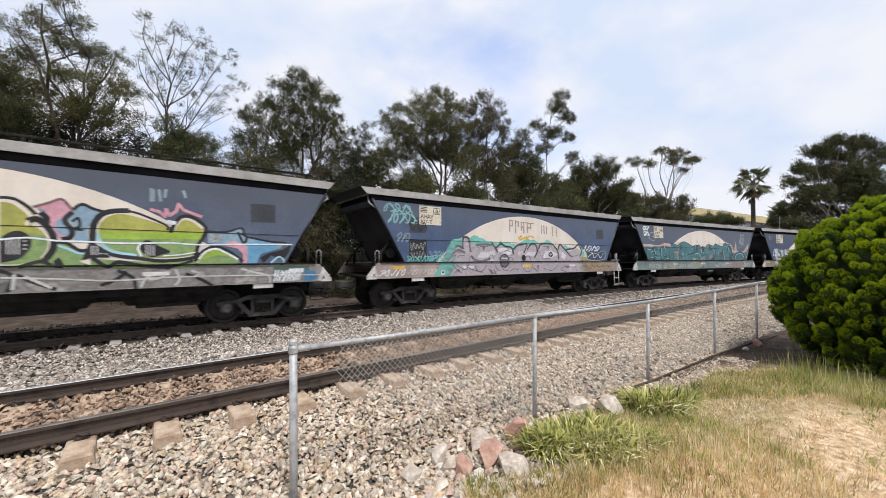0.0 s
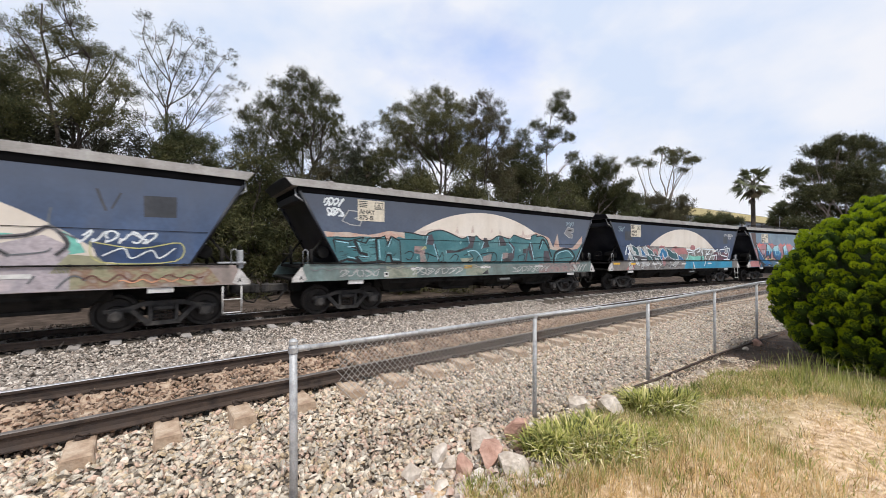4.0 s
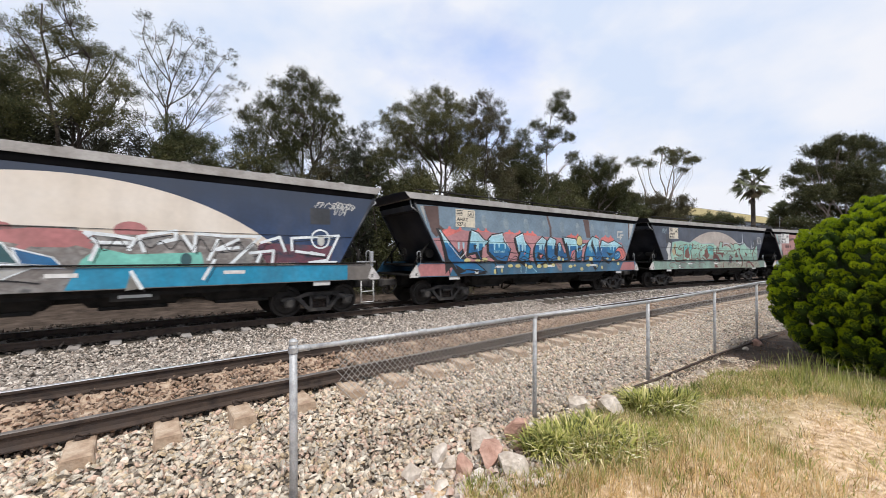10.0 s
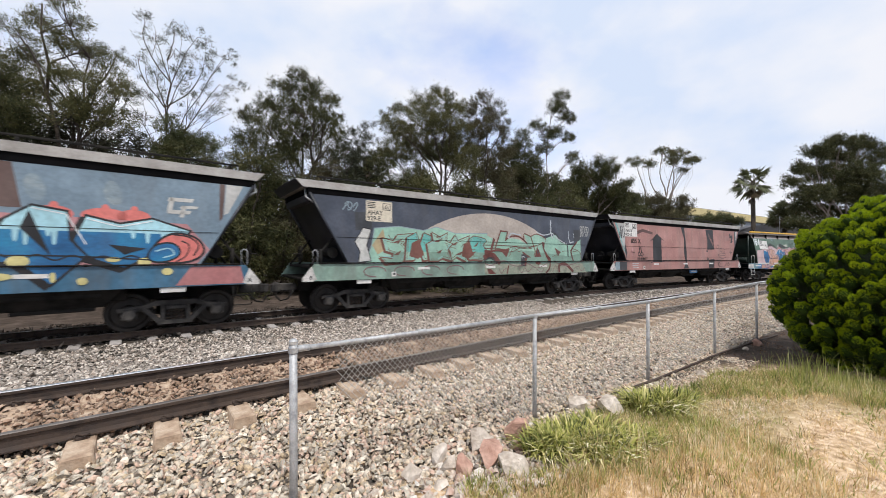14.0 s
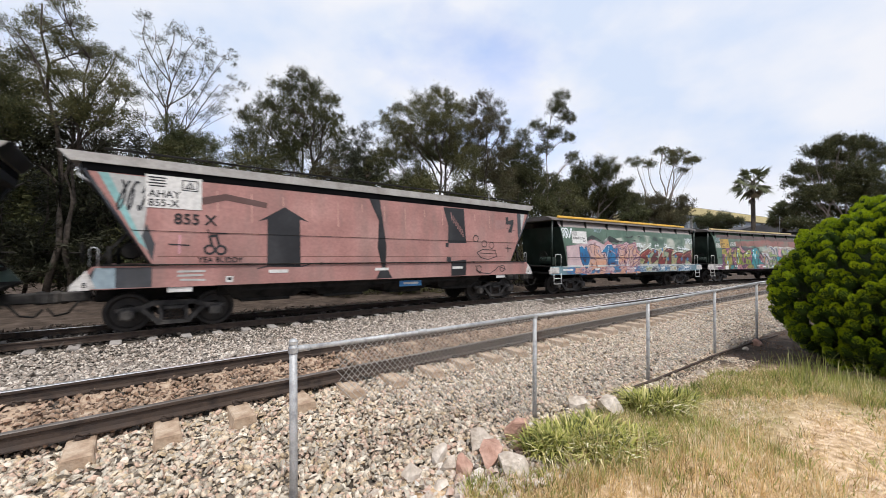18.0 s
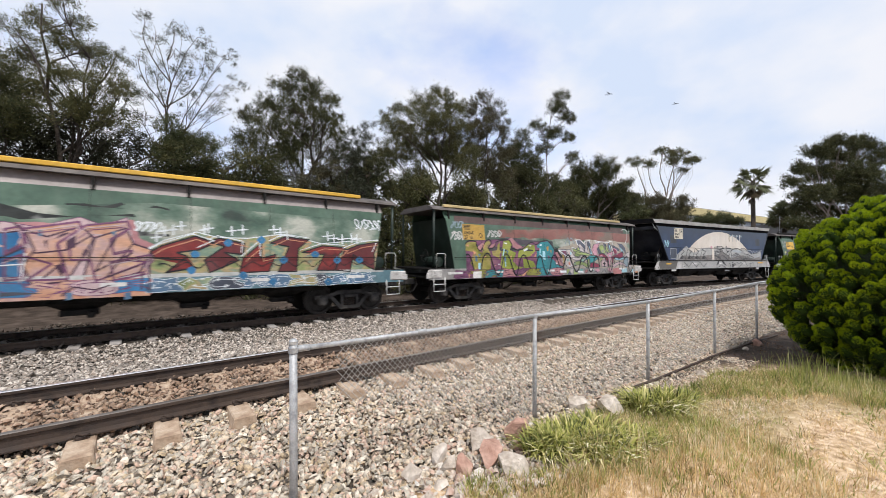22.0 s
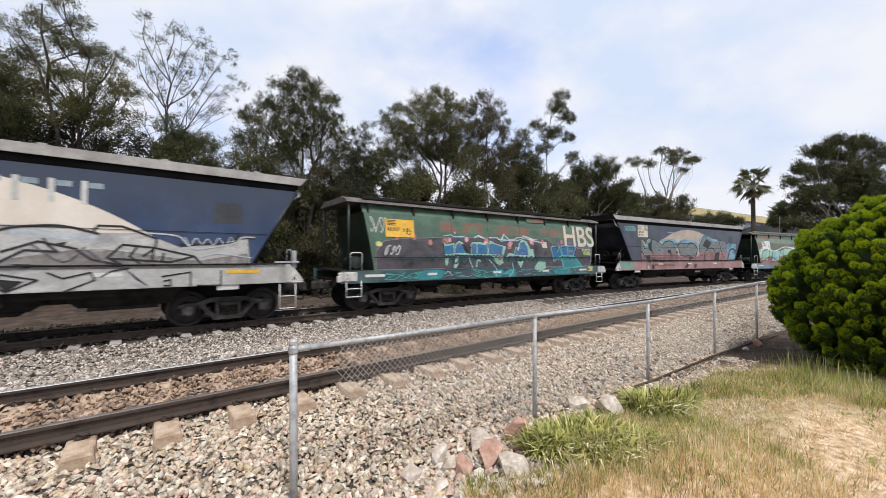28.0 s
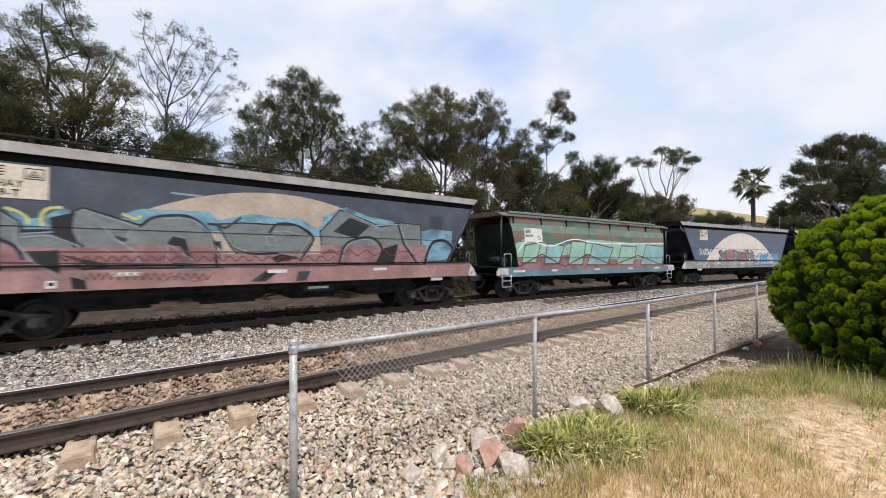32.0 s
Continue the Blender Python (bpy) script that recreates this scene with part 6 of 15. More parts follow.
def hopper(base, sillm, label, lines=None, end=None, dome=True, rail_top=False, white_steps=False, mural=None, sill_end=True, logo=True, cream=None, panel=None, plate=None, marks="BA", spot=(1.99, 2.98, 0.94, 0.68)):
    """A tall aluminium grain hopper with sloped ends."""
    root = tagged(new("grain_hopper_wagon"), label, "railway wagon", "wagons of the grain train")
    x0 = WL / 2
    # Sloped ends default to navy with their shade already in the colour.
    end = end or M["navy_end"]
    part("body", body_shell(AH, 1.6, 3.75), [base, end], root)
    # ribs along the sloped ends
    for q in (-1, 1):
        for y in (-1.44, 1.44):
            bm = bmesh.new()
            a, b = (0.22, 1.42) if q < 0 else (WL - 0.2, WL - 1.40)
            tube(bm, [(a - x0 + q * 0.03, y, 3.74), (b - x0 + q * 0.03, y, 1.62)], 0.045, 6)
            part("end_rib", bm, end, root)
        for y in (-1.2, 1.2):
            bm = bmesh.new()
            tube(bm, [(q * (x0 - 0.3), y, 1.54), (q * (x0 - 1.05), y, 2.5)], 0.035, 6)
            part("end_strut", bm, M["black_steel"], root)
            bm = bmesh.new()
            tube(bm, [(q * (x0 - 0.62), y, 1.54), (q * (x0 - 0.62), y, 2.05)], 0.05, 6)
            part("stanchion", bm, M["black_steel"], root)
        bm = bmesh.new()
        lathe(bm, [(0.0, -0.3), (0.17, -0.28), (0.2, 0), (0.17, 0.28), (0.0, 0.3)], (q * (x0 - 1.0), -0.9, 1.95), "y", 14)
        part("air_reservoir", bm, M["black_steel"], root)
        bm = bmesh.new()
        box(bm, (q * (x0 - 0.42), 0, 3.62), (0.5, 2.6, 0.28), 0.03)
        part("roof_end_beam", bm, end, root)
        bm = bmesh.new()
        tube(bm, [(q * (x0 - 0.12), -1.25, 3.86), (q * (x0 - 0.1), -1.38, 3.6), (q * (x0 - 0.34), -1.42, 3.44)], 0.028, 6)
        part("lifting_lug", bm, M["galv"], root)
    # The overhang's shade is put into this band's colour.
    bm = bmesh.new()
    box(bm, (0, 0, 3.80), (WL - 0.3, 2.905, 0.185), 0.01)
    part("eave_band", bm, M["eave_black"], root, "black band under the roof, overhang shade in its colour")
    bm = bmesh.new()
    sec = [(-1.49, 3.89), (-1.47, 4.11), (-0.7, 4.15), (0.7, 4.15), (1.47, 4.11), (1.49, 3.89)]
    a = [bm.verts.new((-x0 - 0.22 + (0.2 if z < 4 else 0.0), y, z)) for y, z in sec]
    b = [bm.verts.new((x0 + 0.10 - (0.2 if z < 4 else 0.0), y, z)) for y, z in sec]
    n = len(sec)
    bm.faces.new(a).material_index = 1
    bm.faces.new(b[::-1]).material_index = 1
    for k in range(n):
        bm.faces.new((a[k], b[k], b[(k + 1) % n], a[(k + 1) % n]))
    bmesh.ops.recalc_face_normals(bm, faces=bm.faces[:])
    part("roof", bm, [M["roof_grey"], end], root, "pale grey roof edge")
    if rail_top:
        bm = bmesh.new()
        box(bm, (0, -1.2, 4.285), (WL - 1.0, 0.06, 0.045), 0.008)
        for k in range(8):
            box(bm, (-x0 + 0.7 + k * (WL - 1.4) / 7, -1.2, 4.2), (0.05, 0.05, 0.16))
        part("roof_walk_rail", bm, M["black_steel"], root)
    else:
        for k in range(7):
            bm = bmesh.new()
            box(bm, (-x0 + 1.2 + k * 2.08, -1.15, 4.16), (0.16, 0.12, 0.08), 0.015)
            part("hatch_clamp", bm, M["roof_grey"], root)
    bm = bmesh.new()
    for y0, y1 in ((-1.5, -1.42), (1.42, 1.5)):
        prism(bm, [(-x0 + 0.06, 1.09), (x0 - 0.06, 1.09), (x0 - 0.06, 1.14), (x0 - 0.36, 1.6), (-x0 + 0.36, 1.6), (-x0 + 0.06, 1.14)], y0, y1)
    part("side_sill", bm, sillm, root)
    bm = bmesh.new()
    box(bm, (0, 0, 1.14), (WL - 0.1, 2.8, 0.07), 0.01)
    for q in (-1, 1):
        box(bm, (q * (x0 - 0.75), 0, 1.50), (0.9, 2.7, 0.08), 0.01)
    box(bm, (0, 0, 0.9), (WL - 0.6, 0.5, 0.4), 0.02)
    box(bm, (0, -1.2, 0.98), (8.4, 0.14, 0.16), 0.01)
    box(bm, (0, 0, 0.93), (9.3, 2.0, 0.3), 0.02)
    part("underframe", bm, M["black_steel"], root)
    for k in range(4):
        bm = bmesh.new()
        x = -3.45 + k * 2.3
        v = []
        for w, d, z in ((1.16, 1.38, 1.12), (0.8, 1.0, 0.66)):
            v.append([bm.verts.new((x + a, b, z)) for a, b in ((-w, -d), (w, -d), (w, d), (-w, d))])
        for j in range(4):
            bm.faces.new((v[0][j], v[0][(j + 1) % 4], v[1][(j + 1) % 4], v[1][j]))
        bm.faces.new(v[1])
        bm.faces.new(v[0][::-1])
        bmesh.ops.recalc_face_normals(bm, faces=bm.faces[:])
        box(bm, (x, 0, 0.62), (1.3, 2.05, 0.08), 0.01)
        part("discharge_chute", bm, M["black_steel"], root)
    bm = bmesh.new()
    tube(bm, [(-x0 + 0.5, -1.53, 1.625), (x0 - 0.5, -1.53, 1.625)], 0.022, 6)
    for k in range(7):
        box(bm, (-x0 + 1.4 + k * 2.0, -1.515, 1.625), (0.06, 0.04, 0.06), 0.008)
    part("side_handrail", bm, M["black_steel"], root)
    for q in (-1, 1):
        coupler(root, q * (x0 - 0.05), q)
        if sill_end:
            bm = bmesh.new()
            prism(bm, [(q * (x0 - 0.0), 1.08), (q * (x0 - 0.0), 1.17), (q * (x0 - 0.27), 1.52), (q * (x0 - 0.42), 1.14), (q * (x0 - 0.30), 1.08)], -1.508, -1.43)
            cb = part("corner_bracket", bm, M["dirty_white"], root, "white corner bracket")
            text(marks[0 if q < 0 else 1], 0.15, cb, M["ink"], pose(q * (x0 - 0.25) - 0.05, -1.512, 1.15) @ UPRIGHT, "end_mark")
        grab_rail(root, q * (x0 - 0.45), q, 1.6, 0.42, M["galv"], 0.1)
        brake_wheel(root, q * (x0 - 0.12), -0.75, 1.9, -q)
    steps(root, x0 - 0.42, 0.44, white_steps, 1.05, 0.36 if white_steps else 0.55)
    if white_steps:
        bm = bmesh.new()
        box(bm, (x0 - 0.2, -1.3, 1.75), (0.12, 0.12, 0.5), 0.015)
        box(bm, (x0 - 0.42, -1.38, 1.66), (0.66, 0.1, 0.05), 0.01)
        part("brake_stand", bm, M["galv"], root)
    bm = bmesh.new()
    tube(bm, [(ends(AH, 2.43)[0] - x0 + 0.05, sidey(AH, 2.43) - 0.014, 2.43), (ends(AH, 2.43)[1] - x0 - 0.05, sidey(AH, 2.43) - 0.014, 2.43)], 0.006, 4)
    part("weld_seam", bm, M["black_steel"], root)
    m = Mural(AH)
    if dome:
        m.dome(cream or M["cream"])
    if mural:
        mural(m)
    m.done(root, "paint and graffiti on the wagon's side")
    if lines:
        board(root, AH, *spot, lines, panel or M["cream_panel"])
    reflectors(root, AH, [(4.2, 0.5), (7.4, 0.5), (10.6, 0.5)], 1.42)
    bm = bmesh.new()
    box(bm, (3.0 - x0, -1.508, 1.24), (0.17, 0.008, 0.16), 0.003)
    icon = part("maker_plate", bm, M["white"], root, "small white plate")
    bm = bmesh.new()
    box(bm, (3.0 - x0, -1.514, 1.25), (0.09, 0.004, 0.07), 0.002)
    part("plate_mark", bm, M["ink"], icon)
    if plate:
        bm = bmesh.new()
        box(bm, (8.6 - x0, -1.36, 0.90), (0.9, 0.03, 0.2), 0.006)
        tag = part("side_plate", bm, plate, root, "small plate hung under the sill")
        bm = bmesh.new()
        box(bm, (8.6 - x0, -1.378, 0.91), (0.6, 0.004, 0.07), 0.001)
        part("plate_mark", bm, M["greyl"], tag)
    for u in (1.6, 12.6):
        bm = bmesh.new()
        box(bm, (u - x0 + 0.35, -1.46, 1.02), (0.5, 0.02, 0.12), 0.004)
        part("tie_plate", bm, M["white"], root)
    return root, running_gear(root, 5.60), WL


def old_hopper(base, upper, sillm, label, lines, strip, mural=None, panel=None):
    """A green steel grain hopper with a bracketed eave."""
    root = tagged(new("grain_hopper_wagon"), label, "railway wagon", "wagons of the grain train")
    x0 = GL / 2
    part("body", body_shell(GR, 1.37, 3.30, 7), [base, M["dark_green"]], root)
    bm = bmesh.new()
    for y in (-1, 1):
        v = [bm.verts.new((a * (x0 - 0.56), y * d, z)) for a, d, z in ((-1, 1.285, 3.30), (1, 1.285, 3.30), (1, 1.05, 3.62), (-1, 1.05, 3.62))]
        bm.faces.new(v if y < 0 else v[::-1])
    part("upper_panel", bm, upper, root, "faded upper side panel")
    bm = bmesh.new()
    sec = [(-1.32, 3.60), (-1.28, 3.67), (-0.9, 3.80), (0.9, 3.80), (1.28, 3.67), (1.32, 3.60)]
    a = [bm.verts.new((-x0, y, z)) for y, z in sec]
    b = [bm.verts.new((x0, y, z)) for y, z in sec]
    bm.faces.new(a)
    bm.faces.new(b[::-1])
    for k in range(6):
        bm.faces.new((a[k], b[k], b[(k + 1) % 6], a[(k + 1) % 6]))
    bmesh.ops.recalc_face_normals(bm, faces=bm.faces[:])
    part("roof", bm, M["old_roof"], root, "grimy brown-grey roof with overhanging eave")
    bm = bmesh.new()
    box(bm, (-0.35, -1.12, 3.79), (GL - 1.9, 0.12, 0.11), 0.015)
    part("roof_strip", bm, strip, root, "hatch strip along the roof")
    for q in (-1, 1):
        bm = bmesh.new()
        tube(bm, [(q * (x0 - 1.15), -1.0 + 0.12 * math.cos(t), 3.86 + 0.12 * math.sin(t)) for t in (0, .8, 1.6, 2.4, 3.2)], 0.025, 6)
        part("hatch_winder", bm, M["black_steel"], root)
    for k in range(8):
        bm = bmesh.new()
        prism(bm, [(-0.03, 3.28), (0.03, 3.28), (0.03, 3.6), (-0.03, 3.6)], -1.31, -1.2)
        ob = part("eave_bracket", bm, M["black_steel"], root)
        ob.matrix_basis = pose(-x0 + 0.75 + k * (GL - 1.5) / 7, 0, 0)
    for k in range(6):
        bm = bmesh.new()
        u = -x0 + 2.3 + k * (GL - 4.6) / 5
        for i in range(4):
            za, zb = 1.4 + 0.475 * i, 1.4 + 0.475 * (i + 1)
            tube(bm, [(u, sidey(GR, za) - 0.001, za), (u, sidey(GR, zb) - 0.001, zb)], 0.008, 5)
        part("panel_seam", bm, M["dark_green"], root)
    bm = bmesh.new()
    for y0, y1 in ((-1.475, -1.4), (1.4, 1.475)):
        prism(bm, [(-x0 - 0.2, 0.97), (x0 + 0.2, 0.97), (x0 + 0.2, 1.37), (-x0 - 0.2, 1.37)], y0, y1)
    part("side_sill", bm, sillm, root)
    bm = bmesh.new()
    box(bm, (0, 0, 1.05), (GL + 0.3, 2.7, 0.08), 0.01)
    box(bm, (0, 0, 0.85), (GL - 0.4, 0.5, 0.34), 0.02)
    box(bm, (0, 0, 0.88), (9.0, 1.9, 0.22), 0.02)
    for q in (-1, 1):
        box(bm, (q * (x0 - 0.35), 0, 1.36), (1.0, 2.7, 0.06), 0.01)
    part("underframe", bm, M["black_steel"], root)
    for k in range(4):
        bm = bmesh.new()
        x = -3.3 + k * 2.2
        v = []
        for w, d, z in ((0.95, 1.15, 1.0), (0.30, 0.6, 0.6)):
            v.append([bm.verts.new((x + a, b, z)) for a, b in ((-w, -d), (w, -d), (w, d), (-w, d))])
        for j in range(4):
            bm.faces.new((v[0][j], v[0][(j + 1) % 4], v[1][(j + 1) % 4], v[1][j]))
        bm.faces.new(v[1])
        bm.faces.new(v[0][::-1])
        bmesh.ops.recalc_face_normals(bm, faces=bm.faces[:])
        box(bm, (x, -0.62, 0.55), (0.66, 0.3, 0.14), 0.02)
        box(bm, (x + 0.2, -0.8, 0.5), (0.14, 0.2, 0.14), 0.02)
        part("discharge_chute", bm, M["black_steel"], root)
    for q in (-1, 1):
        coupler(root, q * (x0 + 0.1), q)
        bm = bmesh.new()
        box(bm, (q * (x0 - 0.02), -1.47, 1.18), (0.62, 0.07, 0.3), 0.03)
        box(bm, (q * (x0 + 0.27), -1.47, 1.12), (0.14, 0.08, 0.2), 0.02)
        part("corner_bracket", bm, M["dirty_white"], root, "white corner bracket")
        steps(root, q * (x0 - 0.22), 0.5, True, 1.06, 0.55)
        bm = bmesh.new()
        tube(bm, [(q * (x0 - 0.12), -1.2, 1.38), (q * (x0 - 0.12), -1.22, 3.62)], 0.045, 6)
        part("end_post", bm, M["dark_green"], root)
        bm = bmesh.new()
        tube(bm, [(q * (x0 - 0.12), 1.2, 1.38), (q * (x0 - 0.12), 1.22, 3.62)], 0.045, 6)
        part("end_post", bm, M["dark_green"], root)
        grab_rail(root, q * (x0 - 0.5), q, 1.4, 0.55, M["white"], 0.35)
        bm = bmesh.new()
        lathe(bm, [(0.0, -0.42), (0.2, -0.4), (0.22, 0), (0.2, 0.4), (0.0, 0.42)], (q * (x0 - 0.5), -0.6, 1.62), "y", 14)
        part("air_reservoir", bm, M["dark_green"], root)
        brake_wheel(root, q * (x0 + 0.02), -0.8, 1.85, -q)
    bm = bmesh.new()
    tube(bm, [(-x0 + 0.9, -1.5, 1.80), (x0 - 0.9, -1.5, 1.80)], 0.008, 5)
    part("side_handrail", bm, M["black_steel"], root)
    m = Mural(GR)
    if mural:
        mural(m)
    m.done(root, "paint and graffiti on the wagon's side")
    board(root, GR, 1.35, 2.50, 1.12, 0.62, lines, panel or M["white"], "square")
    reflectors(root, GR, [(0.95, 0.7), (3.2, 0.4), (6.4, 0.45), (9.4, 0.45), (12.2, 0.6)], 1.2)
    return root, running_gear(root, 5.3), GL

M["cream_panel"] = paint("cream_panel_paint", (0.62, 0.56, 0.45), 0.08, streak=0.15)
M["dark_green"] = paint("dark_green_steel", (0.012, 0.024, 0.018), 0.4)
M["green"] = paint("faded_green_paint", (0.068, 0.122, 0.086), 0.22)
M["pale_green"] = paint("chalky_green_paint", (0.14, 0.2, 0.15), 0.2)
M["slate"] = paint("slate_blue_grey_paint", (0.082, 0.112, 0.175), 0.16, upper_tone=(0.075, 0.083, 0.105))
M["blue"] = paint("dull_blue_paint", (0.05, 0.09, 0.185), 0.22, upper_tone=(0.085, 0.1, 0.135))
M["navy"] = paint("deep_navy_paint", (0.022, 0.05, 0.125), 0.25, upper_tone=(0.043, 0.053, 0.074))
M["haze"] = paint("hazy_blue_paint", (0.16, 0.225, 0.285), 0.16)
M["charcoal"] = paint("charcoal_blue_paint", (0.055, 0.065, 0.09), 0.2)
M["salmon"] = mat("salmon_pink_paint", [(0.30, 0.15, 0.135), (0.385, 0.195, 0.175), (0.44, 0.24, 0.215)], 0.8, 0.5, 0, 0.06, 14.0, detail=8.0, streak=0.45)
M["rust_red"] = paint("dull_red_paint", (0.25, 0.09, 0.065), 0.2)
M["patch"] = paint("dark_cover_patch", (0.04, 0.043, 0.05), 0.2)
for key, c in dict(mint=(0.17, 0.50, 0.42), deep_teal=(0.025, 0.085, 0.1), pale_teal=(0.22, 0.42, 0.42), lime=(0.30, 0.44, 0.05), leafgreen=(0.085, 0.26, 0.03), pinkl=(0.58, 0.30, 0.36), pink=(0.62, 0.17, 0.15), rose=(0.42, 0.17, 0.17), sky=(0.13, 0.33, 0.52), cobalt=(0.02, 0.125, 0.30), iceblue=(0.34, 0.58, 0.66), turq=(0.015, 0.24, 0.40), lemon=(0.56, 0.50, 0.22), peach=(0.62, 0.30, 0.17), maroon=(0.13, 0.022, 0.025), purple=(0.17, 0.06, 0.13), olive=(0.24, 0.23, 0.04), greyl=(0.42, 0.42, 0.41), greym=(0.2, 0.2, 0.205), sea=(0.28, 0.47, 0.38), brown=(0.15, 0.06, 0.045), ashpink=(0.46, 0.33, 0.30), dusk=(0.20, 0.115, 0.12), ochre=(0.45, 0.28, 0.06), steelblue=(0.09, 0.17, 0.27)).items():
    M[key] = paint(key + "_paint", c, 0.14, 0.5, 0.18)

sills = dict(deepsea=paint("dark_sea_green_sill_paint", (0.045, 0.095, 0.10), 0.3, streak=0.4), ash=paint("ash_grey_sill_paint", (0.30, 0.29, 0.28), 0.25, streak=0.7), pinkish=paint("pinkish_grey_sill_paint", (0.36, 0.29, 0.26), 0.25, streak=0.7), tealg=paint("tealish_sill_paint", (0.16, 0.22, 0.21), 0.3, streak=0.6), smudge=paint("smudged_sill_paint", (0.19, 0.17, 0.155), 0.3, streak=0.7), bluea=paint("blue_sill_paint", (0.04, 0.125, 0.21), 0.25, streak=0.4), mintg=paint("dull_mint_sill_paint", (0.21, 0.31, 0.26), 0.2, streak=0.6), rosy=paint("faded_rose_sill_paint", (0.33, 0.19, 0.18), 0.2), pale=paint("chalk_white_sill_paint", (0.46, 0.45, 0.43), 0.15, streak=0.6), seab=paint("sea_blue_sill_paint", (0.12, 0.22, 0.26), 0.2))


def curve(pts, n=4):
    """A smooth line through pts."""
    out = []
    for i in range(len(pts) - 1):
        a, b, c, d = (Vector(pts[min(max(i + q, 0), len(pts) - 1)]) for q in (-1, 0, 1, 2))
        for k in range(n):
            t = k / n
            p = 0.5 * (2 * b + (c - a) * t + (2 * a - 5 * b + 4 * c - d) * t * t + (3 * b - a - 3 * c + d) * t ** 3)
            out.append((p.x, p.y))
    return out + [tuple(pts[-1])]


def span(u0, u1, n, over=0.06):
    """n boxes side by side from u0 to u1, each a little into the next."""
    w = (u1 - u0) / n
    return [(u0 + w * i - over, u0 + w * (i + 1) + over) for i in range(n)]


def cover(m, u, z=2.75, w=0.62, h=0.52):
    m.poly([(u, z), (u + w, z + 0.02), (u + w, z + h), (u - 0.02, z + h - 0.02)], M["patch"], 1)


def mural_lilac(m):
    m.form([(2.6, 1.12), (3.0, 1.75), (3.3, 2.3), (3.7, 2.45), (4.4, 2.6), (4.6, 1.7), (4.2, 1.12)], M["mint_fade"], layer=0.9)
    m.form([(3.55, 1.62), (3.95, 1.9), (4.15, 2.35), (4.5, 2.35), (4.8, 1.62)], M["lilac_mottle"], layer=1.3)
    m.poly([(3.3, 1.1), (12.0, 1.1), (11.9, 1.58), (3.6, 1.58)], M["lilac_mottle"], 1.3)
    m.poly([(3.36, 2.41), (3.51, 2.49), (3.87, 2.54), (3.91, 2.46), (4.21, 2.50), (4.34, 2.60), (4.47, 2.68), (4.65, 2.66), (4.80, 2.57), (4.99, 2.56), (5.14, 2.46), (5.44, 2.47), (5.60, 2.39), (5.82, 2.39), (5.92, 2.51), (6.04, 2.40), (6.32, 2.44), (6.56, 2.38), (6.81, 2.35), (7.00, 2.40), (7.19, 2.51), (7.39, 2.61), (7.52, 2.64), (7.69, 2.56), (7.94, 2.59), (8.24, 2.46), (8.62, 2.51), (8.85, 2.63), (9.09, 2.53), (9.18, 2.33), (8.09, 2.27), (7.00, 2.18), (6.63, 2.07), (6.27, 2.19), (5.93, 2.22), (5.66, 2.17), (5.44, 2.27), (4.80, 2.30), (4.34, 2.33), (4.26, 2.17), (3.60, 1.98), (3.37, 1.91), (3.15, 1.71), (3.14, 1.92), (3.35, 2.15)], M["mint"], 1.0)
    m.poly([(9.86, 2.33), (10.13, 2.41), (10.32, 2.29), (10.60, 2.28), (10.04, 2.15)], M["mint"], 1.0)
    m.poly([(11.28, 2.36), (11.51, 2.19), (11.64, 1.91), (11.36, 1.86)], M["mint"], 1.0)
    m.poly([(3.15, 1.60), (3.22, 1.81), (3.44, 1.89), (3.60, 2.08), (3.61, 2.21), (3.92, 2.20), (3.95, 2.52), (4.21, 2.53), (4.25, 2.36), (4.71, 2.30), (5.29, 2.35), (5.55, 2.21), (5.63, 2.15), (5.82, 2.29), (6.15, 2.24), (6.44, 2.24), (6.63, 2.03), (6.81, 2.25), (7.26, 2.33), (8.02, 2.42), (8.69, 2.45), (9.09, 2.39), (9.43, 2.20), (9.69, 2.35), (10.04, 2.22), (10.41, 2.08), (11.00, 2.27), (11.30, 2.10), (11.40, 1.91), (11.09, 1.47)], M["lilac_mottle"], 1.4)
    m.poly([(11.09, 1.47), (11.36, 1.87), (11.83, 1.82), (12.00, 1.63), (12.00, 1.46)], M["olive_pale"], 1.3)
    m.poly([(4.68, 1.78), (4.80, 2.01), (5.19, 2.01), (5.55, 2.08), (5.61, 1.95), (5.35, 1.81)], M["lilac_pale"], 1.8)
    m.poly([(5.91, 1.92), (6.15, 2.05), (6.50, 2.14), (6.69, 2.03), (6.45, 1.91)], M["lilac_pale"], 1.8)
    m.poly([(6.90, 1.93), (7.00, 2.09), (7.26, 2.04), (7.05, 1.92)], M["lilac_pale"], 1.8)
    m.poly([(7.33, 1.86), (7.53, 2.06), (8.03, 2.05), (7.95, 1.86)], M["lilac_pale"], 1.8)
    m.poly([(8.51, 1.78), (8.70, 2.12), (9.26, 2.07), (9.55, 1.94), (9.10, 1.77)], M["lilac_pale"], 1.8)
    m.poly([(5.30, 1.67), (5.43, 1.80), (5.57, 1.72), (5.45, 1.60)], M["lilac_pale"], 1.8)
    m.poly([(9.78, 1.82), (9.86, 2.08), (10.15, 1.90), (10.04, 1.70)], M["lilac_pale"], 1.8)
    m.poly([(5.71, 2.02), (5.82, 2.18), (6.15, 2.21), (6.33, 2.16), (5.93, 2.02)], M["lilac_pale"], 1.8)
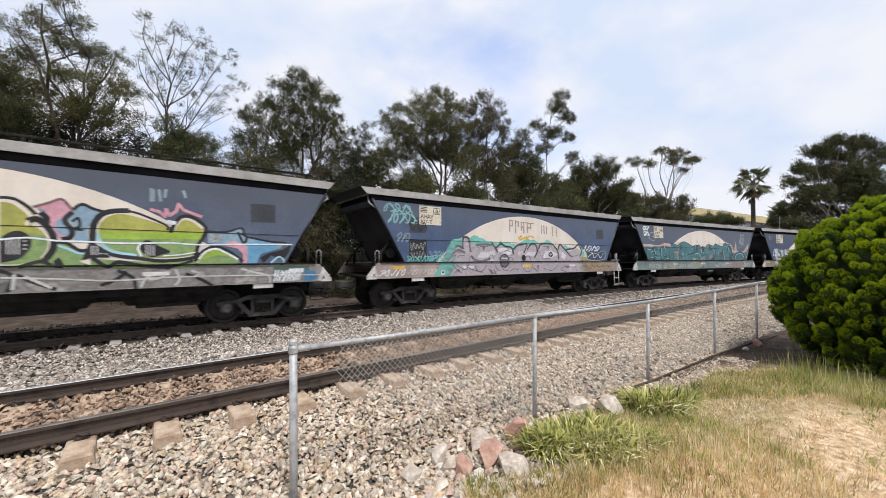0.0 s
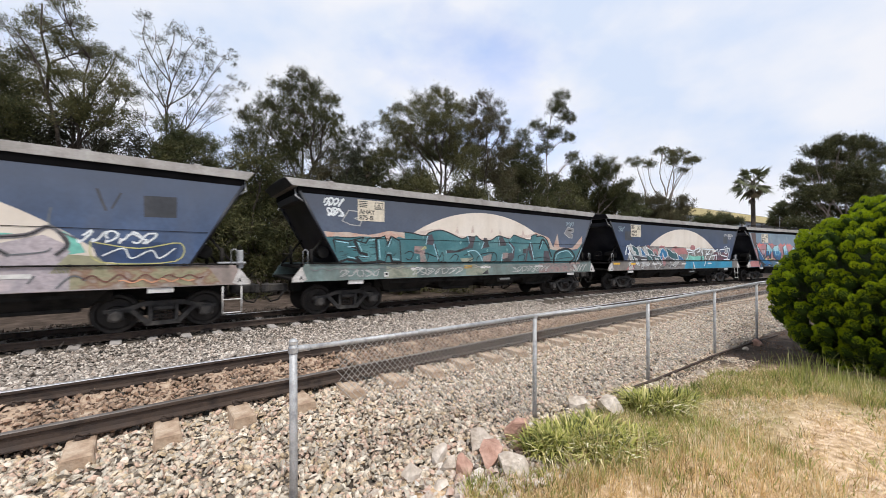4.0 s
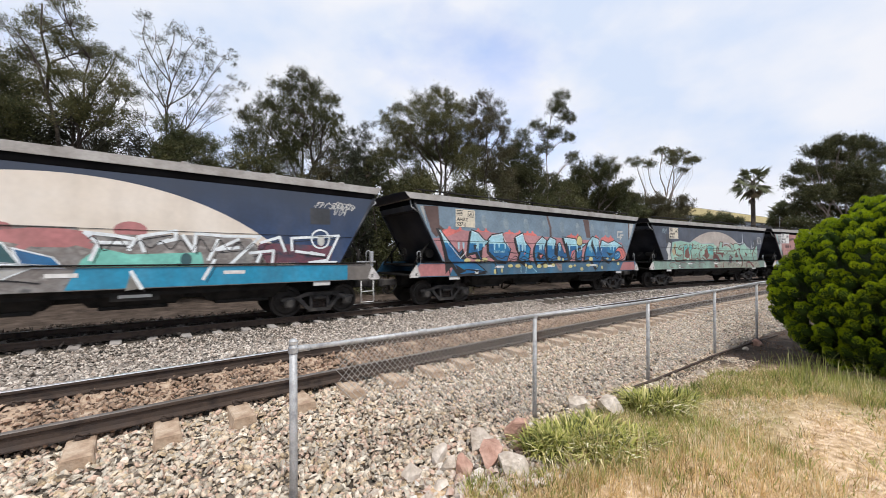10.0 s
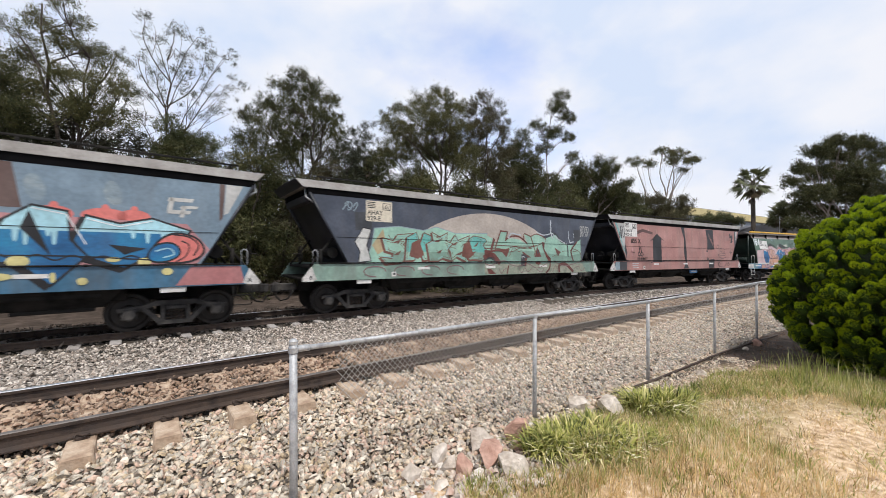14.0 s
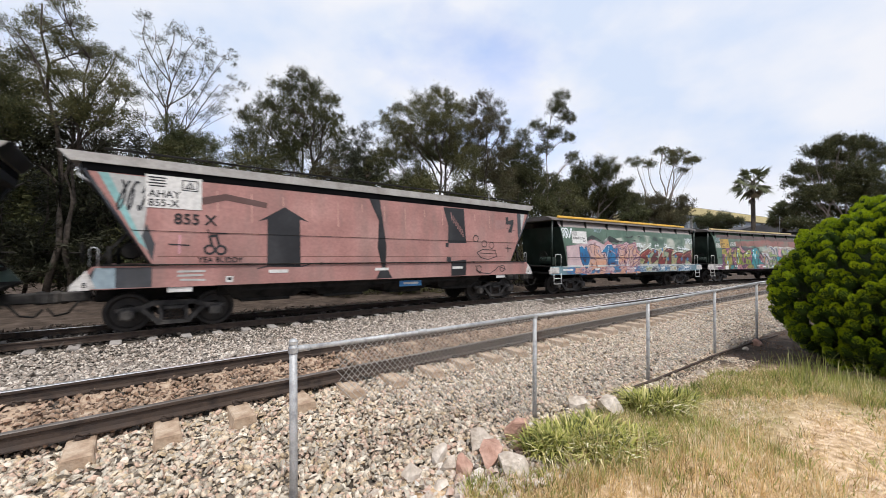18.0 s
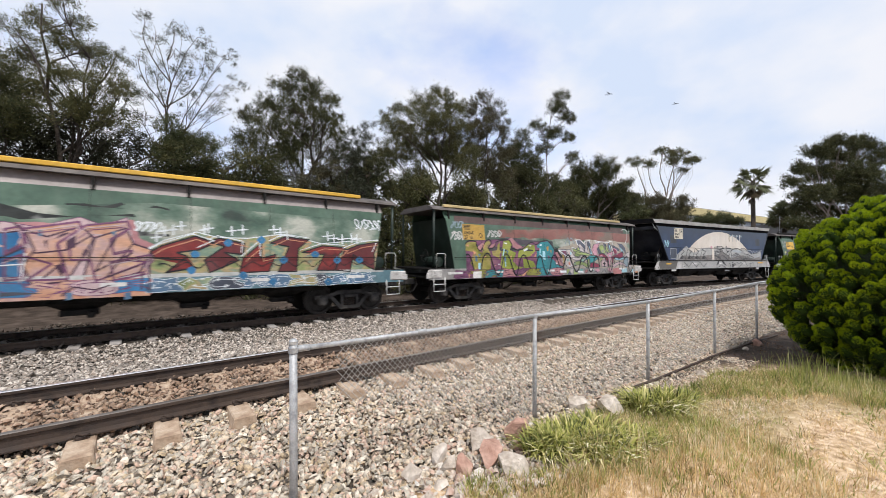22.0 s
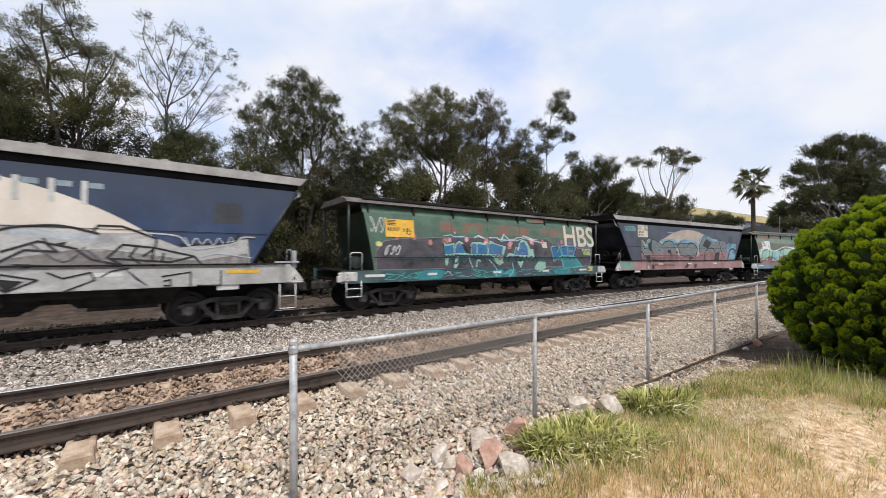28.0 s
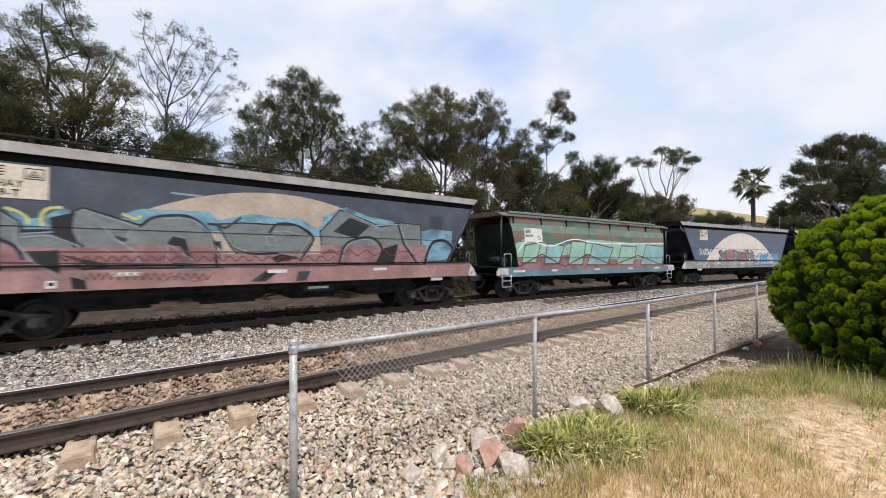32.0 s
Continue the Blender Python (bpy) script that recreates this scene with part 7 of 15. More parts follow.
    m.stroke(curve([(3.92, 2.19), (3.94, 2.50), (3.99, 2.58), (4.19, 2.57), (4.25, 2.42), (4.31, 2.04)]), 0.085, M["lilac_dark"], 3.6)
    m.stroke(curve([(3.59, 2.21), (3.72, 2.24), (3.96, 2.15)]), 0.085, M["lilac_dark"], 3.6)
    m.stroke(curve([(3.15, 1.73), (3.37, 1.88), (3.60, 2.04), (3.75, 2.08), (4.02, 1.99)]), 0.085, M["lilac_dark"], 3.6)
    m.stroke(curve([(5.44, 2.38), (5.60, 2.21), (5.73, 2.04)]), 0.085, M["lilac_dark"], 3.6)
    m.stroke(curve([(5.66, 2.20), (5.93, 2.37), (6.15, 2.27), (6.44, 2.25), (6.60, 2.14), (6.65, 1.94)]), 0.085, M["lilac_dark"], 3.6)
    m.stroke(curve([(6.65, 1.96), (6.60, 2.10), (6.90, 2.32), (7.15, 2.36), (7.47, 2.39), (7.39, 2.19), (7.29, 2.02)]), 0.085, M["lilac_dark"], 3.6)
    m.stroke(curve([(7.50, 2.16), (7.69, 2.36), (7.94, 2.40), (8.09, 2.28), (8.12, 2.05), (7.95, 1.80)]), 0.085, M["lilac_dark"], 3.6)
    m.stroke(curve([(8.24, 2.21), (8.39, 2.40), (9.09, 2.43), (9.34, 2.29), (9.55, 2.07), (9.60, 1.73)]), 0.085, M["lilac_dark"], 3.6)
    m.stroke(curve([(9.58, 2.21), (9.72, 2.41), (10.04, 2.20), (10.53, 1.85)]), 0.085, M["lilac_dark"], 3.6)
    m.stroke(curve([(10.12, 2.18), (10.76, 2.25), (11.10, 2.44), (11.36, 2.10), (11.20, 1.86)]), 0.085, M["lilac_dark"], 3.6)
    m.stroke(curve([(4.35, 1.85), (4.48, 1.74), (4.81, 1.65), (5.30, 1.75)]), 0.085, M["lilac_dark"], 3.6)
    m.stroke(curve([(4.61, 2.30), (5.09, 2.33), (5.41, 2.31)]), 0.085, M["lilac_dark"], 3.6)
    m.stroke(curve([(5.44, 2.38), (5.60, 2.21), (5.73, 2.04)]), 0.03, M["ink"], 4)
    m.stroke(curve([(5.66, 2.20), (5.93, 2.37), (6.15, 2.27), (6.44, 2.25), (6.60, 2.14), (6.65, 1.94)]), 0.03, M["ink"], 4)
    m.stroke(curve([(6.65, 1.96), (6.60, 2.10), (6.90, 2.32), (7.15, 2.36), (7.47, 2.39), (7.39, 2.19), (7.29, 2.02)]), 0.03, M["ink"], 4)
    m.stroke(curve([(7.50, 2.16), (7.69, 2.36), (7.94, 2.40), (8.09, 2.28), (8.12, 2.05), (7.95, 1.80)]), 0.03, M["ink"], 4)
    m.stroke(curve([(8.24, 2.21), (8.39, 2.40), (9.09, 2.43), (9.34, 2.29), (9.55, 2.07), (9.60, 1.73)]), 0.03, M["ink"], 4)
    m.stroke(curve([(9.58, 2.21), (9.72, 2.41), (10.04, 2.20), (10.53, 1.85)]), 0.03, M["ink"], 4)
    m.stroke(curve([(10.12, 2.18), (10.76, 2.25), (11.10, 2.44), (11.36, 2.10), (11.20, 1.86)]), 0.03, M["ink"], 4)
    m.stroke([(4.25, 2.42), (4.31, 2.04)], 0.028, M["greym2"], 4.4)
    m.stroke(curve([(3.68, 1.81), (3.80, 1.88), (4.00, 1.87)]), 0.028, M["greym2"], 4.4)
    m.stroke([(4.80, 2.24), (5.21, 2.24)], 0.028, M["greym2"], 4.4)
    m.stroke([(4.73, 2.21), (4.76, 2.10)], 0.028, M["greym2"], 4.4)
    m.stroke(curve([(4.22, 1.63), (4.26, 1.81), (4.37, 1.87), (4.48, 1.78), (4.53, 1.63)]), 0.028, M["greym2"], 4.4)
    m.stroke(curve([(5.20, 1.74), (5.35, 1.89), (5.45, 1.88), (5.52, 1.70)]), 0.028, M["greym2"], 4.4)
    m.stroke(curve([(6.27, 1.61), (6.41, 1.79), (6.57, 1.79), (6.65, 1.57)]), 0.028, M["greym2"], 4.4)
    m.stroke(curve([(8.15, 2.18), (8.31, 1.97), (8.54, 1.75), (9.01, 1.78)]), 0.028, M["greym2"], 4.4)
    m.stroke([(8.57, 2.31), (9.09, 2.34)], 0.028, M["greym2"], 4.4)
    m.stroke(curve([(10.53, 1.85), (11.00, 1.91), (11.12, 2.00)]), 0.028, M["greym2"], 4.4)
    m.stroke(curve([(11.10, 2.83), (11.10, 2.46), (11.49, 2.21)]), 0.028, M["greym2"], 4.4)
    m.stroke([(4.26, 2.05), (4.39, 2.04)], 0.028, M["greym2"], 4.4)
    m.stroke(curve([(3.15, 1.59), (3.37, 1.81), (3.60, 1.89)]), 0.028, M["greym2"], 4.4)
    m.stroke(curve([(6.15, 2.05), (6.33, 2.09), (6.51, 2.03)]), 0.028, M["greym2"], 4.4)
    m.poly([(4.90, 2.24), (5.06, 2.25), (5.00, 2.04)], M["greym2"], 4.2)
    m.poly([(8.79, 2.34), (8.92, 2.34), (8.87, 2.09)], M["greym2"], 4.2)
    m.poly([(6.37, 1.66), (6.33, 1.53), (6.24, 1.44), (6.12, 1.40), (5.99, 1.44), (5.90, 1.54), (5.87, 1.67), (5.90, 1.79), (5.99, 1.89), (6.11, 1.92), (6.24, 1.89), (6.33, 1.79)], M["lilac_dark"], 3.9)
    m.stroke([(6.39, 1.66), (6.35, 1.52), (6.25, 1.42), (6.12, 1.39), (5.98, 1.43), (5.88, 1.53), (5.85, 1.67), (5.88, 1.80), (5.98, 1.90), (6.11, 1.94), (6.25, 1.90), (6.35, 1.80), (6.39, 1.66)], 0.04, M["ink"], 4.5)
    m.stroke([(5.98, 1.77), (6.27, 1.76)], 0.06, M["lilac_pale"], 4.6)
    m.poly([(7.39, 1.79), (7.38, 1.72), (7.33, 1.67), (7.26, 1.65), (7.20, 1.67), (7.15, 1.72), (7.13, 1.79), (7.15, 1.85), (7.20, 1.90), (7.26, 1.92), (7.33, 1.90), (7.38, 1.85)], M["ink"], 3.9)
    m.stroke([(7.68, 1.74), (7.66, 1.67), (7.61, 1.62), (7.53, 1.61), (7.46, 1.62), (7.40, 1.67), (7.38, 1.74), (7.40, 1.81), (7.45, 1.86), (7.53, 1.88), (7.60, 1.86), (7.66, 1.81), (7.68, 1.74)], 0.03, M["greym2"], 4.4)
    m.stroke(curve([(3.45, 1.53), (3.57, 1.39), (3.71, 1.31)]), 0.032, M["greym2"], 4)
    m.stroke(curve([(3.53, 1.22), (3.69, 1.30), (3.85, 1.22)]), 0.032, M["greym2"], 4)
    m.stroke(curve([(4.53, 1.51), (4.61, 1.32), (4.82, 1.24), (5.01, 1.35), (5.10, 1.50)]), 0.032, M["greym2"], 4)
    m.stroke(curve([(4.10, 1.46), (4.36, 1.34), (4.91, 1.21)]), 0.032, M["greym2"], 4)
    m.stroke(curve([(5.59, 1.51), (5.67, 1.35), (5.88, 1.24)]), 0.032, M["greym2"], 4)
    m.stroke(curve([(5.88, 1.48), (6.05, 1.31), (6.28, 1.26), (6.42, 1.47)]), 0.032, M["greym2"], 4)
    m.stroke(curve([(6.40, 1.22), (6.69, 1.32), (6.94, 1.28)]), 0.032, M["greym2"], 4)
    m.stroke(curve([(7.11, 1.51), (7.27, 1.27), (7.53, 1.17), (7.74, 1.27), (7.79, 1.50)]), 0.032, M["greym2"], 4)
    m.stroke([(7.88, 1.36), (8.10, 1.20)], 0.032, M["greym2"], 4)
    m.stroke(curve([(8.54, 1.31), (9.02, 1.20), (9.35, 1.30), (9.51, 1.45)]), 0.032, M["greym2"], 4)
    m.stroke(curve([(10.04, 1.39), (9.78, 1.25), (10.14, 1.12)]), 0.032, M["greym2"], 4)
    m.stroke([(10.80, 1.28), (10.89, 1.42)], 0.032, M["greym2"], 4)
    m.stroke(curve([(11.20, 1.16), (11.44, 1.41), (11.65, 1.31)]), 0.032, M["greym2"], 4)
    m.stroke(curve([(3.61, 1.53), (4.01, 1.33), (4.22, 1.54)]), 0.032, M["greym2"], 4)
    m.poly([(4.10, 1.54), (4.27, 1.44), (4.18, 1.35)], M["lilac_dark"], 2.5)
    m.poly([(5.20, 1.36), (5.43, 1.28), (5.53, 1.12), (5.39, 1.12)], M["lilac_dark"], 2.5)
    m.poly([(5.51, 1.38), (5.67, 1.11), (5.56, 1.12)], M["lilac_dark"], 2.5)
    m.poly([(3.61, 1.30), (3.73, 1.39), (3.81, 1.23)], M["lilac_dark"], 2.5)
    m.poly([(10.04, 1.42), (10.50, 1.41), (10.32, 1.29), (10.13, 1.31)], M["lilac_dark"], 2.5)
    m.poly([(8.09, 1.46), (8.24, 1.46), (8.18, 1.19)], M["lilac_dark"], 2.5)
    m.stroke(curve([(8.90, 1.94), (9.04, 2.03), (9.18, 1.94), (9.04, 1.86), (8.90, 1.94)]), 0.06, M["ink"], 4.5)
    m.stroke(curve([(6.95, 2.64), (7.14, 2.74), (7.03, 2.56), (7.47, 2.71), (7.39, 2.58), (7.66, 2.74), (7.90, 2.69)]), 0.06, M["yellow"], 4.3)
    m.stroke([(6.43, 3.38), (6.44, 3.32)], 0.06, M["dusk2"], 3)
    m.stroke([(6.44, 3.30), (6.44, 3.24)], 0.06, M["dusk2"], 3)
    m.stroke([(6.44, 3.22), (6.44, 3.16)], 0.06, M["dusk2"], 3)
    m.stroke([(6.44, 3.14), (6.45, 3.07)], 0.06, M["dusk2"], 3)
    m.stroke([(6.44, 3.06), (6.45, 2.99)], 0.06, M["dusk2"], 3)
    m.stroke([(6.44, 2.97), (6.45, 2.91)], 0.06, M["dusk2"], 3)
    m.stroke([(6.60, 3.38), (6.60, 3.32)], 0.06, M["dusk2"], 3)
    m.stroke([(6.60, 3.30), (6.61, 3.24)], 0.06, M["dusk2"], 3)
    m.stroke([(6.60, 3.22), (6.61, 3.15)], 0.06, M["dusk2"], 3)
    m.stroke([(6.78, 3.38), (6.79, 3.31)], 0.06, M["dusk2"], 3)
    m.stroke([(6.79, 3.29), (6.79, 3.23)], 0.06, M["dusk2"], 3)
    m.stroke([(6.79, 3.21), (6.80, 3.14)], 0.06, M["dusk2"], 3)
    m.stroke([(6.79, 3.12), (6.80, 3.06)], 0.06, M["dusk2"], 3)
    m.stroke([(6.79, 3.04), (6.80, 2.97)], 0.06, M["dusk2"], 3)
    m.stroke([(6.79, 2.95), (6.80, 2.89)], 0.06, M["dusk2"], 3)
    m.stroke([(6.79, 2.87), (6.80, 2.86)], 0.06, M["dusk2"], 3)
    m.stroke([(6.95, 3.36), (6.96, 3.29)], 0.06, M["dusk2"], 3)
    m.stroke([(6.96, 3.27), (6.96, 3.21)], 0.06, M["dusk2"], 3)
    m.stroke([(6.96, 3.19), (6.97, 3.12)], 0.06, M["dusk2"], 3)
    m.stroke([(7.14, 3.34), (7.15, 3.27)], 0.06, M["dusk2"], 3)
    m.stroke([(7.14, 3.25), (7.15, 3.18)], 0.06, M["dusk2"], 3)
    m.stroke([(7.14, 3.16), (7.15, 3.10)], 0.06, M["dusk2"], 3)
    m.stroke([(7.14, 3.08), (7.15, 3.01)], 0.06, M["dusk2"], 3)
    m.stroke([(7.14, 2.99), (7.15, 2.98)], 0.06, M["dusk2"], 3)
    m.stroke([(7.28, 3.33), (7.29, 3.27)], 0.06, M["dusk2"], 3)
    m.stroke([(7.28, 3.25), (7.29, 3.18)], 0.06, M["dusk2"], 3)
    m.stroke([(7.28, 3.16), (7.29, 3.09)], 0.06, M["dusk2"], 3)
    m.stroke([(7.29, 3.07), (7.29, 3.00)], 0.06, M["dusk2"], 3)
    m.stroke([(7.29, 2.98), (7.30, 2.92)], 0.06, M["dusk2"], 3)
    m.stroke([(7.29, 2.90), (7.30, 2.87)], 0.06, M["dusk2"], 3)
    m.stroke([(7.51, 3.33), (7.51, 3.26)], 0.06, M["dusk2"], 3)
    m.stroke([(7.51, 3.24), (7.52, 3.17)], 0.06, M["dusk2"], 3)
    m.stroke([(7.51, 3.15), (7.52, 3.08)], 0.06, M["dusk2"], 3)
    m.stroke([(7.51, 3.06), (7.52, 2.99)], 0.06, M["dusk2"], 3)
    m.stroke([(7.51, 2.97), (7.52, 2.91)], 0.06, M["dusk2"], 3)
    m.stroke([(7.72, 3.32), (7.73, 3.25)], 0.06, M["dusk2"], 3)
    m.stroke([(7.72, 3.23), (7.73, 3.16)], 0.06, M["dusk2"], 3)
    m.stroke([(7.72, 3.14), (7.73, 3.07)], 0.06, M["dusk2"], 3)
    m.stroke([(8.44, 3.24), (8.45, 3.17)], 0.06, M["dusk2"], 3)
    m.stroke([(8.44, 3.15), (8.45, 3.07)], 0.06, M["dusk2"], 3)
    m.stroke([(8.44, 3.05), (8.45, 2.98)], 0.06, M["dusk2"], 3)
    m.stroke([(8.44, 2.96), (8.45, 2.89)], 0.06, M["dusk2"], 3)
    m.stroke([(8.60, 3.25), (8.61, 3.18)], 0.06, M["dusk2"], 3)
    m.stroke([(8.60, 3.16), (8.61, 3.09)], 0.06, M["dusk2"], 3)
    m.stroke([(8.60, 3.06), (8.61, 2.99)], 0.06, M["dusk2"], 3)
    m.stroke([(8.61, 2.97), (8.62, 2.90)], 0.06, M["dusk2"], 3)
    m.stroke([(8.78, 3.22), (8.79, 3.14)], 0.06, M["dusk2"], 3)
    m.stroke([(8.78, 3.12), (8.79, 3.05)], 0.06, M["dusk2"], 3)
    m.stroke([(8.78, 3.02), (8.79, 2.95)], 0.06, M["dusk2"], 3)
    m.stroke([(8.78, 2.93), (8.79, 2.87)], 0.06, M["dusk2"], 3)
    m.stroke([(9.18, 3.25), (9.19, 3.17)], 0.06, M["dusk2"], 3)
    m.stroke([(9.18, 3.15), (9.19, 3.08)], 0.06, M["dusk2"], 3)
    m.stroke([(9.18, 3.05), (9.19, 2.98)], 0.06, M["dusk2"], 3)
    m.stroke([(9.18, 2.96), (9.19, 2.88)], 0.06, M["dusk2"], 3)
    m.stroke([(9.18, 2.86), (9.19, 2.82)], 0.06, M["dusk2"], 3)
    m.stroke([(9.46, 3.16), (9.47, 3.09)], 0.06, M["dusk2"], 3)
    m.stroke([(9.46, 3.06), (9.47, 2.99)], 0.06, M["dusk2"], 3)
    m.stroke([(9.46, 2.96), (9.47, 2.89)], 0.06, M["dusk2"], 3)
    m.stroke([(9.46, 2.86), (9.48, 2.79)], 0.06, M["dusk2"], 3)
    m.stroke([(6.43, 3.38), (6.61, 3.38)], 0.05, M["dusk2"], 3.3)
    m.stroke([(6.44, 3.16), (6.60, 3.15)], 0.05, M["dusk2"], 3.3)
    m.stroke([(6.79, 3.34), (6.98, 3.34)], 0.05, M["dusk2"], 3.3)
    m.stroke([(7.14, 3.32), (7.46, 3.33)], 0.05, M["dusk2"], 3.3)
    m.stroke([(7.14, 3.13), (7.30, 3.12)], 0.05, M["dusk2"], 3.3)
    m.stroke([(7.51, 3.30), (7.94, 3.32)], 0.05, M["dusk2"], 3.3)
    m.stroke([(7.51, 3.11), (7.76, 3.11)], 0.05, M["dusk2"], 3.3)
    m.poly([(11.71, 2.18), (13.32, 2.15), (13.22, 1.70), (11.85, 1.70)], M["navy"], 1.2)
    m.stroke(curve([(11.78, 2.13), (12.54, 2.01), (13.32, 2.15), (13.22, 1.71), (11.87, 1.70), (11.71, 2.15)]), 0.025, M["lemon2"], 4)
    m.stroke(curve([(11.91, 1.84), (12.26, 2.01), (12.40, 1.78), (12.76, 1.97), (12.91, 1.78), (13.21, 2.02)]), 0.03, M["spray_white"], 4.4)
    m.tag(11.5, 2.14, 1.35, 0.24, M["spray_white"], 6, 0.04, 6)
    m.poly([(11.4, 1.12), (14.2, 1.12), (13.9, 1.57), (11.4, 1.62)], M["verdigris"], 1.35)
    m.rope(11.6, 13.8, 1.34, 0.06, M["brown"], 62, 0.03, 5)
    m.rope(12.2, 13.6, 1.26, 0.03, M["peach"], 66, 0.03, 4)
    m.tag(0.6, 3.36, 1.05, 0.28, M["pale_teal"], 7, 0.045, 5)
    m.tag(0.75, 3.0, 1.1, 0.34, M["pale_teal"], 8, 0.045, 5)
    m.tag(1.1, 2.35, 0.5, 0.3, M["haze2"], 81, 0.03, 3)
    cover(m, 1.6, 2.67, 0.66, 0.58)
    m.rope(1.55, 2.3, 2.9, 0.12, M["ink"], 82, 0.04, 2.5)
    m.poly([(1.57, 1.67), (2.29, 1.66), (2.3, 2.42), (1.57, 2.45)], M["ink"], 1.5)
    m.rope(1.62, 2.24, 2.2, 0.13, M["greyl"], 63, 0.018, 4)
    m.rope(1.62, 2.24, 1.9, 0.1, M["greyl"], 67, 0.014, 5)
    m.tag(1.5, 1.68, 1.0, 0.16, M["mint"], 64, 0.028, 7)
    m.tag(2.4, 1.72, 1.2, 0.3, M["haze2"], 68, 0.025, 7)
    m.tag(2.5, 1.68, 1.1, 0.2, M["mint"], 83, 0.03, 6)
    cover(m, 12.62, 2.74)
    m.stroke([(11.8, 3.3), (11.95, 2.85)], 0.05, M["patch"], 1.2)
    m.stroke([(12.2, 3.25), (12.05, 2.9)], 0.04, M["patch"], 1.2)
    m.poly([(0.94, 1.39), (1.4, 1.39), (1.4, 1.5), (0.94, 1.5)], M["yellow"], 1.4)
    m.poly([(7.25, 1.38), (7.75, 1.38), (7.75, 1.49), (7.25, 1.49)], M["yellow"], 4.8)
    m.tag(0.45, 1.18, 1.0, 0.2, M["spray_white"], 65, 0.03, 5)
    m.tag(1.5, 1.2, 1.2, 0.18, M["pale_grey"], 69, 0.02, 8)


def mural_teal(m):
    m.cloud(0.9, 4.2, 1.62, 2.62, M["peach_glow"], 4, 0.85, 0.1)
    m.cloud(0.95, 4.2, 1.62, 2.45, M["teal_mottle"], 3, 1.2, 0.12)
    m.row([(1.2, 2.1), (2.0, 2.8), (2.7, 3.5)], 1.68, 2.45, [M["teal_mottle"]], M["ink"], 14, ew=0.04, shine=M["iceblue"], drop=0.04, inner=M["deep_teal"])
    m.poly([(3.70, 2.68), (4.03, 2.65), (4.53, 2.58), (4.72, 2.70), (5.19, 2.81), (5.66, 2.71), (6.21, 2.53), (6.50, 2.62), (6.80, 2.60), (6.95, 2.65), (7.22, 2.49), (7.73, 2.51), (8.14, 2.70), (8.78, 2.59), (9.04, 2.76), (9.46, 2.66), (10.05, 2.58), (10.16, 2.77), (10.52, 2.83), (10.59, 1.52), (3.72, 1.60)], M["teal_mottle"], 1.25)
    m.stroke(curve([(3.70, 2.68), (4.03, 2.65), (4.53, 2.58), (4.72, 2.70), (5.19, 2.81), (5.66, 2.71), (6.21, 2.53), (6.50, 2.62), (6.80, 2.60), (6.95, 2.65), (7.22, 2.49), (7.73, 2.51), (8.14, 2.70), (8.78, 2.59), (9.04, 2.76), (9.46, 2.66), (10.05, 2.58), (10.16, 2.77), (10.52, 2.83)]), 0.035, M["ink"], 3.6)
    m.poly([(5.90, 2.72), (5.99, 3.02), (6.09, 2.70)], M["peach_pale"], 1.0)
    m.poly([(6.67, 2.77), (6.77, 3.09), (6.85, 2.78)], M["peach_pale"], 1.0)
    m.poly([(7.70, 2.81), (7.78, 3.04), (7.84, 2.82)], M["peach_pale"], 1.0)
    m.poly([(8.16, 2.80), (8.23, 2.98), (8.33, 2.71)], M["peach_pale"], 1.0)
    m.poly([(9.52, 2.74), (9.60, 3.04), (9.72, 2.71)], M["peach_pale"], 1.0)
    m.poly([(4.03, 2.66), (4.68, 2.80), (5.15, 2.87), (6.21, 2.62), (7.55, 2.57), (10.52, 2.87), (10.60, 2.72), (7.73, 2.45), (6.21, 2.48), (5.15, 2.73), (4.53, 2.55)], M["peach_pale"], 0.95)
    m.poly([(4.62, 2.59), (4.83, 2.65), (4.93, 2.42), (4.88, 2.25), (4.65, 2.27), (4.57, 2.24)], M["black_smoke2"], 3.4)
    m.poly([(6.50, 2.61), (6.90, 2.64), (6.73, 2.16), (6.40, 2.15), (6.60, 2.34)], M["black_smoke2"], 3.4)
    m.poly([(7.33, 2.59), (7.50, 2.57), (7.64, 2.22), (7.33, 2.18), (7.20, 2.11)], M["black_smoke2"], 3.4)
    m.poly([(8.14, 2.63), (8.39, 2.65), (8.61, 2.31), (8.14, 2.26)], M["black_smoke2"], 3.4)
    m.poly([(5.45, 2.08), (5.93, 2.06), (6.50, 2.22), (6.60, 2.16), (6.03, 2.00), (5.47, 1.96)], M["black_smoke2"], 3.4)
    m.poly([(4.90, 2.31), (4.98, 2.28), (5.17, 1.66), (5.11, 1.63)], M["black_smoke2"], 3.4)
    m.poly([(8.71, 2.52), (9.08, 2.22), (9.01, 1.76), (8.75, 1.59), (8.40, 1.62), (8.33, 1.96), (8.88, 2.00), (8.91, 2.18), (8.74, 2.38)], M["black_smoke2"], 3.4)
    m.poly([(9.57, 2.16), (9.82, 2.20), (9.75, 1.98), (9.57, 1.98)], M["black_smoke2"], 3.4)
    m.poly([(10.05, 2.50), (10.20, 2.36), (10.24, 1.68), (10.13, 1.72), (9.90, 2.13), (9.79, 1.61), (9.68, 1.61), (9.82, 2.13)], M["black_smoke2"], 3.4)
    m.poly([(7.18, 1.14), (7.51, 1.31), (7.57, 1.15)], M["black_smoke2"], 3.4)
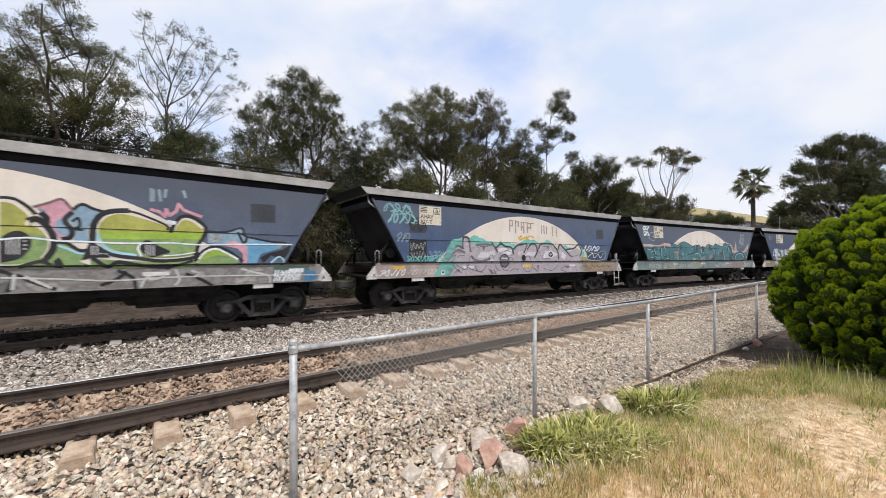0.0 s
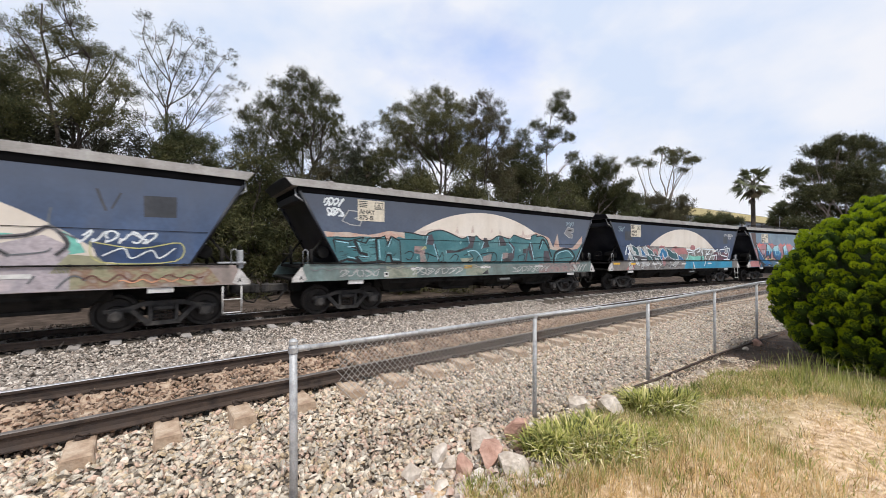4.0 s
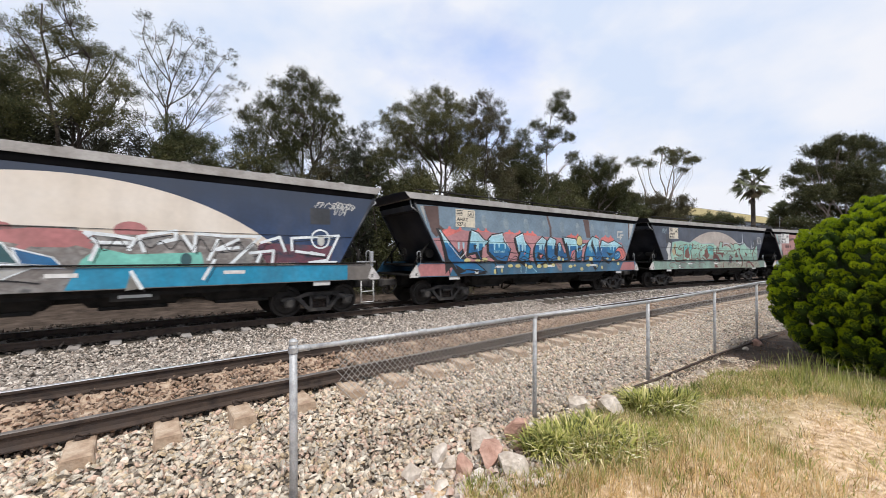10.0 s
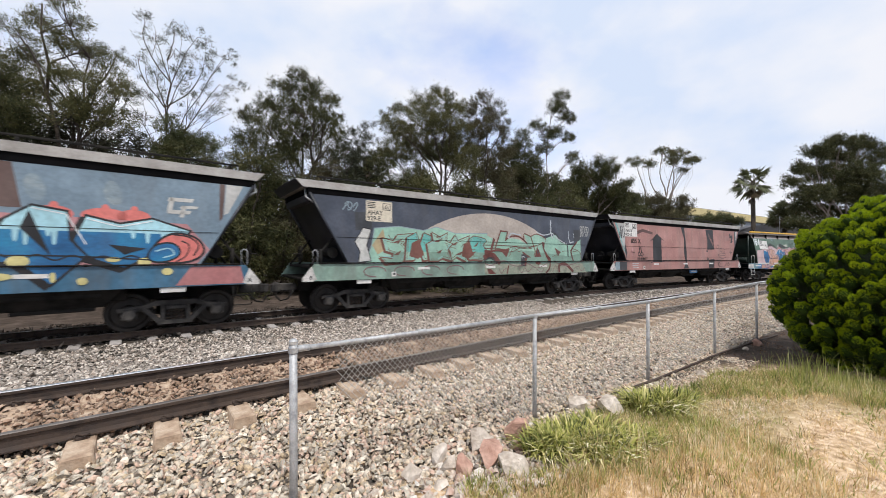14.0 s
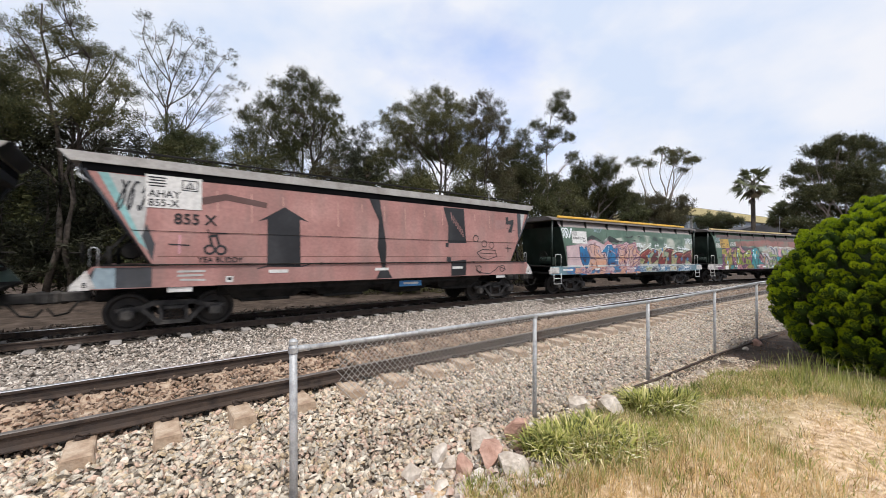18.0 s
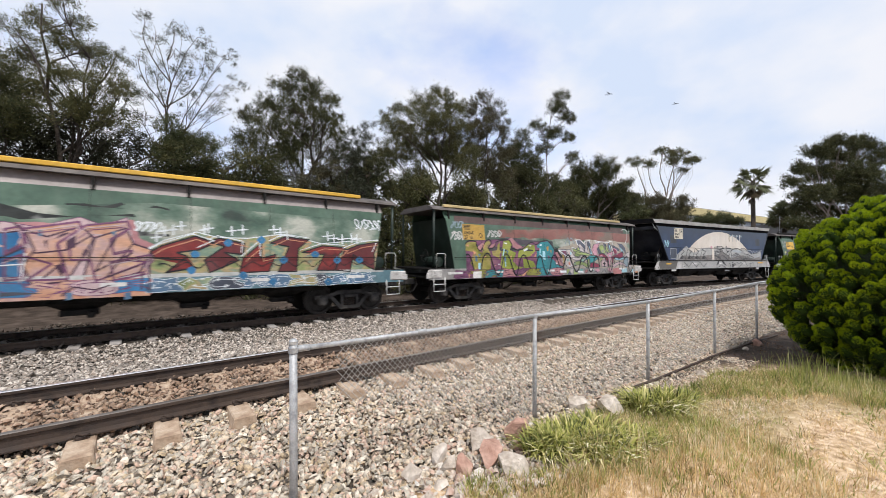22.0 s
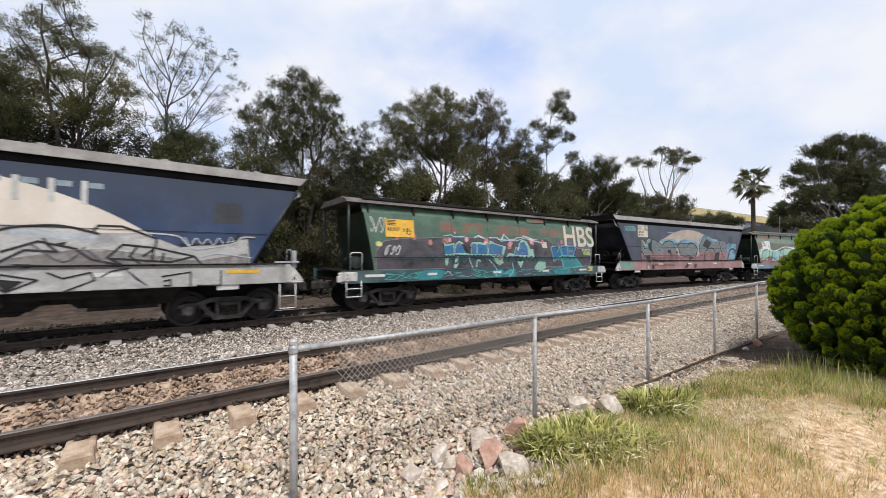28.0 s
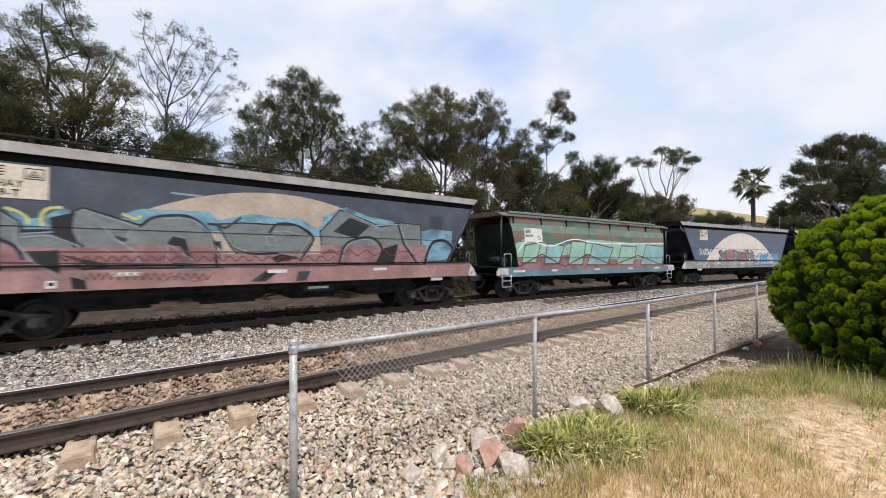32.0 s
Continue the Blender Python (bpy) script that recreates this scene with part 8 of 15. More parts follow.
    m.poly([(4.09, 2.20), (4.52, 2.19), (4.54, 1.82), (4.62, 1.61), (4.33, 1.64), (4.31, 1.93), (4.08, 1.95)], M["mauve_mottle"], 3.2)
    m.poly([(7.26, 1.83), (7.73, 1.96), (7.71, 1.63), (7.28, 1.64)], M["mauve_mottle"], 3.5)
    m.poly([(8.36, 2.00), (8.68, 2.00), (8.65, 1.79), (8.33, 1.73)], M["mauve_mottle"], 3.7)
    m.poly([(6.12, 1.77), (6.76, 1.80), (6.71, 1.63), (6.22, 1.62)], M["mist_mottle"], 3.0)
    m.stroke(curve([(4.39, 2.08), (4.54, 2.19), (4.56, 2.11)]), 0.03, M["lemon2"], 4)
    m.stroke([(4.64, 2.56), (4.57, 2.27)], 0.035, M["iceblue"], 4.4)
    m.stroke([(4.90, 2.28), (5.10, 1.74)], 0.035, M["iceblue"], 4.4)
    m.stroke([(6.50, 2.61), (6.57, 2.37)], 0.035, M["iceblue"], 4.4)
    m.stroke([(7.33, 2.43), (7.20, 2.14)], 0.035, M["iceblue"], 4.4)
    m.stroke([(8.33, 1.93), (8.27, 1.59)], 0.035, M["iceblue"], 4.4)
    m.stroke([(8.74, 2.38), (8.98, 2.15), (8.91, 2.00)], 0.035, M["iceblue"], 4.4)
    m.stroke([(10.05, 2.47), (10.28, 1.68)], 0.035, M["iceblue"], 4.4)
    m.stroke([(5.45, 2.05), (5.47, 1.96)], 0.035, M["iceblue"], 4.4)
    m.stroke([(8.14, 2.63), (8.21, 2.30)], 0.035, M["iceblue"], 4.4)
    m.stroke(curve([(6.50, 2.04), (6.86, 2.07), (7.12, 1.89), (7.23, 1.67)]), 0.04, M["iceblue"], 4.4)
    m.stroke(curve([(3.71, 1.94), (3.91, 2.02), (4.05, 1.92), (3.91, 1.72), (3.75, 1.77)]), 0.03, M["ink"], 4.2)
    m.stroke(curve([(4.65, 1.95), (5.12, 1.80), (5.28, 1.99), (5.33, 1.71), (5.17, 1.63)]), 0.03, M["ink"], 4.2)
    m.stroke(curve([(5.63, 1.74), (5.85, 1.91), (6.03, 1.85), (5.94, 1.68)]), 0.03, M["ink"], 4.2)
    m.stroke(curve([(6.31, 1.88), (6.60, 1.95), (6.76, 1.76), (6.51, 1.65)]), 0.03, M["ink"], 4.2)
    m.stroke(curve([(6.91, 1.61), (7.01, 1.83), (7.28, 1.95), (7.91, 1.99), (8.00, 1.70), (7.56, 1.60)]), 0.03, M["ink"], 4.2)
    m.stroke(curve([(7.79, 1.96), (7.68, 1.63)]), 0.03, M["ink"], 4.2)
    m.stroke(curve([(4.50, 1.95), (4.69, 1.93), (4.58, 1.61)]), 0.03, M["ink"], 4.2)
    m.stroke(curve([(9.25, 1.62), (9.32, 1.87), (9.68, 1.90), (9.61, 1.65)]), 0.03, M["ink"], 4.2)
    m.stroke(curve([(4.43, 2.52), (4.46, 2.56), (4.48, 2.53), (4.46, 2.49), (4.43, 2.52)]), 0.02, M["pale_teal"], 4.3)
    m.stroke(curve([(6.11, 2.36), (6.14, 2.41), (6.17, 2.37), (6.14, 2.32), (6.11, 2.36)]), 0.02, M["pale_teal"], 4.3)
    m.stroke(curve([(6.52, 1.92), (6.55, 1.96), (6.59, 1.92), (6.55, 1.87), (6.52, 1.92)]), 0.02, M["pale_teal"], 4.3)
    m.stroke(curve([(7.04, 2.33), (7.07, 2.37), (7.11, 2.33), (7.07, 2.28), (7.04, 2.33)]), 0.02, M["pale_teal"], 4.3)
    m.stroke(curve([(7.46, 2.08), (7.50, 2.13), (7.54, 2.09), (7.50, 2.04), (7.46, 2.08)]), 0.02, M["pale_teal"], 4.3)
    m.stroke(curve([(7.90, 2.47), (7.94, 2.52), (7.99, 2.48), (7.94, 2.43), (7.90, 2.47)]), 0.02, M["pale_teal"], 4.3)
    m.stroke(curve([(8.56, 2.12), (8.60, 2.17), (8.65, 2.12), (8.60, 2.07), (8.56, 2.12)]), 0.02, M["pale_teal"], 4.3)
    m.stroke(curve([(8.78, 2.56), (8.83, 2.61), (8.87, 2.56), (8.83, 2.51), (8.78, 2.56)]), 0.02, M["pale_teal"], 4.3)
    m.stroke(curve([(9.33, 2.12), (9.38, 2.17), (9.43, 2.12), (9.38, 2.07), (9.33, 2.12)]), 0.02, M["pale_teal"], 4.3)
    m.stroke(curve([(5.05, 2.04), (5.08, 2.08), (5.11, 2.04), (5.08, 2.00), (5.05, 2.04)]), 0.02, M["pale_teal"], 4.3)
    m.stroke(curve([(4.18, 1.80), (4.20, 1.83), (4.23, 1.80), (4.20, 1.76), (4.18, 1.80)]), 0.02, M["pale_teal"], 4.3)
    m.poly([(10.37, 2.94), (11.33, 2.71), (11.63, 2.27), (11.95, 2.93), (12.09, 2.28), (13.07, 2.26), (13.86, 2.86), (13.88, 2.28), (11.63, 1.99), (10.37, 2.21)], M["peach_glow"], 1.0)
    m.poly([(10.47, 2.74), (10.84, 2.76), (11.19, 2.59), (11.39, 2.19), (11.94, 2.13), (12.72, 2.26), (13.33, 2.11), (13.88, 2.53), (13.78, 2.24), (13.30, 1.54), (10.37, 1.54)], M["teal_mottle"], 1.3)
    m.stroke(curve([(10.47, 2.74), (10.84, 2.77), (11.19, 2.59), (11.35, 2.23)]), 0.05, M["ink"], 3.6)
    m.stroke(curve([(11.62, 1.56), (11.80, 2.05), (12.72, 2.22), (13.23, 1.84), (12.80, 1.55)]), 0.09, M["ink"], 3.6)
    m.stroke(curve([(11.73, 1.67), (11.94, 1.99), (12.67, 2.12), (13.09, 1.82)]), 0.04, M["iceblue"], 4.2)
    m.stroke([(13.23, 1.54), (13.88, 2.45)], 0.1, M["ink"], 3.6)
    m.stroke([(13.32, 1.58), (13.83, 2.28)], 0.035, M["iceblue"], 4.2)
    m.stroke(curve([(10.65, 2.21), (10.84, 2.61), (11.13, 2.44), (11.47, 1.86)]), 0.08, M["ink"], 3.6)
    m.stroke([(10.72, 2.21), (10.88, 2.52)], 0.03, M["iceblue"], 4.2)
    m.poly([(10.95, 2.11), (11.27, 2.12), (11.42, 1.56), (10.91, 1.57)], M["black_smoke2"], 3.2)
    m.stroke(curve([(10.11, 1.72), (10.84, 1.82), (11.63, 1.71), (12.95, 1.82), (13.43, 1.66)]), 0.025, M["ink"], 4.2)
    m.rope(0.5, 14.0, 1.44, 0.03, M["greym"], 16, 0.022, 34)
    m.cloud(3.0, 4.2, 1.12, 1.5, M["mist_mottle"], 26, 1.2, 0.06)
    m.cloud(6.4, 7.6, 1.12, 1.5, M["mist_mottle"], 27, 1.2, 0.06)
    m.cloud(10.6, 13.4, 1.12, 1.54, M["mauve_mottle"], 28, 1.2, 0.04)
    m.tag(4.0, 1.2, 2.2, 0.22, M["pale_grey"], 17, 0.03, 7)
    m.tag(8.9, 1.2, 2.4, 0.22, M["pale_grey"], 20, 0.03, 8)
    m.tag(1.4, 1.2, 1.4, 0.2, M["greyl"], 21, 0.03, 5)
    m.form([(12.48, 2.95), (12.75, 3.25), (13.15, 3.2), (13.15, 3.05), (12.85, 3.0), (13.1, 2.9), (13.05, 2.76), (12.8, 2.78)], M["greym"], M["greyl"], ew=0.03, layer=1.4)
    m.stroke([(12.75, 3.1), (13.0, 3.12)], 0.05, M["ink"], 3)
    m.form([(1.5, 2.95), (1.7, 3.27), (2.1, 3.25), (2.1, 3.12), (1.85, 3.05), (2.1, 2.95), (2.05, 2.83), (1.75, 2.85)], M["slate"], M["greyl"], ew=0.03, layer=1.4)
    m.tag(12.6, 3.32, 0.6, 0.18, M["haze2"], 18, 0.03, 4)
    m.tag(0.9, 3.4, 0.6, 0.22, M["spray_white"], 22, 0.05, 4)
    m.tag(1.0, 3.1, 0.5, 0.22, M["spray_white"], 23, 0.05, 3)
    m.poly([(12.95, 1.50), (13.6, 1.50), (13.6, 1.58), (12.95, 1.58)], M["ashpink"], 3)
    m.poly([(6.3, 1.38), (6.7, 1.38), (6.7, 1.5), (6.3, 1.5)], M["ochre"], 3)
    m.tag(13.1, 1.16, 1.0, 0.28, M["pale_grey"], 19, 0.06, 4)


def mural_white_blue(m):
    m.form([(1.6, 1.62), (1.9, 2.3), (3.4, 2.5), (5.5, 2.45), (7.6, 2.45), (8.3, 1.62)], M["grey_mottle"], layer=0.9)
    for u, w in ((3.6, 0.2), (4.9, 0.2), (5.2, 0.18), (6.5, 0.2)):
        m.disc(u, 2.4, w, 0.11, M["rose"], 1.2)
    m.form(soften([(6.2, 2.2), (6.7, 2.4), (7.6, 2.42), (8.0, 2.2), (7.3, 1.95)], 1), M["rose"], layer=1.1)
    m.disc(8.5, 2.42, 0.3, 0.2, M["rose"], 1.1)
    m.form([(7.8, 2.3), (9.5, 2.35), (11.0, 2.3), (11.4, 1.62), (7.6, 1.62)], M["grey_mottle"], layer=1.0)
    m.form([(11.2, 2.2), (13.3, 2.15), (13.2, 1.65), (11.0, 1.65)], M["dusk_mottle"], layer=1.0)
    m.poly([(1.7, 1.11), (7.5, 1.11), (7.6, 1.57), (1.7, 1.57)], M["grey_mottle"], 1.0)
    block_front(m)
    m.poly([(7.97, 2.02), (8.48, 1.87), (9.86, 1.93), (9.93, 1.58), (7.63, 1.59), (7.70, 1.75)], M["mint"], 1.6)
    m.poly([(7.45, 1.11), (13.75, 1.11), (13.75, 1.57), (7.62, 1.57)], M["turq"], 1.5)
    m.poly([(8.42, 1.05), (8.52, 1.48), (8.69, 1.09)], M["smudge"], 2.0)
    m.stroke([(7.84, 1.75), (7.96, 2.12), (7.74, 2.34), (8.22, 2.29), (8.57, 2.22), (8.48, 1.98), (8.48, 2.04)], 0.075, M["spray_white"], 4.2)
    m.stroke([(7.89, 1.68), (8.02, 2.05), (7.80, 2.28)], 0.02, M["ink"], 3.9)
    m.stroke([(7.96, 2.13), (8.45, 2.13)], 0.075, M["spray_white"], 4.2)
    m.stroke([(8.02, 2.07), (8.50, 2.06)], 0.02, M["ink"], 3.9)
    m.stroke([(8.74, 1.94), (8.64, 2.28), (9.34, 2.44), (9.33, 2.24), (9.01, 2.14), (9.19, 2.22)], 0.075, M["spray_white"], 4.2)
    m.stroke([(8.80, 1.87), (8.70, 2.21), (9.41, 2.37)], 0.02, M["ink"], 3.9)
    m.stroke([(9.48, 2.34), (9.71, 1.95), (9.74, 2.40), (10.34, 2.35), (11.22, 2.37), (10.52, 1.64)], 0.075, M["spray_white"], 4.2)
    m.stroke([(9.55, 2.27), (9.78, 1.88), (9.81, 2.32)], 0.02, M["ink"], 3.9)
    m.stroke([(10.22, 2.25), (10.02, 1.74)], 0.075, M["spray_white"], 4.2)
    m.stroke([(10.30, 2.17), (10.10, 1.66)], 0.02, M["ink"], 3.9)
    m.stroke([(10.69, 2.28), (10.18, 2.00), (10.69, 2.06)], 0.075, M["spray_white"], 4.2)
    m.stroke([(10.76, 2.21), (10.26, 1.92), (10.77, 1.98)], 0.02, M["ink"], 3.9)
    m.stroke([(11.23, 2.20), (11.72, 2.37), (11.87, 1.98)], 0.075, M["spray_white"], 4.2)
    m.stroke([(11.31, 2.12), (11.81, 2.29), (11.96, 1.89)], 0.02, M["ink"], 3.9)
    m.stroke([(10.96, 1.92), (11.56, 1.99), (11.52, 1.62)], 0.075, M["spray_white"], 4.2)
    m.stroke([(11.04, 1.83), (11.65, 1.91), (11.61, 1.54)], 0.02, M["ink"], 3.9)
    m.stroke([(11.23, 1.89), (11.14, 1.68)], 0.075, M["spray_white"], 4.2)
    m.stroke([(11.32, 1.80), (11.22, 1.60)], 0.02, M["ink"], 3.9)
    m.stroke([(12.06, 2.00), (12.04, 2.35), (13.46, 2.47), (13.09, 1.72), (12.54, 1.65), (13.39, 1.66)], 0.075, M["spray_white"], 4.2)
    m.stroke([(12.15, 1.91), (12.13, 2.26), (13.57, 2.38)], 0.02, M["ink"], 3.9)
    m.stroke([(12.16, 1.98), (13.00, 1.87), (12.59, 1.95)], 0.075, M["spray_white"], 4.2)
    m.stroke([(12.26, 1.89), (13.11, 1.78), (12.69, 1.86)], 0.02, M["ink"], 3.9)
    m.stroke([(8.52, 1.48), (8.71, 1.09)], 0.075, M["spray_white"], 4.2)
    m.stroke([(8.58, 1.41), (8.77, 1.01)], 0.02, M["ink"], 3.9)
    m.stroke([(9.91, 1.26), (10.15, 1.74)], 0.075, M["spray_white"], 4.2)
    m.stroke([(9.98, 1.18), (10.22, 1.66)], 0.02, M["ink"], 3.9)
    m.stroke(curve([(13.16, 2.36), (13.08, 2.16), (12.89, 2.08), (12.70, 2.15), (12.62, 2.34), (12.69, 2.54), (12.88, 2.62), (13.07, 2.55), (13.16, 2.36)]), 0.05, M["spray_white"], 4.6)
    m.disc(12.9, 2.3, 0.11, 0.16, M["pale_grey"], 4.7, 12)
    m.rope(7.8, 11.4, 2.1, 0.12, M["ink"], 28, 0.02, 9)
    m.disc(9.55, 1.75, 0.12, 0.16, M["deep_teal"], 2.4, 12)
    m.tag(1.45, 1.95, 0.42, 0.52, M["spray_white"], 25, 0.05, 2)
    m.tag(12.7, 3.3, 1.3, 0.16, M["pale_grey"], 26, 0.022, 9)
    m.tag(13.3, 3.1, 0.5, 0.4, M["pale_grey"], 29, 0.022, 3)
    m.tag(0.9, 3.25, 0.5, 0.25, M["haze2"], 27, 0.03, 3)
    cover(m, 1.46)
    cover(m, 12.59, 2.78, 0.6, 0.5)
    m.poly([(0.4, 1.42), (0.95, 1.42), (0.95, 1.52), (0.4, 1.52)], M["yellow"], 1.4)
    m.poly([(1.9, 1.40), (2.35, 1.40), (2.35, 1.5), (1.9, 1.5)], M["yellow"], 4.6)
    m.form([(1.5, 1.12), (1.9, 1.45), (2.3, 1.5), (2.2, 1.12)], M["rose"], layer=1.4)


def mural_peach_red(m):
    m.form([(0.8, 2.3), (2.0, 2.6), (3.2, 2.75), (5.0, 2.85), (7.2, 3.1), (9.5, 3.05), (12.0, 3.0), (13.1, 2.7), (13.1, 1.38), (0.95, 1.38)], M["smoke_mottle"], layer=0.6)
    m.cloud(5.6, 7.4, 2.3, 2.95, M["black_smoke"], 64, 0.8, 0.12)
    m.form([(0.9, 2.35), (1.5, 2.4), (2.1, 2.5), (3.05, 2.72), (3.9, 2.45), (4.75, 2.5), (5.2, 2.42), (5.83, 2.66), (6.2, 2.5), (6.61, 2.7), (6.75, 2.1), (7.1, 1.75), (6.9, 1.4), (0.95, 1.4)], M["ashpink2"], M["purple"], ew=0.015, layer=1.1)
    m.poly([(4.77, 2.36), (4.99, 2.43), (5.07, 2.09), (4.78, 1.86)], M["peach_mottle"], 1.6)
    m.stroke([(4.77, 2.36), (4.99, 2.43), (5.07, 2.09), (4.78, 1.86), (4.77, 2.36)], 0.04, M["purple"], 3.6)
    m.stroke([(4.80, 2.32), (4.97, 2.37), (5.03, 2.11), (4.81, 1.93)], 0.018, M["purple"], 3.9)
    m.stroke([(4.75, 2.30), (4.96, 2.36), (5.04, 2.02)], 0.022, M["ashpink2"], 4.1)
    m.poly([(5.02, 2.38), (5.83, 2.57), (5.86, 2.42), (5.51, 2.10), (5.59, 1.75), (5.68, 1.35), (5.08, 1.34), (5.43, 1.67), (5.05, 1.83)], M["peach_mottle"], 1.9000000000000001)
    m.stroke([(5.02, 2.38), (5.83, 2.57), (5.86, 2.42), (5.51, 2.10), (5.59, 1.75), (5.68, 1.35), (5.08, 1.34), (5.43, 1.67), (5.05, 1.83), (5.02, 2.38)], 0.04, M["purple"], 3.6)
    m.stroke([(5.11, 2.28), (5.74, 2.42), (5.77, 2.31), (5.49, 2.06), (5.56, 1.79), (5.63, 1.48)], 0.018, M["purple"], 3.9)
    m.stroke([(5.00, 2.31), (5.80, 2.49), (5.83, 2.34)], 0.022, M["ashpink2"], 4.1)
    m.poly([(5.69, 2.27), (5.94, 2.50), (6.61, 2.62), (6.67, 2.46), (6.33, 2.21), (6.40, 1.87), (6.71, 1.96), (6.59, 1.74), (6.98, 1.70), (6.11, 1.29), (6.01, 1.75), (5.70, 1.75)], M["peach_mottle"], 1.6)
    m.stroke([(5.69, 2.27), (5.94, 2.50), (6.61, 2.62), (6.67, 2.46), (6.33, 2.21), (6.40, 1.87), (6.71, 1.96), (6.59, 1.74), (6.98, 1.70), (6.11, 1.29), (6.01, 1.75), (5.70, 1.75), (5.69, 2.27)], 0.04, M["purple"], 3.6)
    m.stroke([(5.82, 2.21), (6.02, 2.40), (6.54, 2.48), (6.59, 2.36), (6.33, 2.16), (6.38, 1.90), (6.62, 1.97), (6.52, 1.80)], 0.018, M["purple"], 3.9)
    m.stroke([(5.66, 2.19), (5.91, 2.43), (6.57, 2.54)], 0.022, M["ashpink2"], 4.1)
    m.poly([(4.78, 1.75), (5.00, 1.86), (5.03, 1.38), (4.79, 1.35)], M["sky2"], 1.9000000000000001)
    m.stroke([(4.78, 1.75), (5.00, 1.86), (5.03, 1.38), (4.79, 1.35), (4.78, 1.75)], 0.04, M["purple"], 3.6)
    m.stroke([(4.81, 1.72), (4.98, 1.80), (5.00, 1.42), (4.81, 1.40)], 0.018, M["purple"], 3.9)
    m.stroke([(4.76, 1.69), (4.97, 1.80), (5.00, 1.31)], 0.022, M["ashpink2"], 4.1)
    m.poly([(6.34, 1.70), (7.05, 1.87), (7.02, 1.43), (6.41, 1.30)], M["peach_mottle"], 1.6)
    m.stroke([(6.34, 1.70), (7.05, 1.87), (7.02, 1.43), (6.41, 1.30), (6.34, 1.70)], 0.04, M["purple"], 3.6)
    m.stroke([(6.42, 1.68), (6.97, 1.81), (6.95, 1.47), (6.47, 1.36)], 0.018, M["purple"], 3.9)
    m.stroke([(6.30, 1.63), (7.01, 1.79), (6.98, 1.36)], 0.022, M["ashpink2"], 4.1)
    peach_front(m)
    m.form([(7.0, 2.0), (7.3, 2.2), (7.95, 2.42), (8.4, 2.3), (9.1, 2.3), (10.0, 2.45), (11.1, 2.2), (12.0, 2.3), (13.1, 2.35), (13.05, 1.4), (7.0, 1.4)], M["lime_mottle"], M["spray_white"], ew=0.025, layer=1.2)
    m.poly([(7.04, 1.94), (7.25, 2.08), (7.91, 2.33), (8.34, 2.17), (7.99, 1.99), (7.54, 1.92), (7.76, 1.83), (7.33, 1.44), (7.92, 1.55), (7.72, 1.74), (7.12, 1.79)], M["red_mottle"], 2.0)
    m.stroke([(7.04, 1.94), (7.25, 2.08), (7.91, 2.33), (8.34, 2.17), (7.99, 1.99), (7.54, 1.92), (7.76, 1.83), (7.33, 1.44), (7.92, 1.55), (7.72, 1.74), (7.12, 1.79), (7.04, 1.94)], 0.035, M["ink"], 3.4)
    m.stroke([(7.02, 2.00), (7.22, 2.13), (7.87, 2.38), (8.31, 2.23), (7.96, 2.05)], 0.025, M["spray_white"], 3.8)
    m.stroke([(7.10, 1.87), (7.30, 2.01), (7.94, 2.25), (8.36, 2.09)], 0.02, M["peach"], 4.0)
    m.poly([(8.22, 2.20), (8.42, 2.30), (9.02, 2.17), (8.98, 1.88), (8.55, 1.93), (8.89, 1.73), (8.23, 1.42), (8.11, 1.74), (8.55, 2.08)], M["maroon"], 2.4)
    m.stroke([(8.22, 2.20), (8.42, 2.30), (9.02, 2.17), (8.98, 1.88), (8.55, 1.93), (8.89, 1.73), (8.23, 1.42), (8.11, 1.74), (8.55, 2.08), (8.22, 2.20)], 0.035, M["ink"], 3.4)
    m.stroke([(8.19, 2.25), (8.39, 2.36), (8.98, 2.23), (8.94, 1.94)], 0.025, M["spray_white"], 3.8)
    m.stroke([(8.29, 2.12), (8.48, 2.22), (9.07, 2.09), (9.03, 1.80)], 0.02, M["peach"], 4.0)
    m.poly([(8.98, 1.78), (9.43, 2.20), (9.43, 1.78), (9.81, 1.89), (9.63, 1.42), (8.90, 1.40)], M["red_mottle"], 2.0)
    m.stroke([(8.98, 1.78), (9.43, 2.20), (9.43, 1.78), (9.81, 1.89), (9.63, 1.42), (8.90, 1.40), (8.98, 1.78)], 0.035, M["ink"], 3.4)
    m.stroke([(8.94, 1.84), (9.39, 2.26), (9.40, 1.84)], 0.025, M["spray_white"], 3.8)
    m.stroke([(9.05, 1.70), (9.49, 2.11), (9.49, 1.70), (9.87, 1.80)], 0.02, M["peach"], 4.0)
    m.poly([(9.66, 2.20), (10.05, 2.39), (10.73, 2.32), (10.42, 2.06), (10.37, 1.40), (9.87, 1.41), (10.16, 2.11)], M["maroon"], 2.4)
    m.stroke([(9.66, 2.20), (10.05, 2.39), (10.73, 2.32), (10.42, 2.06), (10.37, 1.40), (9.87, 1.41), (10.16, 2.11), (9.66, 2.20)], 0.035, M["ink"], 3.4)
    m.stroke([(9.63, 2.26), (10.01, 2.46), (10.69, 2.38)], 0.025, M["spray_white"], 3.8)
    m.stroke([(9.74, 2.12), (10.12, 2.31), (10.79, 2.23), (10.48, 1.97)], 0.02, M["peach"], 4.0)
    m.poly([(10.52, 1.95), (11.12, 2.15), (11.88, 2.11), (11.65, 1.90), (11.53, 1.41), (10.96, 1.42), (11.18, 1.89)], M["red_mottle"], 2.0)
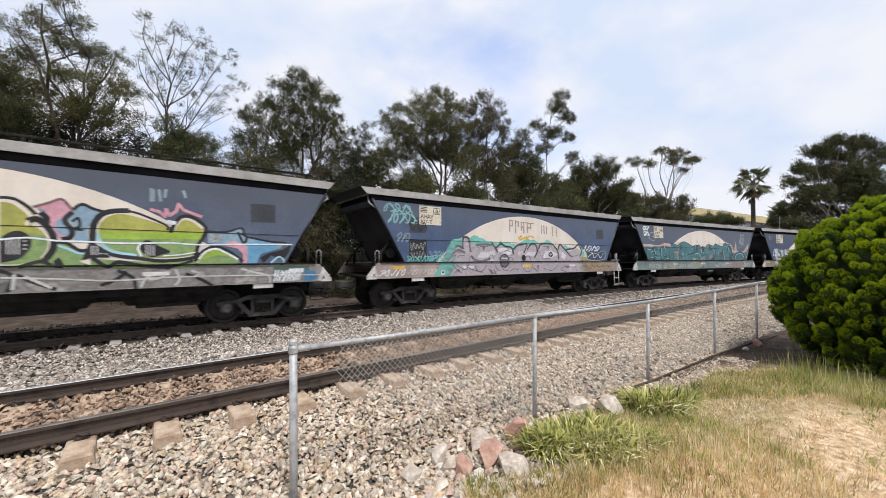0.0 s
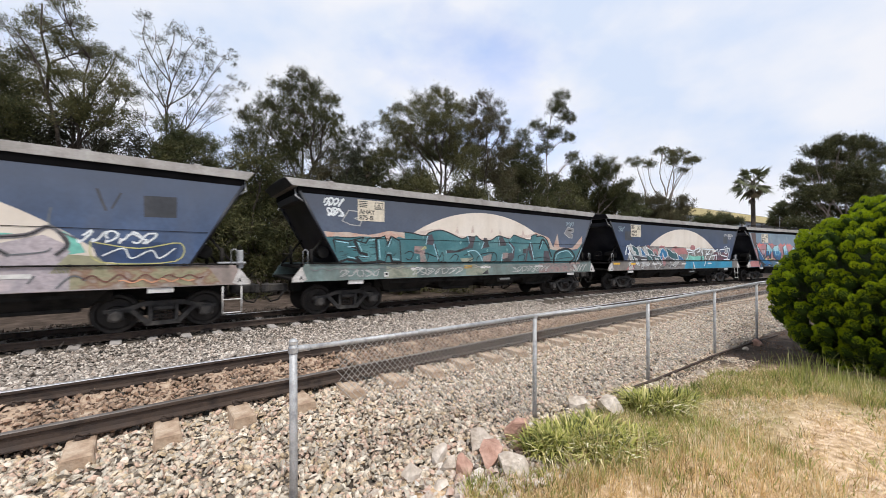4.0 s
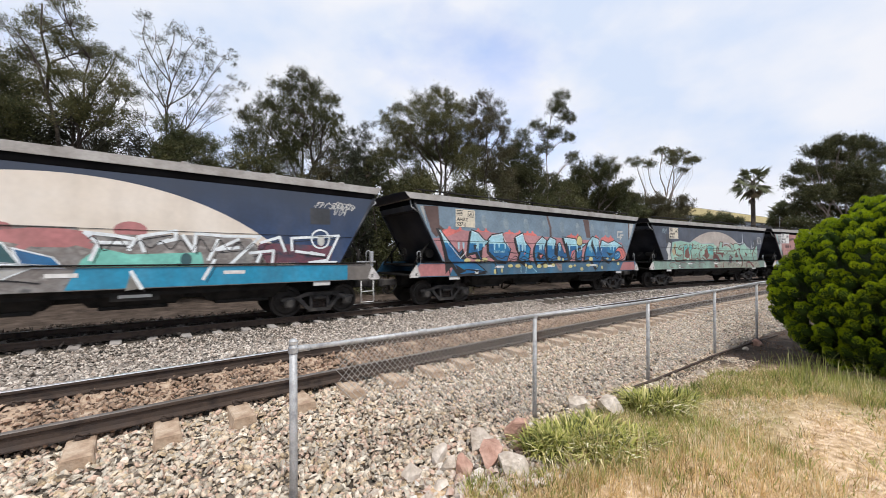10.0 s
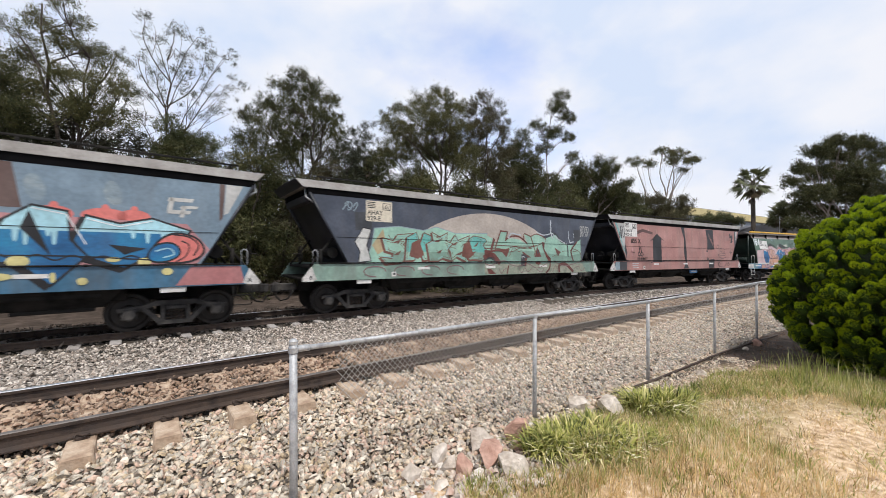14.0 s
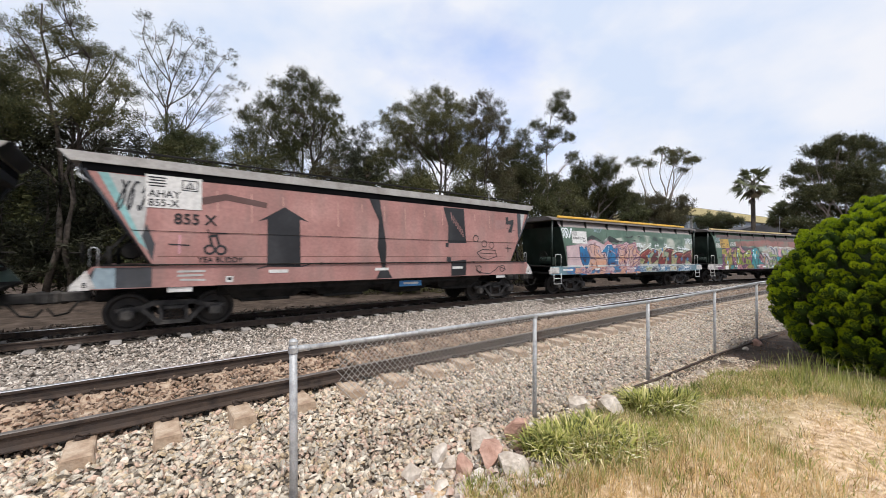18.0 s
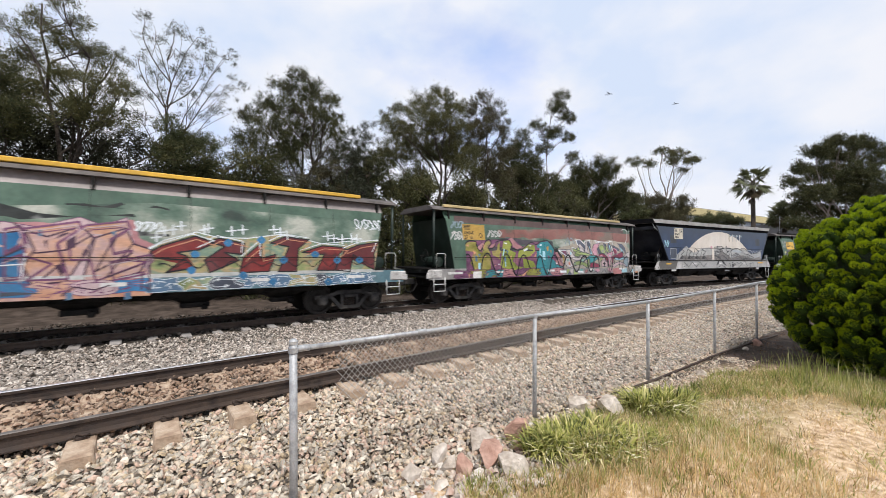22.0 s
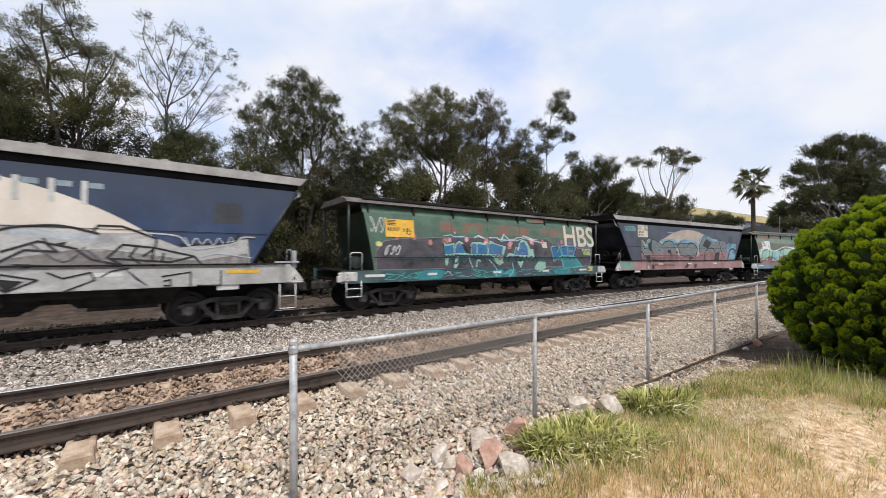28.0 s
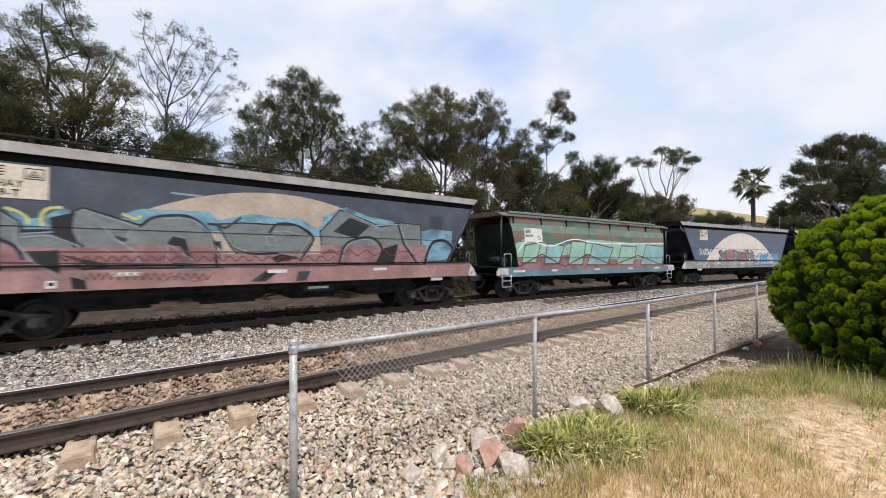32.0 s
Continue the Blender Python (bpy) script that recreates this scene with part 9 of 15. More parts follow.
    m.stroke([(10.52, 1.95), (11.12, 2.15), (11.88, 2.11), (11.65, 1.90), (11.53, 1.41), (10.96, 1.42), (11.18, 1.89), (10.52, 1.95)], 0.035, M["ink"], 3.4)
    m.stroke([(10.48, 2.01), (11.08, 2.21), (11.84, 2.18)], 0.025, M["spray_white"], 3.8)
    m.stroke([(10.61, 1.86), (11.19, 2.06), (11.94, 2.02), (11.71, 1.80)], 0.02, M["peach"], 4.0)
    m.poly([(11.82, 2.02), (12.32, 2.20), (13.05, 2.31), (12.85, 1.90), (13.06, 1.40), (12.59, 1.53), (12.13, 1.90), (12.01, 1.36), (11.53, 1.41)], M["maroon"], 2.4)
    m.stroke([(11.82, 2.02), (12.32, 2.20), (13.05, 2.31), (12.85, 1.90), (13.06, 1.40), (12.59, 1.53), (12.13, 1.90), (12.01, 1.36), (11.53, 1.41), (11.82, 2.02)], 0.035, M["ink"], 3.4)
    m.stroke([(11.78, 2.09), (12.27, 2.28), (12.99, 2.38), (12.79, 1.98)], 0.025, M["spray_white"], 3.8)
    m.stroke([(11.92, 1.92), (12.41, 2.11), (13.12, 2.21), (12.92, 1.80)], 0.02, M["peach"], 4.0)
    m.stroke(curve([(9.36, 2.28), (9.43, 2.34), (9.49, 2.28), (9.43, 2.22), (9.36, 2.28)]), 0.08, M["sky2"], 4.3)
    m.stroke(curve([(8.57, 2.18), (8.63, 2.24), (8.69, 2.18), (8.63, 2.12), (8.57, 2.18)]), 0.08, M["sky2"], 4.3)
    m.stroke(curve([(7.86, 1.88), (7.91, 1.93), (7.97, 1.88), (7.91, 1.82), (7.86, 1.88)]), 0.08, M["sky2"], 4.3)
    m.stroke(curve([(7.79, 1.49), (7.84, 1.54), (7.89, 1.49), (7.84, 1.43), (7.79, 1.49)]), 0.08, M["sky2"], 4.3)
    m.stroke(curve([(9.66, 1.13), (9.72, 1.19), (9.79, 1.13), (9.73, 1.07), (9.66, 1.13)]), 0.08, M["sky2"], 4.3)
    m.stroke(curve([(8.92, 1.33), (8.98, 1.39), (9.05, 1.33), (8.99, 1.27), (8.92, 1.33)]), 0.08, M["sky2"], 4.3)
    m.stroke(curve([(11.51, 1.72), (11.59, 1.79), (11.67, 1.72), (11.59, 1.65), (11.51, 1.72)]), 0.08, M["sky2"], 4.3)
    m.stroke(curve([(10.82, 1.89), (10.90, 1.96), (10.98, 1.89), (10.90, 1.83), (10.82, 1.89)]), 0.08, M["sky2"], 4.3)
    m.stroke(curve([(9.94, 1.73), (10.01, 1.79), (10.08, 1.73), (10.01, 1.66), (9.94, 1.73)]), 0.08, M["sky2"], 4.3)
    m.stroke(curve([(12.24, 1.72), (12.32, 1.79), (12.42, 1.72), (12.33, 1.65), (12.24, 1.72)]), 0.08, M["sky2"], 4.3)
    m.stroke(curve([(11.22, 1.07), (11.30, 1.14), (11.38, 1.06), (11.30, 1.00), (11.22, 1.07)]), 0.08, M["sky2"], 4.3)
    m.stroke([(7.05, 2.26), (7.23, 2.29)], 0.035, M["spray_white"], 4.2)
    m.stroke([(7.14, 2.38), (7.15, 2.17)], 0.035, M["spray_white"], 4.35)
    m.stroke([(7.20, 2.42), (7.39, 2.45)], 0.035, M["spray_white"], 4.2)
    m.stroke([(7.29, 2.54), (7.30, 2.33)], 0.035, M["spray_white"], 4.35)
    m.stroke([(7.36, 2.45), (7.55, 2.48)], 0.035, M["spray_white"], 4.2)
    m.stroke([(7.46, 2.58), (7.47, 2.36)], 0.035, M["spray_white"], 4.35)
    m.stroke([(7.52, 2.55), (7.71, 2.58)], 0.035, M["spray_white"], 4.2)
    m.stroke([(7.62, 2.68), (7.63, 2.46)], 0.035, M["spray_white"], 4.35)
    m.stroke([(8.00, 2.48), (8.20, 2.51)], 0.035, M["spray_white"], 4.2)
    m.stroke([(8.10, 2.61), (8.11, 2.38)], 0.035, M["spray_white"], 4.35)
    m.stroke([(8.09, 2.52), (8.30, 2.55)], 0.035, M["spray_white"], 4.2)
    m.stroke([(8.19, 2.65), (8.20, 2.42)], 0.035, M["spray_white"], 4.35)
    m.stroke([(8.60, 2.48), (8.82, 2.51)], 0.035, M["spray_white"], 4.2)
    m.stroke([(8.71, 2.61), (8.72, 2.38)], 0.035, M["spray_white"], 4.35)
    m.stroke([(8.86, 2.52), (9.09, 2.55)], 0.035, M["spray_white"], 4.2)
    m.stroke([(8.97, 2.66), (8.98, 2.42)], 0.035, M["spray_white"], 4.35)
    m.stroke([(9.63, 2.56), (9.88, 2.59)], 0.035, M["spray_white"], 4.2)
    m.stroke([(9.75, 2.70), (9.77, 2.45)], 0.035, M["spray_white"], 4.35)
    m.stroke([(9.80, 2.49), (10.05, 2.52)], 0.035, M["spray_white"], 4.2)
    m.stroke([(9.92, 2.64), (9.93, 2.38)], 0.035, M["spray_white"], 4.35)
    m.stroke([(9.97, 2.41), (10.24, 2.44)], 0.035, M["spray_white"], 4.2)
    m.stroke([(10.10, 2.56), (10.12, 2.30)], 0.035, M["spray_white"], 4.35)
    m.stroke([(11.14, 2.43), (11.44, 2.47)], 0.035, M["spray_white"], 4.2)
    m.stroke([(11.29, 2.59), (11.30, 2.31)], 0.035, M["spray_white"], 4.35)
    m.stroke([(11.34, 2.37), (11.64, 2.40)], 0.035, M["spray_white"], 4.2)
    m.stroke([(11.49, 2.52), (11.50, 2.25)], 0.035, M["spray_white"], 4.35)
    m.stroke([(11.61, 2.35), (11.92, 2.39)], 0.035, M["spray_white"], 4.2)
    m.stroke([(11.76, 2.51), (11.77, 2.23)], 0.035, M["spray_white"], 4.35)
    m.stroke([(11.91, 2.39), (12.23, 2.42)], 0.035, M["spray_white"], 4.2)
    m.stroke([(12.07, 2.55), (12.08, 2.26)], 0.035, M["spray_white"], 4.35)
    m.stroke([(12.09, 2.37), (12.42, 2.40)], 0.035, M["spray_white"], 4.2)
    m.stroke([(12.25, 2.53), (12.27, 2.24)], 0.035, M["spray_white"], 4.35)
    m.row(span(0.95, 7, 10), 0.99, 1.33, [M["sky2"], M["peach_mottle"], M["ashpink2"]], M["purple"], 59, ew=0.012, layer=1.6, drop=0.0, counters=1)
    m.row(span(7, 12.8, 9), 0.99, 1.33, [M["steelblue"], M["lime_mottle"], M["charcoal"], M["steelblue"]], M["spray_white"], 63, ew=0.012, layer=1.6, drop=0.0, counters=1)
    m.poly([(0.6, 1.33), (13.2, 1.33), (13.2, 1.42), (0.6, 1.42)], M["pale_grey"], 2.6)
    m.tag(0.65, 2.75, 0.7, 0.5, M["spray_white"], 60, 0.05, 3)
    m.tag(3.1, 3.12, 0.65, 0.22, M["haze2"], 61, 0.03, 3)
    m.tag(6.75, 2.42, 0.5, 0.2, M["spray_white"], 71, 0.03, 4)
    m.tag(12.2, 2.72, 1.0, 0.3, M["spray_white"], 70, 0.035, 6)
    m.rope(7.2, 12.9, 1.62, 0.07, M["ink"], 72, 0.02, 12)


def purple_rear(m):
    m.poly([(6.90, 2.20), (7.16, 2.31), (7.57, 2.35), (7.96, 2.46), (8.27, 2.75), (8.61, 2.68), (8.96, 2.56), (9.02, 2.70), (9.39, 2.73), (9.91, 2.66), (10.59, 2.62), (11.13, 2.73), (11.55, 2.71), (11.85, 2.66), (12.48, 2.64), (12.72, 2.40), (13.32, 2.21), (13.78, 2.22), (13.68, 1.82), (13.67, 1.17), (7.03, 1.33), (7.18, 1.64), (7.02, 1.98)], M["beige2"], 1.1)
    m.poly([(6.71, 2.29), (6.90, 2.23), (7.06, 1.98), (7.25, 1.87), (7.30, 1.47), (7.19, 1.30), (7.03, 1.53), (6.83, 1.98), (6.72, 2.09)], M["black_smoke"], 1.3)
    m.poly([(6.73, 1.67), (6.87, 1.76), (7.02, 1.70), (7.18, 1.53), (7.25, 1.39), (6.73, 1.48)], M["pinkl2"], 1.6)
    m.stroke([(6.73, 1.67), (6.87, 1.76), (7.02, 1.70), (7.18, 1.53), (7.25, 1.39), (6.73, 1.48), (6.73, 1.67)], 0.028, M["charcoal"], 2.8)
    m.poly([(6.73, 1.52), (6.95, 1.44), (7.20, 1.36), (7.17, 1.30), (6.74, 1.34)], M["teal2"], 1.7)
    m.stroke([(6.73, 1.52), (6.95, 1.44), (7.20, 1.36), (7.17, 1.30), (6.74, 1.34), (6.73, 1.52)], 0.028, M["charcoal"], 2.9)
    m.poly([(7.21, 1.99), (7.35, 2.01), (7.38, 1.58), (7.30, 1.33), (7.26, 1.53)], M["ochre"], 1.6)
    m.stroke([(7.21, 1.99), (7.35, 2.01), (7.38, 1.58), (7.30, 1.33), (7.26, 1.53), (7.21, 1.99)], 0.015, M["charcoal"], 2.8)
    m.poly([(7.17, 2.10), (7.33, 2.16), (7.49, 2.11), (7.62, 1.99), (7.58, 1.85), (7.37, 1.96)], M["plum2"], 1.6)
    m.stroke([(7.17, 2.10), (7.33, 2.16), (7.49, 2.11), (7.62, 1.99), (7.58, 1.85), (7.37, 1.96), (7.17, 2.10)], 0.028, M["charcoal"], 2.8)
    m.stroke([(7.62, 1.85), (7.33, 1.96), (6.94, 2.14), (7.49, 2.15)], 0.035, M["spray_white"], 3.6)
    m.stroke([(7.62, 1.81), (7.33, 1.92), (6.91, 2.16), (7.51, 2.18)], 0.03, M["charcoal"], 3.2)
    m.poly([(7.51, 2.13), (7.61, 2.19), (7.79, 2.20), (7.94, 2.09), (8.10, 1.88), (8.38, 1.81), (8.72, 1.90), (9.03, 1.85), (8.77, 1.75), (8.53, 1.65), (8.20, 1.65), (7.92, 1.75), (7.75, 1.75), (7.97, 1.39), (7.67, 1.30), (7.42, 1.46), (7.40, 1.64), (7.54, 1.90)], M["warm_pale"], 1.8)
    m.stroke([(7.51, 2.13), (7.61, 2.19), (7.79, 2.20), (7.94, 2.09), (8.10, 1.88), (8.38, 1.81), (8.72, 1.90), (9.03, 1.85), (8.77, 1.75), (8.53, 1.65), (8.20, 1.65), (7.92, 1.75), (7.75, 1.75), (7.97, 1.39), (7.67, 1.30), (7.42, 1.46), (7.40, 1.64), (7.54, 1.90), (7.51, 2.13)], 0.028, M["charcoal"], 3.0)
    m.poly([(7.73, 2.02), (7.83, 2.09), (7.92, 2.00), (7.82, 1.90)], M["iceblue"], 2.2)
    m.poly([(7.54, 1.70), (7.67, 1.75), (7.68, 1.64), (7.57, 1.64)], M["mint3"], 2.2)
    m.poly([(7.63, 1.54), (7.75, 1.61), (7.80, 1.45), (7.71, 1.42)], M["peach2"], 2.2)
    m.poly([(7.73, 2.11), (7.78, 1.99), (7.73, 1.90)], M["peach2"], 2.2)
    m.poly([(7.96, 2.26), (8.23, 2.20), (8.67, 2.08), (9.29, 1.99), (9.29, 1.88), (8.77, 1.93), (8.43, 1.94), (8.05, 2.12)], M["lime2"], 2.2)
    m.stroke([(7.96, 2.26), (8.23, 2.20), (8.67, 2.08), (9.29, 1.99), (9.29, 1.88), (8.77, 1.93), (8.43, 1.94), (8.05, 2.12), (7.96, 2.26)], 0.028, M["charcoal"], 3.4)
    m.poly([(8.24, 2.10), (8.67, 2.03), (8.59, 1.90), (8.24, 1.83), (8.12, 1.92)], M["olive_green"], 1.9)
    m.stroke([(8.24, 2.10), (8.67, 2.03), (8.59, 1.90), (8.24, 1.83), (8.12, 1.92), (8.24, 2.10)], 0.028, M["charcoal"], 3.1)
    m.poly([(8.30, 2.23), (8.52, 2.31), (8.55, 2.13), (8.45, 2.13)], M["lime2"], 2.0)
    m.stroke([(8.30, 2.23), (8.52, 2.31), (8.55, 2.13), (8.45, 2.13), (8.30, 2.23)], 0.028, M["charcoal"], 3.2)
    m.stroke([(7.96, 2.12), (7.96, 2.29), (8.23, 2.25)], 0.03, M["spray_white"], 3.8)
    m.poly([(8.29, 2.63), (8.61, 2.65), (8.86, 2.47), (8.99, 2.41), (8.92, 2.11), (8.71, 2.27), (8.52, 2.28), (8.42, 2.45)], M["slate2"], 1.7)
    m.stroke([(8.29, 2.63), (8.61, 2.65), (8.86, 2.47), (8.99, 2.41), (8.92, 2.11), (8.71, 2.27), (8.52, 2.28), (8.42, 2.45), (8.29, 2.63)], 0.028, M["charcoal"], 2.9)
    m.poly([(8.42, 2.41), (8.61, 2.49), (8.87, 2.27), (8.87, 2.07), (8.59, 2.11)], M["warm_pale"], 1.9)
    m.stroke([(8.42, 2.41), (8.61, 2.49), (8.87, 2.27), (8.87, 2.07), (8.59, 2.11), (8.42, 2.41)], 0.028, M["charcoal"], 3.1)
    m.stroke([(8.27, 2.65), (8.42, 2.41), (8.29, 2.65), (8.64, 2.68), (8.99, 2.43), (9.00, 2.62), (9.39, 2.66), (9.42, 2.53)], 0.035, M["spray_white"], 3.8)
    m.poly([(9.02, 2.57), (9.20, 2.58), (9.20, 2.42), (9.16, 2.15), (9.24, 1.99), (8.93, 2.12), (9.02, 2.34)], M["warm_pale"], 1.8)
    m.stroke([(9.02, 2.57), (9.20, 2.58), (9.20, 2.42), (9.16, 2.15), (9.24, 1.99), (8.93, 2.12), (9.02, 2.34), (9.02, 2.57)], 0.028, M["charcoal"], 3.0)
    m.poly([(9.20, 2.59), (9.39, 2.62), (9.45, 2.43), (9.40, 2.02), (9.29, 2.28), (9.22, 2.44)], M["slate2"], 1.7)
    m.stroke([(9.20, 2.59), (9.39, 2.62), (9.45, 2.43), (9.40, 2.02), (9.29, 2.28), (9.22, 2.44), (9.20, 2.59)], 0.028, M["charcoal"], 2.9)
    m.poly([(9.26, 2.45), (9.40, 2.32), (9.55, 1.95), (9.38, 1.96)], M["iceblue"], 1.9)
    m.stroke([(9.26, 2.45), (9.40, 2.32), (9.55, 1.95), (9.38, 1.96), (9.26, 2.45)], 0.028, M["charcoal"], 3.1)
    m.poly([(8.06, 1.57), (8.38, 1.63), (8.77, 1.62), (9.14, 1.46), (9.11, 1.27), (8.78, 1.43), (8.39, 1.44), (8.06, 1.39)], M["olive_green"], 1.7)
    m.stroke([(8.06, 1.57), (8.38, 1.63), (8.77, 1.62), (9.14, 1.46), (9.11, 1.27), (8.78, 1.43), (8.39, 1.44), (8.06, 1.39), (8.06, 1.57)], 0.028, M["charcoal"], 2.9)
    m.poly([(8.04, 1.39), (8.06, 1.57), (8.18, 1.53), (8.20, 1.38)], M["sea"], 1.6)
    m.stroke([(8.04, 1.39), (8.06, 1.57), (8.18, 1.53), (8.20, 1.38), (8.04, 1.39)], 0.028, M["charcoal"], 2.8)
    m.poly([(8.55, 1.69), (8.87, 1.78), (8.82, 1.56), (8.59, 1.62)], M["sea"], 1.8)
    m.stroke([(8.55, 1.69), (8.87, 1.78), (8.82, 1.56), (8.59, 1.62), (8.55, 1.69)], 0.028, M["charcoal"], 3.0)
    m.poly([(8.77, 1.56), (9.03, 1.77), (9.40, 1.91), (9.85, 1.88), (9.99, 1.74), (9.74, 1.61), (9.35, 1.51), (9.31, 1.77), (9.00, 1.68)], M["aqua2"], 1.9)
    m.stroke([(8.77, 1.56), (9.03, 1.77), (9.40, 1.91), (9.85, 1.88), (9.99, 1.74), (9.74, 1.61), (9.35, 1.51), (9.31, 1.77), (9.00, 1.68), (8.77, 1.56)], 0.028, M["charcoal"], 3.1)
    m.poly([(9.15, 1.72), (9.29, 1.75), (9.30, 1.35), (9.19, 1.27)], M["olive_green"], 1.6)
    m.stroke([(9.15, 1.72), (9.29, 1.75), (9.30, 1.35), (9.19, 1.27), (9.15, 1.72)], 0.028, M["charcoal"], 2.8)
    m.poly([(9.30, 1.41), (9.46, 1.53), (9.74, 1.54), (10.07, 1.46), (10.09, 1.29), (9.35, 1.29)], M["crimson2"], 2.0)
    m.stroke([(9.30, 1.41), (9.46, 1.53), (9.74, 1.54), (10.07, 1.46), (10.09, 1.29), (9.35, 1.29), (9.30, 1.41)], 0.028, M["charcoal"], 3.2)
    m.poly([(9.53, 2.20), (9.71, 2.47), (9.97, 2.51), (10.27, 2.58), (9.99, 2.24), (9.97, 2.03), (10.07, 1.86), (9.74, 1.91), (9.60, 2.02)], M["pinkl"], 1.8)
    m.stroke([(9.53, 2.20), (9.71, 2.47), (9.97, 2.51), (10.27, 2.58), (9.99, 2.24), (9.97, 2.03), (10.07, 1.86), (9.74, 1.91), (9.60, 2.02), (9.53, 2.20)], 0.028, M["charcoal"], 3.0)
    m.poly([(9.99, 2.24), (10.15, 2.34), (10.31, 2.06), (10.11, 1.97)], M["slate2"], 1.6)
    m.stroke([(9.99, 2.24), (10.15, 2.34), (10.31, 2.06), (10.11, 1.97), (9.99, 2.24)], 0.028, M["charcoal"], 2.8)
    m.stroke([(10.33, 2.61), (9.99, 2.54), (9.82, 2.68), (10.21, 2.63), (11.06, 2.60), (11.13, 2.65), (11.41, 2.64), (11.41, 2.48)], 0.035, M["spray_white"], 3.8)
    m.poly([(10.14, 2.31), (10.31, 2.45), (10.52, 2.44), (10.72, 2.11), (10.61, 2.01), (10.33, 2.03)], M["lime2"], 2.0)
    m.stroke([(10.14, 2.31), (10.31, 2.45), (10.52, 2.44), (10.72, 2.11), (10.61, 2.01), (10.33, 2.03), (10.14, 2.31)], 0.028, M["charcoal"], 3.2)
    m.poly([(10.33, 2.15), (10.56, 2.25), (10.61, 2.11), (10.40, 2.03)], M["mist_mottle"], 2.3)
    m.poly([(10.56, 2.55), (10.75, 2.51), (10.96, 2.19), (10.85, 2.04), (10.69, 2.26)], M["slate2"], 1.7)
    m.stroke([(10.56, 2.55), (10.75, 2.51), (10.96, 2.19), (10.85, 2.04), (10.69, 2.26), (10.56, 2.55)], 0.028, M["charcoal"], 2.9)
    m.poly([(10.69, 2.45), (10.85, 2.37), (11.01, 2.10), (10.82, 2.07)], M["lime2"], 2.0)
    m.stroke([(10.69, 2.45), (10.85, 2.37), (11.01, 2.10), (10.82, 2.07), (10.69, 2.45)], 0.028, M["charcoal"], 3.2)
    m.poly([(10.92, 2.46), (11.07, 2.62), (11.19, 2.43), (11.12, 2.12), (11.01, 2.27)], M["slate2"], 1.7)
    m.stroke([(10.92, 2.46), (11.07, 2.62), (11.19, 2.43), (11.12, 2.12), (11.01, 2.27), (10.92, 2.46)], 0.028, M["charcoal"], 2.9)
    m.poly([(11.07, 2.47), (11.21, 2.47), (11.20, 2.17), (11.07, 2.13)], M["iceblue"], 2.0)
    m.stroke([(11.07, 2.47), (11.21, 2.47), (11.20, 2.17), (11.07, 2.13), (11.07, 2.47)], 0.028, M["charcoal"], 3.2)
    m.poly([(10.09, 1.97), (10.40, 2.03), (10.72, 1.92), (10.92, 1.74), (10.92, 1.32), (10.80, 1.59), (10.59, 1.82), (10.11, 1.86)], M["crimson2"], 2.0)
    m.stroke([(10.09, 1.97), (10.40, 2.03), (10.72, 1.92), (10.92, 1.74), (10.92, 1.32), (10.80, 1.59), (10.59, 1.82), (10.11, 1.86), (10.09, 1.97)], 0.028, M["charcoal"], 3.2)
    m.poly([(10.21, 1.91), (10.40, 1.95), (10.44, 1.83), (10.29, 1.81)], M["pinkl"], 2.4)
    m.poly([(10.19, 1.72), (10.33, 1.86), (10.40, 1.74), (10.24, 1.57)], M["lime2"], 1.9)
    m.stroke([(10.19, 1.72), (10.33, 1.86), (10.40, 1.74), (10.24, 1.57), (10.19, 1.72)], 0.028, M["charcoal"], 3.1)
    m.poly([(10.82, 2.01), (11.12, 2.07), (11.40, 2.15), (11.26, 1.89), (11.12, 1.59), (11.12, 1.32), (10.99, 1.37), (10.96, 1.67), (10.82, 1.86)], M["pinkl"], 2.1)
    m.stroke([(10.82, 2.01), (11.12, 2.07), (11.40, 2.15), (11.26, 1.89), (11.12, 1.59), (11.12, 1.32), (10.99, 1.37), (10.96, 1.67), (10.82, 1.86), (10.82, 2.01)], 0.028, M["charcoal"], 3.3)
    m.poly([(11.01, 1.92), (11.15, 1.95), (11.12, 1.83)], M["iceblue"], 2.5)
    m.poly([(10.28, 1.53), (10.40, 1.67), (10.65, 1.67), (10.85, 1.52), (10.88, 1.29), (10.53, 1.34), (10.31, 1.31)], M["ashpink2"], 2.2)
    m.stroke([(10.28, 1.53), (10.40, 1.67), (10.65, 1.67), (10.85, 1.52), (10.88, 1.29), (10.53, 1.34), (10.31, 1.31), (10.28, 1.53)], 0.028, M["charcoal"], 3.4)
    m.poly([(10.44, 1.50), (10.56, 1.57), (10.70, 1.48), (10.57, 1.39)], M["ink"], 3.0)
    m.poly([(11.26, 2.47), (11.62, 2.39), (12.00, 2.25), (11.96, 2.15), (11.55, 2.28)], M["slate2"], 1.7)
    m.stroke([(11.26, 2.47), (11.62, 2.39), (12.00, 2.25), (11.96, 2.15), (11.55, 2.28), (11.26, 2.47)], 0.028, M["charcoal"], 2.9)
    m.poly([(11.38, 2.36), (11.62, 2.28), (11.77, 2.05), (11.55, 1.96), (11.43, 2.12)], M["crimson2"], 2.0)
    m.stroke([(11.38, 2.36), (11.62, 2.28), (11.77, 2.05), (11.55, 1.96), (11.43, 2.12), (11.38, 2.36)], 0.028, M["charcoal"], 3.2)
    m.stroke([(11.22, 2.44), (11.47, 2.02)], 0.03, M["spray_white"], 3.8)
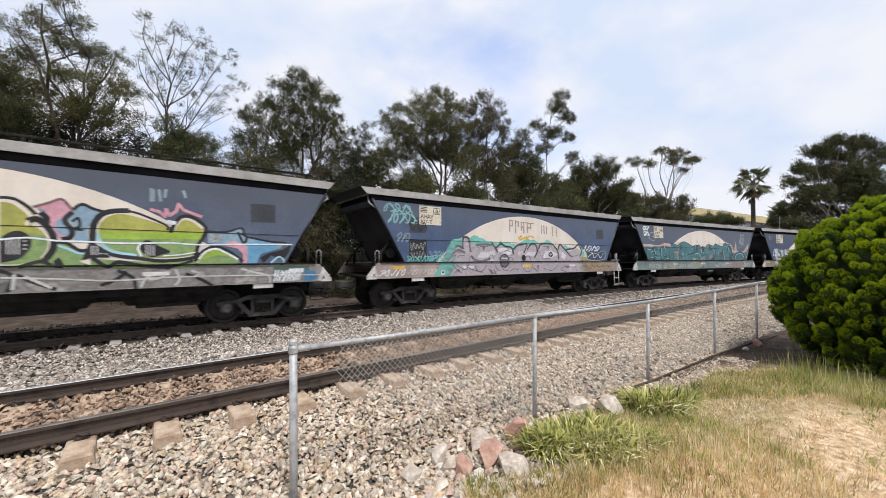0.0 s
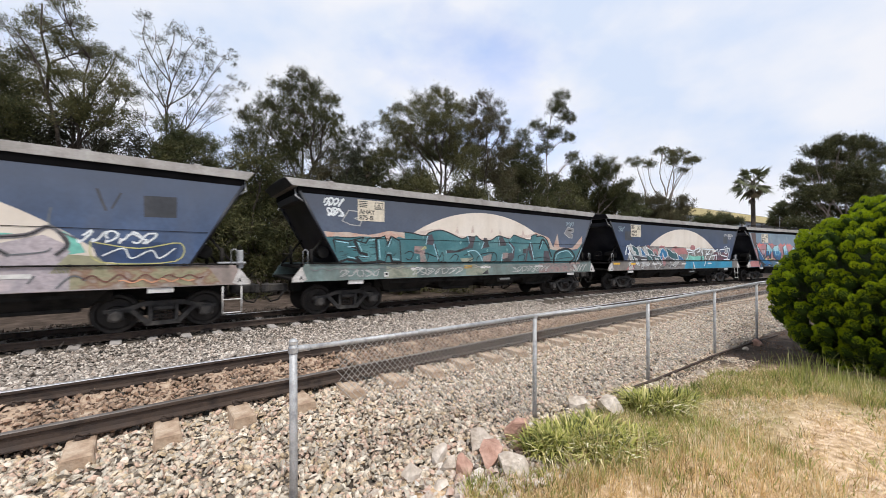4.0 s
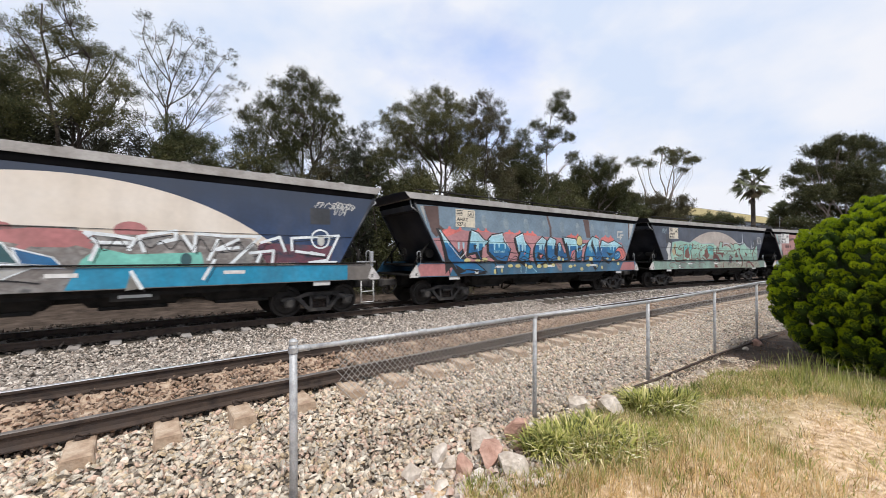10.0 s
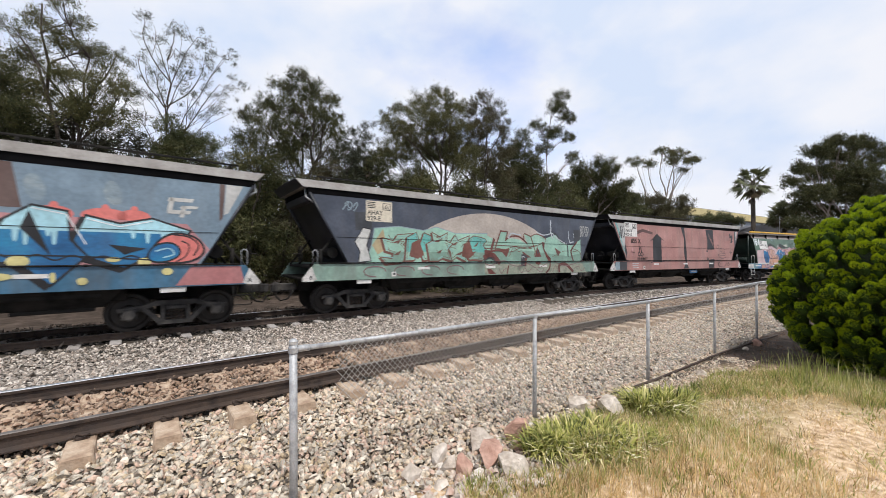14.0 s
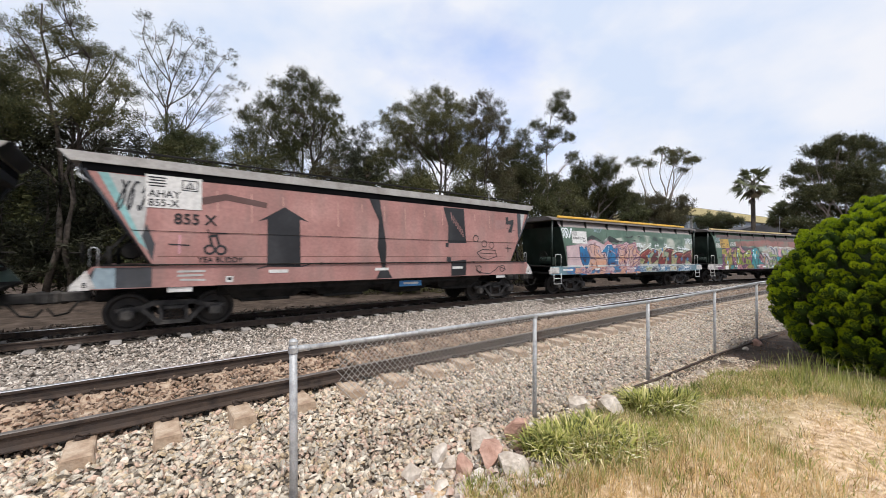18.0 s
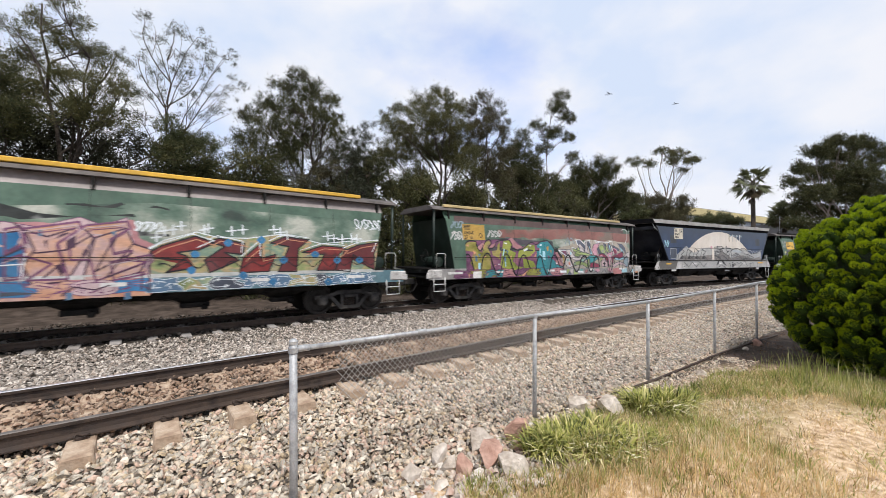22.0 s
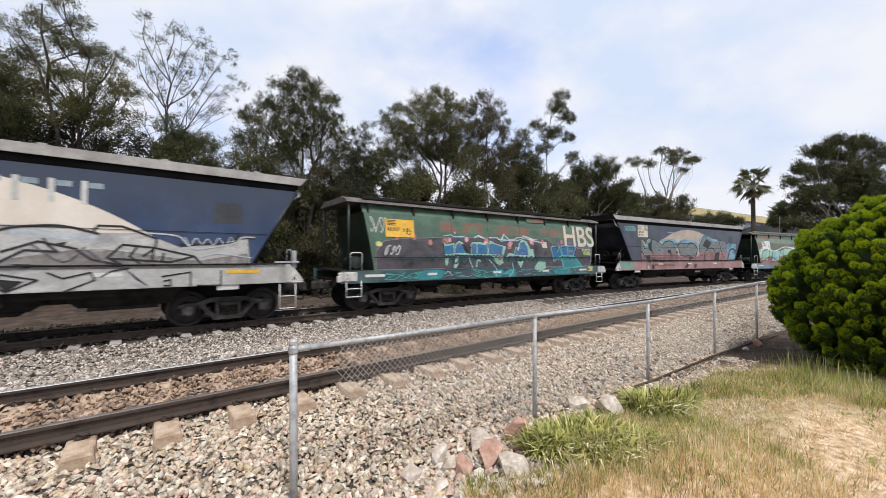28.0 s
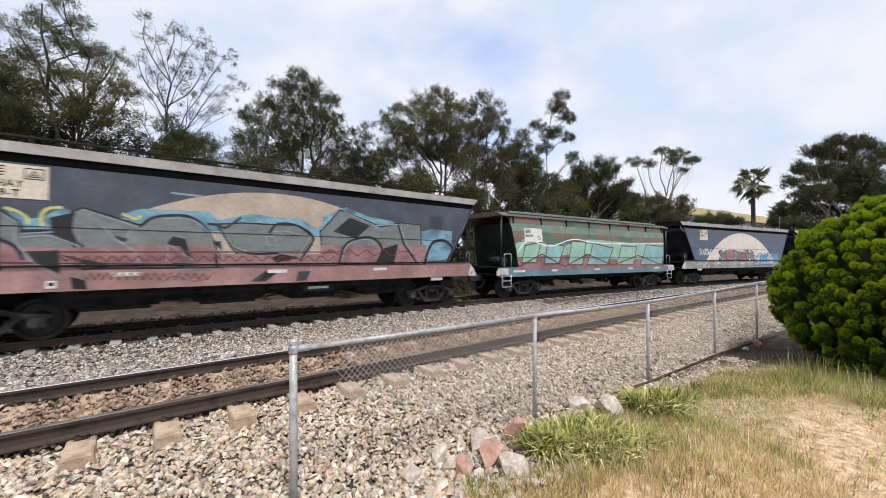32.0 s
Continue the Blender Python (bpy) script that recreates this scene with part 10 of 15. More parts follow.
    m.poly([(11.26, 1.86), (12.31, 2.13), (12.31, 1.82), (11.99, 1.74), (11.62, 1.80), (11.37, 1.71), (11.26, 1.31)], M["crimson2"], 2.1)
    m.stroke([(11.26, 1.86), (12.31, 2.13), (12.31, 1.82), (11.99, 1.74), (11.62, 1.80), (11.37, 1.71), (11.26, 1.31), (11.26, 1.86)], 0.028, M["charcoal"], 3.3)
    m.stroke(curve([(11.43, 2.29), (11.72, 2.21), (11.75, 1.97)]), 0.04, M["pinkl"], 3.5)
    m.poly([(11.40, 1.80), (11.99, 1.77), (12.47, 1.90), (12.34, 1.70), (11.99, 1.66), (11.62, 1.68)], M["iceblue"], 2.3)
    m.stroke([(11.40, 1.80), (11.99, 1.77), (12.47, 1.90), (12.34, 1.70), (11.99, 1.66), (11.62, 1.68), (11.40, 1.80)], 0.028, M["charcoal"], 3.5)
    m.poly([(11.85, 2.56), (12.31, 2.52), (12.55, 2.31), (12.63, 1.98), (12.39, 2.23), (12.08, 2.41)], M["slate2"], 1.7)
    m.stroke([(11.85, 2.56), (12.31, 2.52), (12.55, 2.31), (12.63, 1.98), (12.39, 2.23), (12.08, 2.41), (11.85, 2.56)], 0.028, M["charcoal"], 2.9)
    m.poly([(12.00, 2.41), (12.34, 2.22), (12.42, 2.03), (12.18, 2.12)], M["iceblue"], 1.9)
    m.stroke([(12.00, 2.41), (12.34, 2.22), (12.42, 2.03), (12.18, 2.12), (12.00, 2.41)], 0.028, M["charcoal"], 3.1)
    m.poly([(12.34, 1.41), (12.40, 1.73), (12.63, 1.90), (12.80, 1.82), (12.76, 1.32), (12.54, 1.27)], M["haze2"], 1.9)
    m.stroke([(12.34, 1.41), (12.40, 1.73), (12.63, 1.90), (12.80, 1.82), (12.76, 1.32), (12.54, 1.27), (12.34, 1.41)], 0.028, M["charcoal"], 3.1)
    m.poly([(11.19, 1.35), (11.55, 1.51), (11.99, 1.58), (12.39, 1.49), (12.66, 1.27), (12.31, 1.38), (11.84, 1.42), (11.47, 1.28)], M["ashpink2"], 2.2)
    m.stroke([(11.19, 1.35), (11.55, 1.51), (11.99, 1.58), (12.39, 1.49), (12.66, 1.27), (12.31, 1.38), (11.84, 1.42), (11.47, 1.28), (11.19, 1.35)], 0.028, M["charcoal"], 3.4)
    m.poly([(12.34, 1.82), (12.71, 2.07), (13.23, 2.12), (13.50, 2.11), (13.14, 1.87), (12.97, 1.56), (13.10, 1.22), (12.88, 1.23), (12.80, 1.82)], M["warm_pale"], 1.7)
    m.stroke([(12.34, 1.82), (12.71, 2.07), (13.23, 2.12), (13.50, 2.11), (13.14, 1.87), (12.97, 1.56), (13.10, 1.22), (12.88, 1.23), (12.80, 1.82), (12.34, 1.82)], 0.028, M["charcoal"], 2.9)
    m.poly([(13.05, 1.80), (13.28, 2.07), (13.65, 2.13), (13.41, 1.90), (13.10, 1.70)], M["lime2"], 2.0)
    m.stroke([(13.05, 1.80), (13.28, 2.07), (13.65, 2.13), (13.41, 1.90), (13.10, 1.70), (13.05, 1.80)], 0.028, M["charcoal"], 3.2)
    m.poly([(13.31, 1.76), (13.68, 2.08), (13.64, 1.55), (13.46, 1.42), (13.35, 1.56)], M["slate2"], 1.8)
    m.stroke([(13.31, 1.76), (13.68, 2.08), (13.64, 1.55), (13.46, 1.42), (13.35, 1.56), (13.31, 1.76)], 0.028, M["charcoal"], 3.0)
    m.stroke(curve([(7.27, 1.30), (7.34, 1.52), (7.48, 1.81), (7.62, 1.92), (7.75, 1.85), (7.91, 1.54), (8.04, 1.31), (8.20, 1.12), (8.37, 1.19), (8.50, 1.40), (8.65, 1.75), (8.87, 1.88), (9.06, 1.77), (9.19, 1.35), (9.28, 1.15), (9.46, 1.10), (9.60, 1.34), (9.68, 1.68), (9.85, 1.87), (10.03, 1.77), (10.15, 1.32)]), 0.075, M["ink"], 4.4)
    m.stroke(curve([(10.53, 1.31), (10.63, 1.67), (10.78, 1.82), (10.89, 1.59), (10.95, 1.29), (11.08, 1.02), (11.23, 1.28), (11.47, 1.77), (11.77, 1.89), (11.92, 1.70), (11.95, 1.26)]), 0.04, M["ink"], 4.4)
    m.stroke(curve([(12.15, 1.09), (12.34, 1.57), (12.63, 1.87), (12.80, 1.70), (12.83, 1.23), (13.05, 1.02), (13.32, 1.39), (13.49, 1.76), (13.68, 1.55)]), 0.04, M["ink"], 4.4)
    m.stroke(curve([(7.47, 2.44), (7.58, 2.61), (7.73, 2.74), (7.78, 2.42), (7.89, 2.73), (8.04, 2.68), (8.14, 2.47), (8.18, 2.69)]), 0.04, M["haze2"], 3.2)
    m.stroke(curve([(12.42, 3.31), (12.76, 3.39), (12.92, 3.18), (12.82, 2.83), (12.56, 2.53)]), 0.04, M["pale_grey"], 3.2)
    m.stroke(curve([(13.09, 3.24), (13.36, 3.26), (13.25, 2.85), (13.51, 2.60), (13.71, 2.88), (13.77, 3.33)]), 0.04, M["pale_grey"], 3.2)
    m.poly([(6.74, 1.27), (7.00, 1.25), (7.08, 0.99), (6.74, 0.99)], M["teal2"], 1.7)
    m.poly([(6.96, 1.28), (7.35, 1.26), (7.19, 1.13)], M["plum2"], 1.7)
    m.poly([(7.51, 1.25), (7.76, 1.25), (7.55, 0.99)], M["lime2"], 1.7)
    m.poly([(7.55, 0.97), (7.68, 1.14), (7.89, 1.01), (7.85, 0.96)], M["slate2"], 1.7)
    m.poly([(7.74, 1.22), (7.98, 1.23), (7.94, 0.97), (7.80, 1.10)], M["warm_pale"], 1.7)
    m.poly([(8.05, 1.23), (8.13, 1.24), (8.39, 1.00), (8.05, 0.97)], M["lime2"], 1.7)
    m.poly([(8.50, 1.22), (8.78, 1.22), (8.73, 1.15), (8.58, 1.14)], M["mint3"], 1.7)
    m.poly([(8.88, 1.13), (9.09, 1.22), (9.17, 1.11), (8.98, 0.99)], M["rose"], 1.7)
    m.poly([(9.52, 1.24), (9.69, 1.24), (9.61, 1.09)], M["mint3"], 1.7)
    m.poly([(9.74, 1.19), (10.03, 1.25), (10.16, 1.11), (9.86, 1.05)], M["pinkl"], 1.7)
    m.poly([(10.83, 1.22), (11.12, 1.26), (11.26, 1.05), (11.06, 0.99)], M["pinkl"], 1.7)
    m.poly([(11.26, 1.21), (11.99, 1.26), (12.15, 0.93), (11.41, 0.91)], M["rose"], 1.7)
    m.poly([(12.07, 1.22), (12.63, 1.24), (12.71, 0.99), (12.23, 0.99)], M["iceblue"], 1.7)
    m.poly([(13.49, 1.21), (13.75, 1.24), (13.75, 0.94), (13.53, 0.95)], M["peach"], 1.7)
    m.poly([(13.05, 1.06), (13.31, 1.18), (13.23, 0.95)], M["iceblue"], 1.7)
    m.stroke(curve([(8.88, 1.23), (9.04, 1.03), (9.19, 1.19), (9.41, 1.05)]), 0.03, M["charcoal"], 3.4)
    m.stroke(curve([(10.28, 1.00), (10.53, 1.16), (10.75, 0.97)]), 0.03, M["charcoal"], 3.4)
    m.stroke([(10.85, 1.15), (11.10, 0.96)], 0.03, M["charcoal"], 3.4)
    m.stroke(curve([(9.63, 0.99), (9.80, 1.12), (9.98, 0.97)]), 0.03, M["charcoal"], 3.4)
    m.poly([(7.02, 1.19), (7.48, 1.18), (7.49, 1.08), (7.02, 1.08)], M["spray_white"], 3.6)
    m.poly([(8.34, 1.15), (8.79, 1.14), (8.79, 1.05), (8.34, 1.07)], M["spray_white"], 3.6)


def ocean_rear(m):
    m.poly([(9.33, 2.19), (10.47, 2.56), (11.79, 2.54), (13.05, 2.28), (12.86, 1.29), (9.34, 1.33)], M["lilac_smoke"], 1.15)
    m.poly([(9.81, 2.28), (10.12, 2.33), (10.28, 2.05), (10.42, 2.34), (10.58, 1.89), (9.99, 1.62)], M["cobalt"], 2.2)
    m.stroke([(9.81, 2.28), (10.12, 2.33), (10.28, 2.05), (10.42, 2.34), (10.58, 1.89), (9.99, 1.62), (9.81, 2.28)], 0.045, M["mint3"], 3.2)
    m.stroke([(9.85, 2.23), (10.16, 2.28), (10.32, 2.00)], 0.025, M["ink"], 3.6)
    m.poly([(10.58, 2.33), (11.00, 2.40), (11.06, 1.89), (10.63, 1.84)], M["cobalt"], 2.2)
    m.stroke([(10.58, 2.33), (11.00, 2.40), (11.06, 1.89), (10.63, 1.84), (10.58, 2.33)], 0.045, M["mint3"], 3.2)
    m.stroke([(10.62, 2.27), (11.04, 2.34), (11.10, 1.84)], 0.025, M["ink"], 3.6)
    m.poly([(11.05, 2.34), (11.73, 2.38), (11.45, 1.89), (11.11, 1.89)], M["cobalt"], 2.2)
    m.stroke([(11.05, 2.34), (11.73, 2.38), (11.45, 1.89), (11.11, 1.89), (11.05, 2.34)], 0.045, M["mint3"], 3.2)
    m.stroke([(11.10, 2.29), (11.78, 2.33), (11.49, 1.84)], 0.025, M["ink"], 3.6)
    m.poly([(10.08, 1.78), (10.69, 1.89), (11.56, 1.84), (12.16, 1.36), (10.69, 1.29), (10.58, 1.67)], M["teal2"], 2.2)
    m.stroke([(10.08, 1.78), (10.69, 1.89), (11.56, 1.84), (12.16, 1.36), (10.69, 1.29), (10.58, 1.67), (10.08, 1.78)], 0.045, M["mint3"], 3.2)
    m.stroke([(10.12, 1.73), (10.73, 1.84), (11.61, 1.78)], 0.025, M["ink"], 3.6)
    m.poly([(9.15, 2.48), (9.51, 2.52), (9.56, 2.24), (9.24, 2.24)], M["cream_block"], 1.5)
    m.poly([(12.15, 2.25), (12.85, 2.21), (12.85, 1.90), (12.28, 1.96)], M["lime2"], 1.5)
    m.stroke(curve([(12.21, 2.04), (12.40, 2.20), (12.46, 2.00), (12.65, 2.17), (12.85, 2.03)]), 0.03, M["ink"], 4)
    m.poly([(5.03, 3.12), (5.95, 3.14), (5.93, 2.62), (5.48, 2.63), (5.42, 3.12)], M["rust_mottle"], 0.7)
    m.poly([(8.31, 3.54), (9.68, 3.54), (9.59, 3.38), (8.36, 3.35)], M["rust_mottle"], 0.7)
    m.poly([(9.69, 3.18), (10.47, 3.17), (10.37, 3.02), (9.69, 3.00)], M["rust_mottle"], 0.7)
    m.poly([(11.84, 3.36), (12.33, 3.36), (12.33, 3.16), (11.84, 3.16)], M["rust_mottle"], 0.7)
    m.stroke([(5.23, 2.58), (5.38, 2.66), (5.74, 2.57)], 0.045, M["pale_grey"], 3.8)
    m.stroke([(6.01, 2.60), (6.47, 2.62), (6.51, 2.55), (7.44, 2.52), (7.58, 2.64), (8.17, 2.72), (8.73, 2.58)], 0.045, M["pale_grey"], 3.8)
    m.stroke([(6.66, 2.54), (6.84, 2.77), (7.10, 2.57)], 0.045, M["pale_grey"], 3.8)
    m.stroke([(8.02, 2.76), (8.33, 2.59), (9.15, 2.48)], 0.045, M["pale_grey"], 3.8)
    m.poly([(7.01, 2.39), (7.27, 2.45), (7.24, 2.18), (7.04, 2.13)], M["rose"], 1.5)
    m.poly([(5.69, 2.43), (5.90, 2.46), (5.85, 2.32)], M["rose"], 1.5)
    m.poly([(8.33, 2.56), (8.52, 2.53), (8.45, 2.36)], M["rose"], 1.5)


def sketch_lines(m):
    m.poly([(6.64, 2.36), (7.07, 2.58), (7.85, 2.47), (8.29, 2.55), (8.91, 2.46), (9.68, 2.45), (10.38, 2.34), (11.21, 2.37), (11.92, 2.04), (13.40, 2.29), (13.56, 1.52), (6.66, 1.58)], M["silver_mottle"], 1.0)
    m.poly([(6.65, 1.97), (7.33, 2.08), (7.54, 2.35), (7.81, 2.20), (8.18, 2.02), (8.69, 1.91), (8.96, 1.74), (9.95, 1.95), (10.50, 1.99), (12.27, 1.72), (13.40, 1.91), (13.48, 1.52), (6.66, 1.58)], M["grey_mottle"], 1.3)
    m.stroke([(6.64, 2.43), (6.69, 2.52), (7.07, 2.55), (7.09, 2.59), (7.56, 2.60), (7.85, 2.49), (7.93, 2.45), (7.54, 2.44), (7.47, 2.37), (7.04, 2.32), (6.91, 2.20)], 0.045, M["ink"], 4)
    m.stroke([(7.07, 2.53), (7.01, 2.30)], 0.045, M["ink"], 4)
    m.stroke([(6.93, 2.12), (7.44, 2.21), (7.49, 2.34), (7.56, 2.40), (7.73, 2.30), (7.77, 2.22)], 0.045, M["ink"], 4)
    m.stroke([(6.93, 2.22), (7.47, 2.28)], 0.045, M["ink"], 4)
    m.stroke([(7.47, 2.24), (7.19, 1.92), (6.89, 1.62)], 0.045, M["ink"], 4)
    m.stroke([(7.77, 2.22), (8.18, 2.04), (8.60, 1.94), (8.52, 1.68)], 0.045, M["ink"], 4)
    m.stroke([(7.88, 1.96), (8.48, 1.60), (8.18, 1.81), (7.88, 1.93)], 0.045, M["ink"], 4)
    m.stroke([(8.29, 2.61), (8.36, 2.47), (8.88, 2.47), (8.91, 2.35), (8.78, 2.17), (8.47, 1.66)], 0.045, M["ink"], 4)
    m.stroke([(8.23, 2.57), (8.23, 2.40), (8.38, 2.24), (8.64, 2.28), (8.22, 2.10), (8.18, 2.03)], 0.045, M["ink"], 4)
    m.stroke([(8.91, 2.29), (8.99, 1.65)], 0.045, M["ink"], 4)
    m.stroke([(9.03, 1.91), (9.53, 2.13), (10.11, 1.98)], 0.045, M["ink"], 4)
    m.stroke([(9.61, 2.19), (9.66, 2.07), (9.82, 1.92), (9.34, 1.95), (9.01, 1.71)], 0.045, M["ink"], 4)
    m.stroke([(10.11, 1.95), (10.33, 1.76), (10.79, 1.63)], 0.045, M["ink"], 4)
    m.stroke([(10.35, 2.37), (10.43, 2.50), (10.84, 2.50), (11.46, 2.24), (11.43, 2.07)], 0.045, M["ink"], 4)
    m.stroke([(10.58, 1.79), (10.84, 2.09), (11.40, 2.03), (12.20, 1.83), (12.34, 1.65)], 0.045, M["ink"], 4)
    m.stroke([(12.20, 1.83), (11.72, 1.69), (10.61, 1.78), (10.85, 1.63)], 0.045, M["ink"], 4)
    m.stroke([(11.09, 2.03), (10.97, 1.83), (11.15, 1.66)], 0.045, M["ink"], 4)
    m.stroke([(11.21, 1.83), (11.40, 2.00), (11.37, 1.73)], 0.045, M["ink"], 4)
    m.stroke([(11.59, 1.90), (11.56, 1.69)], 0.045, M["ink"], 4)
    m.stroke([(6.65, 2.26), (6.79, 2.24), (6.83, 2.17), (6.89, 2.15)], 0.045, M["ink"], 4)
    m.stroke([(6.65, 2.07), (6.93, 2.11)], 0.045, M["ink"], 4)
    m.stroke([(7.19, 1.92), (7.52, 1.67)], 0.045, M["ink"], 4)
    m.stroke([(6.78, 1.95), (7.26, 1.80)], 0.045, M["ink"], 4)
    m.stroke(curve([(8.91, 2.29), (9.14, 2.39), (9.43, 2.44), (9.89, 2.46), (10.44, 2.32)]), 0.05, M["ink"], 4)
    m.poly([(6.81, 1.26), (7.28, 1.70), (7.20, 1.39)], M["ink"], 3.8)
    m.poly([(7.54, 1.69), (7.90, 1.50), (8.31, 1.19), (7.71, 1.43)], M["ink"], 3.8)
    m.poly([(9.15, 1.68), (9.74, 1.64), (9.34, 1.60)], M["ink"], 3.8)
    m.poly([(10.85, 1.60), (11.34, 1.11), (11.09, 1.29)], M["ink"], 3.8)
    m.poly([(9.79, 2.10), (9.95, 2.13), (9.89, 2.01)], M["ink"], 3.8)
    m.poly([(8.92, 1.39), (9.35, 1.32), (9.11, 1.12)], M["ink"], 3.8)
    m.stroke(curve([(7.19, 1.90), (7.41, 1.80), (7.66, 1.96), (7.90, 1.82), (8.10, 1.66), (8.30, 1.88)]), 0.03, M["charcoal"], 4.2)
    m.stroke(curve([(9.44, 2.07), (9.90, 1.70), (10.22, 2.02)]), 0.03, M["charcoal"], 4.2)
    m.stroke(curve([(10.27, 1.95), (10.61, 1.63), (10.85, 1.63)]), 0.03, M["charcoal"], 4.2)
    m.stroke(curve([(6.65, 1.92), (6.85, 2.02), (7.05, 1.87), (7.33, 1.72)]), 0.03, M["charcoal"], 4.2)
    m.stroke([(8.56, 1.46), (8.79, 1.25), (8.83, 1.11)], 0.035, M["ink"], 4)
    m.stroke([(8.97, 1.48), (9.15, 1.44), (9.54, 1.34), (9.11, 1.12), (8.95, 1.24)], 0.035, M["ink"], 4)
    m.stroke([(9.67, 1.49), (9.90, 1.36), (10.33, 1.48), (10.39, 1.31), (9.90, 1.08)], 0.035, M["ink"], 4)
    m.stroke([(10.50, 1.38), (10.67, 1.50), (10.97, 1.56)], 0.035, M["ink"], 4)
    m.stroke([(11.56, 1.35), (12.13, 1.44), (12.13, 1.12)], 0.035, M["ink"], 4)
    m.stroke([(12.78, 1.46), (12.78, 1.09), (12.27, 1.11)], 0.035, M["ink"], 4)
    m.stroke([(6.93, 1.10), (7.60, 1.30), (8.19, 1.08)], 0.035, M["ink"], 4)
    m.stroke([(11.60, 1.24), (11.73, 1.27), (11.73, 1.13), (11.60, 1.14)], 0.035, M["ink"], 4)
    m.stroke(curve([(11.27, 2.37), (11.86, 2.32), (12.06, 2.11), (12.27, 2.01), (13.08, 2.17), (13.24, 2.33), (13.56, 2.34)]), 0.035, M["haze3"], 4.3)
    m.stroke(curve([(12.27, 1.79), (12.71, 1.90), (13.48, 1.79)]), 0.03, M["haze3"], 4.3)
    m.stroke([(11.92, 2.11), (13.08, 2.17), (13.16, 2.36), (13.56, 2.31)], 0.06, M["ink"], 4)
    m.poly([(9.19, 2.39), (10.44, 2.28), (10.38, 2.15), (9.14, 2.24)], M["haze3"], 1.1)
    m.form([(2.1, 1.62), (2.3, 2.0), (3.3, 2.55), (4.2, 2.1), (5.2, 2.45), (6.4, 2.5), (6.4, 1.62)], M["silver_mottle"], layer=1.0)
    m.form([(2.2, 1.62), (3.0, 1.95), (4.6, 1.9), (6.4, 2.0), (6.4, 1.62)], M["grey_mottle"], layer=1.3)
    for k in range(4):
        u = 2.3 + 0.85 * k
        m.stroke([(u, 1.7), (u + 0.3, 2.4 - 0.06 * (k % 2)), (u + 0.75, 2.2), (u + 0.4, 2.0), (u + 0.9, 1.68)], 0.045, M["ink"], 4)
        m.poly([(u + 0.2, 1.75), (u + 0.5, 1.95), (u + 0.6, 1.7)], M["ink"], 3.8)
    m.poly([(3.0, 1.11), (13.0, 1.11), (12.9, 1.57), (3.2, 1.57)], M["silver_mottle"], 1.2)
    for k in range(3):
        m.stroke([(3.0 + 0.9 * k, 1.52), (3.5 + 0.9 * k, 1.2), (3.9 + 0.9 * k, 1.5)], 0.04, M["ink"], 4)


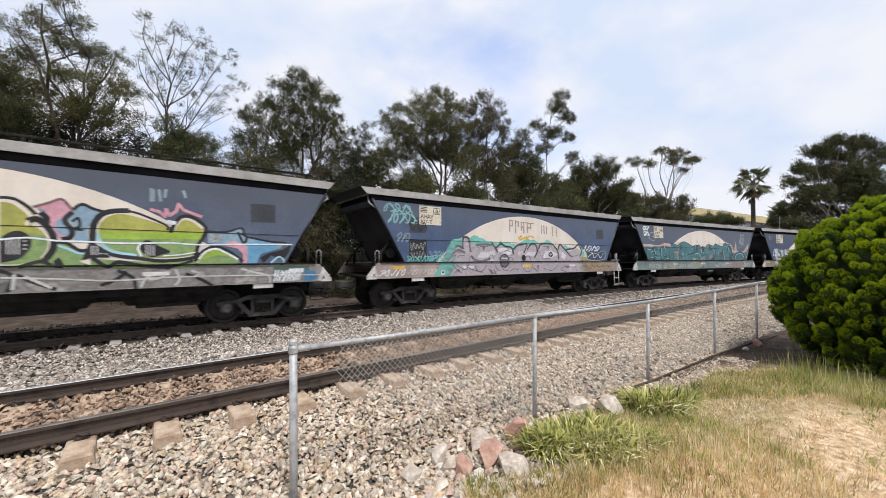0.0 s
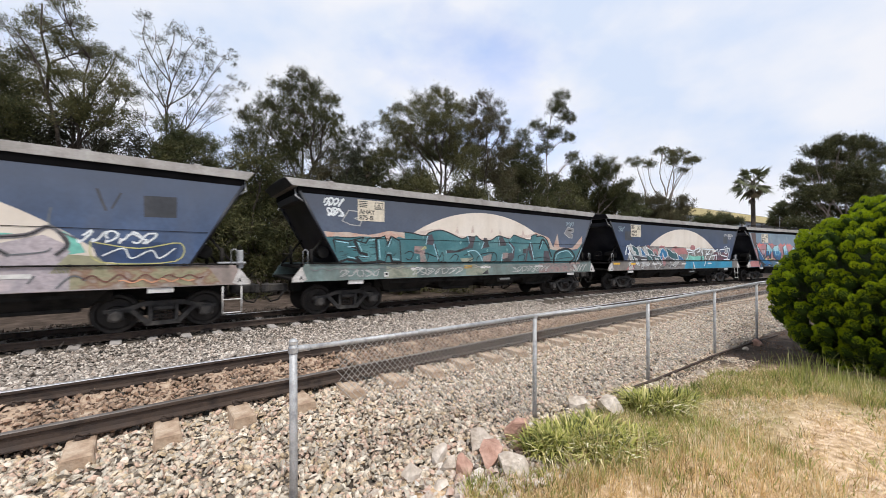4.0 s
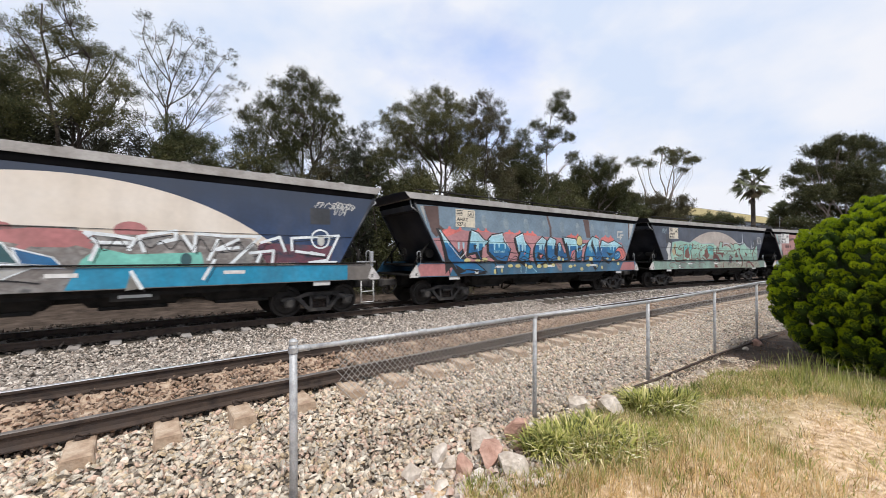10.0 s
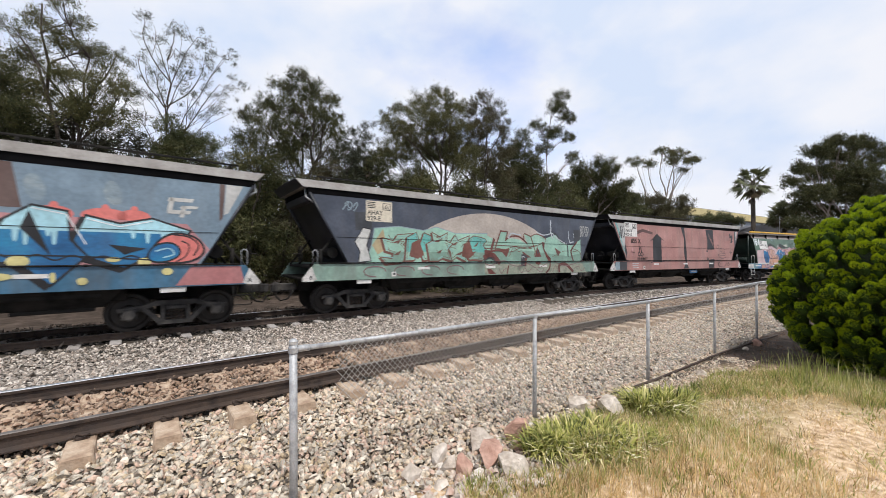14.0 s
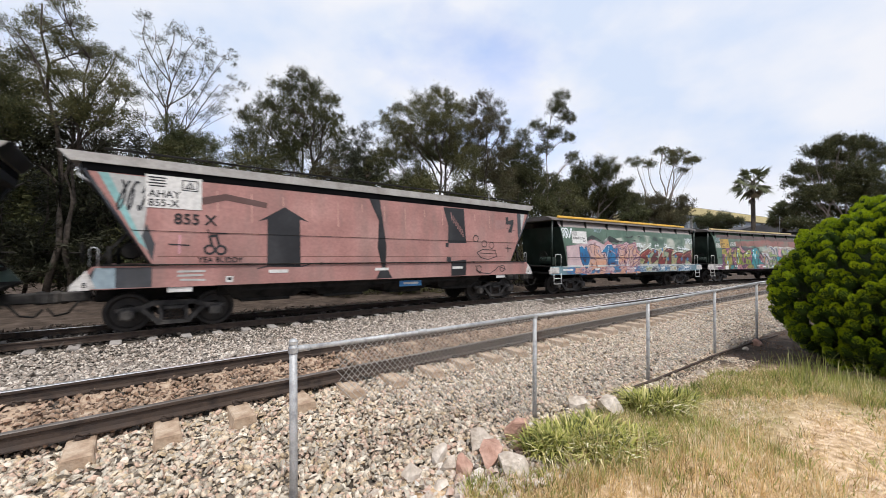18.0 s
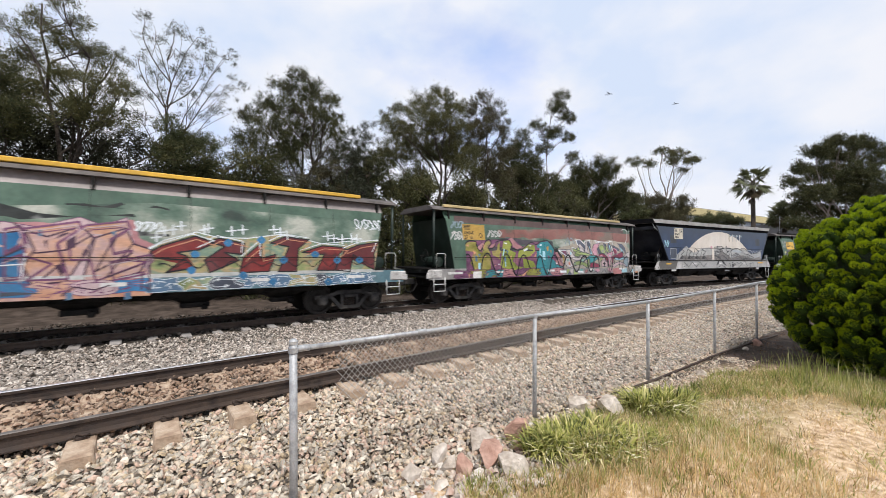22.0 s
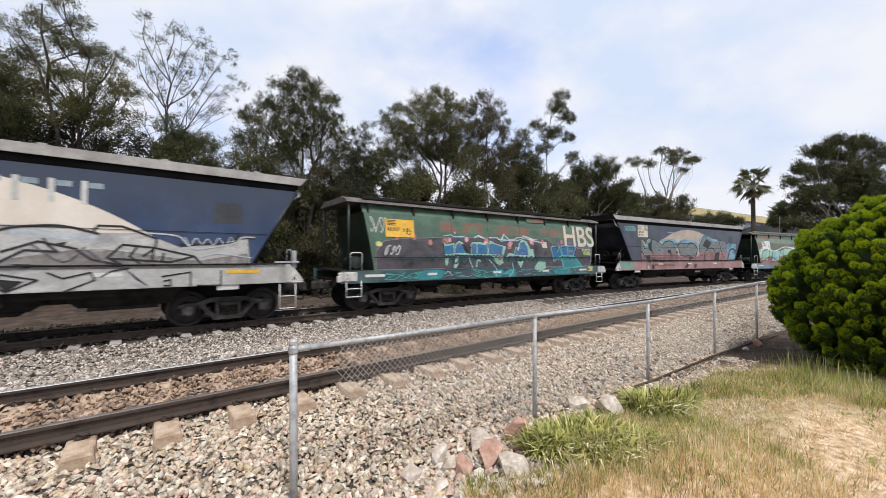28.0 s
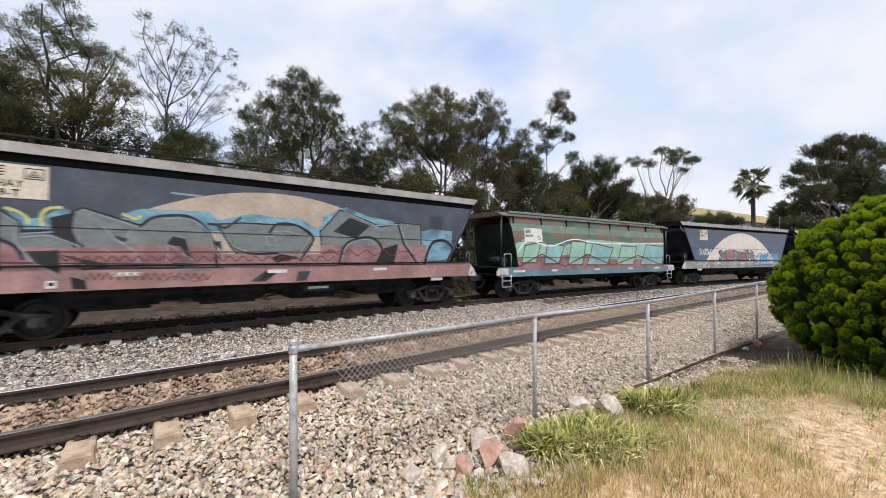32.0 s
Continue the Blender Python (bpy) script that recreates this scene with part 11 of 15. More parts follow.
def dusk_lines(m):
    m.poly([(8.68, 3.01), (9.41, 3.37), (10.20, 3.11), (11.06, 3.03), (11.51, 2.70), (8.68, 2.41)], M["blue_glow"], 1.1)
    m.poly([(12.04, 2.68), (12.74, 2.83), (13.67, 2.79), (13.66, 1.74), (12.53, 1.66)], M["blue_glow"], 1.1)
    m.form([(8.68, 2.61), (9.22, 3.24), (10.20, 2.94), (10.62, 2.78), (11.42, 2.97), (12.19, 2.93), (12.27, 1.58), (8.68, 1.61)], M["grey_teal"], M["ink"], ew=0.04, layer=1.6)
    m.poly([(8.61, 2.16), (12.48, 2.24), (12.42, 1.56), (8.61, 1.60)], M["rose_mottle"], 2.3)
    m.poly([(9.53, 3.05), (10.24, 2.83), (9.76, 2.41), (9.00, 2.59)], M["ink"], 3.2)
    m.poly([(10.70, 2.09), (11.28, 2.26), (11.13, 1.59), (10.40, 1.60)], M["ink"], 3.2)
    m.stroke(curve([(9.19, 1.61), (9.41, 2.22), (10.20, 2.46), (10.66, 2.13), (10.50, 1.60)]), 0.07, M["ink"], 3.6)
    m.stroke([(11.28, 2.93), (11.51, 2.26), (12.07, 1.58)], 0.07, M["ink"], 3.6)
    m.stroke(curve([(9.26, 1.68), (9.49, 2.22), (10.20, 2.38), (10.57, 2.09)]), 0.028, M["haze2"], 4)
    m.stroke([(11.37, 2.89), (11.65, 2.22), (12.18, 1.66)], 0.028, M["haze2"], 4)
    m.stroke([(9.34, 3.22), (10.41, 2.84), (11.28, 2.93)], 0.028, M["haze2"], 4)
    m.stroke(curve([(12.37, 1.58), (12.69, 2.29), (13.27, 2.43), (13.66, 2.13), (13.43, 1.70)]), 0.1, M["ink"], 3.6)
    m.stroke(curve([(12.53, 1.66), (12.79, 2.25), (13.27, 2.34)]), 0.028, M["haze2"], 4)
    m.stroke(curve([(8.68, 1.89), (8.95, 2.03), (9.22, 1.86), (9.51, 2.04), (9.80, 1.86), (10.10, 2.04), (10.40, 1.86), (10.72, 2.05), (11.05, 1.86), (11.51, 2.02), (11.98, 1.86)]), 0.03, M["maroon_brown"], 4.2)
    m.poly([(2.34, 2.76), (2.64, 2.58), (2.85, 2.62), (3.14, 2.87), (3.29, 2.78), (2.97, 2.39), (2.58, 2.37)], M["blue_glow"], 1.15)
    m.poly([(4.06, 2.75), (4.41, 2.92), (5.07, 2.94), (5.75, 2.96), (5.97, 2.75), (6.72, 2.97), (7.42, 2.91), (8.04, 2.92), (8.47, 2.65), (8.93, 2.90), (8.78, 2.43), (4.42, 2.46)], M["blue_glow"], 1.1)
    m.form([(2.27, 2.70), (2.51, 2.50), (2.55, 2.32), (2.97, 2.29), (3.42, 2.04), (3.47, 1.58), (2.55, 1.92), (2.29, 1.60)], M["grey_teal"], M["ink"], ew=0.04, layer=1.5)
    m.form([(3.29, 2.75), (3.45, 2.85), (4.42, 2.52), (4.69, 2.74), (5.18, 2.80), (5.54, 2.67), (5.86, 2.21), (6.03, 1.57), (3.51, 1.58), (3.30, 2.19)], M["grey_teal"], M["ink"], ew=0.04, layer=1.7)
    m.form([(5.97, 2.63), (6.48, 2.69), (7.22, 2.69), (7.97, 2.70), (8.40, 2.35), (7.97, 1.69), (7.36, 1.90), (6.49, 1.83), (6.31, 2.02)], M["grey_teal"], M["ink"], ew=0.04, layer=1.5)
    m.form([(8.62, 2.58), (9.17, 2.83), (9.17, 1.60), (8.70, 1.68)], M["grey_teal"], M["ink"], ew=0.04, layer=1.5)
    m.poly([(2.29, 2.07), (2.62, 2.00), (3.46, 2.01), (4.43, 2.08), (5.86, 2.11), (6.03, 1.89), (8.04, 1.89), (9.17, 1.91), (9.17, 1.51), (2.29, 1.60)], M["rose_mottle"], 2.3)
    m.poly([(2.96, 2.63), (3.33, 2.76), (3.28, 2.41), (3.42, 2.04), (3.12, 2.19), (2.98, 2.34)], M["ink"], 3.2)
    m.poly([(2.55, 1.92), (3.10, 1.95), (3.13, 1.46), (2.80, 1.67)], M["ink"], 3.2)
    m.poly([(4.91, 2.12), (5.03, 2.31), (5.28, 2.25), (5.44, 1.64), (5.18, 2.07), (4.99, 2.09)], M["ink"], 3.2)
    m.poly([(3.10, 1.87), (3.87, 1.66), (3.87, 1.55), (3.71, 1.55)], M["ink"], 3.2)
    m.poly([(7.23, 1.79), (7.49, 1.90), (8.04, 1.79), (7.36, 1.66)], M["ink"], 3.2)
    m.poly([(5.86, 2.21), (6.06, 2.21), (6.06, 1.96)], M["ink"], 3.2)
    m.poly([(3.94, 2.30), (4.20, 2.22), (4.16, 2.15), (4.01, 2.19)], M["ink"], 3.2)
    m.poly([(3.28, 1.40), (3.51, 1.31), (3.55, 1.12), (3.32, 1.14)], M["ink"], 3.2)
    m.poly([(4.99, 1.68), (5.44, 1.65), (5.19, 1.57)], M["ink"], 3.2)
    m.poly([(6.92, 1.15), (7.10, 1.42), (7.36, 1.34)], M["ink"], 3.2)
    m.stroke(curve([(4.42, 2.52), (4.69, 2.75), (5.28, 2.82), (5.64, 2.61), (5.86, 2.21), (5.95, 1.57)]), 0.06, M["ink"], 3.6)
    m.stroke(curve([(5.75, 2.65), (5.97, 2.63), (6.14, 2.57), (6.48, 2.85)]), 0.06, M["ink"], 3.6)
    m.stroke(curve([(6.20, 2.35), (6.37, 2.06), (6.79, 1.90), (7.43, 1.93)]), 0.06, M["ink"], 3.6)
    m.stroke(curve([(7.19, 2.48), (7.42, 2.74), (7.97, 2.70), (8.40, 2.35), (8.01, 1.72)]), 0.06, M["ink"], 3.6)
    m.stroke(curve([(2.55, 2.30), (2.97, 2.33), (3.46, 2.04)]), 0.06, M["ink"], 3.6)
    m.stroke(curve([(2.28, 2.16), (2.48, 2.02), (2.59, 1.77)]), 0.06, M["ink"], 3.6)
    m.stroke([(3.49, 2.82), (4.37, 2.50)], 0.026, M["haze2"], 4)
    m.stroke([(2.46, 2.39), (2.48, 2.12), (2.73, 1.72), (3.13, 1.35)], 0.026, M["haze2"], 4)
    m.stroke([(2.56, 2.28), (3.00, 2.33)], 0.026, M["haze2"], 4)
    m.stroke([(3.77, 2.48), (3.99, 2.21), (4.34, 1.94), (4.43, 1.59)], 0.026, M["haze2"], 4)
    m.stroke([(7.10, 2.38), (7.29, 2.38), (7.42, 2.12), (7.16, 2.12), (7.10, 2.38)], 0.026, M["haze2"], 4)
    m.stroke([(5.86, 2.46), (6.02, 2.47), (6.09, 1.63)], 0.026, M["haze2"], 4)
    m.stroke([(4.94, 2.12), (4.92, 1.71)], 0.026, M["haze2"], 4)
    m.stroke([(4.99, 2.09), (5.44, 1.73)], 0.026, M["haze2"], 4)
    m.stroke([(2.27, 2.68), (2.51, 2.50)], 0.026, M["haze2"], 4)
    m.stroke([(4.24, 2.42), (4.20, 2.25)], 0.026, M["haze2"], 4)
    m.stroke(curve([(4.88, 2.73), (5.38, 2.74), (5.75, 2.43), (5.92, 1.89)]), 0.026, M["haze2"], 4)
    m.stroke(curve([(2.55, 2.20), (2.97, 2.24), (3.42, 2.04)]), 0.026, M["haze2"], 4)
    m.stroke(curve([(7.29, 2.52), (7.62, 2.54), (8.04, 2.44)]), 0.026, M["haze2"], 4)
    m.stroke(curve([(6.20, 2.35), (6.34, 2.09), (6.73, 1.95), (7.43, 1.97)]), 0.026, M["haze2"], 4)
    m.stroke(curve([(8.33, 2.42), (8.04, 1.97), (8.01, 1.76)]), 0.026, M["haze2"], 4)
    m.stroke(curve([(2.34, 2.78), (2.50, 2.72), (2.63, 2.60), (2.65, 2.48)]), 0.06, M["lemon2"], 3)
    m.stroke(curve([(3.12, 2.85), (2.92, 2.80), (2.83, 2.64), (2.86, 2.44)]), 0.06, M["lemon2"], 3)
    m.stroke(curve([(4.11, 2.78), (4.33, 2.68), (4.42, 2.75)]), 0.06, M["lemon2"], 3)
    m.stroke(curve([(3.12, 1.83), (3.22, 1.73), (3.32, 1.83), (3.42, 1.73), (3.52, 1.83), (3.62, 1.73), (3.73, 1.83), (3.84, 1.72), (3.94, 1.84), (4.05, 1.72), (4.16, 1.84), (4.28, 1.72), (4.39, 1.84), (4.51, 1.72), (4.63, 1.84), (4.75, 1.72), (4.87, 1.84), (5.00, 1.72), (5.13, 1.84), (5.26, 1.72), (5.39, 1.84), (5.53, 1.71), (5.66, 1.84), (5.80, 1.71), (5.94, 1.84), (6.09, 1.71), (6.23, 1.84), (6.39, 1.71), (6.54, 1.84), (6.69, 1.71), (6.85, 1.84), (7.01, 1.71), (7.18, 1.84), (7.35, 1.70), (7.52, 1.84), (7.69, 1.70), (7.87, 1.84), (8.06, 1.70), (8.24, 1.84), (8.43, 1.70), (8.63, 1.85), (8.83, 1.70), (9.03, 1.85)]), 0.03, M["maroon_brown"], 4.2)
    m.stroke([(3.12, 1.92), (9.17, 1.97)], 0.025, M["maroon_brown"], 4.2)
    m.stroke([(2.29, 1.70), (9.17, 1.56)], 0.02, M["ink"], 4.2)
    m.stroke(curve([(3.47, 1.47), (3.54, 1.33), (3.60, 1.47), (3.66, 1.32), (3.73, 1.46), (3.79, 1.32), (3.86, 1.46), (3.93, 1.31), (3.99, 1.46), (4.06, 1.31), (4.13, 1.45), (4.20, 1.30), (4.27, 1.45), (4.34, 1.30), (4.41, 1.45), (4.48, 1.29), (4.55, 1.44), (4.63, 1.29), (4.70, 1.44), (4.78, 1.28), (4.85, 1.43), (4.93, 1.28), (5.00, 1.43), (5.08, 1.27), (5.16, 1.43), (5.24, 1.27), (5.32, 1.42), (5.41, 1.26), (5.49, 1.42), (5.57, 1.26), (5.65, 1.41), (5.74, 1.25), (5.83, 1.41)]), 0.025, M["brown"], 4.2)
    m.stroke(curve([(4.81, 1.24), (5.09, 1.40), (5.50, 1.24), (5.82, 1.39)]), 0.03, M["pinkl2"], 4.3)
    m.stroke(curve([(5.04, 1.50), (5.39, 1.52), (5.92, 1.45)]), 0.05, M["grey_mottle"], 1.6)
    m.poly([(6.73, 1.16), (7.10, 1.45), (7.43, 1.41), (7.11, 1.15)], M["patch"], 1.6)
    m.poly([(7.97, 1.40), (8.33, 1.41), (8.19, 1.14), (7.90, 1.13)], M["patch"], 1.6)


def mural_green_faces(m):
    m.poly(curve([(8.16, 2.94), (8.34, 2.93), (8.50, 2.80), (8.61, 2.67), (8.63, 2.53), (8.70, 2.44), (8.79, 2.33), (8.86, 2.16), (8.86, 1.99), (8.79, 1.81), (8.67, 1.72), (8.40, 1.67), (8.18, 1.67)]), M["lime_olive"], 2.0)
    m.poly([(8.17, 2.24), (8.62, 2.29), (8.84, 2.23), (8.86, 1.99), (8.79, 1.81), (8.67, 1.72), (8.40, 1.67), (8.18, 1.67)], M["leafgreen2"], 2.2)
    m.stroke(curve([(8.16, 2.97), (8.34, 2.96), (8.52, 2.83), (8.63, 2.69)]), 0.06, M["ink"], 3.3)
    m.stroke(curve([(8.55, 2.55), (8.66, 2.58), (8.78, 2.47), (8.88, 2.28), (8.91, 2.11), (8.88, 1.93), (8.79, 1.76)]), 0.11, M["ink"], 3.3)
    m.stroke(curve([(8.16, 2.92), (8.32, 2.90), (8.47, 2.77), (8.58, 2.61), (8.52, 2.47)]), 0.07, M["cream"], 3.2)
    m.stroke(curve([(8.62, 2.47), (8.76, 2.36), (8.85, 2.17), (8.85, 1.99), (8.76, 1.79)]), 0.07, M["cream"], 3.2)
    m.poly(curve([(8.17, 2.15), (8.28, 2.29), (8.43, 2.33), (8.56, 2.23), (8.59, 2.07), (8.53, 1.89), (8.39, 1.76), (8.18, 1.70)]), M["ink"], 4.0)
    m.stroke([(8.26, 2.16), (8.27, 1.87)], 0.02, M["pale_grey"], 4.5)
    m.stroke([(8.31, 2.16), (8.32, 1.87)], 0.02, M["pale_grey"], 4.5)
    m.stroke([(8.36, 2.16), (8.37, 1.87)], 0.02, M["pale_grey"], 4.5)
    m.stroke([(8.42, 2.16), (8.42, 1.87)], 0.02, M["pale_grey"], 4.5)
    m.stroke([(8.49, 2.13), (8.51, 2.13)], 0.03, M["greyl"], 4.5)
    m.stroke([(8.49, 2.05), (8.52, 2.05)], 0.03, M["greyl"], 4.5)
    m.stroke([(8.49, 1.97), (8.52, 1.97)], 0.03, M["greyl"], 4.5)
    m.poly([(8.61, 2.81), (8.81, 2.89), (8.97, 3.00), (9.12, 2.88), (9.14, 2.77), (9.02, 2.64), (8.92, 2.55), (8.94, 2.32), (9.13, 2.23), (9.07, 2.16), (8.90, 2.28), (8.84, 2.57), (8.77, 2.77)], M["pinkl"], 1.9)
    m.poly([(8.65, 2.79), (8.79, 2.82), (8.92, 2.75), (9.10, 2.85), (9.19, 2.77), (9.10, 2.53), (9.19, 2.29), (9.16, 2.18), (8.98, 2.20), (8.90, 2.46), (8.81, 2.63)], M["blue_pale"], 1.5)
    m.poly([(9.15, 2.80), (9.34, 2.94), (9.58, 2.84), (9.65, 2.81), (9.50, 2.61), (9.41, 2.42), (9.43, 2.14), (9.20, 2.14), (9.21, 2.41), (9.12, 2.59)], M["blue_pale"], 1.6)
    m.stroke(curve([(8.61, 2.83), (8.81, 2.92), (9.00, 3.02), (9.12, 2.88), (9.17, 2.79)]), 0.05, M["dusk"], 3.0)
    m.stroke(curve([(9.15, 2.74), (9.06, 2.58), (9.17, 2.37), (9.14, 2.22), (9.04, 2.19)]), 0.09, M["ink"], 3.0)
    m.stroke(curve([(9.17, 2.80), (9.31, 2.94), (9.49, 2.86), (9.65, 2.81)]), 0.06, M["ink"], 3.0)
    m.stroke(curve([(9.18, 2.57), (9.26, 2.64), (9.29, 2.48), (9.22, 2.41), (9.33, 2.39)]), 0.05, M["ink"], 3.0)
    m.stroke(curve([(8.72, 2.70), (8.79, 2.61), (8.79, 2.46)]), 0.1, M["ink"], 3.0)
    m.poly([(8.88, 2.16), (9.03, 2.11), (9.20, 1.99), (9.42, 1.90), (9.46, 1.80), (9.29, 1.73), (9.56, 1.57), (8.18, 1.59), (8.48, 1.67), (8.79, 1.72)], M["leafgreen2"], 1.4)
    m.stroke(curve([(8.95, 2.06), (9.10, 1.99), (9.27, 1.90), (9.39, 1.89)]), 0.05, M["iceblue"], 3.0)
    m.stroke(curve([(8.88, 2.13), (9.09, 2.11), (9.29, 1.95), (9.44, 1.97)]), 0.07, M["ink"], 3.2)
    m.poly([(8.91, 1.73), (8.99, 1.81), (9.06, 1.66), (9.05, 1.57), (8.92, 1.59)], M["ink"], 3.2)
    m.stroke(curve([(8.44, 1.61), (8.71, 1.72), (8.87, 1.65)]), 0.07, M["ink"], 3.2)
    m.poly([(9.42, 2.07), (9.62, 2.04), (9.70, 1.89), (9.79, 1.80), (9.51, 1.80), (9.33, 1.75)], M["ink"], 4.0)
    m.stroke([(9.48, 2.05), (9.48, 1.86)], 0.02, M["pale_grey"], 4.5)
    m.stroke([(9.52, 2.05), (9.53, 1.86)], 0.02, M["pale_grey"], 4.5)
    m.stroke([(9.57, 2.05), (9.58, 1.86)], 0.02, M["pale_grey"], 4.5)
    m.stroke([(9.62, 1.89), (9.65, 1.89)], 0.03, M["greyl"], 4.5)
    m.stroke([(9.70, 1.88), (9.73, 1.88)], 0.03, M["greyl"], 4.5)
    m.poly(curve([(9.54, 2.55), (9.63, 2.70), (9.77, 2.80), (10.01, 2.83), (10.26, 2.81), (10.43, 2.71), (10.68, 2.60), (10.78, 2.58), (10.90, 2.49), (10.97, 2.59), (11.06, 2.73), (11.23, 2.77), (11.41, 2.67), (11.55, 2.57), (11.53, 2.38), (11.44, 2.17), (11.39, 1.91), (11.18, 1.83), (10.74, 1.79), (10.22, 1.81), (9.83, 1.88), (9.64, 2.10), (9.53, 2.30)]), M["lime_olive"], 2.0)
    m.poly([(9.53, 2.39), (10.21, 2.38), (10.84, 2.41), (11.53, 2.42), (11.44, 2.17), (11.36, 2.02), (9.83, 2.00), (9.62, 2.12)], M["lime"], 2.1)
    m.poly([(9.60, 2.22), (10.21, 2.21), (10.84, 2.25), (11.47, 2.25), (11.39, 1.91), (11.18, 1.83), (10.74, 1.79), (10.22, 1.81), (9.83, 1.88), (9.66, 2.05)], M["leafgreen2"], 2.2)
    m.stroke(curve([(9.49, 2.09), (9.49, 2.34), (9.52, 2.55), (9.63, 2.74), (9.82, 2.83), (10.06, 2.86)]), 0.11, M["ink"], 3.4)
    m.stroke(curve([(10.06, 2.86), (10.31, 2.79), (10.68, 2.62), (10.81, 2.54), (10.80, 2.47)]), 0.05, M["ink"], 3.4)
    m.stroke(curve([(10.86, 2.42), (10.95, 2.62), (11.08, 2.79), (11.29, 2.79), (11.57, 2.57), (11.54, 2.34), (11.44, 2.14), (11.37, 1.88)]), 0.08, M["ink"], 3.4)
    m.stroke(curve([(9.46, 2.12), (9.60, 2.00), (9.83, 1.86), (10.22, 1.79), (10.74, 1.72), (11.30, 1.79), (11.42, 1.91)]), 0.08, M["ink"], 3.4)
    m.stroke(curve([(9.55, 2.32), (9.56, 2.49), (9.63, 2.63), (9.79, 2.77), (10.03, 2.80), (10.36, 2.72), (10.73, 2.59)]), 0.06, M["cream"], 3.2)
    m.stroke(curve([(9.56, 2.31), (9.64, 2.10), (9.83, 1.93), (10.22, 1.85)]), 0.07, M["iceblue"], 3.2)
    m.stroke(curve([(10.93, 2.51), (11.08, 2.72), (11.29, 2.71), (11.51, 2.54)]), 0.06, M["cream"], 3.2)
    m.poly(curve([(10.30, 2.14), (10.45, 2.20), (10.63, 2.08), (10.86, 1.94), (10.70, 1.87), (10.53, 1.81), (10.37, 1.88), (10.29, 2.01)]), M["ink"], 4.0)
    m.stroke([(10.40, 2.09), (10.41, 1.85)], 0.02, M["pale_grey"], 4.5)
    m.stroke([(10.45, 2.09), (10.46, 1.85)], 0.02, M["pale_grey"], 4.5)
    m.stroke([(10.50, 2.09), (10.51, 1.85)], 0.02, M["pale_grey"], 4.5)
    m.stroke([(10.55, 2.09), (10.56, 1.85)], 0.02, M["pale_grey"], 4.5)
    m.stroke(curve([(10.32, 2.14), (10.26, 2.01), (10.32, 1.84)]), 0.04, M["spray_white"], 4.2)
    m.stroke(curve([(10.74, 1.84), (11.07, 1.87), (11.36, 1.93)]), 0.03, M["spray_white"], 4.2)
    m.poly([(9.46, 1.78), (10.02, 1.73), (10.85, 1.67), (11.36, 1.77), (11.44, 1.60), (11.19, 1.54), (9.47, 1.57)], M["leafgreen2"], 1.4)
    m.stroke(curve([(9.51, 1.78), (9.74, 1.60), (9.93, 1.70), (10.32, 1.62), (10.85, 1.56)]), 0.08, M["ink"], 3.5)
    m.stroke(curve([(10.85, 1.57), (11.10, 1.64), (11.30, 1.72)]), 0.06, M["ink"], 3.5)
    m.poly([(11.42, 1.60), (11.44, 1.81), (11.60, 1.97), (11.84, 2.03), (12.10, 1.92), (12.37, 1.74), (12.30, 1.65), (12.04, 1.58)], M["lime"], 2.3)
    m.poly([(11.44, 1.59), (11.47, 1.74), (11.84, 1.86), (12.17, 1.82), (12.35, 1.73), (12.30, 1.65), (12.04, 1.58)], M["leafgreen2"], 2.4)
    m.stroke(curve([(11.37, 1.72), (11.54, 1.97), (11.81, 2.07), (12.10, 1.96), (12.42, 1.71)]), 0.07, M["ink"], 3.6)
    m.stroke(curve([(11.45, 1.77), (11.58, 1.94), (11.81, 2.02), (12.07, 1.90), (12.30, 1.76)]), 0.05, M["spray_white"], 3.8)
    m.poly([(11.63, 2.43), (11.84, 2.49), (12.03, 2.44), (12.36, 2.56), (12.45, 2.42), (12.70, 2.32), (13.14, 2.24), (13.52, 2.22), (13.36, 2.05), (12.85, 1.89), (12.78, 1.66), (12.57, 1.57), (12.50, 1.92), (12.30, 2.07), (11.97, 2.09), (11.63, 2.17)], M["blue_pale"], 1.6)
    m.poly([(12.43, 2.16), (12.78, 2.26), (13.29, 2.18), (13.32, 2.05), (12.88, 1.89), (12.74, 1.68), (12.57, 1.62), (12.53, 1.92)], M["sky"], 1.8)
    m.stroke(curve([(11.63, 2.46), (12.03, 2.46), (12.40, 2.58), (12.48, 2.37), (12.70, 2.32), (13.11, 2.24), (13.52, 2.22)]), 0.05, M["ink"], 2.9)
    m.poly([(12.85, 1.80), (13.08, 1.92), (13.44, 2.02), (13.67, 2.17), (13.63, 1.98), (13.52, 1.80), (13.33, 1.77), (13.14, 1.86), (12.94, 1.65)], M["ink"], 3.0)
    m.stroke(curve([(12.31, 2.46), (12.44, 2.19), (12.52, 2.33), (12.40, 2.43)]), 0.06, M["ink"], 3.0)
    m.poly([(12.03, 2.18), (12.23, 2.24), (12.36, 2.16), (12.53, 2.10), (12.54, 1.82), (12.53, 1.60), (12.43, 1.61), (12.43, 1.89), (12.30, 2.04), (12.03, 2.09)], M["pinkl"], 2.6)
    m.stroke([(11.69, 2.39), (11.84, 2.21)], 0.05, M["greyl"], 3.4)
    m.stroke([(11.92, 2.37), (11.74, 2.20)], 0.05, M["greyl"], 3.4)
    m.stroke([(11.68, 2.27), (11.92, 2.31)], 0.05, M["greyl"], 3.4)
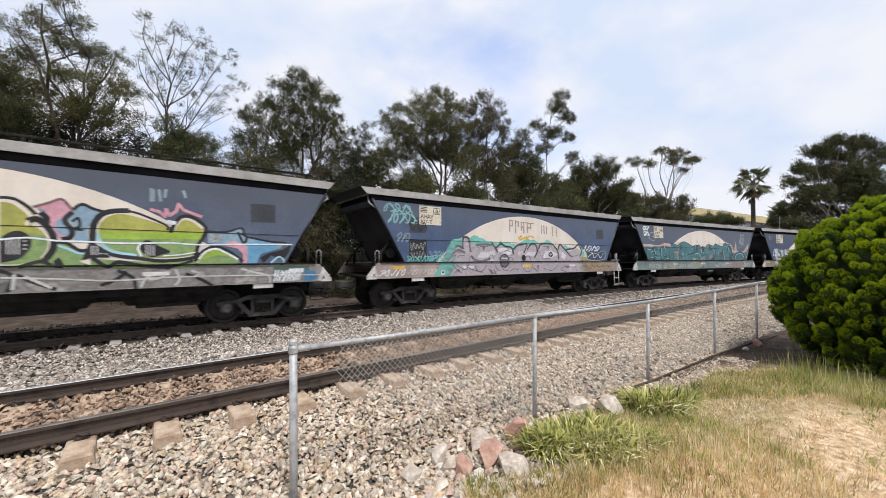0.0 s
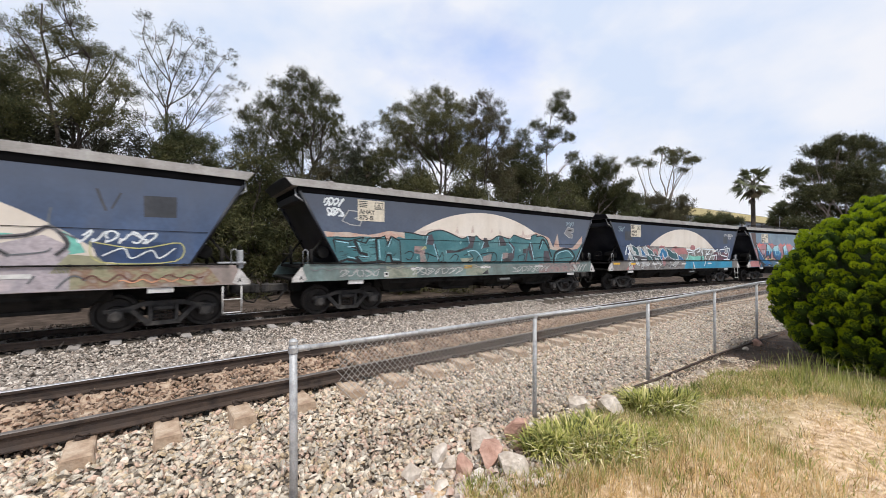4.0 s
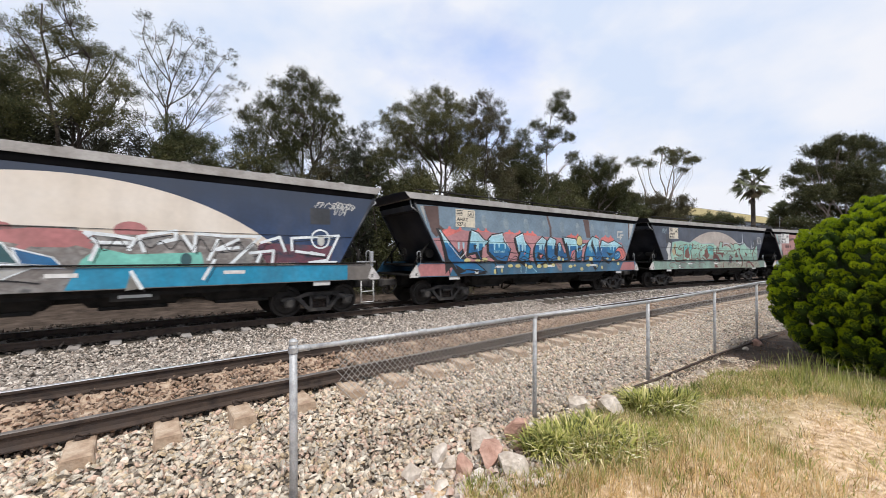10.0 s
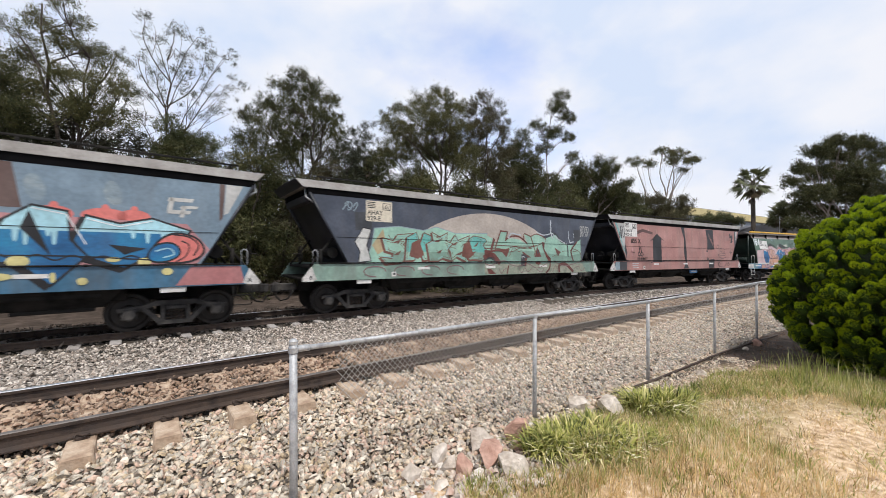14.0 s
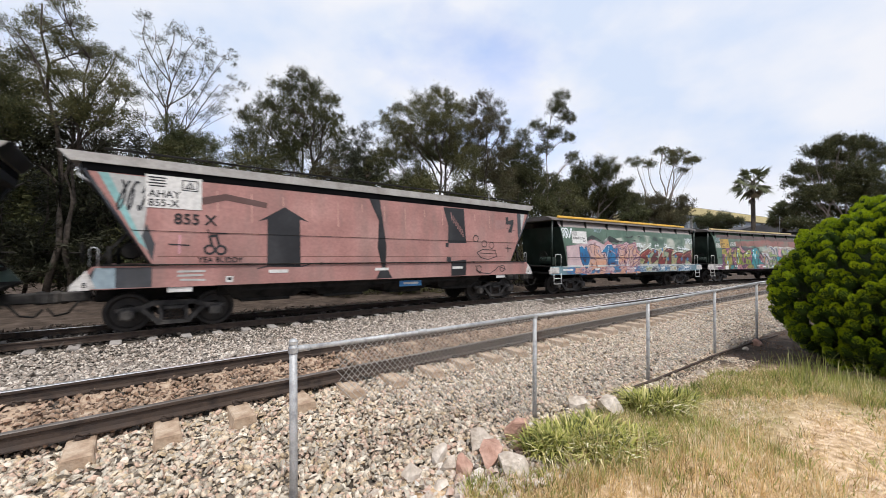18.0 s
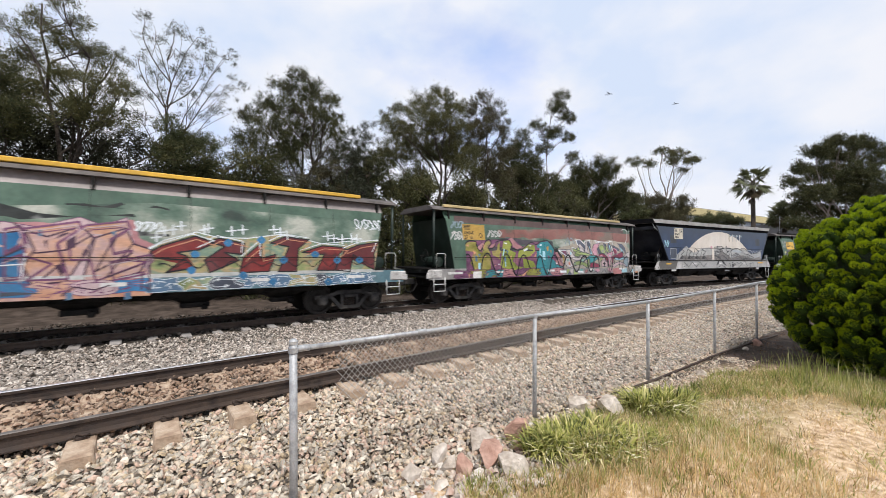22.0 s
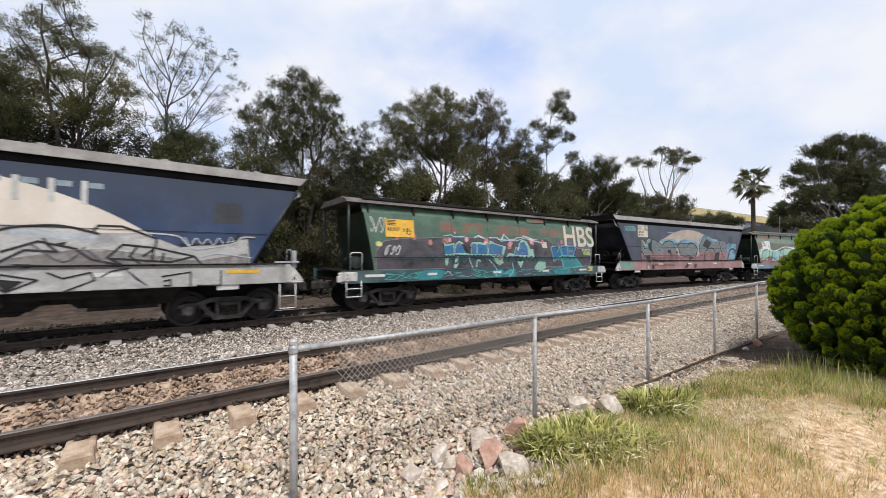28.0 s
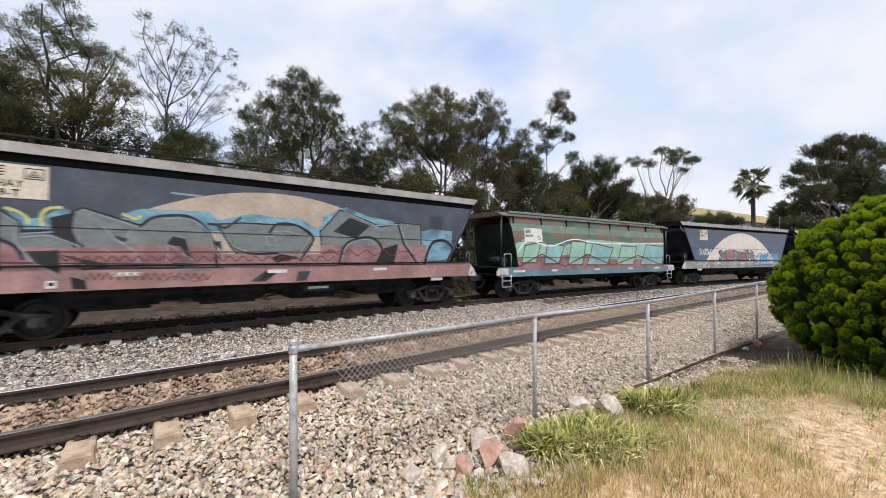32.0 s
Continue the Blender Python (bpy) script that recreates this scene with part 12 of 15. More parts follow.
    m.stroke(curve([(13.14, 1.66), (13.36, 1.82), (13.57, 1.61)]), 0.05, M["iceblue"], 3.4)
    m.stroke(curve([(8.17, 2.15), (8.54, 2.20), (8.94, 2.15), (9.46, 2.14), (10.02, 2.12), (10.84, 2.15), (11.42, 2.12), (12.43, 2.15), (13.69, 2.17)]), 0.035, M["spray_white"], 4.8)
    m.stroke([(10.49, 2.92), (10.64, 2.88), (10.75, 2.77), (10.77, 2.95), (10.84, 2.80), (10.97, 2.92), (11.01, 3.10), (11.11, 2.96), (11.27, 2.90), (11.48, 2.82)], 0.07, M["pinkl"], 4.1)
    m.stroke([(10.82, 2.65), (10.94, 2.63)], 0.09, M["spray_white"], 4.1)
    m.stroke([(10.48, 3.40), (10.49, 3.12)], 0.06, M["haze2"], 3)
    m.stroke([(10.52, 3.38), (10.52, 3.13)], 0.06, M["haze2"], 3)
    m.stroke([(10.63, 3.39), (10.66, 3.14)], 0.06, M["haze2"], 3)
    m.stroke([(10.76, 3.41), (10.74, 3.23)], 0.06, M["haze2"], 3)
    m.stroke([(11.11, 3.42), (11.15, 3.27)], 0.06, M["haze2"], 3)
    cover(m, 12.62)
    m.poly([(0.5, 1.11), (14.2, 1.11), (14.2, 1.57), (0.5, 1.57)], M["grey_mottle"], 1.0)
    m.poly([(13.2, 1.38), (14.2, 1.38), (14.2, 1.55), (13.2, 1.55)], M["rust_mottle"], 1.3)
    m.stroke(curve([(8.19, 1.41), (8.96, 1.36), (9.84, 1.29), (10.85, 1.33), (12.04, 1.33), (13.75, 1.30), (14.82, 1.28)]), 0.035, M["pale_grey"], 3.6)
    m.stroke(curve([(8.19, 1.54), (8.35, 1.43), (8.29, 1.15)]), 0.07, M["ink"], 3)
    m.stroke(curve([(8.41, 1.45), (8.64, 1.30), (8.94, 1.15)]), 0.07, M["ink"], 3)
    m.stroke(curve([(9.93, 1.50), (10.18, 1.34), (10.23, 1.11)]), 0.07, M["ink"], 3)
    m.stroke(curve([(11.19, 1.40), (11.42, 1.30), (11.73, 1.10)]), 0.07, M["ink"], 3)
    m.stroke(curve([(9.65, 1.20), (9.89, 1.31), (10.05, 1.47)]), 0.07, M["ink"], 3)
    m.stroke([(8.37, 1.45), (8.35, 1.18)], 0.05, M["pale_grey"], 3.4)
    m.stroke([(8.52, 1.42), (8.88, 1.18)], 0.05, M["pale_grey"], 3.4)
    m.stroke(curve([(10.33, 1.13), (10.45, 1.36), (10.83, 1.45)]), 0.05, M["pale_grey"], 3.4)
    m.stroke(curve([(10.38, 1.42), (10.53, 1.29), (10.74, 1.35)]), 0.05, M["pale_grey"], 3.4)
    m.stroke(curve([(10.98, 1.50), (11.05, 1.27), (10.97, 1.14)]), 0.05, M["pale_grey"], 3.4)
    m.stroke(curve([(11.30, 1.47), (11.45, 1.41), (11.36, 1.33)]), 0.05, M["pale_grey"], 3.4)
    m.stroke(curve([(12.41, 1.50), (12.71, 1.40), (13.07, 1.30), (13.11, 1.11)]), 0.05, M["pale_grey"], 3.4)
    m.poly([(13.61, 1.48), (14.03, 1.49), (14.03, 1.37), (13.61, 1.37)], M["spray_white"], 3.6)
    m.poly([(14.08, 1.44), (14.33, 1.40), (14.45, 1.23), (14.25, 1.10), (14.05, 1.14)], M["sky2"], 1.4)
    m.tag(13.2, 1.14, 0.76, 0.3, M["spray_white"], 6, 0.022, 14)


def peach_front(m):
    m.poly([(1.87, 2.46), (2.27, 2.51), (2.81, 2.74), (3.17, 2.59), (3.67, 2.43), (4.20, 2.70), (4.69, 2.48), (5.20, 2.53), (5.75, 2.48), (6.72, 2.67), (6.84, 2.24), (7.11, 2.11), (7.08, 0.96), (1.91, 0.97)], M["pinkl2"], 1.2)
    m.poly([(2.27, 2.51), (2.55, 2.81), (2.92, 2.95), (3.32, 2.82), (3.75, 2.65), (4.39, 2.96), (5.20, 2.71), (5.75, 2.67), (6.72, 2.80), (7.04, 2.32), (6.71, 2.31), (3.67, 2.36)], M["black_smoke"], 1.0)
    m.form([(1.87, 2.34), (2.07, 2.36), (2.21, 2.23), (2.38, 2.36), (2.42, 2.18), (2.63, 1.80), (2.46, 1.31), (2.30, 1.27), (2.09, 1.40), (1.89, 1.82)], M["cobalt_mottle"], M["purple2"], ew=0.035, layer=1.6)
    m.form([(2.49, 2.34), (2.69, 2.45), (3.05, 2.47), (3.11, 2.41), (3.42, 2.35), (3.55, 1.99), (3.85, 1.77), (3.97, 1.57), (3.86, 1.28), (3.15, 1.28), (3.03, 1.77), (2.72, 1.82), (2.61, 1.98)], M["peach_mottle"], M["purple2"], ew=0.035, layer=2.0)
    m.form([(2.65, 1.74), (3.07, 1.69), (3.15, 1.28), (2.73, 1.15), (2.55, 1.31)], M["peach_mottle"], M["purple2"], ew=0.035, layer=2.4000000000000004)
    m.form([(3.57, 2.05), (4.07, 2.46), (4.49, 2.47), (4.59, 2.25), (5.04, 2.32), (5.05, 1.89), (5.00, 1.33), (4.41, 1.29), (4.04, 1.19), (4.08, 1.77), (3.89, 2.11)], M["cobalt_mottle"], M["purple2"], ew=0.035, layer=1.6)
    m.form([(5.07, 2.32), (5.36, 2.21), (5.86, 2.45), (6.04, 2.22), (5.92, 1.89), (5.64, 1.31), (5.16, 1.27), (5.05, 1.64), (5.20, 1.95)], M["peach_mottle"], M["purple2"], ew=0.035, layer=2.0)
    m.form([(6.10, 2.22), (6.59, 2.44), (6.71, 2.10), (7.04, 1.97), (6.84, 1.48), (6.34, 1.29), (5.87, 1.05), (5.98, 1.63)], M["peach_mottle"], M["purple2"], ew=0.035, layer=2.4000000000000004)
    m.poly([(2.94, 2.14), (3.04, 2.15), (2.97, 1.90)], M["purple2"], 3.6)
    m.poly([(2.71, 1.54), (2.84, 1.45), (2.73, 1.30)], M["purple2"], 3.6)
    m.poly([(3.24, 1.78), (3.45, 1.77), (3.27, 1.75)], M["purple2"], 3.6)
    m.poly([(3.11, 1.50), (3.21, 1.39), (3.13, 1.28)], M["purple2"], 3.6)
    m.poly([(4.21, 2.21), (4.40, 2.12), (4.26, 1.97)], M["purple2"], 3.6)
    m.poly([(3.72, 1.97), (3.85, 2.02), (3.77, 1.74)], M["purple2"], 3.6)
    m.poly([(4.31, 1.53), (4.70, 1.54), (4.65, 1.45), (4.34, 1.45)], M["purple2"], 3.6)
    m.poly([(4.01, 1.48), (4.27, 1.41), (4.17, 1.36)], M["purple2"], 3.6)
    m.poly([(5.64, 2.15), (5.78, 2.28), (5.78, 2.02), (5.64, 1.96)], M["purple2"], 3.6)
    m.poly([(5.47, 1.64), (5.64, 1.67), (5.59, 1.38)], M["purple2"], 3.6)
    m.poly([(6.31, 2.16), (6.46, 2.30), (6.37, 2.00)], M["purple2"], 3.6)
    m.poly([(5.31, 2.14), (5.36, 2.17), (5.35, 1.98)], M["purple2"], 3.6)
    m.poly([(5.92, 1.99), (5.98, 1.93), (5.87, 1.83)], M["purple2"], 3.6)
    m.poly([(2.19, 1.65), (2.31, 1.75), (2.28, 1.52)], M["purple2"], 3.6)
    m.stroke([(3.05, 2.55), (2.96, 2.01), (3.10, 1.88)], 0.03, M["purple2"], 3.8)
    m.stroke([(3.09, 2.53), (3.18, 2.04), (3.34, 1.96), (3.55, 1.82)], 0.03, M["purple2"], 3.8)
    m.stroke([(2.69, 2.45), (2.74, 2.03)], 0.03, M["purple2"], 3.8)
    m.stroke([(3.07, 1.77), (3.97, 1.71)], 0.03, M["purple2"], 3.8)
    m.stroke([(1.88, 2.02), (2.05, 2.02), (1.99, 1.77)], 0.03, M["purple2"], 3.8)
    m.stroke([(2.09, 1.40), (2.19, 1.67), (2.09, 1.77)], 0.03, M["purple2"], 3.8)
    m.stroke([(4.54, 2.24), (4.31, 1.77), (4.03, 1.71)], 0.03, M["purple2"], 3.8)
    m.stroke([(4.69, 1.77), (5.05, 2.01)], 0.03, M["purple2"], 3.8)
    m.stroke([(5.20, 1.89), (5.64, 1.96), (6.04, 2.29)], 0.03, M["purple2"], 3.8)
    m.stroke([(5.32, 1.39), (5.64, 1.76)], 0.03, M["purple2"], 3.8)
    m.stroke([(6.34, 2.10), (6.10, 1.50), (6.71, 1.90)], 0.03, M["purple2"], 3.8)
    m.stroke([(6.71, 2.10), (6.28, 1.36), (6.84, 1.62)], 0.03, M["purple2"], 3.8)
    m.stroke([(6.91, 1.48), (6.88, 1.07)], 0.03, M["purple2"], 3.8)
    m.stroke([(7.01, 1.62), (7.04, 1.06)], 0.03, M["purple2"], 3.8)
    m.stroke([(4.89, 2.49), (5.07, 2.26)], 0.03, M["purple2"], 3.8)
    m.stroke([(4.49, 2.47), (4.69, 2.48)], 0.03, M["purple2"], 3.8)
    m.stroke([(1.87, 2.35), (2.07, 2.38), (2.21, 2.25)], 0.025, M["spray_white"], 4)
    m.stroke([(3.57, 2.08), (4.07, 2.49), (4.51, 2.50)], 0.025, M["spray_white"], 4)
    m.stroke([(4.01, 1.77), (4.21, 2.41)], 0.025, M["spray_white"], 4)
    m.stroke([(5.00, 1.33), (5.06, 1.89)], 0.025, M["spray_white"], 4)
    m.stroke([(2.46, 1.29), (2.63, 1.74)], 0.025, M["spray_white"], 4)
    m.stroke([(4.69, 1.64), (5.05, 1.67)], 0.025, M["spray_white"], 4)
    m.poly([(2.56, 2.29), (2.62, 2.32), (2.61, 2.19), (2.57, 2.19)], M["steelblue"], 3.7)
    m.poly([(3.28, 2.18), (3.34, 2.21), (3.34, 2.04), (3.29, 2.07)], M["steelblue"], 3.7)
    m.poly([(5.23, 2.36), (5.28, 2.36), (5.28, 2.24), (5.23, 2.23)], M["steelblue"], 3.7)
    m.poly([(4.21, 2.44), (4.26, 2.46), (4.26, 2.24), (4.21, 2.23)], M["steelblue"], 3.7)
    m.poly([(6.34, 2.37), (6.43, 2.40), (6.41, 2.23)], M["steelblue"], 3.7)
    m.poly([(2.27, 1.19), (3.08, 1.23), (3.69, 1.26), (3.74, 0.95), (2.34, 0.94)], M["peach_mottle"], 1.5)
    m.poly([(3.69, 1.21), (4.32, 1.24), (4.23, 0.92), (3.78, 0.97)], M["cobalt_mottle"], 1.6)
    m.poly([(4.41, 1.18), (7.04, 1.20), (7.04, 0.92), (4.41, 0.94)], M["peach_mottle"], 1.5)
    m.poly([(1.90, 1.23), (2.30, 1.23), (2.38, 0.93), (1.91, 0.93)], M["cobalt_mottle"], 1.6)
    m.stroke([(3.12, 1.02), (3.36, 1.17), (3.65, 1.10)], 0.04, M["purple2"], 3.8)
    m.poly([(4.46, 1.10), (4.90, 1.12), (5.32, 1.07), (4.70, 1.04)], M["charcoal"], 3.4)
    m.stroke([(5.59, 1.00), (5.76, 1.18), (6.10, 1.10), (6.34, 1.19)], 0.03, M["purple2"], 3.8)
    m.stroke([(2.27, 1.22), (2.41, 1.01), (2.55, 1.15)], 0.03, M["purple2"], 3.8)
    m.poly([(2.00, 1.23), (2.06, 1.24), (2.06, 1.13), (2.00, 1.11)], M["steelblue"], 3.6)
    m.poly([(2.62, 1.20), (2.69, 1.21), (2.69, 1.09), (2.63, 1.08)], M["steelblue"], 3.6)
    m.poly([(3.32, 1.17), (3.39, 1.18), (3.39, 1.05), (3.32, 1.04)], M["steelblue"], 3.6)
    m.poly([(3.86, 1.14), (3.94, 1.15), (3.94, 1.02), (3.87, 1.01)], M["steelblue"], 3.6)
    m.poly([(4.65, 1.10), (4.74, 1.11), (4.74, 0.98), (4.65, 0.96)], M["steelblue"], 3.6)
    m.poly([(5.65, 1.06), (5.75, 1.07), (5.75, 0.92), (5.65, 0.90)], M["steelblue"], 3.6)
    m.poly([(6.59, 1.01), (6.70, 1.02), (6.71, 0.87), (6.59, 0.85)], M["steelblue"], 3.6)


def block_front(m):
    m.poly([(1.74, 2.02), (1.94, 2.17), (3.62, 2.05), (4.55, 2.01), (7.43, 1.61), (7.43, 1.58), (1.75, 1.63)], M["black_smoke2"], 1.3)
    m.form([(2.05, 2.45), (2.17, 2.46), (2.61, 2.27), (2.77, 1.96), (2.43, 1.95), (2.18, 2.23)], M["deep_teal"], M["spray_white"], ew=0.03, layer=2.0)
    m.form([(2.82, 2.38), (3.20, 2.13), (3.37, 1.85), (3.04, 1.88), (2.92, 2.15)], M["cobalt_mottle"], M["spray_white"], ew=0.03, layer=2.4)
    m.form([(3.49, 2.36), (4.02, 2.17), (4.19, 1.97), (3.71, 1.97), (3.58, 2.11)], M["deep_teal"], M["spray_white"], ew=0.03, layer=2.0)
    m.form([(4.67, 1.98), (4.85, 2.20), (5.08, 2.36), (5.49, 2.12), (5.63, 1.96), (5.30, 1.73), (5.06, 2.01), (5.01, 1.61), (4.75, 1.89)], M["cobalt_mottle"], M["spray_white"], ew=0.03, layer=2.4)
    m.form([(5.32, 2.40), (5.95, 2.22), (6.13, 2.09), (6.56, 2.07), (6.82, 1.62), (6.25, 1.69), (5.72, 1.89), (5.55, 2.21)], M["deep_teal"], M["spray_white"], ew=0.03, layer=2.0)
    m.form([(6.72, 1.97), (7.26, 1.79), (7.40, 1.60), (6.86, 1.61)], M["cobalt_mottle"], M["spray_white"], ew=0.03, layer=2.4)
    m.poly([(1.81, 2.02), (2.15, 2.02), (2.26, 1.64), (2.12, 1.65)], M["deep_teal"], 1.6)
    m.poly([(3.37, 1.96), (4.02, 1.94), (4.07, 1.65), (3.63, 1.64)], M["deep_teal"], 1.6)
    m.poly([(4.12, 1.85), (4.85, 1.83), (4.91, 1.62), (4.26, 1.64)], M["deep_teal"], 1.6)
    m.form([(1.81, 2.44), (1.95, 2.56), (2.07, 2.33), (2.18, 2.15), (2.38, 2.12), (2.43, 1.95), (2.08, 2.02), (1.94, 2.22)], M["silver_mottle"], M["spray_white"], ew=0.025, layer=2.9)
    m.form([(2.55, 2.40), (2.74, 2.46), (2.88, 2.25), (3.01, 1.88), (2.77, 1.90), (2.69, 2.14)], M["silver_mottle"], M["spray_white"], ew=0.025, layer=2.9)
    m.form([(3.15, 2.40), (3.36, 2.48), (3.51, 2.22), (3.62, 1.94), (3.37, 1.99)], M["silver_mottle"], M["spray_white"], ew=0.025, layer=2.9)
    m.form([(4.57, 1.98), (4.77, 2.35), (4.95, 2.32), (4.67, 1.92)], M["silver_mottle"], M["spray_white"], ew=0.025, layer=2.9)
    m.form([(1.74, 2.02), (1.87, 2.12), (2.01, 1.92), (2.19, 1.62), (1.95, 1.57), (1.81, 1.82)], M["silver_mottle"], M["spray_white"], ew=0.025, layer=2.9)
    m.form([(2.93, 1.69), (3.41, 1.68), (3.72, 1.43), (3.46, 1.32), (3.09, 1.34)], M["silver_mottle"], M["spray_white"], ew=0.025, layer=2.9)
    m.form([(2.27, 1.80), (2.51, 1.72), (2.70, 1.35), (2.52, 1.41)], M["silver_mottle"], M["spray_white"], ew=0.025, layer=2.9)
    m.form([(6.13, 1.36), (6.57, 1.66), (7.02, 1.62), (6.69, 1.45), (6.38, 1.25)], M["silver_mottle"], M["spray_white"], ew=0.025, layer=2.9)
    m.form([(1.76, 1.48), (1.95, 1.55), (2.13, 1.17), (1.76, 1.16)], M["silver_mottle"], M["spray_white"], ew=0.025, layer=2.9)
    m.form([(4.26, 1.77), (4.55, 1.74), (4.86, 1.40), (4.55, 1.46)], M["silver_mottle"], M["spray_white"], ew=0.025, layer=2.9)
    m.poly([(5.03, 2.04), (5.39, 1.45), (5.17, 1.26), (5.04, 1.52)], M["pinkl2"], 3.6)
    m.stroke(curve([(4.12, 2.06), (4.21, 2.22), (4.40, 2.23), (4.55, 2.07), (4.50, 2.01)]), 0.13, M["rose"], 1.5)
    m.stroke(curve([(6.07, 2.23), (6.19, 2.33), (6.37, 2.30), (6.47, 2.17)]), 0.1, M["rose"], 1.5)
    m.stroke(curve([(6.82, 2.00), (7.09, 2.20), (7.50, 2.16), (7.83, 2.05)]), 0.13, M["rose"], 1.5)
    m.stroke(curve([(4.90, 2.38), (4.97, 2.50), (5.08, 2.42)]), 0.08, M["rose"], 1.5)
    m.stroke([(3.89, 2.00), (3.98, 1.94), (4.75, 1.86), (4.93, 1.64)], 0.035, M["spray_white"], 4.2)
    m.stroke([(3.37, 1.96), (3.58, 1.94), (3.89, 1.80), (4.12, 1.47), (4.34, 1.11)], 0.035, M["spray_white"], 4.2)
    m.stroke([(5.06, 2.08), (5.27, 1.73), (5.60, 1.92), (5.52, 2.12)], 0.04, M["spray_white"], 4.2)
    m.stroke([(5.84, 1.60), (5.95, 1.37), (5.78, 1.18)], 0.03, M["spray_white"], 4.2)
    m.stroke([(4.56, 1.16), (5.01, 1.45)], 0.03, M["spray_white"], 4.2)
    m.stroke([(1.75, 1.92), (4.07, 1.94), (7.50, 1.61)], 0.02, M["haze3"], 4.2)
    m.stroke([(3.72, 1.31), (3.90, 1.25), (3.76, 1.34), (4.08, 1.42)], 0.02, M["ink"], 4)
    m.stroke([(1.76, 1.28), (2.02, 1.47), (2.30, 1.16)], 0.03, M["ink"], 4)
    m.stroke(curve([(4.56, 1.31), (5.07, 1.20), (5.50, 1.38), (5.96, 1.24), (6.50, 1.35), (7.09, 1.27)]), 0.03, M["ink"], 4)
    m.stroke([(2.39, 1.46), (2.93, 1.50), (3.55, 1.38)], 0.02, M["spray_white"], 4.1)
    m.poly([(1.75, 1.59), (7.50, 1.54), (7.37, 1.10), (1.76, 1.11)], M["grey_mottle"], 1.1)


def blue_letters(m):
    m.poly([(1.07, 2.88), (1.24, 2.89), (1.69, 2.32), (1.86, 1.49), (1.70, 1.39), (1.50, 1.17), (1.46, 1.76), (1.28, 2.47)], M["ink"], 1.8)
    m.form([(1.25, 2.86), (1.48, 2.58), (1.69, 2.36), (2.13, 1.93), (2.30, 2.07), (2.48, 1.62), (2.97, 1.57), (3.48, 1.23), (2.20, 1.17), (1.86, 1.56), (1.65, 1.76), (1.48, 2.28)], M["iceblue"], M["ink"], M["cobalt_mottle"], 2.36, 0.045, 2.0, 0.08, 4, 61)
    m.form([(2.77, 2.86), (3.08, 2.77), (3.41, 2.49), (3.61, 2.46), (3.28, 2.19), (3.22, 1.68), (3.03, 2.04), (2.60, 1.97), (2.68, 2.46)], M["iceblue"], M["ink"], M["cobalt_mottle"], 2.36, 0.045, 2.7, 0.08, 4, 62)
    m.form([(3.64, 2.54), (3.81, 2.70), (4.39, 2.81), (4.46, 2.46), (4.85, 2.15), (4.62, 1.63), (4.10, 1.71), (3.65, 2.05)], M["iceblue"], M["ink"], M["cobalt_mottle"], 2.36, 0.045, 2.0, 0.08, 4, 63)
    m.form([(5.16, 2.67), (5.58, 2.85), (5.67, 2.53), (6.04, 2.19), (5.92, 1.73), (6.05, 1.46), (5.75, 1.53), (5.33, 1.74), (5.45, 2.00), (5.28, 2.22)], M["iceblue"], M["ink"], M["cobalt_mottle"], 2.36, 0.045, 2.7, 0.08, 4, 64)
    m.form([(6.36, 2.26), (6.50, 2.48), (6.84, 2.73), (7.10, 2.58), (6.95, 2.21), (7.01, 1.89), (7.17, 1.63), (6.52, 1.48), (6.37, 1.76), (6.32, 2.07)], M["iceblue"], M["ink"], M["cobalt_mottle"], 2.36, 0.045, 2.0, 0.08, 4, 65)
    m.form([(7.18, 2.52), (7.37, 2.73), (7.76, 2.62), (7.71, 2.10), (7.88, 1.76), (7.93, 2.45), (8.05, 2.49), (8.36, 1.97), (8.55, 2.04), (8.81, 1.72), (8.06, 1.65), (7.38, 1.56), (7.16, 1.82)], M["iceblue"], M["ink"], M["cobalt_mottle"], 2.36, 0.045, 2.7, 0.08, 4, 66)
    m.form([(8.32, 2.75), (9.20, 2.70), (9.42, 2.44), (10.08, 2.50), (9.85, 2.38), (9.21, 2.20), (8.74, 1.72), (8.55, 2.26)], M["iceblue"], M["ink"], M["cobalt_mottle"], 2.36, 0.045, 3.4, 0.08, 4, 67)
    m.form([(9.31, 2.13), (9.71, 2.14), (9.64, 1.67), (9.28, 1.71)], M["iceblue"], M["ink"], M["cobalt_mottle"], 2.36, 0.045, 2.0, 0.08, 4, 68)
    m.form([(10.23, 2.55), (10.59, 2.85), (11.09, 2.76), (11.14, 2.17), (11.40, 1.83), (10.88, 1.25), (10.39, 1.75), (9.93, 1.67), (10.00, 2.06)], M["iceblue"], M["ink"], M["cobalt_mottle"], 2.36, 0.045, 2.7, 0.08, 4, 69)
    m.form([(11.40, 2.69), (11.95, 2.54), (12.53, 2.69), (13.25, 2.44), (13.04, 2.02), (12.43, 1.83), (12.04, 1.57), (11.40, 1.83), (11.22, 2.17)], M["iceblue"], M["ink"], M["cobalt_mottle"], 2.36, 0.045, 2.0, 0.08, 4, 70)
    m.poly([(5.62, 1.73), (5.76, 1.70), (5.68, 1.52)], M["ink"], 4.6)
    m.poly([(6.55, 2.04), (6.95, 1.90), (6.66, 1.68), (6.44, 1.79)], M["ink"], 4.6)
    m.poly([(7.62, 1.96), (7.71, 2.55), (7.88, 1.79)], M["ink"], 4.6)
    m.poly([(10.43, 2.40), (10.55, 2.77), (10.88, 1.83)], M["ink"], 4.6)
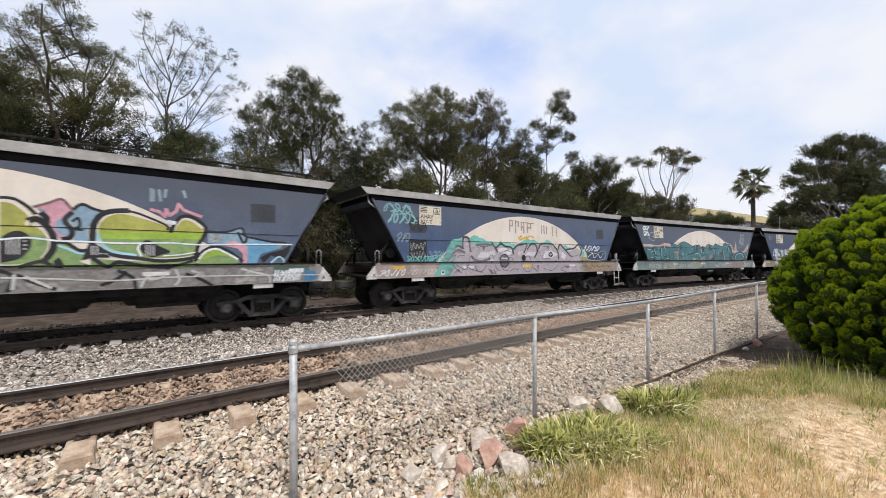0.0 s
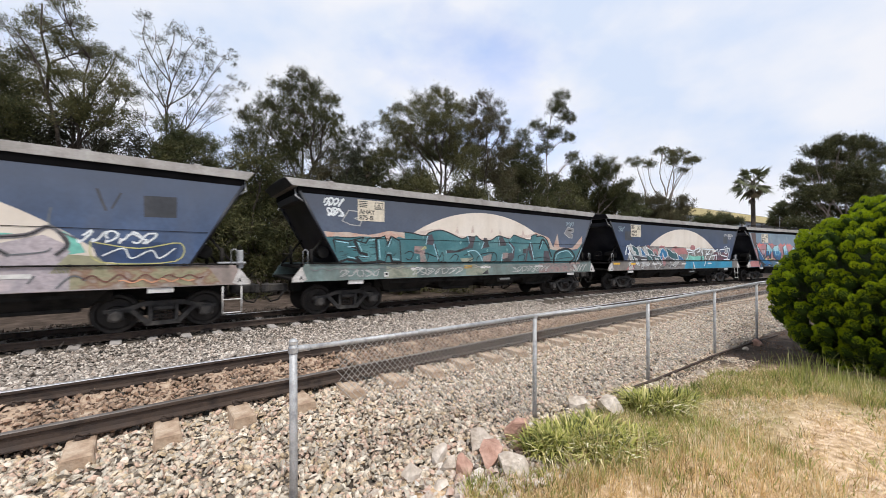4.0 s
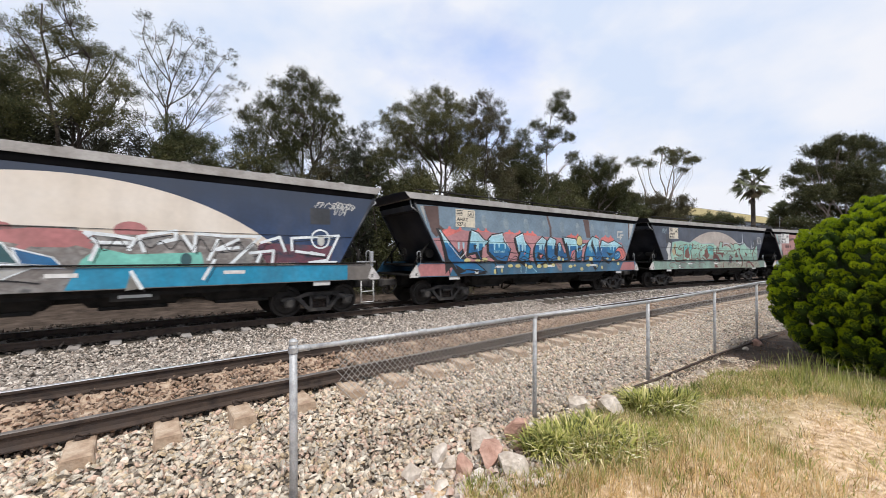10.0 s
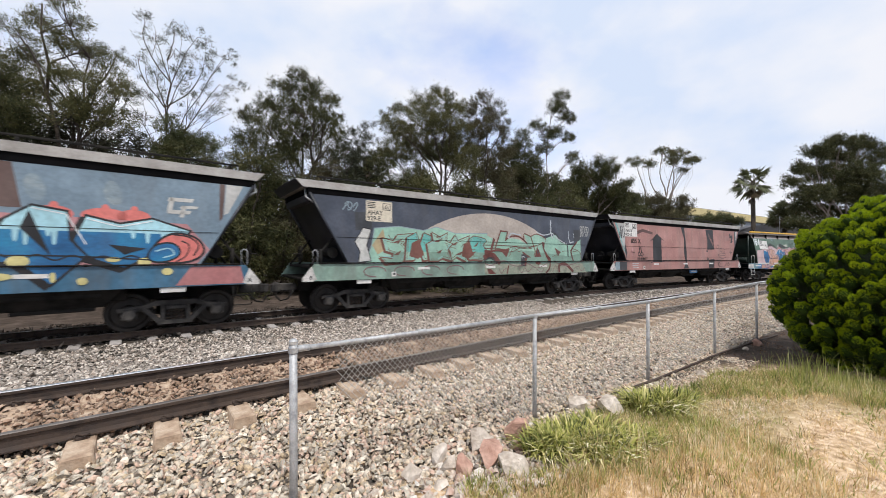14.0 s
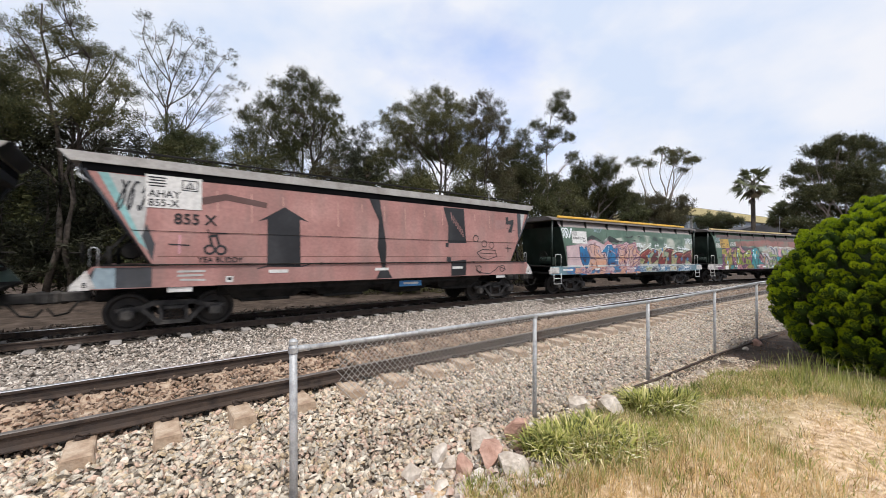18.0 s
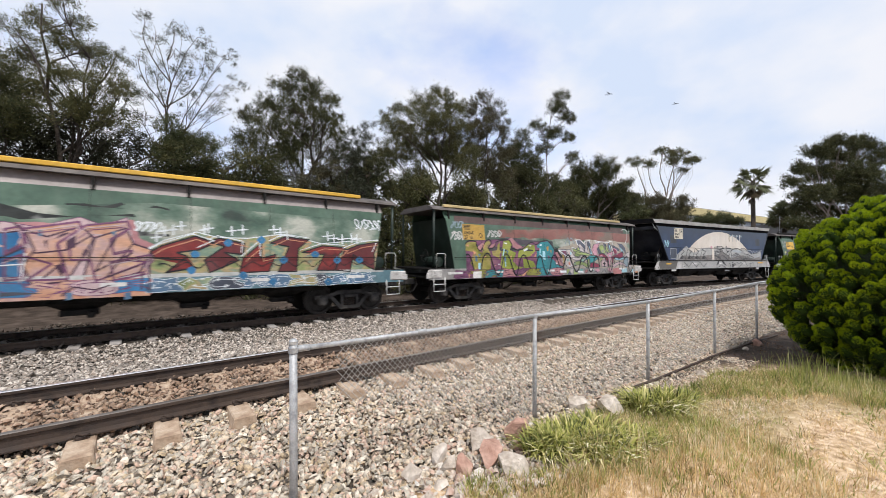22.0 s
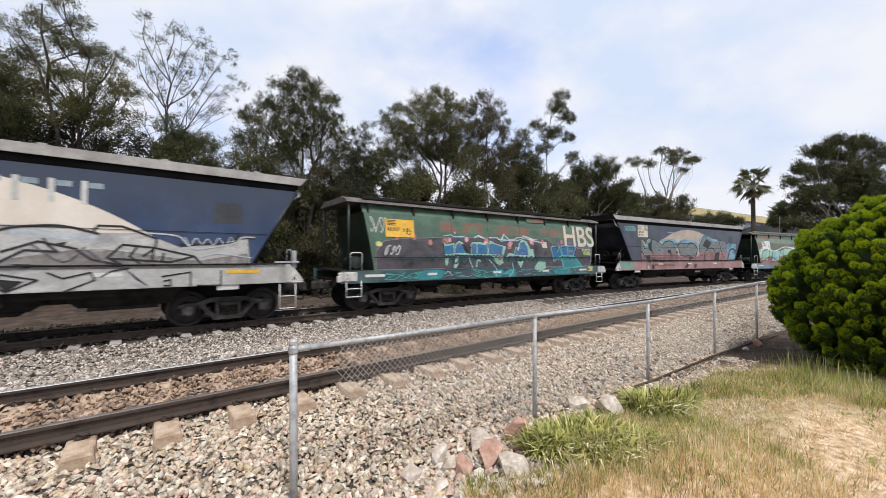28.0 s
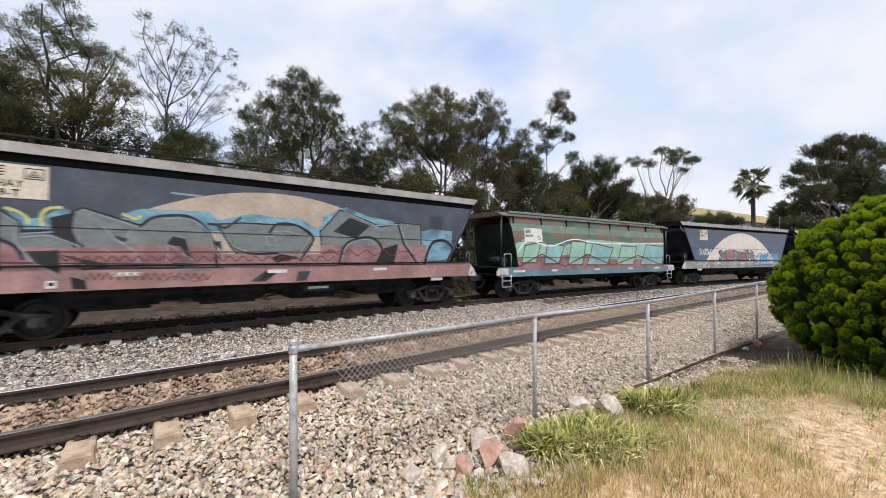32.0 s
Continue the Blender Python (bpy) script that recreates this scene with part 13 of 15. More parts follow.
    m.poly([(11.76, 2.09), (12.43, 2.01), (12.04, 1.87)], M["ink"], 4.6)
    m.poly([(8.42, 2.36), (8.54, 2.55), (8.81, 1.72), (8.61, 1.79)], M["ink"], 4.6)
    m.poly([(7.38, 1.69), (7.60, 1.72), (7.46, 1.59)], M["ink"], 4.6)
    m.poly([(2.11, 1.82), (2.30, 2.07), (2.42, 1.72)], M["ink"], 4.6)
    m.poly([(3.09, 2.04), (3.28, 2.12), (3.25, 1.68)], M["ink"], 4.6)
    m.poly([(1.92, 1.55), (2.49, 1.27), (2.14, 1.18)], M["ink"], 4.6)
    m.poly([(2.84, 2.29), (3.02, 2.30), (2.90, 2.04)], M["ink"], 4.6)
    m.poly([(6.63, 1.89), (6.85, 1.94), (6.71, 1.76)], M["pink"], 4.8)
    m.poly([(8.94, 2.12), (9.14, 2.16), (8.81, 1.79)], M["pink"], 4.8)
    m.poly([(5.65, 2.00), (5.74, 2.00), (5.70, 1.88)], M["pink"], 4.8)
    m.stroke([(1.22, 2.82), (1.69, 2.28), (2.19, 1.76), (2.48, 2.03)], 0.022, M["spray_white"], 5.0)
    m.stroke([(2.77, 2.84), (3.08, 2.74), (3.38, 2.46)], 0.022, M["spray_white"], 5.0)
    m.stroke([(3.81, 2.68), (4.35, 2.77), (4.81, 2.15)], 0.022, M["spray_white"], 5.0)
    m.stroke([(5.16, 2.65), (5.58, 2.82), (5.69, 2.50)], 0.022, M["spray_white"], 5.0)
    m.stroke([(6.50, 2.47), (6.84, 2.70), (7.10, 2.55)], 0.022, M["spray_white"], 5.0)
    m.stroke([(7.37, 2.71), (7.75, 2.60)], 0.022, M["spray_white"], 5.0)
    m.stroke([(8.32, 2.73), (9.20, 2.66)], 0.022, M["spray_white"], 5.0)
    m.stroke([(10.59, 2.81), (11.09, 2.71), (11.40, 2.09)], 0.022, M["spray_white"], 5.0)
    m.stroke([(11.40, 2.64), (11.95, 2.49), (12.53, 2.65)], 0.022, M["spray_white"], 5.0)
    m.stroke(curve([(4.72, 2.04), (5.17, 1.99), (5.57, 2.06), (6.05, 1.94), (6.65, 2.01), (7.38, 1.72), (8.30, 1.83), (9.21, 1.71), (9.93, 1.83), (11.14, 1.83), (12.53, 1.74)]), 0.03, M["ink"], 4.9)
    m.stroke(curve([(1.91, 1.96), (2.48, 1.82), (3.48, 1.68), (4.32, 1.55), (5.24, 1.75), (6.46, 1.61), (8.05, 1.64)]), 0.03, M["ink"], 4.9)
    m.stroke([(2.14, 1.18), (2.49, 1.34), (3.48, 1.23)], 0.05, M["ink"], 4.0)
    m.stroke([(1.60, 1.63), (1.71, 1.16)], 0.05, M["ink"], 4.0)
    m.stroke([(3.96, 1.56), (4.07, 1.14)], 0.05, M["ink"], 4.0)
    m.stroke(curve([(5.44, 1.42), (5.46, 1.16)]), 0.025, M["iceblue"], 4.4)
    m.stroke(curve([(5.79, 1.38), (5.73, 1.14)]), 0.025, M["iceblue"], 4.4)
    m.stroke(curve([(6.10, 1.40), (6.42, 1.17)]), 0.025, M["iceblue"], 4.4)
    m.poly([(7.71, 1.52), (8.15, 1.51), (8.15, 1.16), (7.95, 1.20)], M["mauve_mottle"], 3.0)


def sea_lines(m):
    m.poly([(7.05, 2.75), (7.56, 2.56), (7.74, 2.23), (7.97, 2.90), (8.37, 2.88), (8.26, 2.55), (8.58, 2.62), (9.09, 2.57), (9.56, 2.39), (9.36, 2.85), (9.79, 2.73), (10.20, 2.85), (10.74, 2.66), (11.50, 2.87), (11.88, 2.55), (12.41, 2.40), (12.83, 2.41), (13.42, 2.70), (13.46, 1.53), (7.07, 1.58)], M["sea"], 1.3)
    m.poly([(7.06, 2.07), (7.56, 2.13), (8.11, 2.04), (9.19, 2.11), (10.05, 2.07), (10.91, 1.99), (12.48, 1.86), (13.46, 2.02), (13.46, 1.53), (7.07, 1.58)], M["sea2"], 1.5)
    m.poly([(7.07, 1.53), (13.50, 1.51), (13.90, 1.06), (7.08, 1.12)], M["mist_mottle"], 1.2)
    m.stroke([(7.65, 2.18), (7.97, 2.90), (8.37, 2.88), (8.24, 2.52)], 0.06, M["maroon_brown"], 3.8)
    m.stroke([(7.59, 2.54), (7.44, 2.12)], 0.12, M["maroon_brown"], 3.8)
    m.poly([(7.06, 2.12), (7.36, 2.08), (7.67, 2.14), (8.48, 2.16), (8.29, 1.80), (8.04, 2.02), (7.67, 2.08), (7.36, 2.02), (7.07, 1.94)], M["maroon_brown"], 3.6)
    m.stroke(curve([(7.07, 1.81), (7.29, 1.91), (7.57, 1.87), (7.88, 1.59)]), 0.2, M["maroon_brown"], 3.5)
    m.stroke(curve([(7.07, 1.70), (7.30, 1.80), (7.54, 1.75), (7.72, 1.59)]), 0.12, M["patch"], 3.4)
    m.poly([(9.34, 2.85), (9.40, 2.53), (9.56, 2.39), (9.30, 2.61)], M["maroon_brown"], 3.7)
    m.stroke([(9.39, 2.85), (9.79, 2.73), (10.08, 2.07), (9.99, 1.83)], 0.05, M["brown"], 3.8)
    m.poly([(10.20, 2.32), (10.50, 1.83), (10.05, 1.83)], M["maroon_brown"], 3.7)
    m.poly([(10.23, 2.17), (10.31, 1.98), (10.18, 1.98)], M["patch"], 3.9)
    m.poly([(10.52, 2.51), (10.74, 2.48), (10.68, 2.21), (10.94, 1.89), (11.14, 1.76), (11.09, 1.50), (10.80, 1.83), (10.60, 2.21)], M["maroon_brown"], 3.7)
    m.poly([(11.41, 2.26), (11.85, 2.07), (11.66, 1.86)], M["maroon_brown"], 3.7)
    m.poly([(9.19, 1.94), (9.37, 1.94), (9.66, 1.80), (9.38, 1.76), (9.38, 1.42), (9.13, 1.43)], M["patch"], 3.6)
    m.poly([(9.24, 2.08), (9.80, 1.80), (9.56, 1.80), (9.47, 1.42), (9.33, 1.42), (9.38, 1.77)], M["maroon_brown"], 3.5)
    m.stroke(curve([(10.73, 2.82), (11.25, 2.90), (11.56, 2.88), (11.88, 2.57), (12.34, 2.43), (12.41, 1.86)]), 0.08, M["patch"], 3.8)
    m.stroke(curve([(13.12, 2.57), (12.76, 2.26), (12.65, 2.05), (12.80, 1.65)]), 0.09, M["maroon_brown"], 3.8)
    m.stroke(curve([(12.69, 2.26), (13.35, 2.05), (13.43, 1.60)]), 0.03, M["brown"], 3.8)
    m.stroke(curve([(8.28, 2.55), (8.58, 2.69), (9.00, 2.71), (9.37, 2.55), (9.56, 2.39)]), 0.06, M["maroon_brown"], 3.7)
    m.stroke(curve([(9.79, 2.73), (10.20, 2.85), (10.74, 2.69), (10.79, 2.53)]), 0.045, M["brown"], 3.8)
    m.poly([(10.03, 1.57), (10.26, 1.64), (10.47, 1.56), (10.26, 1.46)], M["maroon_brown"], 3.7)
    m.stroke(curve([(7.06, 2.30), (7.74, 2.31), (8.42, 2.29), (9.19, 2.30), (10.05, 2.32), (10.63, 2.46)]), 0.03, M["brown"], 4)
    m.stroke(curve([(7.06, 2.16), (7.74, 2.18), (8.23, 2.14), (8.75, 2.27), (9.37, 2.20), (10.15, 2.32)]), 0.03, M["brown"], 4)
    m.stroke(curve([(7.07, 1.94), (7.57, 2.05), (7.96, 2.06), (8.59, 2.04), (9.19, 2.23), (9.85, 2.19)]), 0.025, M["brown"], 4)
    m.stroke(curve([(8.43, 1.82), (8.71, 2.21), (9.01, 2.05), (9.19, 2.11)]), 0.02, M["brown"], 4)
    m.stroke(curve([(11.26, 1.83), (12.14, 2.11), (13.43, 2.06)]), 0.02, M["brown"], 4)
    m.stroke(curve([(7.07, 1.58), (7.40, 1.47), (7.75, 1.62), (8.24, 1.66), (8.52, 1.50), (9.02, 1.43), (9.57, 1.53), (10.16, 1.33), (10.80, 1.51), (11.26, 1.63), (12.14, 1.41), (13.43, 1.60)]), 0.03, M["dusk"], 4)
    m.poly([(7.21, 1.33), (7.41, 1.35), (7.69, 1.13), (7.28, 1.13)], M["maroon_brown"], 1.8)
    m.stroke([(8.40, 1.45), (8.32, 1.13)], 0.07, M["maroon_brown"], 3.5)
    m.stroke(curve([(11.73, 1.15), (11.75, 1.45), (12.21, 1.48), (12.76, 1.14)]), 0.14, M["maroon_brown"], 3.4)
    m.stroke(curve([(11.09, 1.63), (11.03, 1.31), (10.81, 1.12)]), 0.1, M["maroon_brown"], 3.4)
    m.stroke(curve([(7.85, 1.36), (7.98, 1.14), (8.13, 1.29), (8.28, 1.34)]), 0.03, M["dusk"], 3.5)
    m.stroke(curve([(9.02, 1.37), (9.20, 1.14), (9.38, 1.36), (9.57, 1.18), (9.86, 1.34)]), 0.03, M["dusk"], 3.5)
    m.stroke(curve([(10.16, 1.27), (10.48, 1.14), (10.64, 1.32)]), 0.03, M["dusk"], 3.5)
    m.stroke(curve([(11.27, 1.17), (11.44, 1.43), (11.63, 1.15)]), 0.03, M["dusk"], 3.5)
    m.stroke(curve([(12.83, 1.25), (13.20, 1.38), (13.43, 1.15), (13.74, 1.30)]), 0.03, M["dusk"], 3.5)
    m.stroke(curve([(8.42, 2.61), (8.58, 2.82), (8.92, 2.79), (9.18, 2.78)]), 0.06, M["haze3"], 3.9)
    m.stroke(curve([(10.19, 2.94), (10.68, 2.82), (11.25, 2.92), (11.43, 2.80), (11.88, 2.59), (12.34, 2.43)]), 0.05, M["haze3"], 3.9)
    m.stroke([(11.16, 3.51), (11.16, 2.95), (11.28, 2.69)], 0.07, M["haze3"], 3.9)
    m.stroke([(12.49, 3.05), (12.47, 2.76), (12.58, 2.51), (12.86, 2.57)], 0.06, M["haze3"], 3.9)
    m.stroke([(12.86, 2.96), (12.89, 2.78)], 0.04, M["haze3"], 3.9)
    m.stroke([(9.22, 1.77), (9.26, 1.87), (9.40, 1.81)], 0.03, M["haze3"], 4)


def purple_front(m):
    m.poly([(1.46, 2.36), (1.59, 2.44), (2.72, 2.53), (3.43, 2.54), (3.98, 2.63), (4.58, 2.26), (5.11, 2.47), (5.69, 2.49), (6.24, 2.57), (6.63, 2.18), (7.35, 1.39), (7.10, 0.93), (1.49, 0.99)], M["purple_mottle"], 1.0)
    m.poly([(1.96, 2.46), (3.34, 2.59), (3.98, 2.65), (4.68, 2.57), (5.93, 2.56), (6.56, 2.56), (6.69, 2.11), (4.28, 2.07), (2.15, 2.08)], M["black_smoke2"], 0.9)
    m.poly([(3.20, 2.96), (8.42, 3.20), (8.39, 2.64), (6.56, 2.60), (4.63, 2.60), (3.25, 2.62)], M["brick_mottle"], 0.8)
    m.poly([(1.46, 2.34), (1.65, 2.42), (1.97, 2.41), (2.15, 2.08), (2.30, 1.98), (2.28, 1.46), (1.92, 1.31), (1.68, 1.57), (1.84, 2.02), (1.47, 2.07)], M["olive_mottle"], 1.6)
    m.poly([(2.30, 2.03), (2.48, 2.41), (2.68, 2.50), (2.76, 2.37), (2.61, 2.15), (2.73, 1.93), (2.74, 1.34), (2.17, 1.31), (2.27, 1.67)], M["olive_mottle"], 1.6)
    m.poly([(2.81, 2.07), (3.09, 2.10), (3.13, 2.33), (3.26, 2.45), (3.24, 2.11), (3.35, 2.05), (3.22, 1.94), (3.23, 1.71), (3.10, 1.82), (2.85, 1.88)], M["olive_mottle"], 1.6)
    m.poly([(3.35, 1.99), (3.47, 2.48), (3.79, 2.54), (3.96, 2.33), (3.80, 2.12), (4.18, 2.01), (3.99, 1.65), (4.29, 1.40), (4.64, 1.39), (4.29, 1.28), (3.81, 1.24), (3.45, 1.28), (3.27, 1.49)], M["lime_fade2"], 1.6)
    m.poly([(4.38, 2.10), (4.95, 2.40), (5.34, 2.35), (5.37, 2.09), (5.06, 1.86), (4.28, 1.76), (4.30, 1.95)], M["lime_fade2"], 1.6)
    m.poly([(4.58, 1.76), (5.23, 1.63), (5.40, 1.37), (4.64, 1.33)], M["lime_fade2"], 1.6)
    m.poly([(5.51, 2.35), (5.75, 2.49), (6.24, 2.55), (6.66, 2.18), (6.49, 1.76), (7.10, 1.33), (7.03, 0.97), (5.35, 0.99), (5.45, 1.63)], M["teal2"], 1.6)
    m.poly([(1.49, 1.23), (1.78, 1.27), (2.21, 1.28), (2.10, 1.00), (1.49, 0.99)], M["olive_mottle"], 1.6)
    m.poly([(2.55, 1.24), (3.81, 1.24), (3.77, 1.00), (2.47, 1.03)], M["olive_mottle"], 1.6)
    m.poly([(3.90, 1.21), (4.80, 1.25), (4.59, 1.00), (4.00, 1.01)], M["lime_fade2"], 1.6)
    m.poly([(3.79, 2.59), (3.98, 2.66), (4.27, 2.37), (4.58, 2.26), (4.23, 2.13), (3.98, 2.30)], M["pinkl2"], 2.0)
    m.poly([(2.04, 2.21), (2.26, 2.35), (2.41, 2.41), (2.30, 2.19), (2.19, 2.08)], M["pinkl2"], 2.0)
    m.poly([(2.60, 2.20), (2.88, 2.35), (3.09, 2.41), (2.92, 2.21)], M["pinkl2"], 2.0)
    m.poly([(6.63, 2.11), (6.89, 2.04), (7.35, 1.39), (7.10, 1.47)], M["pinkl2"], 2.0)
    m.stroke(curve([(1.46, 2.34), (1.62, 2.45), (1.97, 2.43), (2.02, 2.26), (2.19, 2.06), (2.48, 2.44), (2.70, 2.53), (2.78, 2.38), (2.60, 2.17), (2.90, 2.21), (3.09, 2.45), (3.43, 2.52), (3.79, 2.54), (3.96, 2.33), (3.89, 2.24), (4.23, 2.13), (4.58, 2.17), (5.11, 2.47), (5.45, 2.38), (5.69, 2.49), (6.24, 2.57), (6.63, 2.21), (6.73, 2.04)]), 0.04, M["ink"], 3.6)
    m.stroke(curve([(1.47, 1.91), (1.60, 1.91), (1.74, 1.67), (1.84, 1.34)]), 0.055, M["ink"], 4.4)
    m.stroke(curve([(2.21, 1.33), (2.31, 1.74), (2.49, 1.96), (2.69, 1.88), (2.94, 1.28), (3.11, 1.10), (3.28, 1.26), (3.40, 1.71), (3.55, 1.95), (3.76, 1.82), (4.00, 1.23), (4.19, 1.05), (4.29, 1.34), (4.48, 1.83), (4.74, 1.86), (5.01, 1.32)]), 0.055, M["ink"], 4.4)
    m.stroke(curve([(5.37, 1.24), (5.51, 1.73), (5.72, 1.86), (5.93, 1.29), (6.12, 1.02), (6.30, 1.28), (6.49, 1.83), (6.76, 1.86), (7.03, 1.33)]), 0.055, M["ink"], 4.4)
    m.poly([(1.80, 2.10), (1.98, 1.98), (1.86, 1.92)], M["peach"], 3.6)
    m.poly([(2.32, 2.24), (2.43, 2.38), (2.39, 2.14)], M["peach"], 3.6)
    m.poly([(2.29, 1.80), (2.53, 1.82), (2.42, 1.86)], M["peach"], 3.6)
    m.poly([(5.28, 1.83), (5.48, 2.06), (5.37, 1.83)], M["peach"], 3.6)
    m.poly([(3.80, 1.77), (3.99, 2.00), (3.85, 1.74)], M["peach"], 3.6)
    m.poly([(2.92, 1.46), (3.04, 1.46), (2.98, 1.50)], M["peach"], 3.6)
    m.poly([(1.46, 2.26), (1.59, 2.32), (1.63, 2.22)], M["peach"], 3.6)
    m.poly([(5.06, 1.92), (5.17, 1.99), (5.14, 1.86)], M["peach"], 3.6)
    m.poly([(1.58, 1.18), (1.67, 1.08), (1.60, 1.01)], M["peach"], 3.6)
    m.poly([(2.47, 1.06), (2.59, 1.18), (2.57, 1.08)], M["peach"], 3.6)
    m.poly([(4.49, 1.03), (4.85, 1.23), (4.64, 0.99)], M["peach"], 3.6)
    m.poly([(5.84, 2.09), (6.02, 2.10), (6.02, 1.69), (5.84, 1.73)], M["iceblue"], 3.6)
    m.poly([(3.46, 2.17), (3.52, 2.17), (3.44, 1.85), (3.39, 1.85)], M["iceblue"], 3.6)
    m.poly([(5.66, 2.22), (5.75, 2.19), (5.69, 1.96), (5.84, 1.86), (5.63, 1.89)], M["iceblue"], 3.6)
    m.poly([(2.07, 1.59), (2.20, 1.59), (2.19, 1.33), (2.07, 1.33)], M["iceblue"], 3.6)
    m.poly([(3.51, 1.60), (3.57, 1.62), (3.58, 1.42), (3.53, 1.42)], M["iceblue"], 3.6)
    m.poly([(3.52, 2.43), (3.68, 2.42), (3.66, 2.37), (3.53, 2.37)], M["spray_white"], 3.6)
    m.poly([(4.63, 2.14), (4.90, 2.24), (4.87, 2.13), (4.66, 2.06)], M["spray_white"], 3.6)
    m.poly([(5.69, 2.39), (5.81, 2.40), (5.79, 2.33), (5.69, 2.33)], M["spray_white"], 3.6)
    m.poly([(4.95, 2.33), (5.14, 2.34), (5.11, 2.29)], M["spray_white"], 3.6)
    m.poly([(3.10, 1.53), (3.23, 1.54), (3.21, 1.48)], M["spray_white"], 3.6)
    m.poly([(6.69, 1.55), (6.86, 1.56), (6.83, 1.48)], M["spray_white"], 3.6)
    m.poly([(1.91, 1.87), (2.03, 1.85), (2.02, 1.62), (1.93, 1.67)], M["steelblue"], 3.4)
    m.poly([(2.07, 1.95), (2.18, 1.93), (2.16, 1.80)], M["steelblue"], 3.4)
    m.poly([(3.46, 1.82), (3.57, 1.85), (3.58, 1.65), (3.49, 1.62)], M["steelblue"], 3.4)
    m.poly([(3.61, 2.11), (3.71, 2.09), (3.69, 1.94)], M["steelblue"], 3.4)
    m.poly([(6.11, 2.30), (6.27, 2.31), (6.24, 2.10), (6.14, 2.10)], M["ochre"], 3.4)
    m.poly([(6.36, 2.14), (6.46, 2.14), (6.43, 1.97)], M["ochre"], 3.4)
    m.poly([(6.17, 1.90), (6.33, 1.86), (6.24, 1.73)], M["purple"], 3.4)
    m.poly([(3.99, 1.77), (4.04, 1.65), (3.99, 1.59)], M["purple"], 3.4)
    m.poly([(4.28, 1.64), (4.36, 1.64), (4.31, 1.55)], M["purple"], 3.4)
    m.poly([(1.79, 1.24), (2.23, 1.25), (2.23, 0.97), (1.80, 0.98)], M["white"], 4.6)


def ocean_front(m):
    m.poly([(3.74, 2.58), (4.25, 2.56), (4.81, 2.60), (5.29, 2.57), (5.49, 2.70), (5.80, 2.51), (6.46, 2.61), (7.51, 2.50), (8.28, 2.68), (8.92, 2.57), (9.68, 2.34), (9.90, 2.35), (9.82, 1.46), (9.53, 1.11), (3.78, 1.29)], M["black_smoke2"], 1.0)
    m.poly([(3.77, 1.82), (9.39, 1.79), (9.46, 1.29), (3.78, 1.36)], M["deep_teal"], 1.2)
    m.form([(3.75, 2.41), (3.85, 2.29), (4.26, 2.37), (4.20, 1.87), (3.77, 1.87)], M["sea"], M["ink"], ew=0.025, layer=1.6)
    m.poly([(3.76, 2.21), (4.17, 2.28), (4.17, 1.95), (3.76, 1.92)], M["indigo_mottle"], 2.2)
    m.form([(4.20, 1.92), (4.26, 2.31), (4.44, 2.44), (4.62, 2.39), (4.82, 2.14), (5.02, 1.88)], M["sea"], M["ink"], ew=0.025, layer=1.6)
    m.poly([(4.23, 1.97), (4.31, 2.28), (4.47, 2.38), (4.62, 2.24), (4.74, 1.98)], M["indigo_mottle"], 2.2)
    m.form([(5.00, 1.88), (5.07, 2.39), (5.46, 2.43), (5.90, 2.32), (5.90, 1.88)], M["sea"], M["ink"], ew=0.025, layer=1.6)
    m.poly([(5.04, 1.93), (5.09, 2.34), (5.31, 2.35), (5.32, 1.93)], M["indigo_mottle"], 2.2)
    m.form([(5.90, 1.91), (5.96, 2.41), (6.08, 2.50), (6.31, 2.39), (6.94, 2.26), (6.76, 1.83), (6.67, 1.58), (6.37, 1.53), (6.18, 1.80)], M["sea"], M["ink"], ew=0.025, layer=1.6)
    m.poly([(5.95, 1.94), (5.99, 2.32), (6.12, 2.38), (6.76, 2.25), (6.66, 1.92)], M["indigo_mottle"], 2.2)
    m.form([(7.34, 1.89), (7.51, 2.28), (7.62, 2.22), (7.79, 2.52), (7.97, 2.59), (8.21, 2.50), (8.43, 2.17), (8.59, 2.17), (8.68, 1.76), (8.46, 1.76)], M["sea"], M["ink"], ew=0.025, layer=1.6)
    m.poly([(7.40, 1.92), (7.54, 2.25), (7.65, 2.05), (7.82, 2.45), (8.06, 2.48), (8.24, 2.23), (8.27, 1.90)], M["indigo_mottle"], 2.2)
    m.poly([(5.36, 1.93), (5.37, 2.35), (5.50, 2.33), (5.87, 2.29), (5.87, 1.94)], M["indigo_mottle"], 2.2)
    m.poly([(4.17, 1.42), (4.27, 1.82), (4.40, 1.85), (4.38, 1.51), (4.28, 1.39)], M["sea"], 2.4)
    m.poly([(3.77, 1.77), (3.95, 1.77), (3.87, 1.48), (3.77, 1.58)], M["sea"], 2.4)
    m.poly([(6.23, 1.77), (6.52, 1.47), (6.77, 1.58), (6.66, 1.73)], M["sea"], 2.4)
    m.poly([(7.57, 1.63), (7.97, 1.66), (7.80, 1.34)], M["sea"], 2.4)
    m.poly([(8.59, 1.31), (8.91, 1.62), (9.39, 1.61), (9.42, 1.33), (8.98, 1.16)], M["sea"], 2.4)
    m.poly([(5.26, 1.44), (5.32, 1.71), (5.55, 1.74), (5.51, 1.63), (5.34, 1.66), (5.33, 1.41)], M["sea"], 2.4)
    m.poly([(6.89, 1.80), (7.07, 1.98), (7.29, 1.98), (7.45, 1.83), (7.18, 1.86)], M["sea"], 2.4)
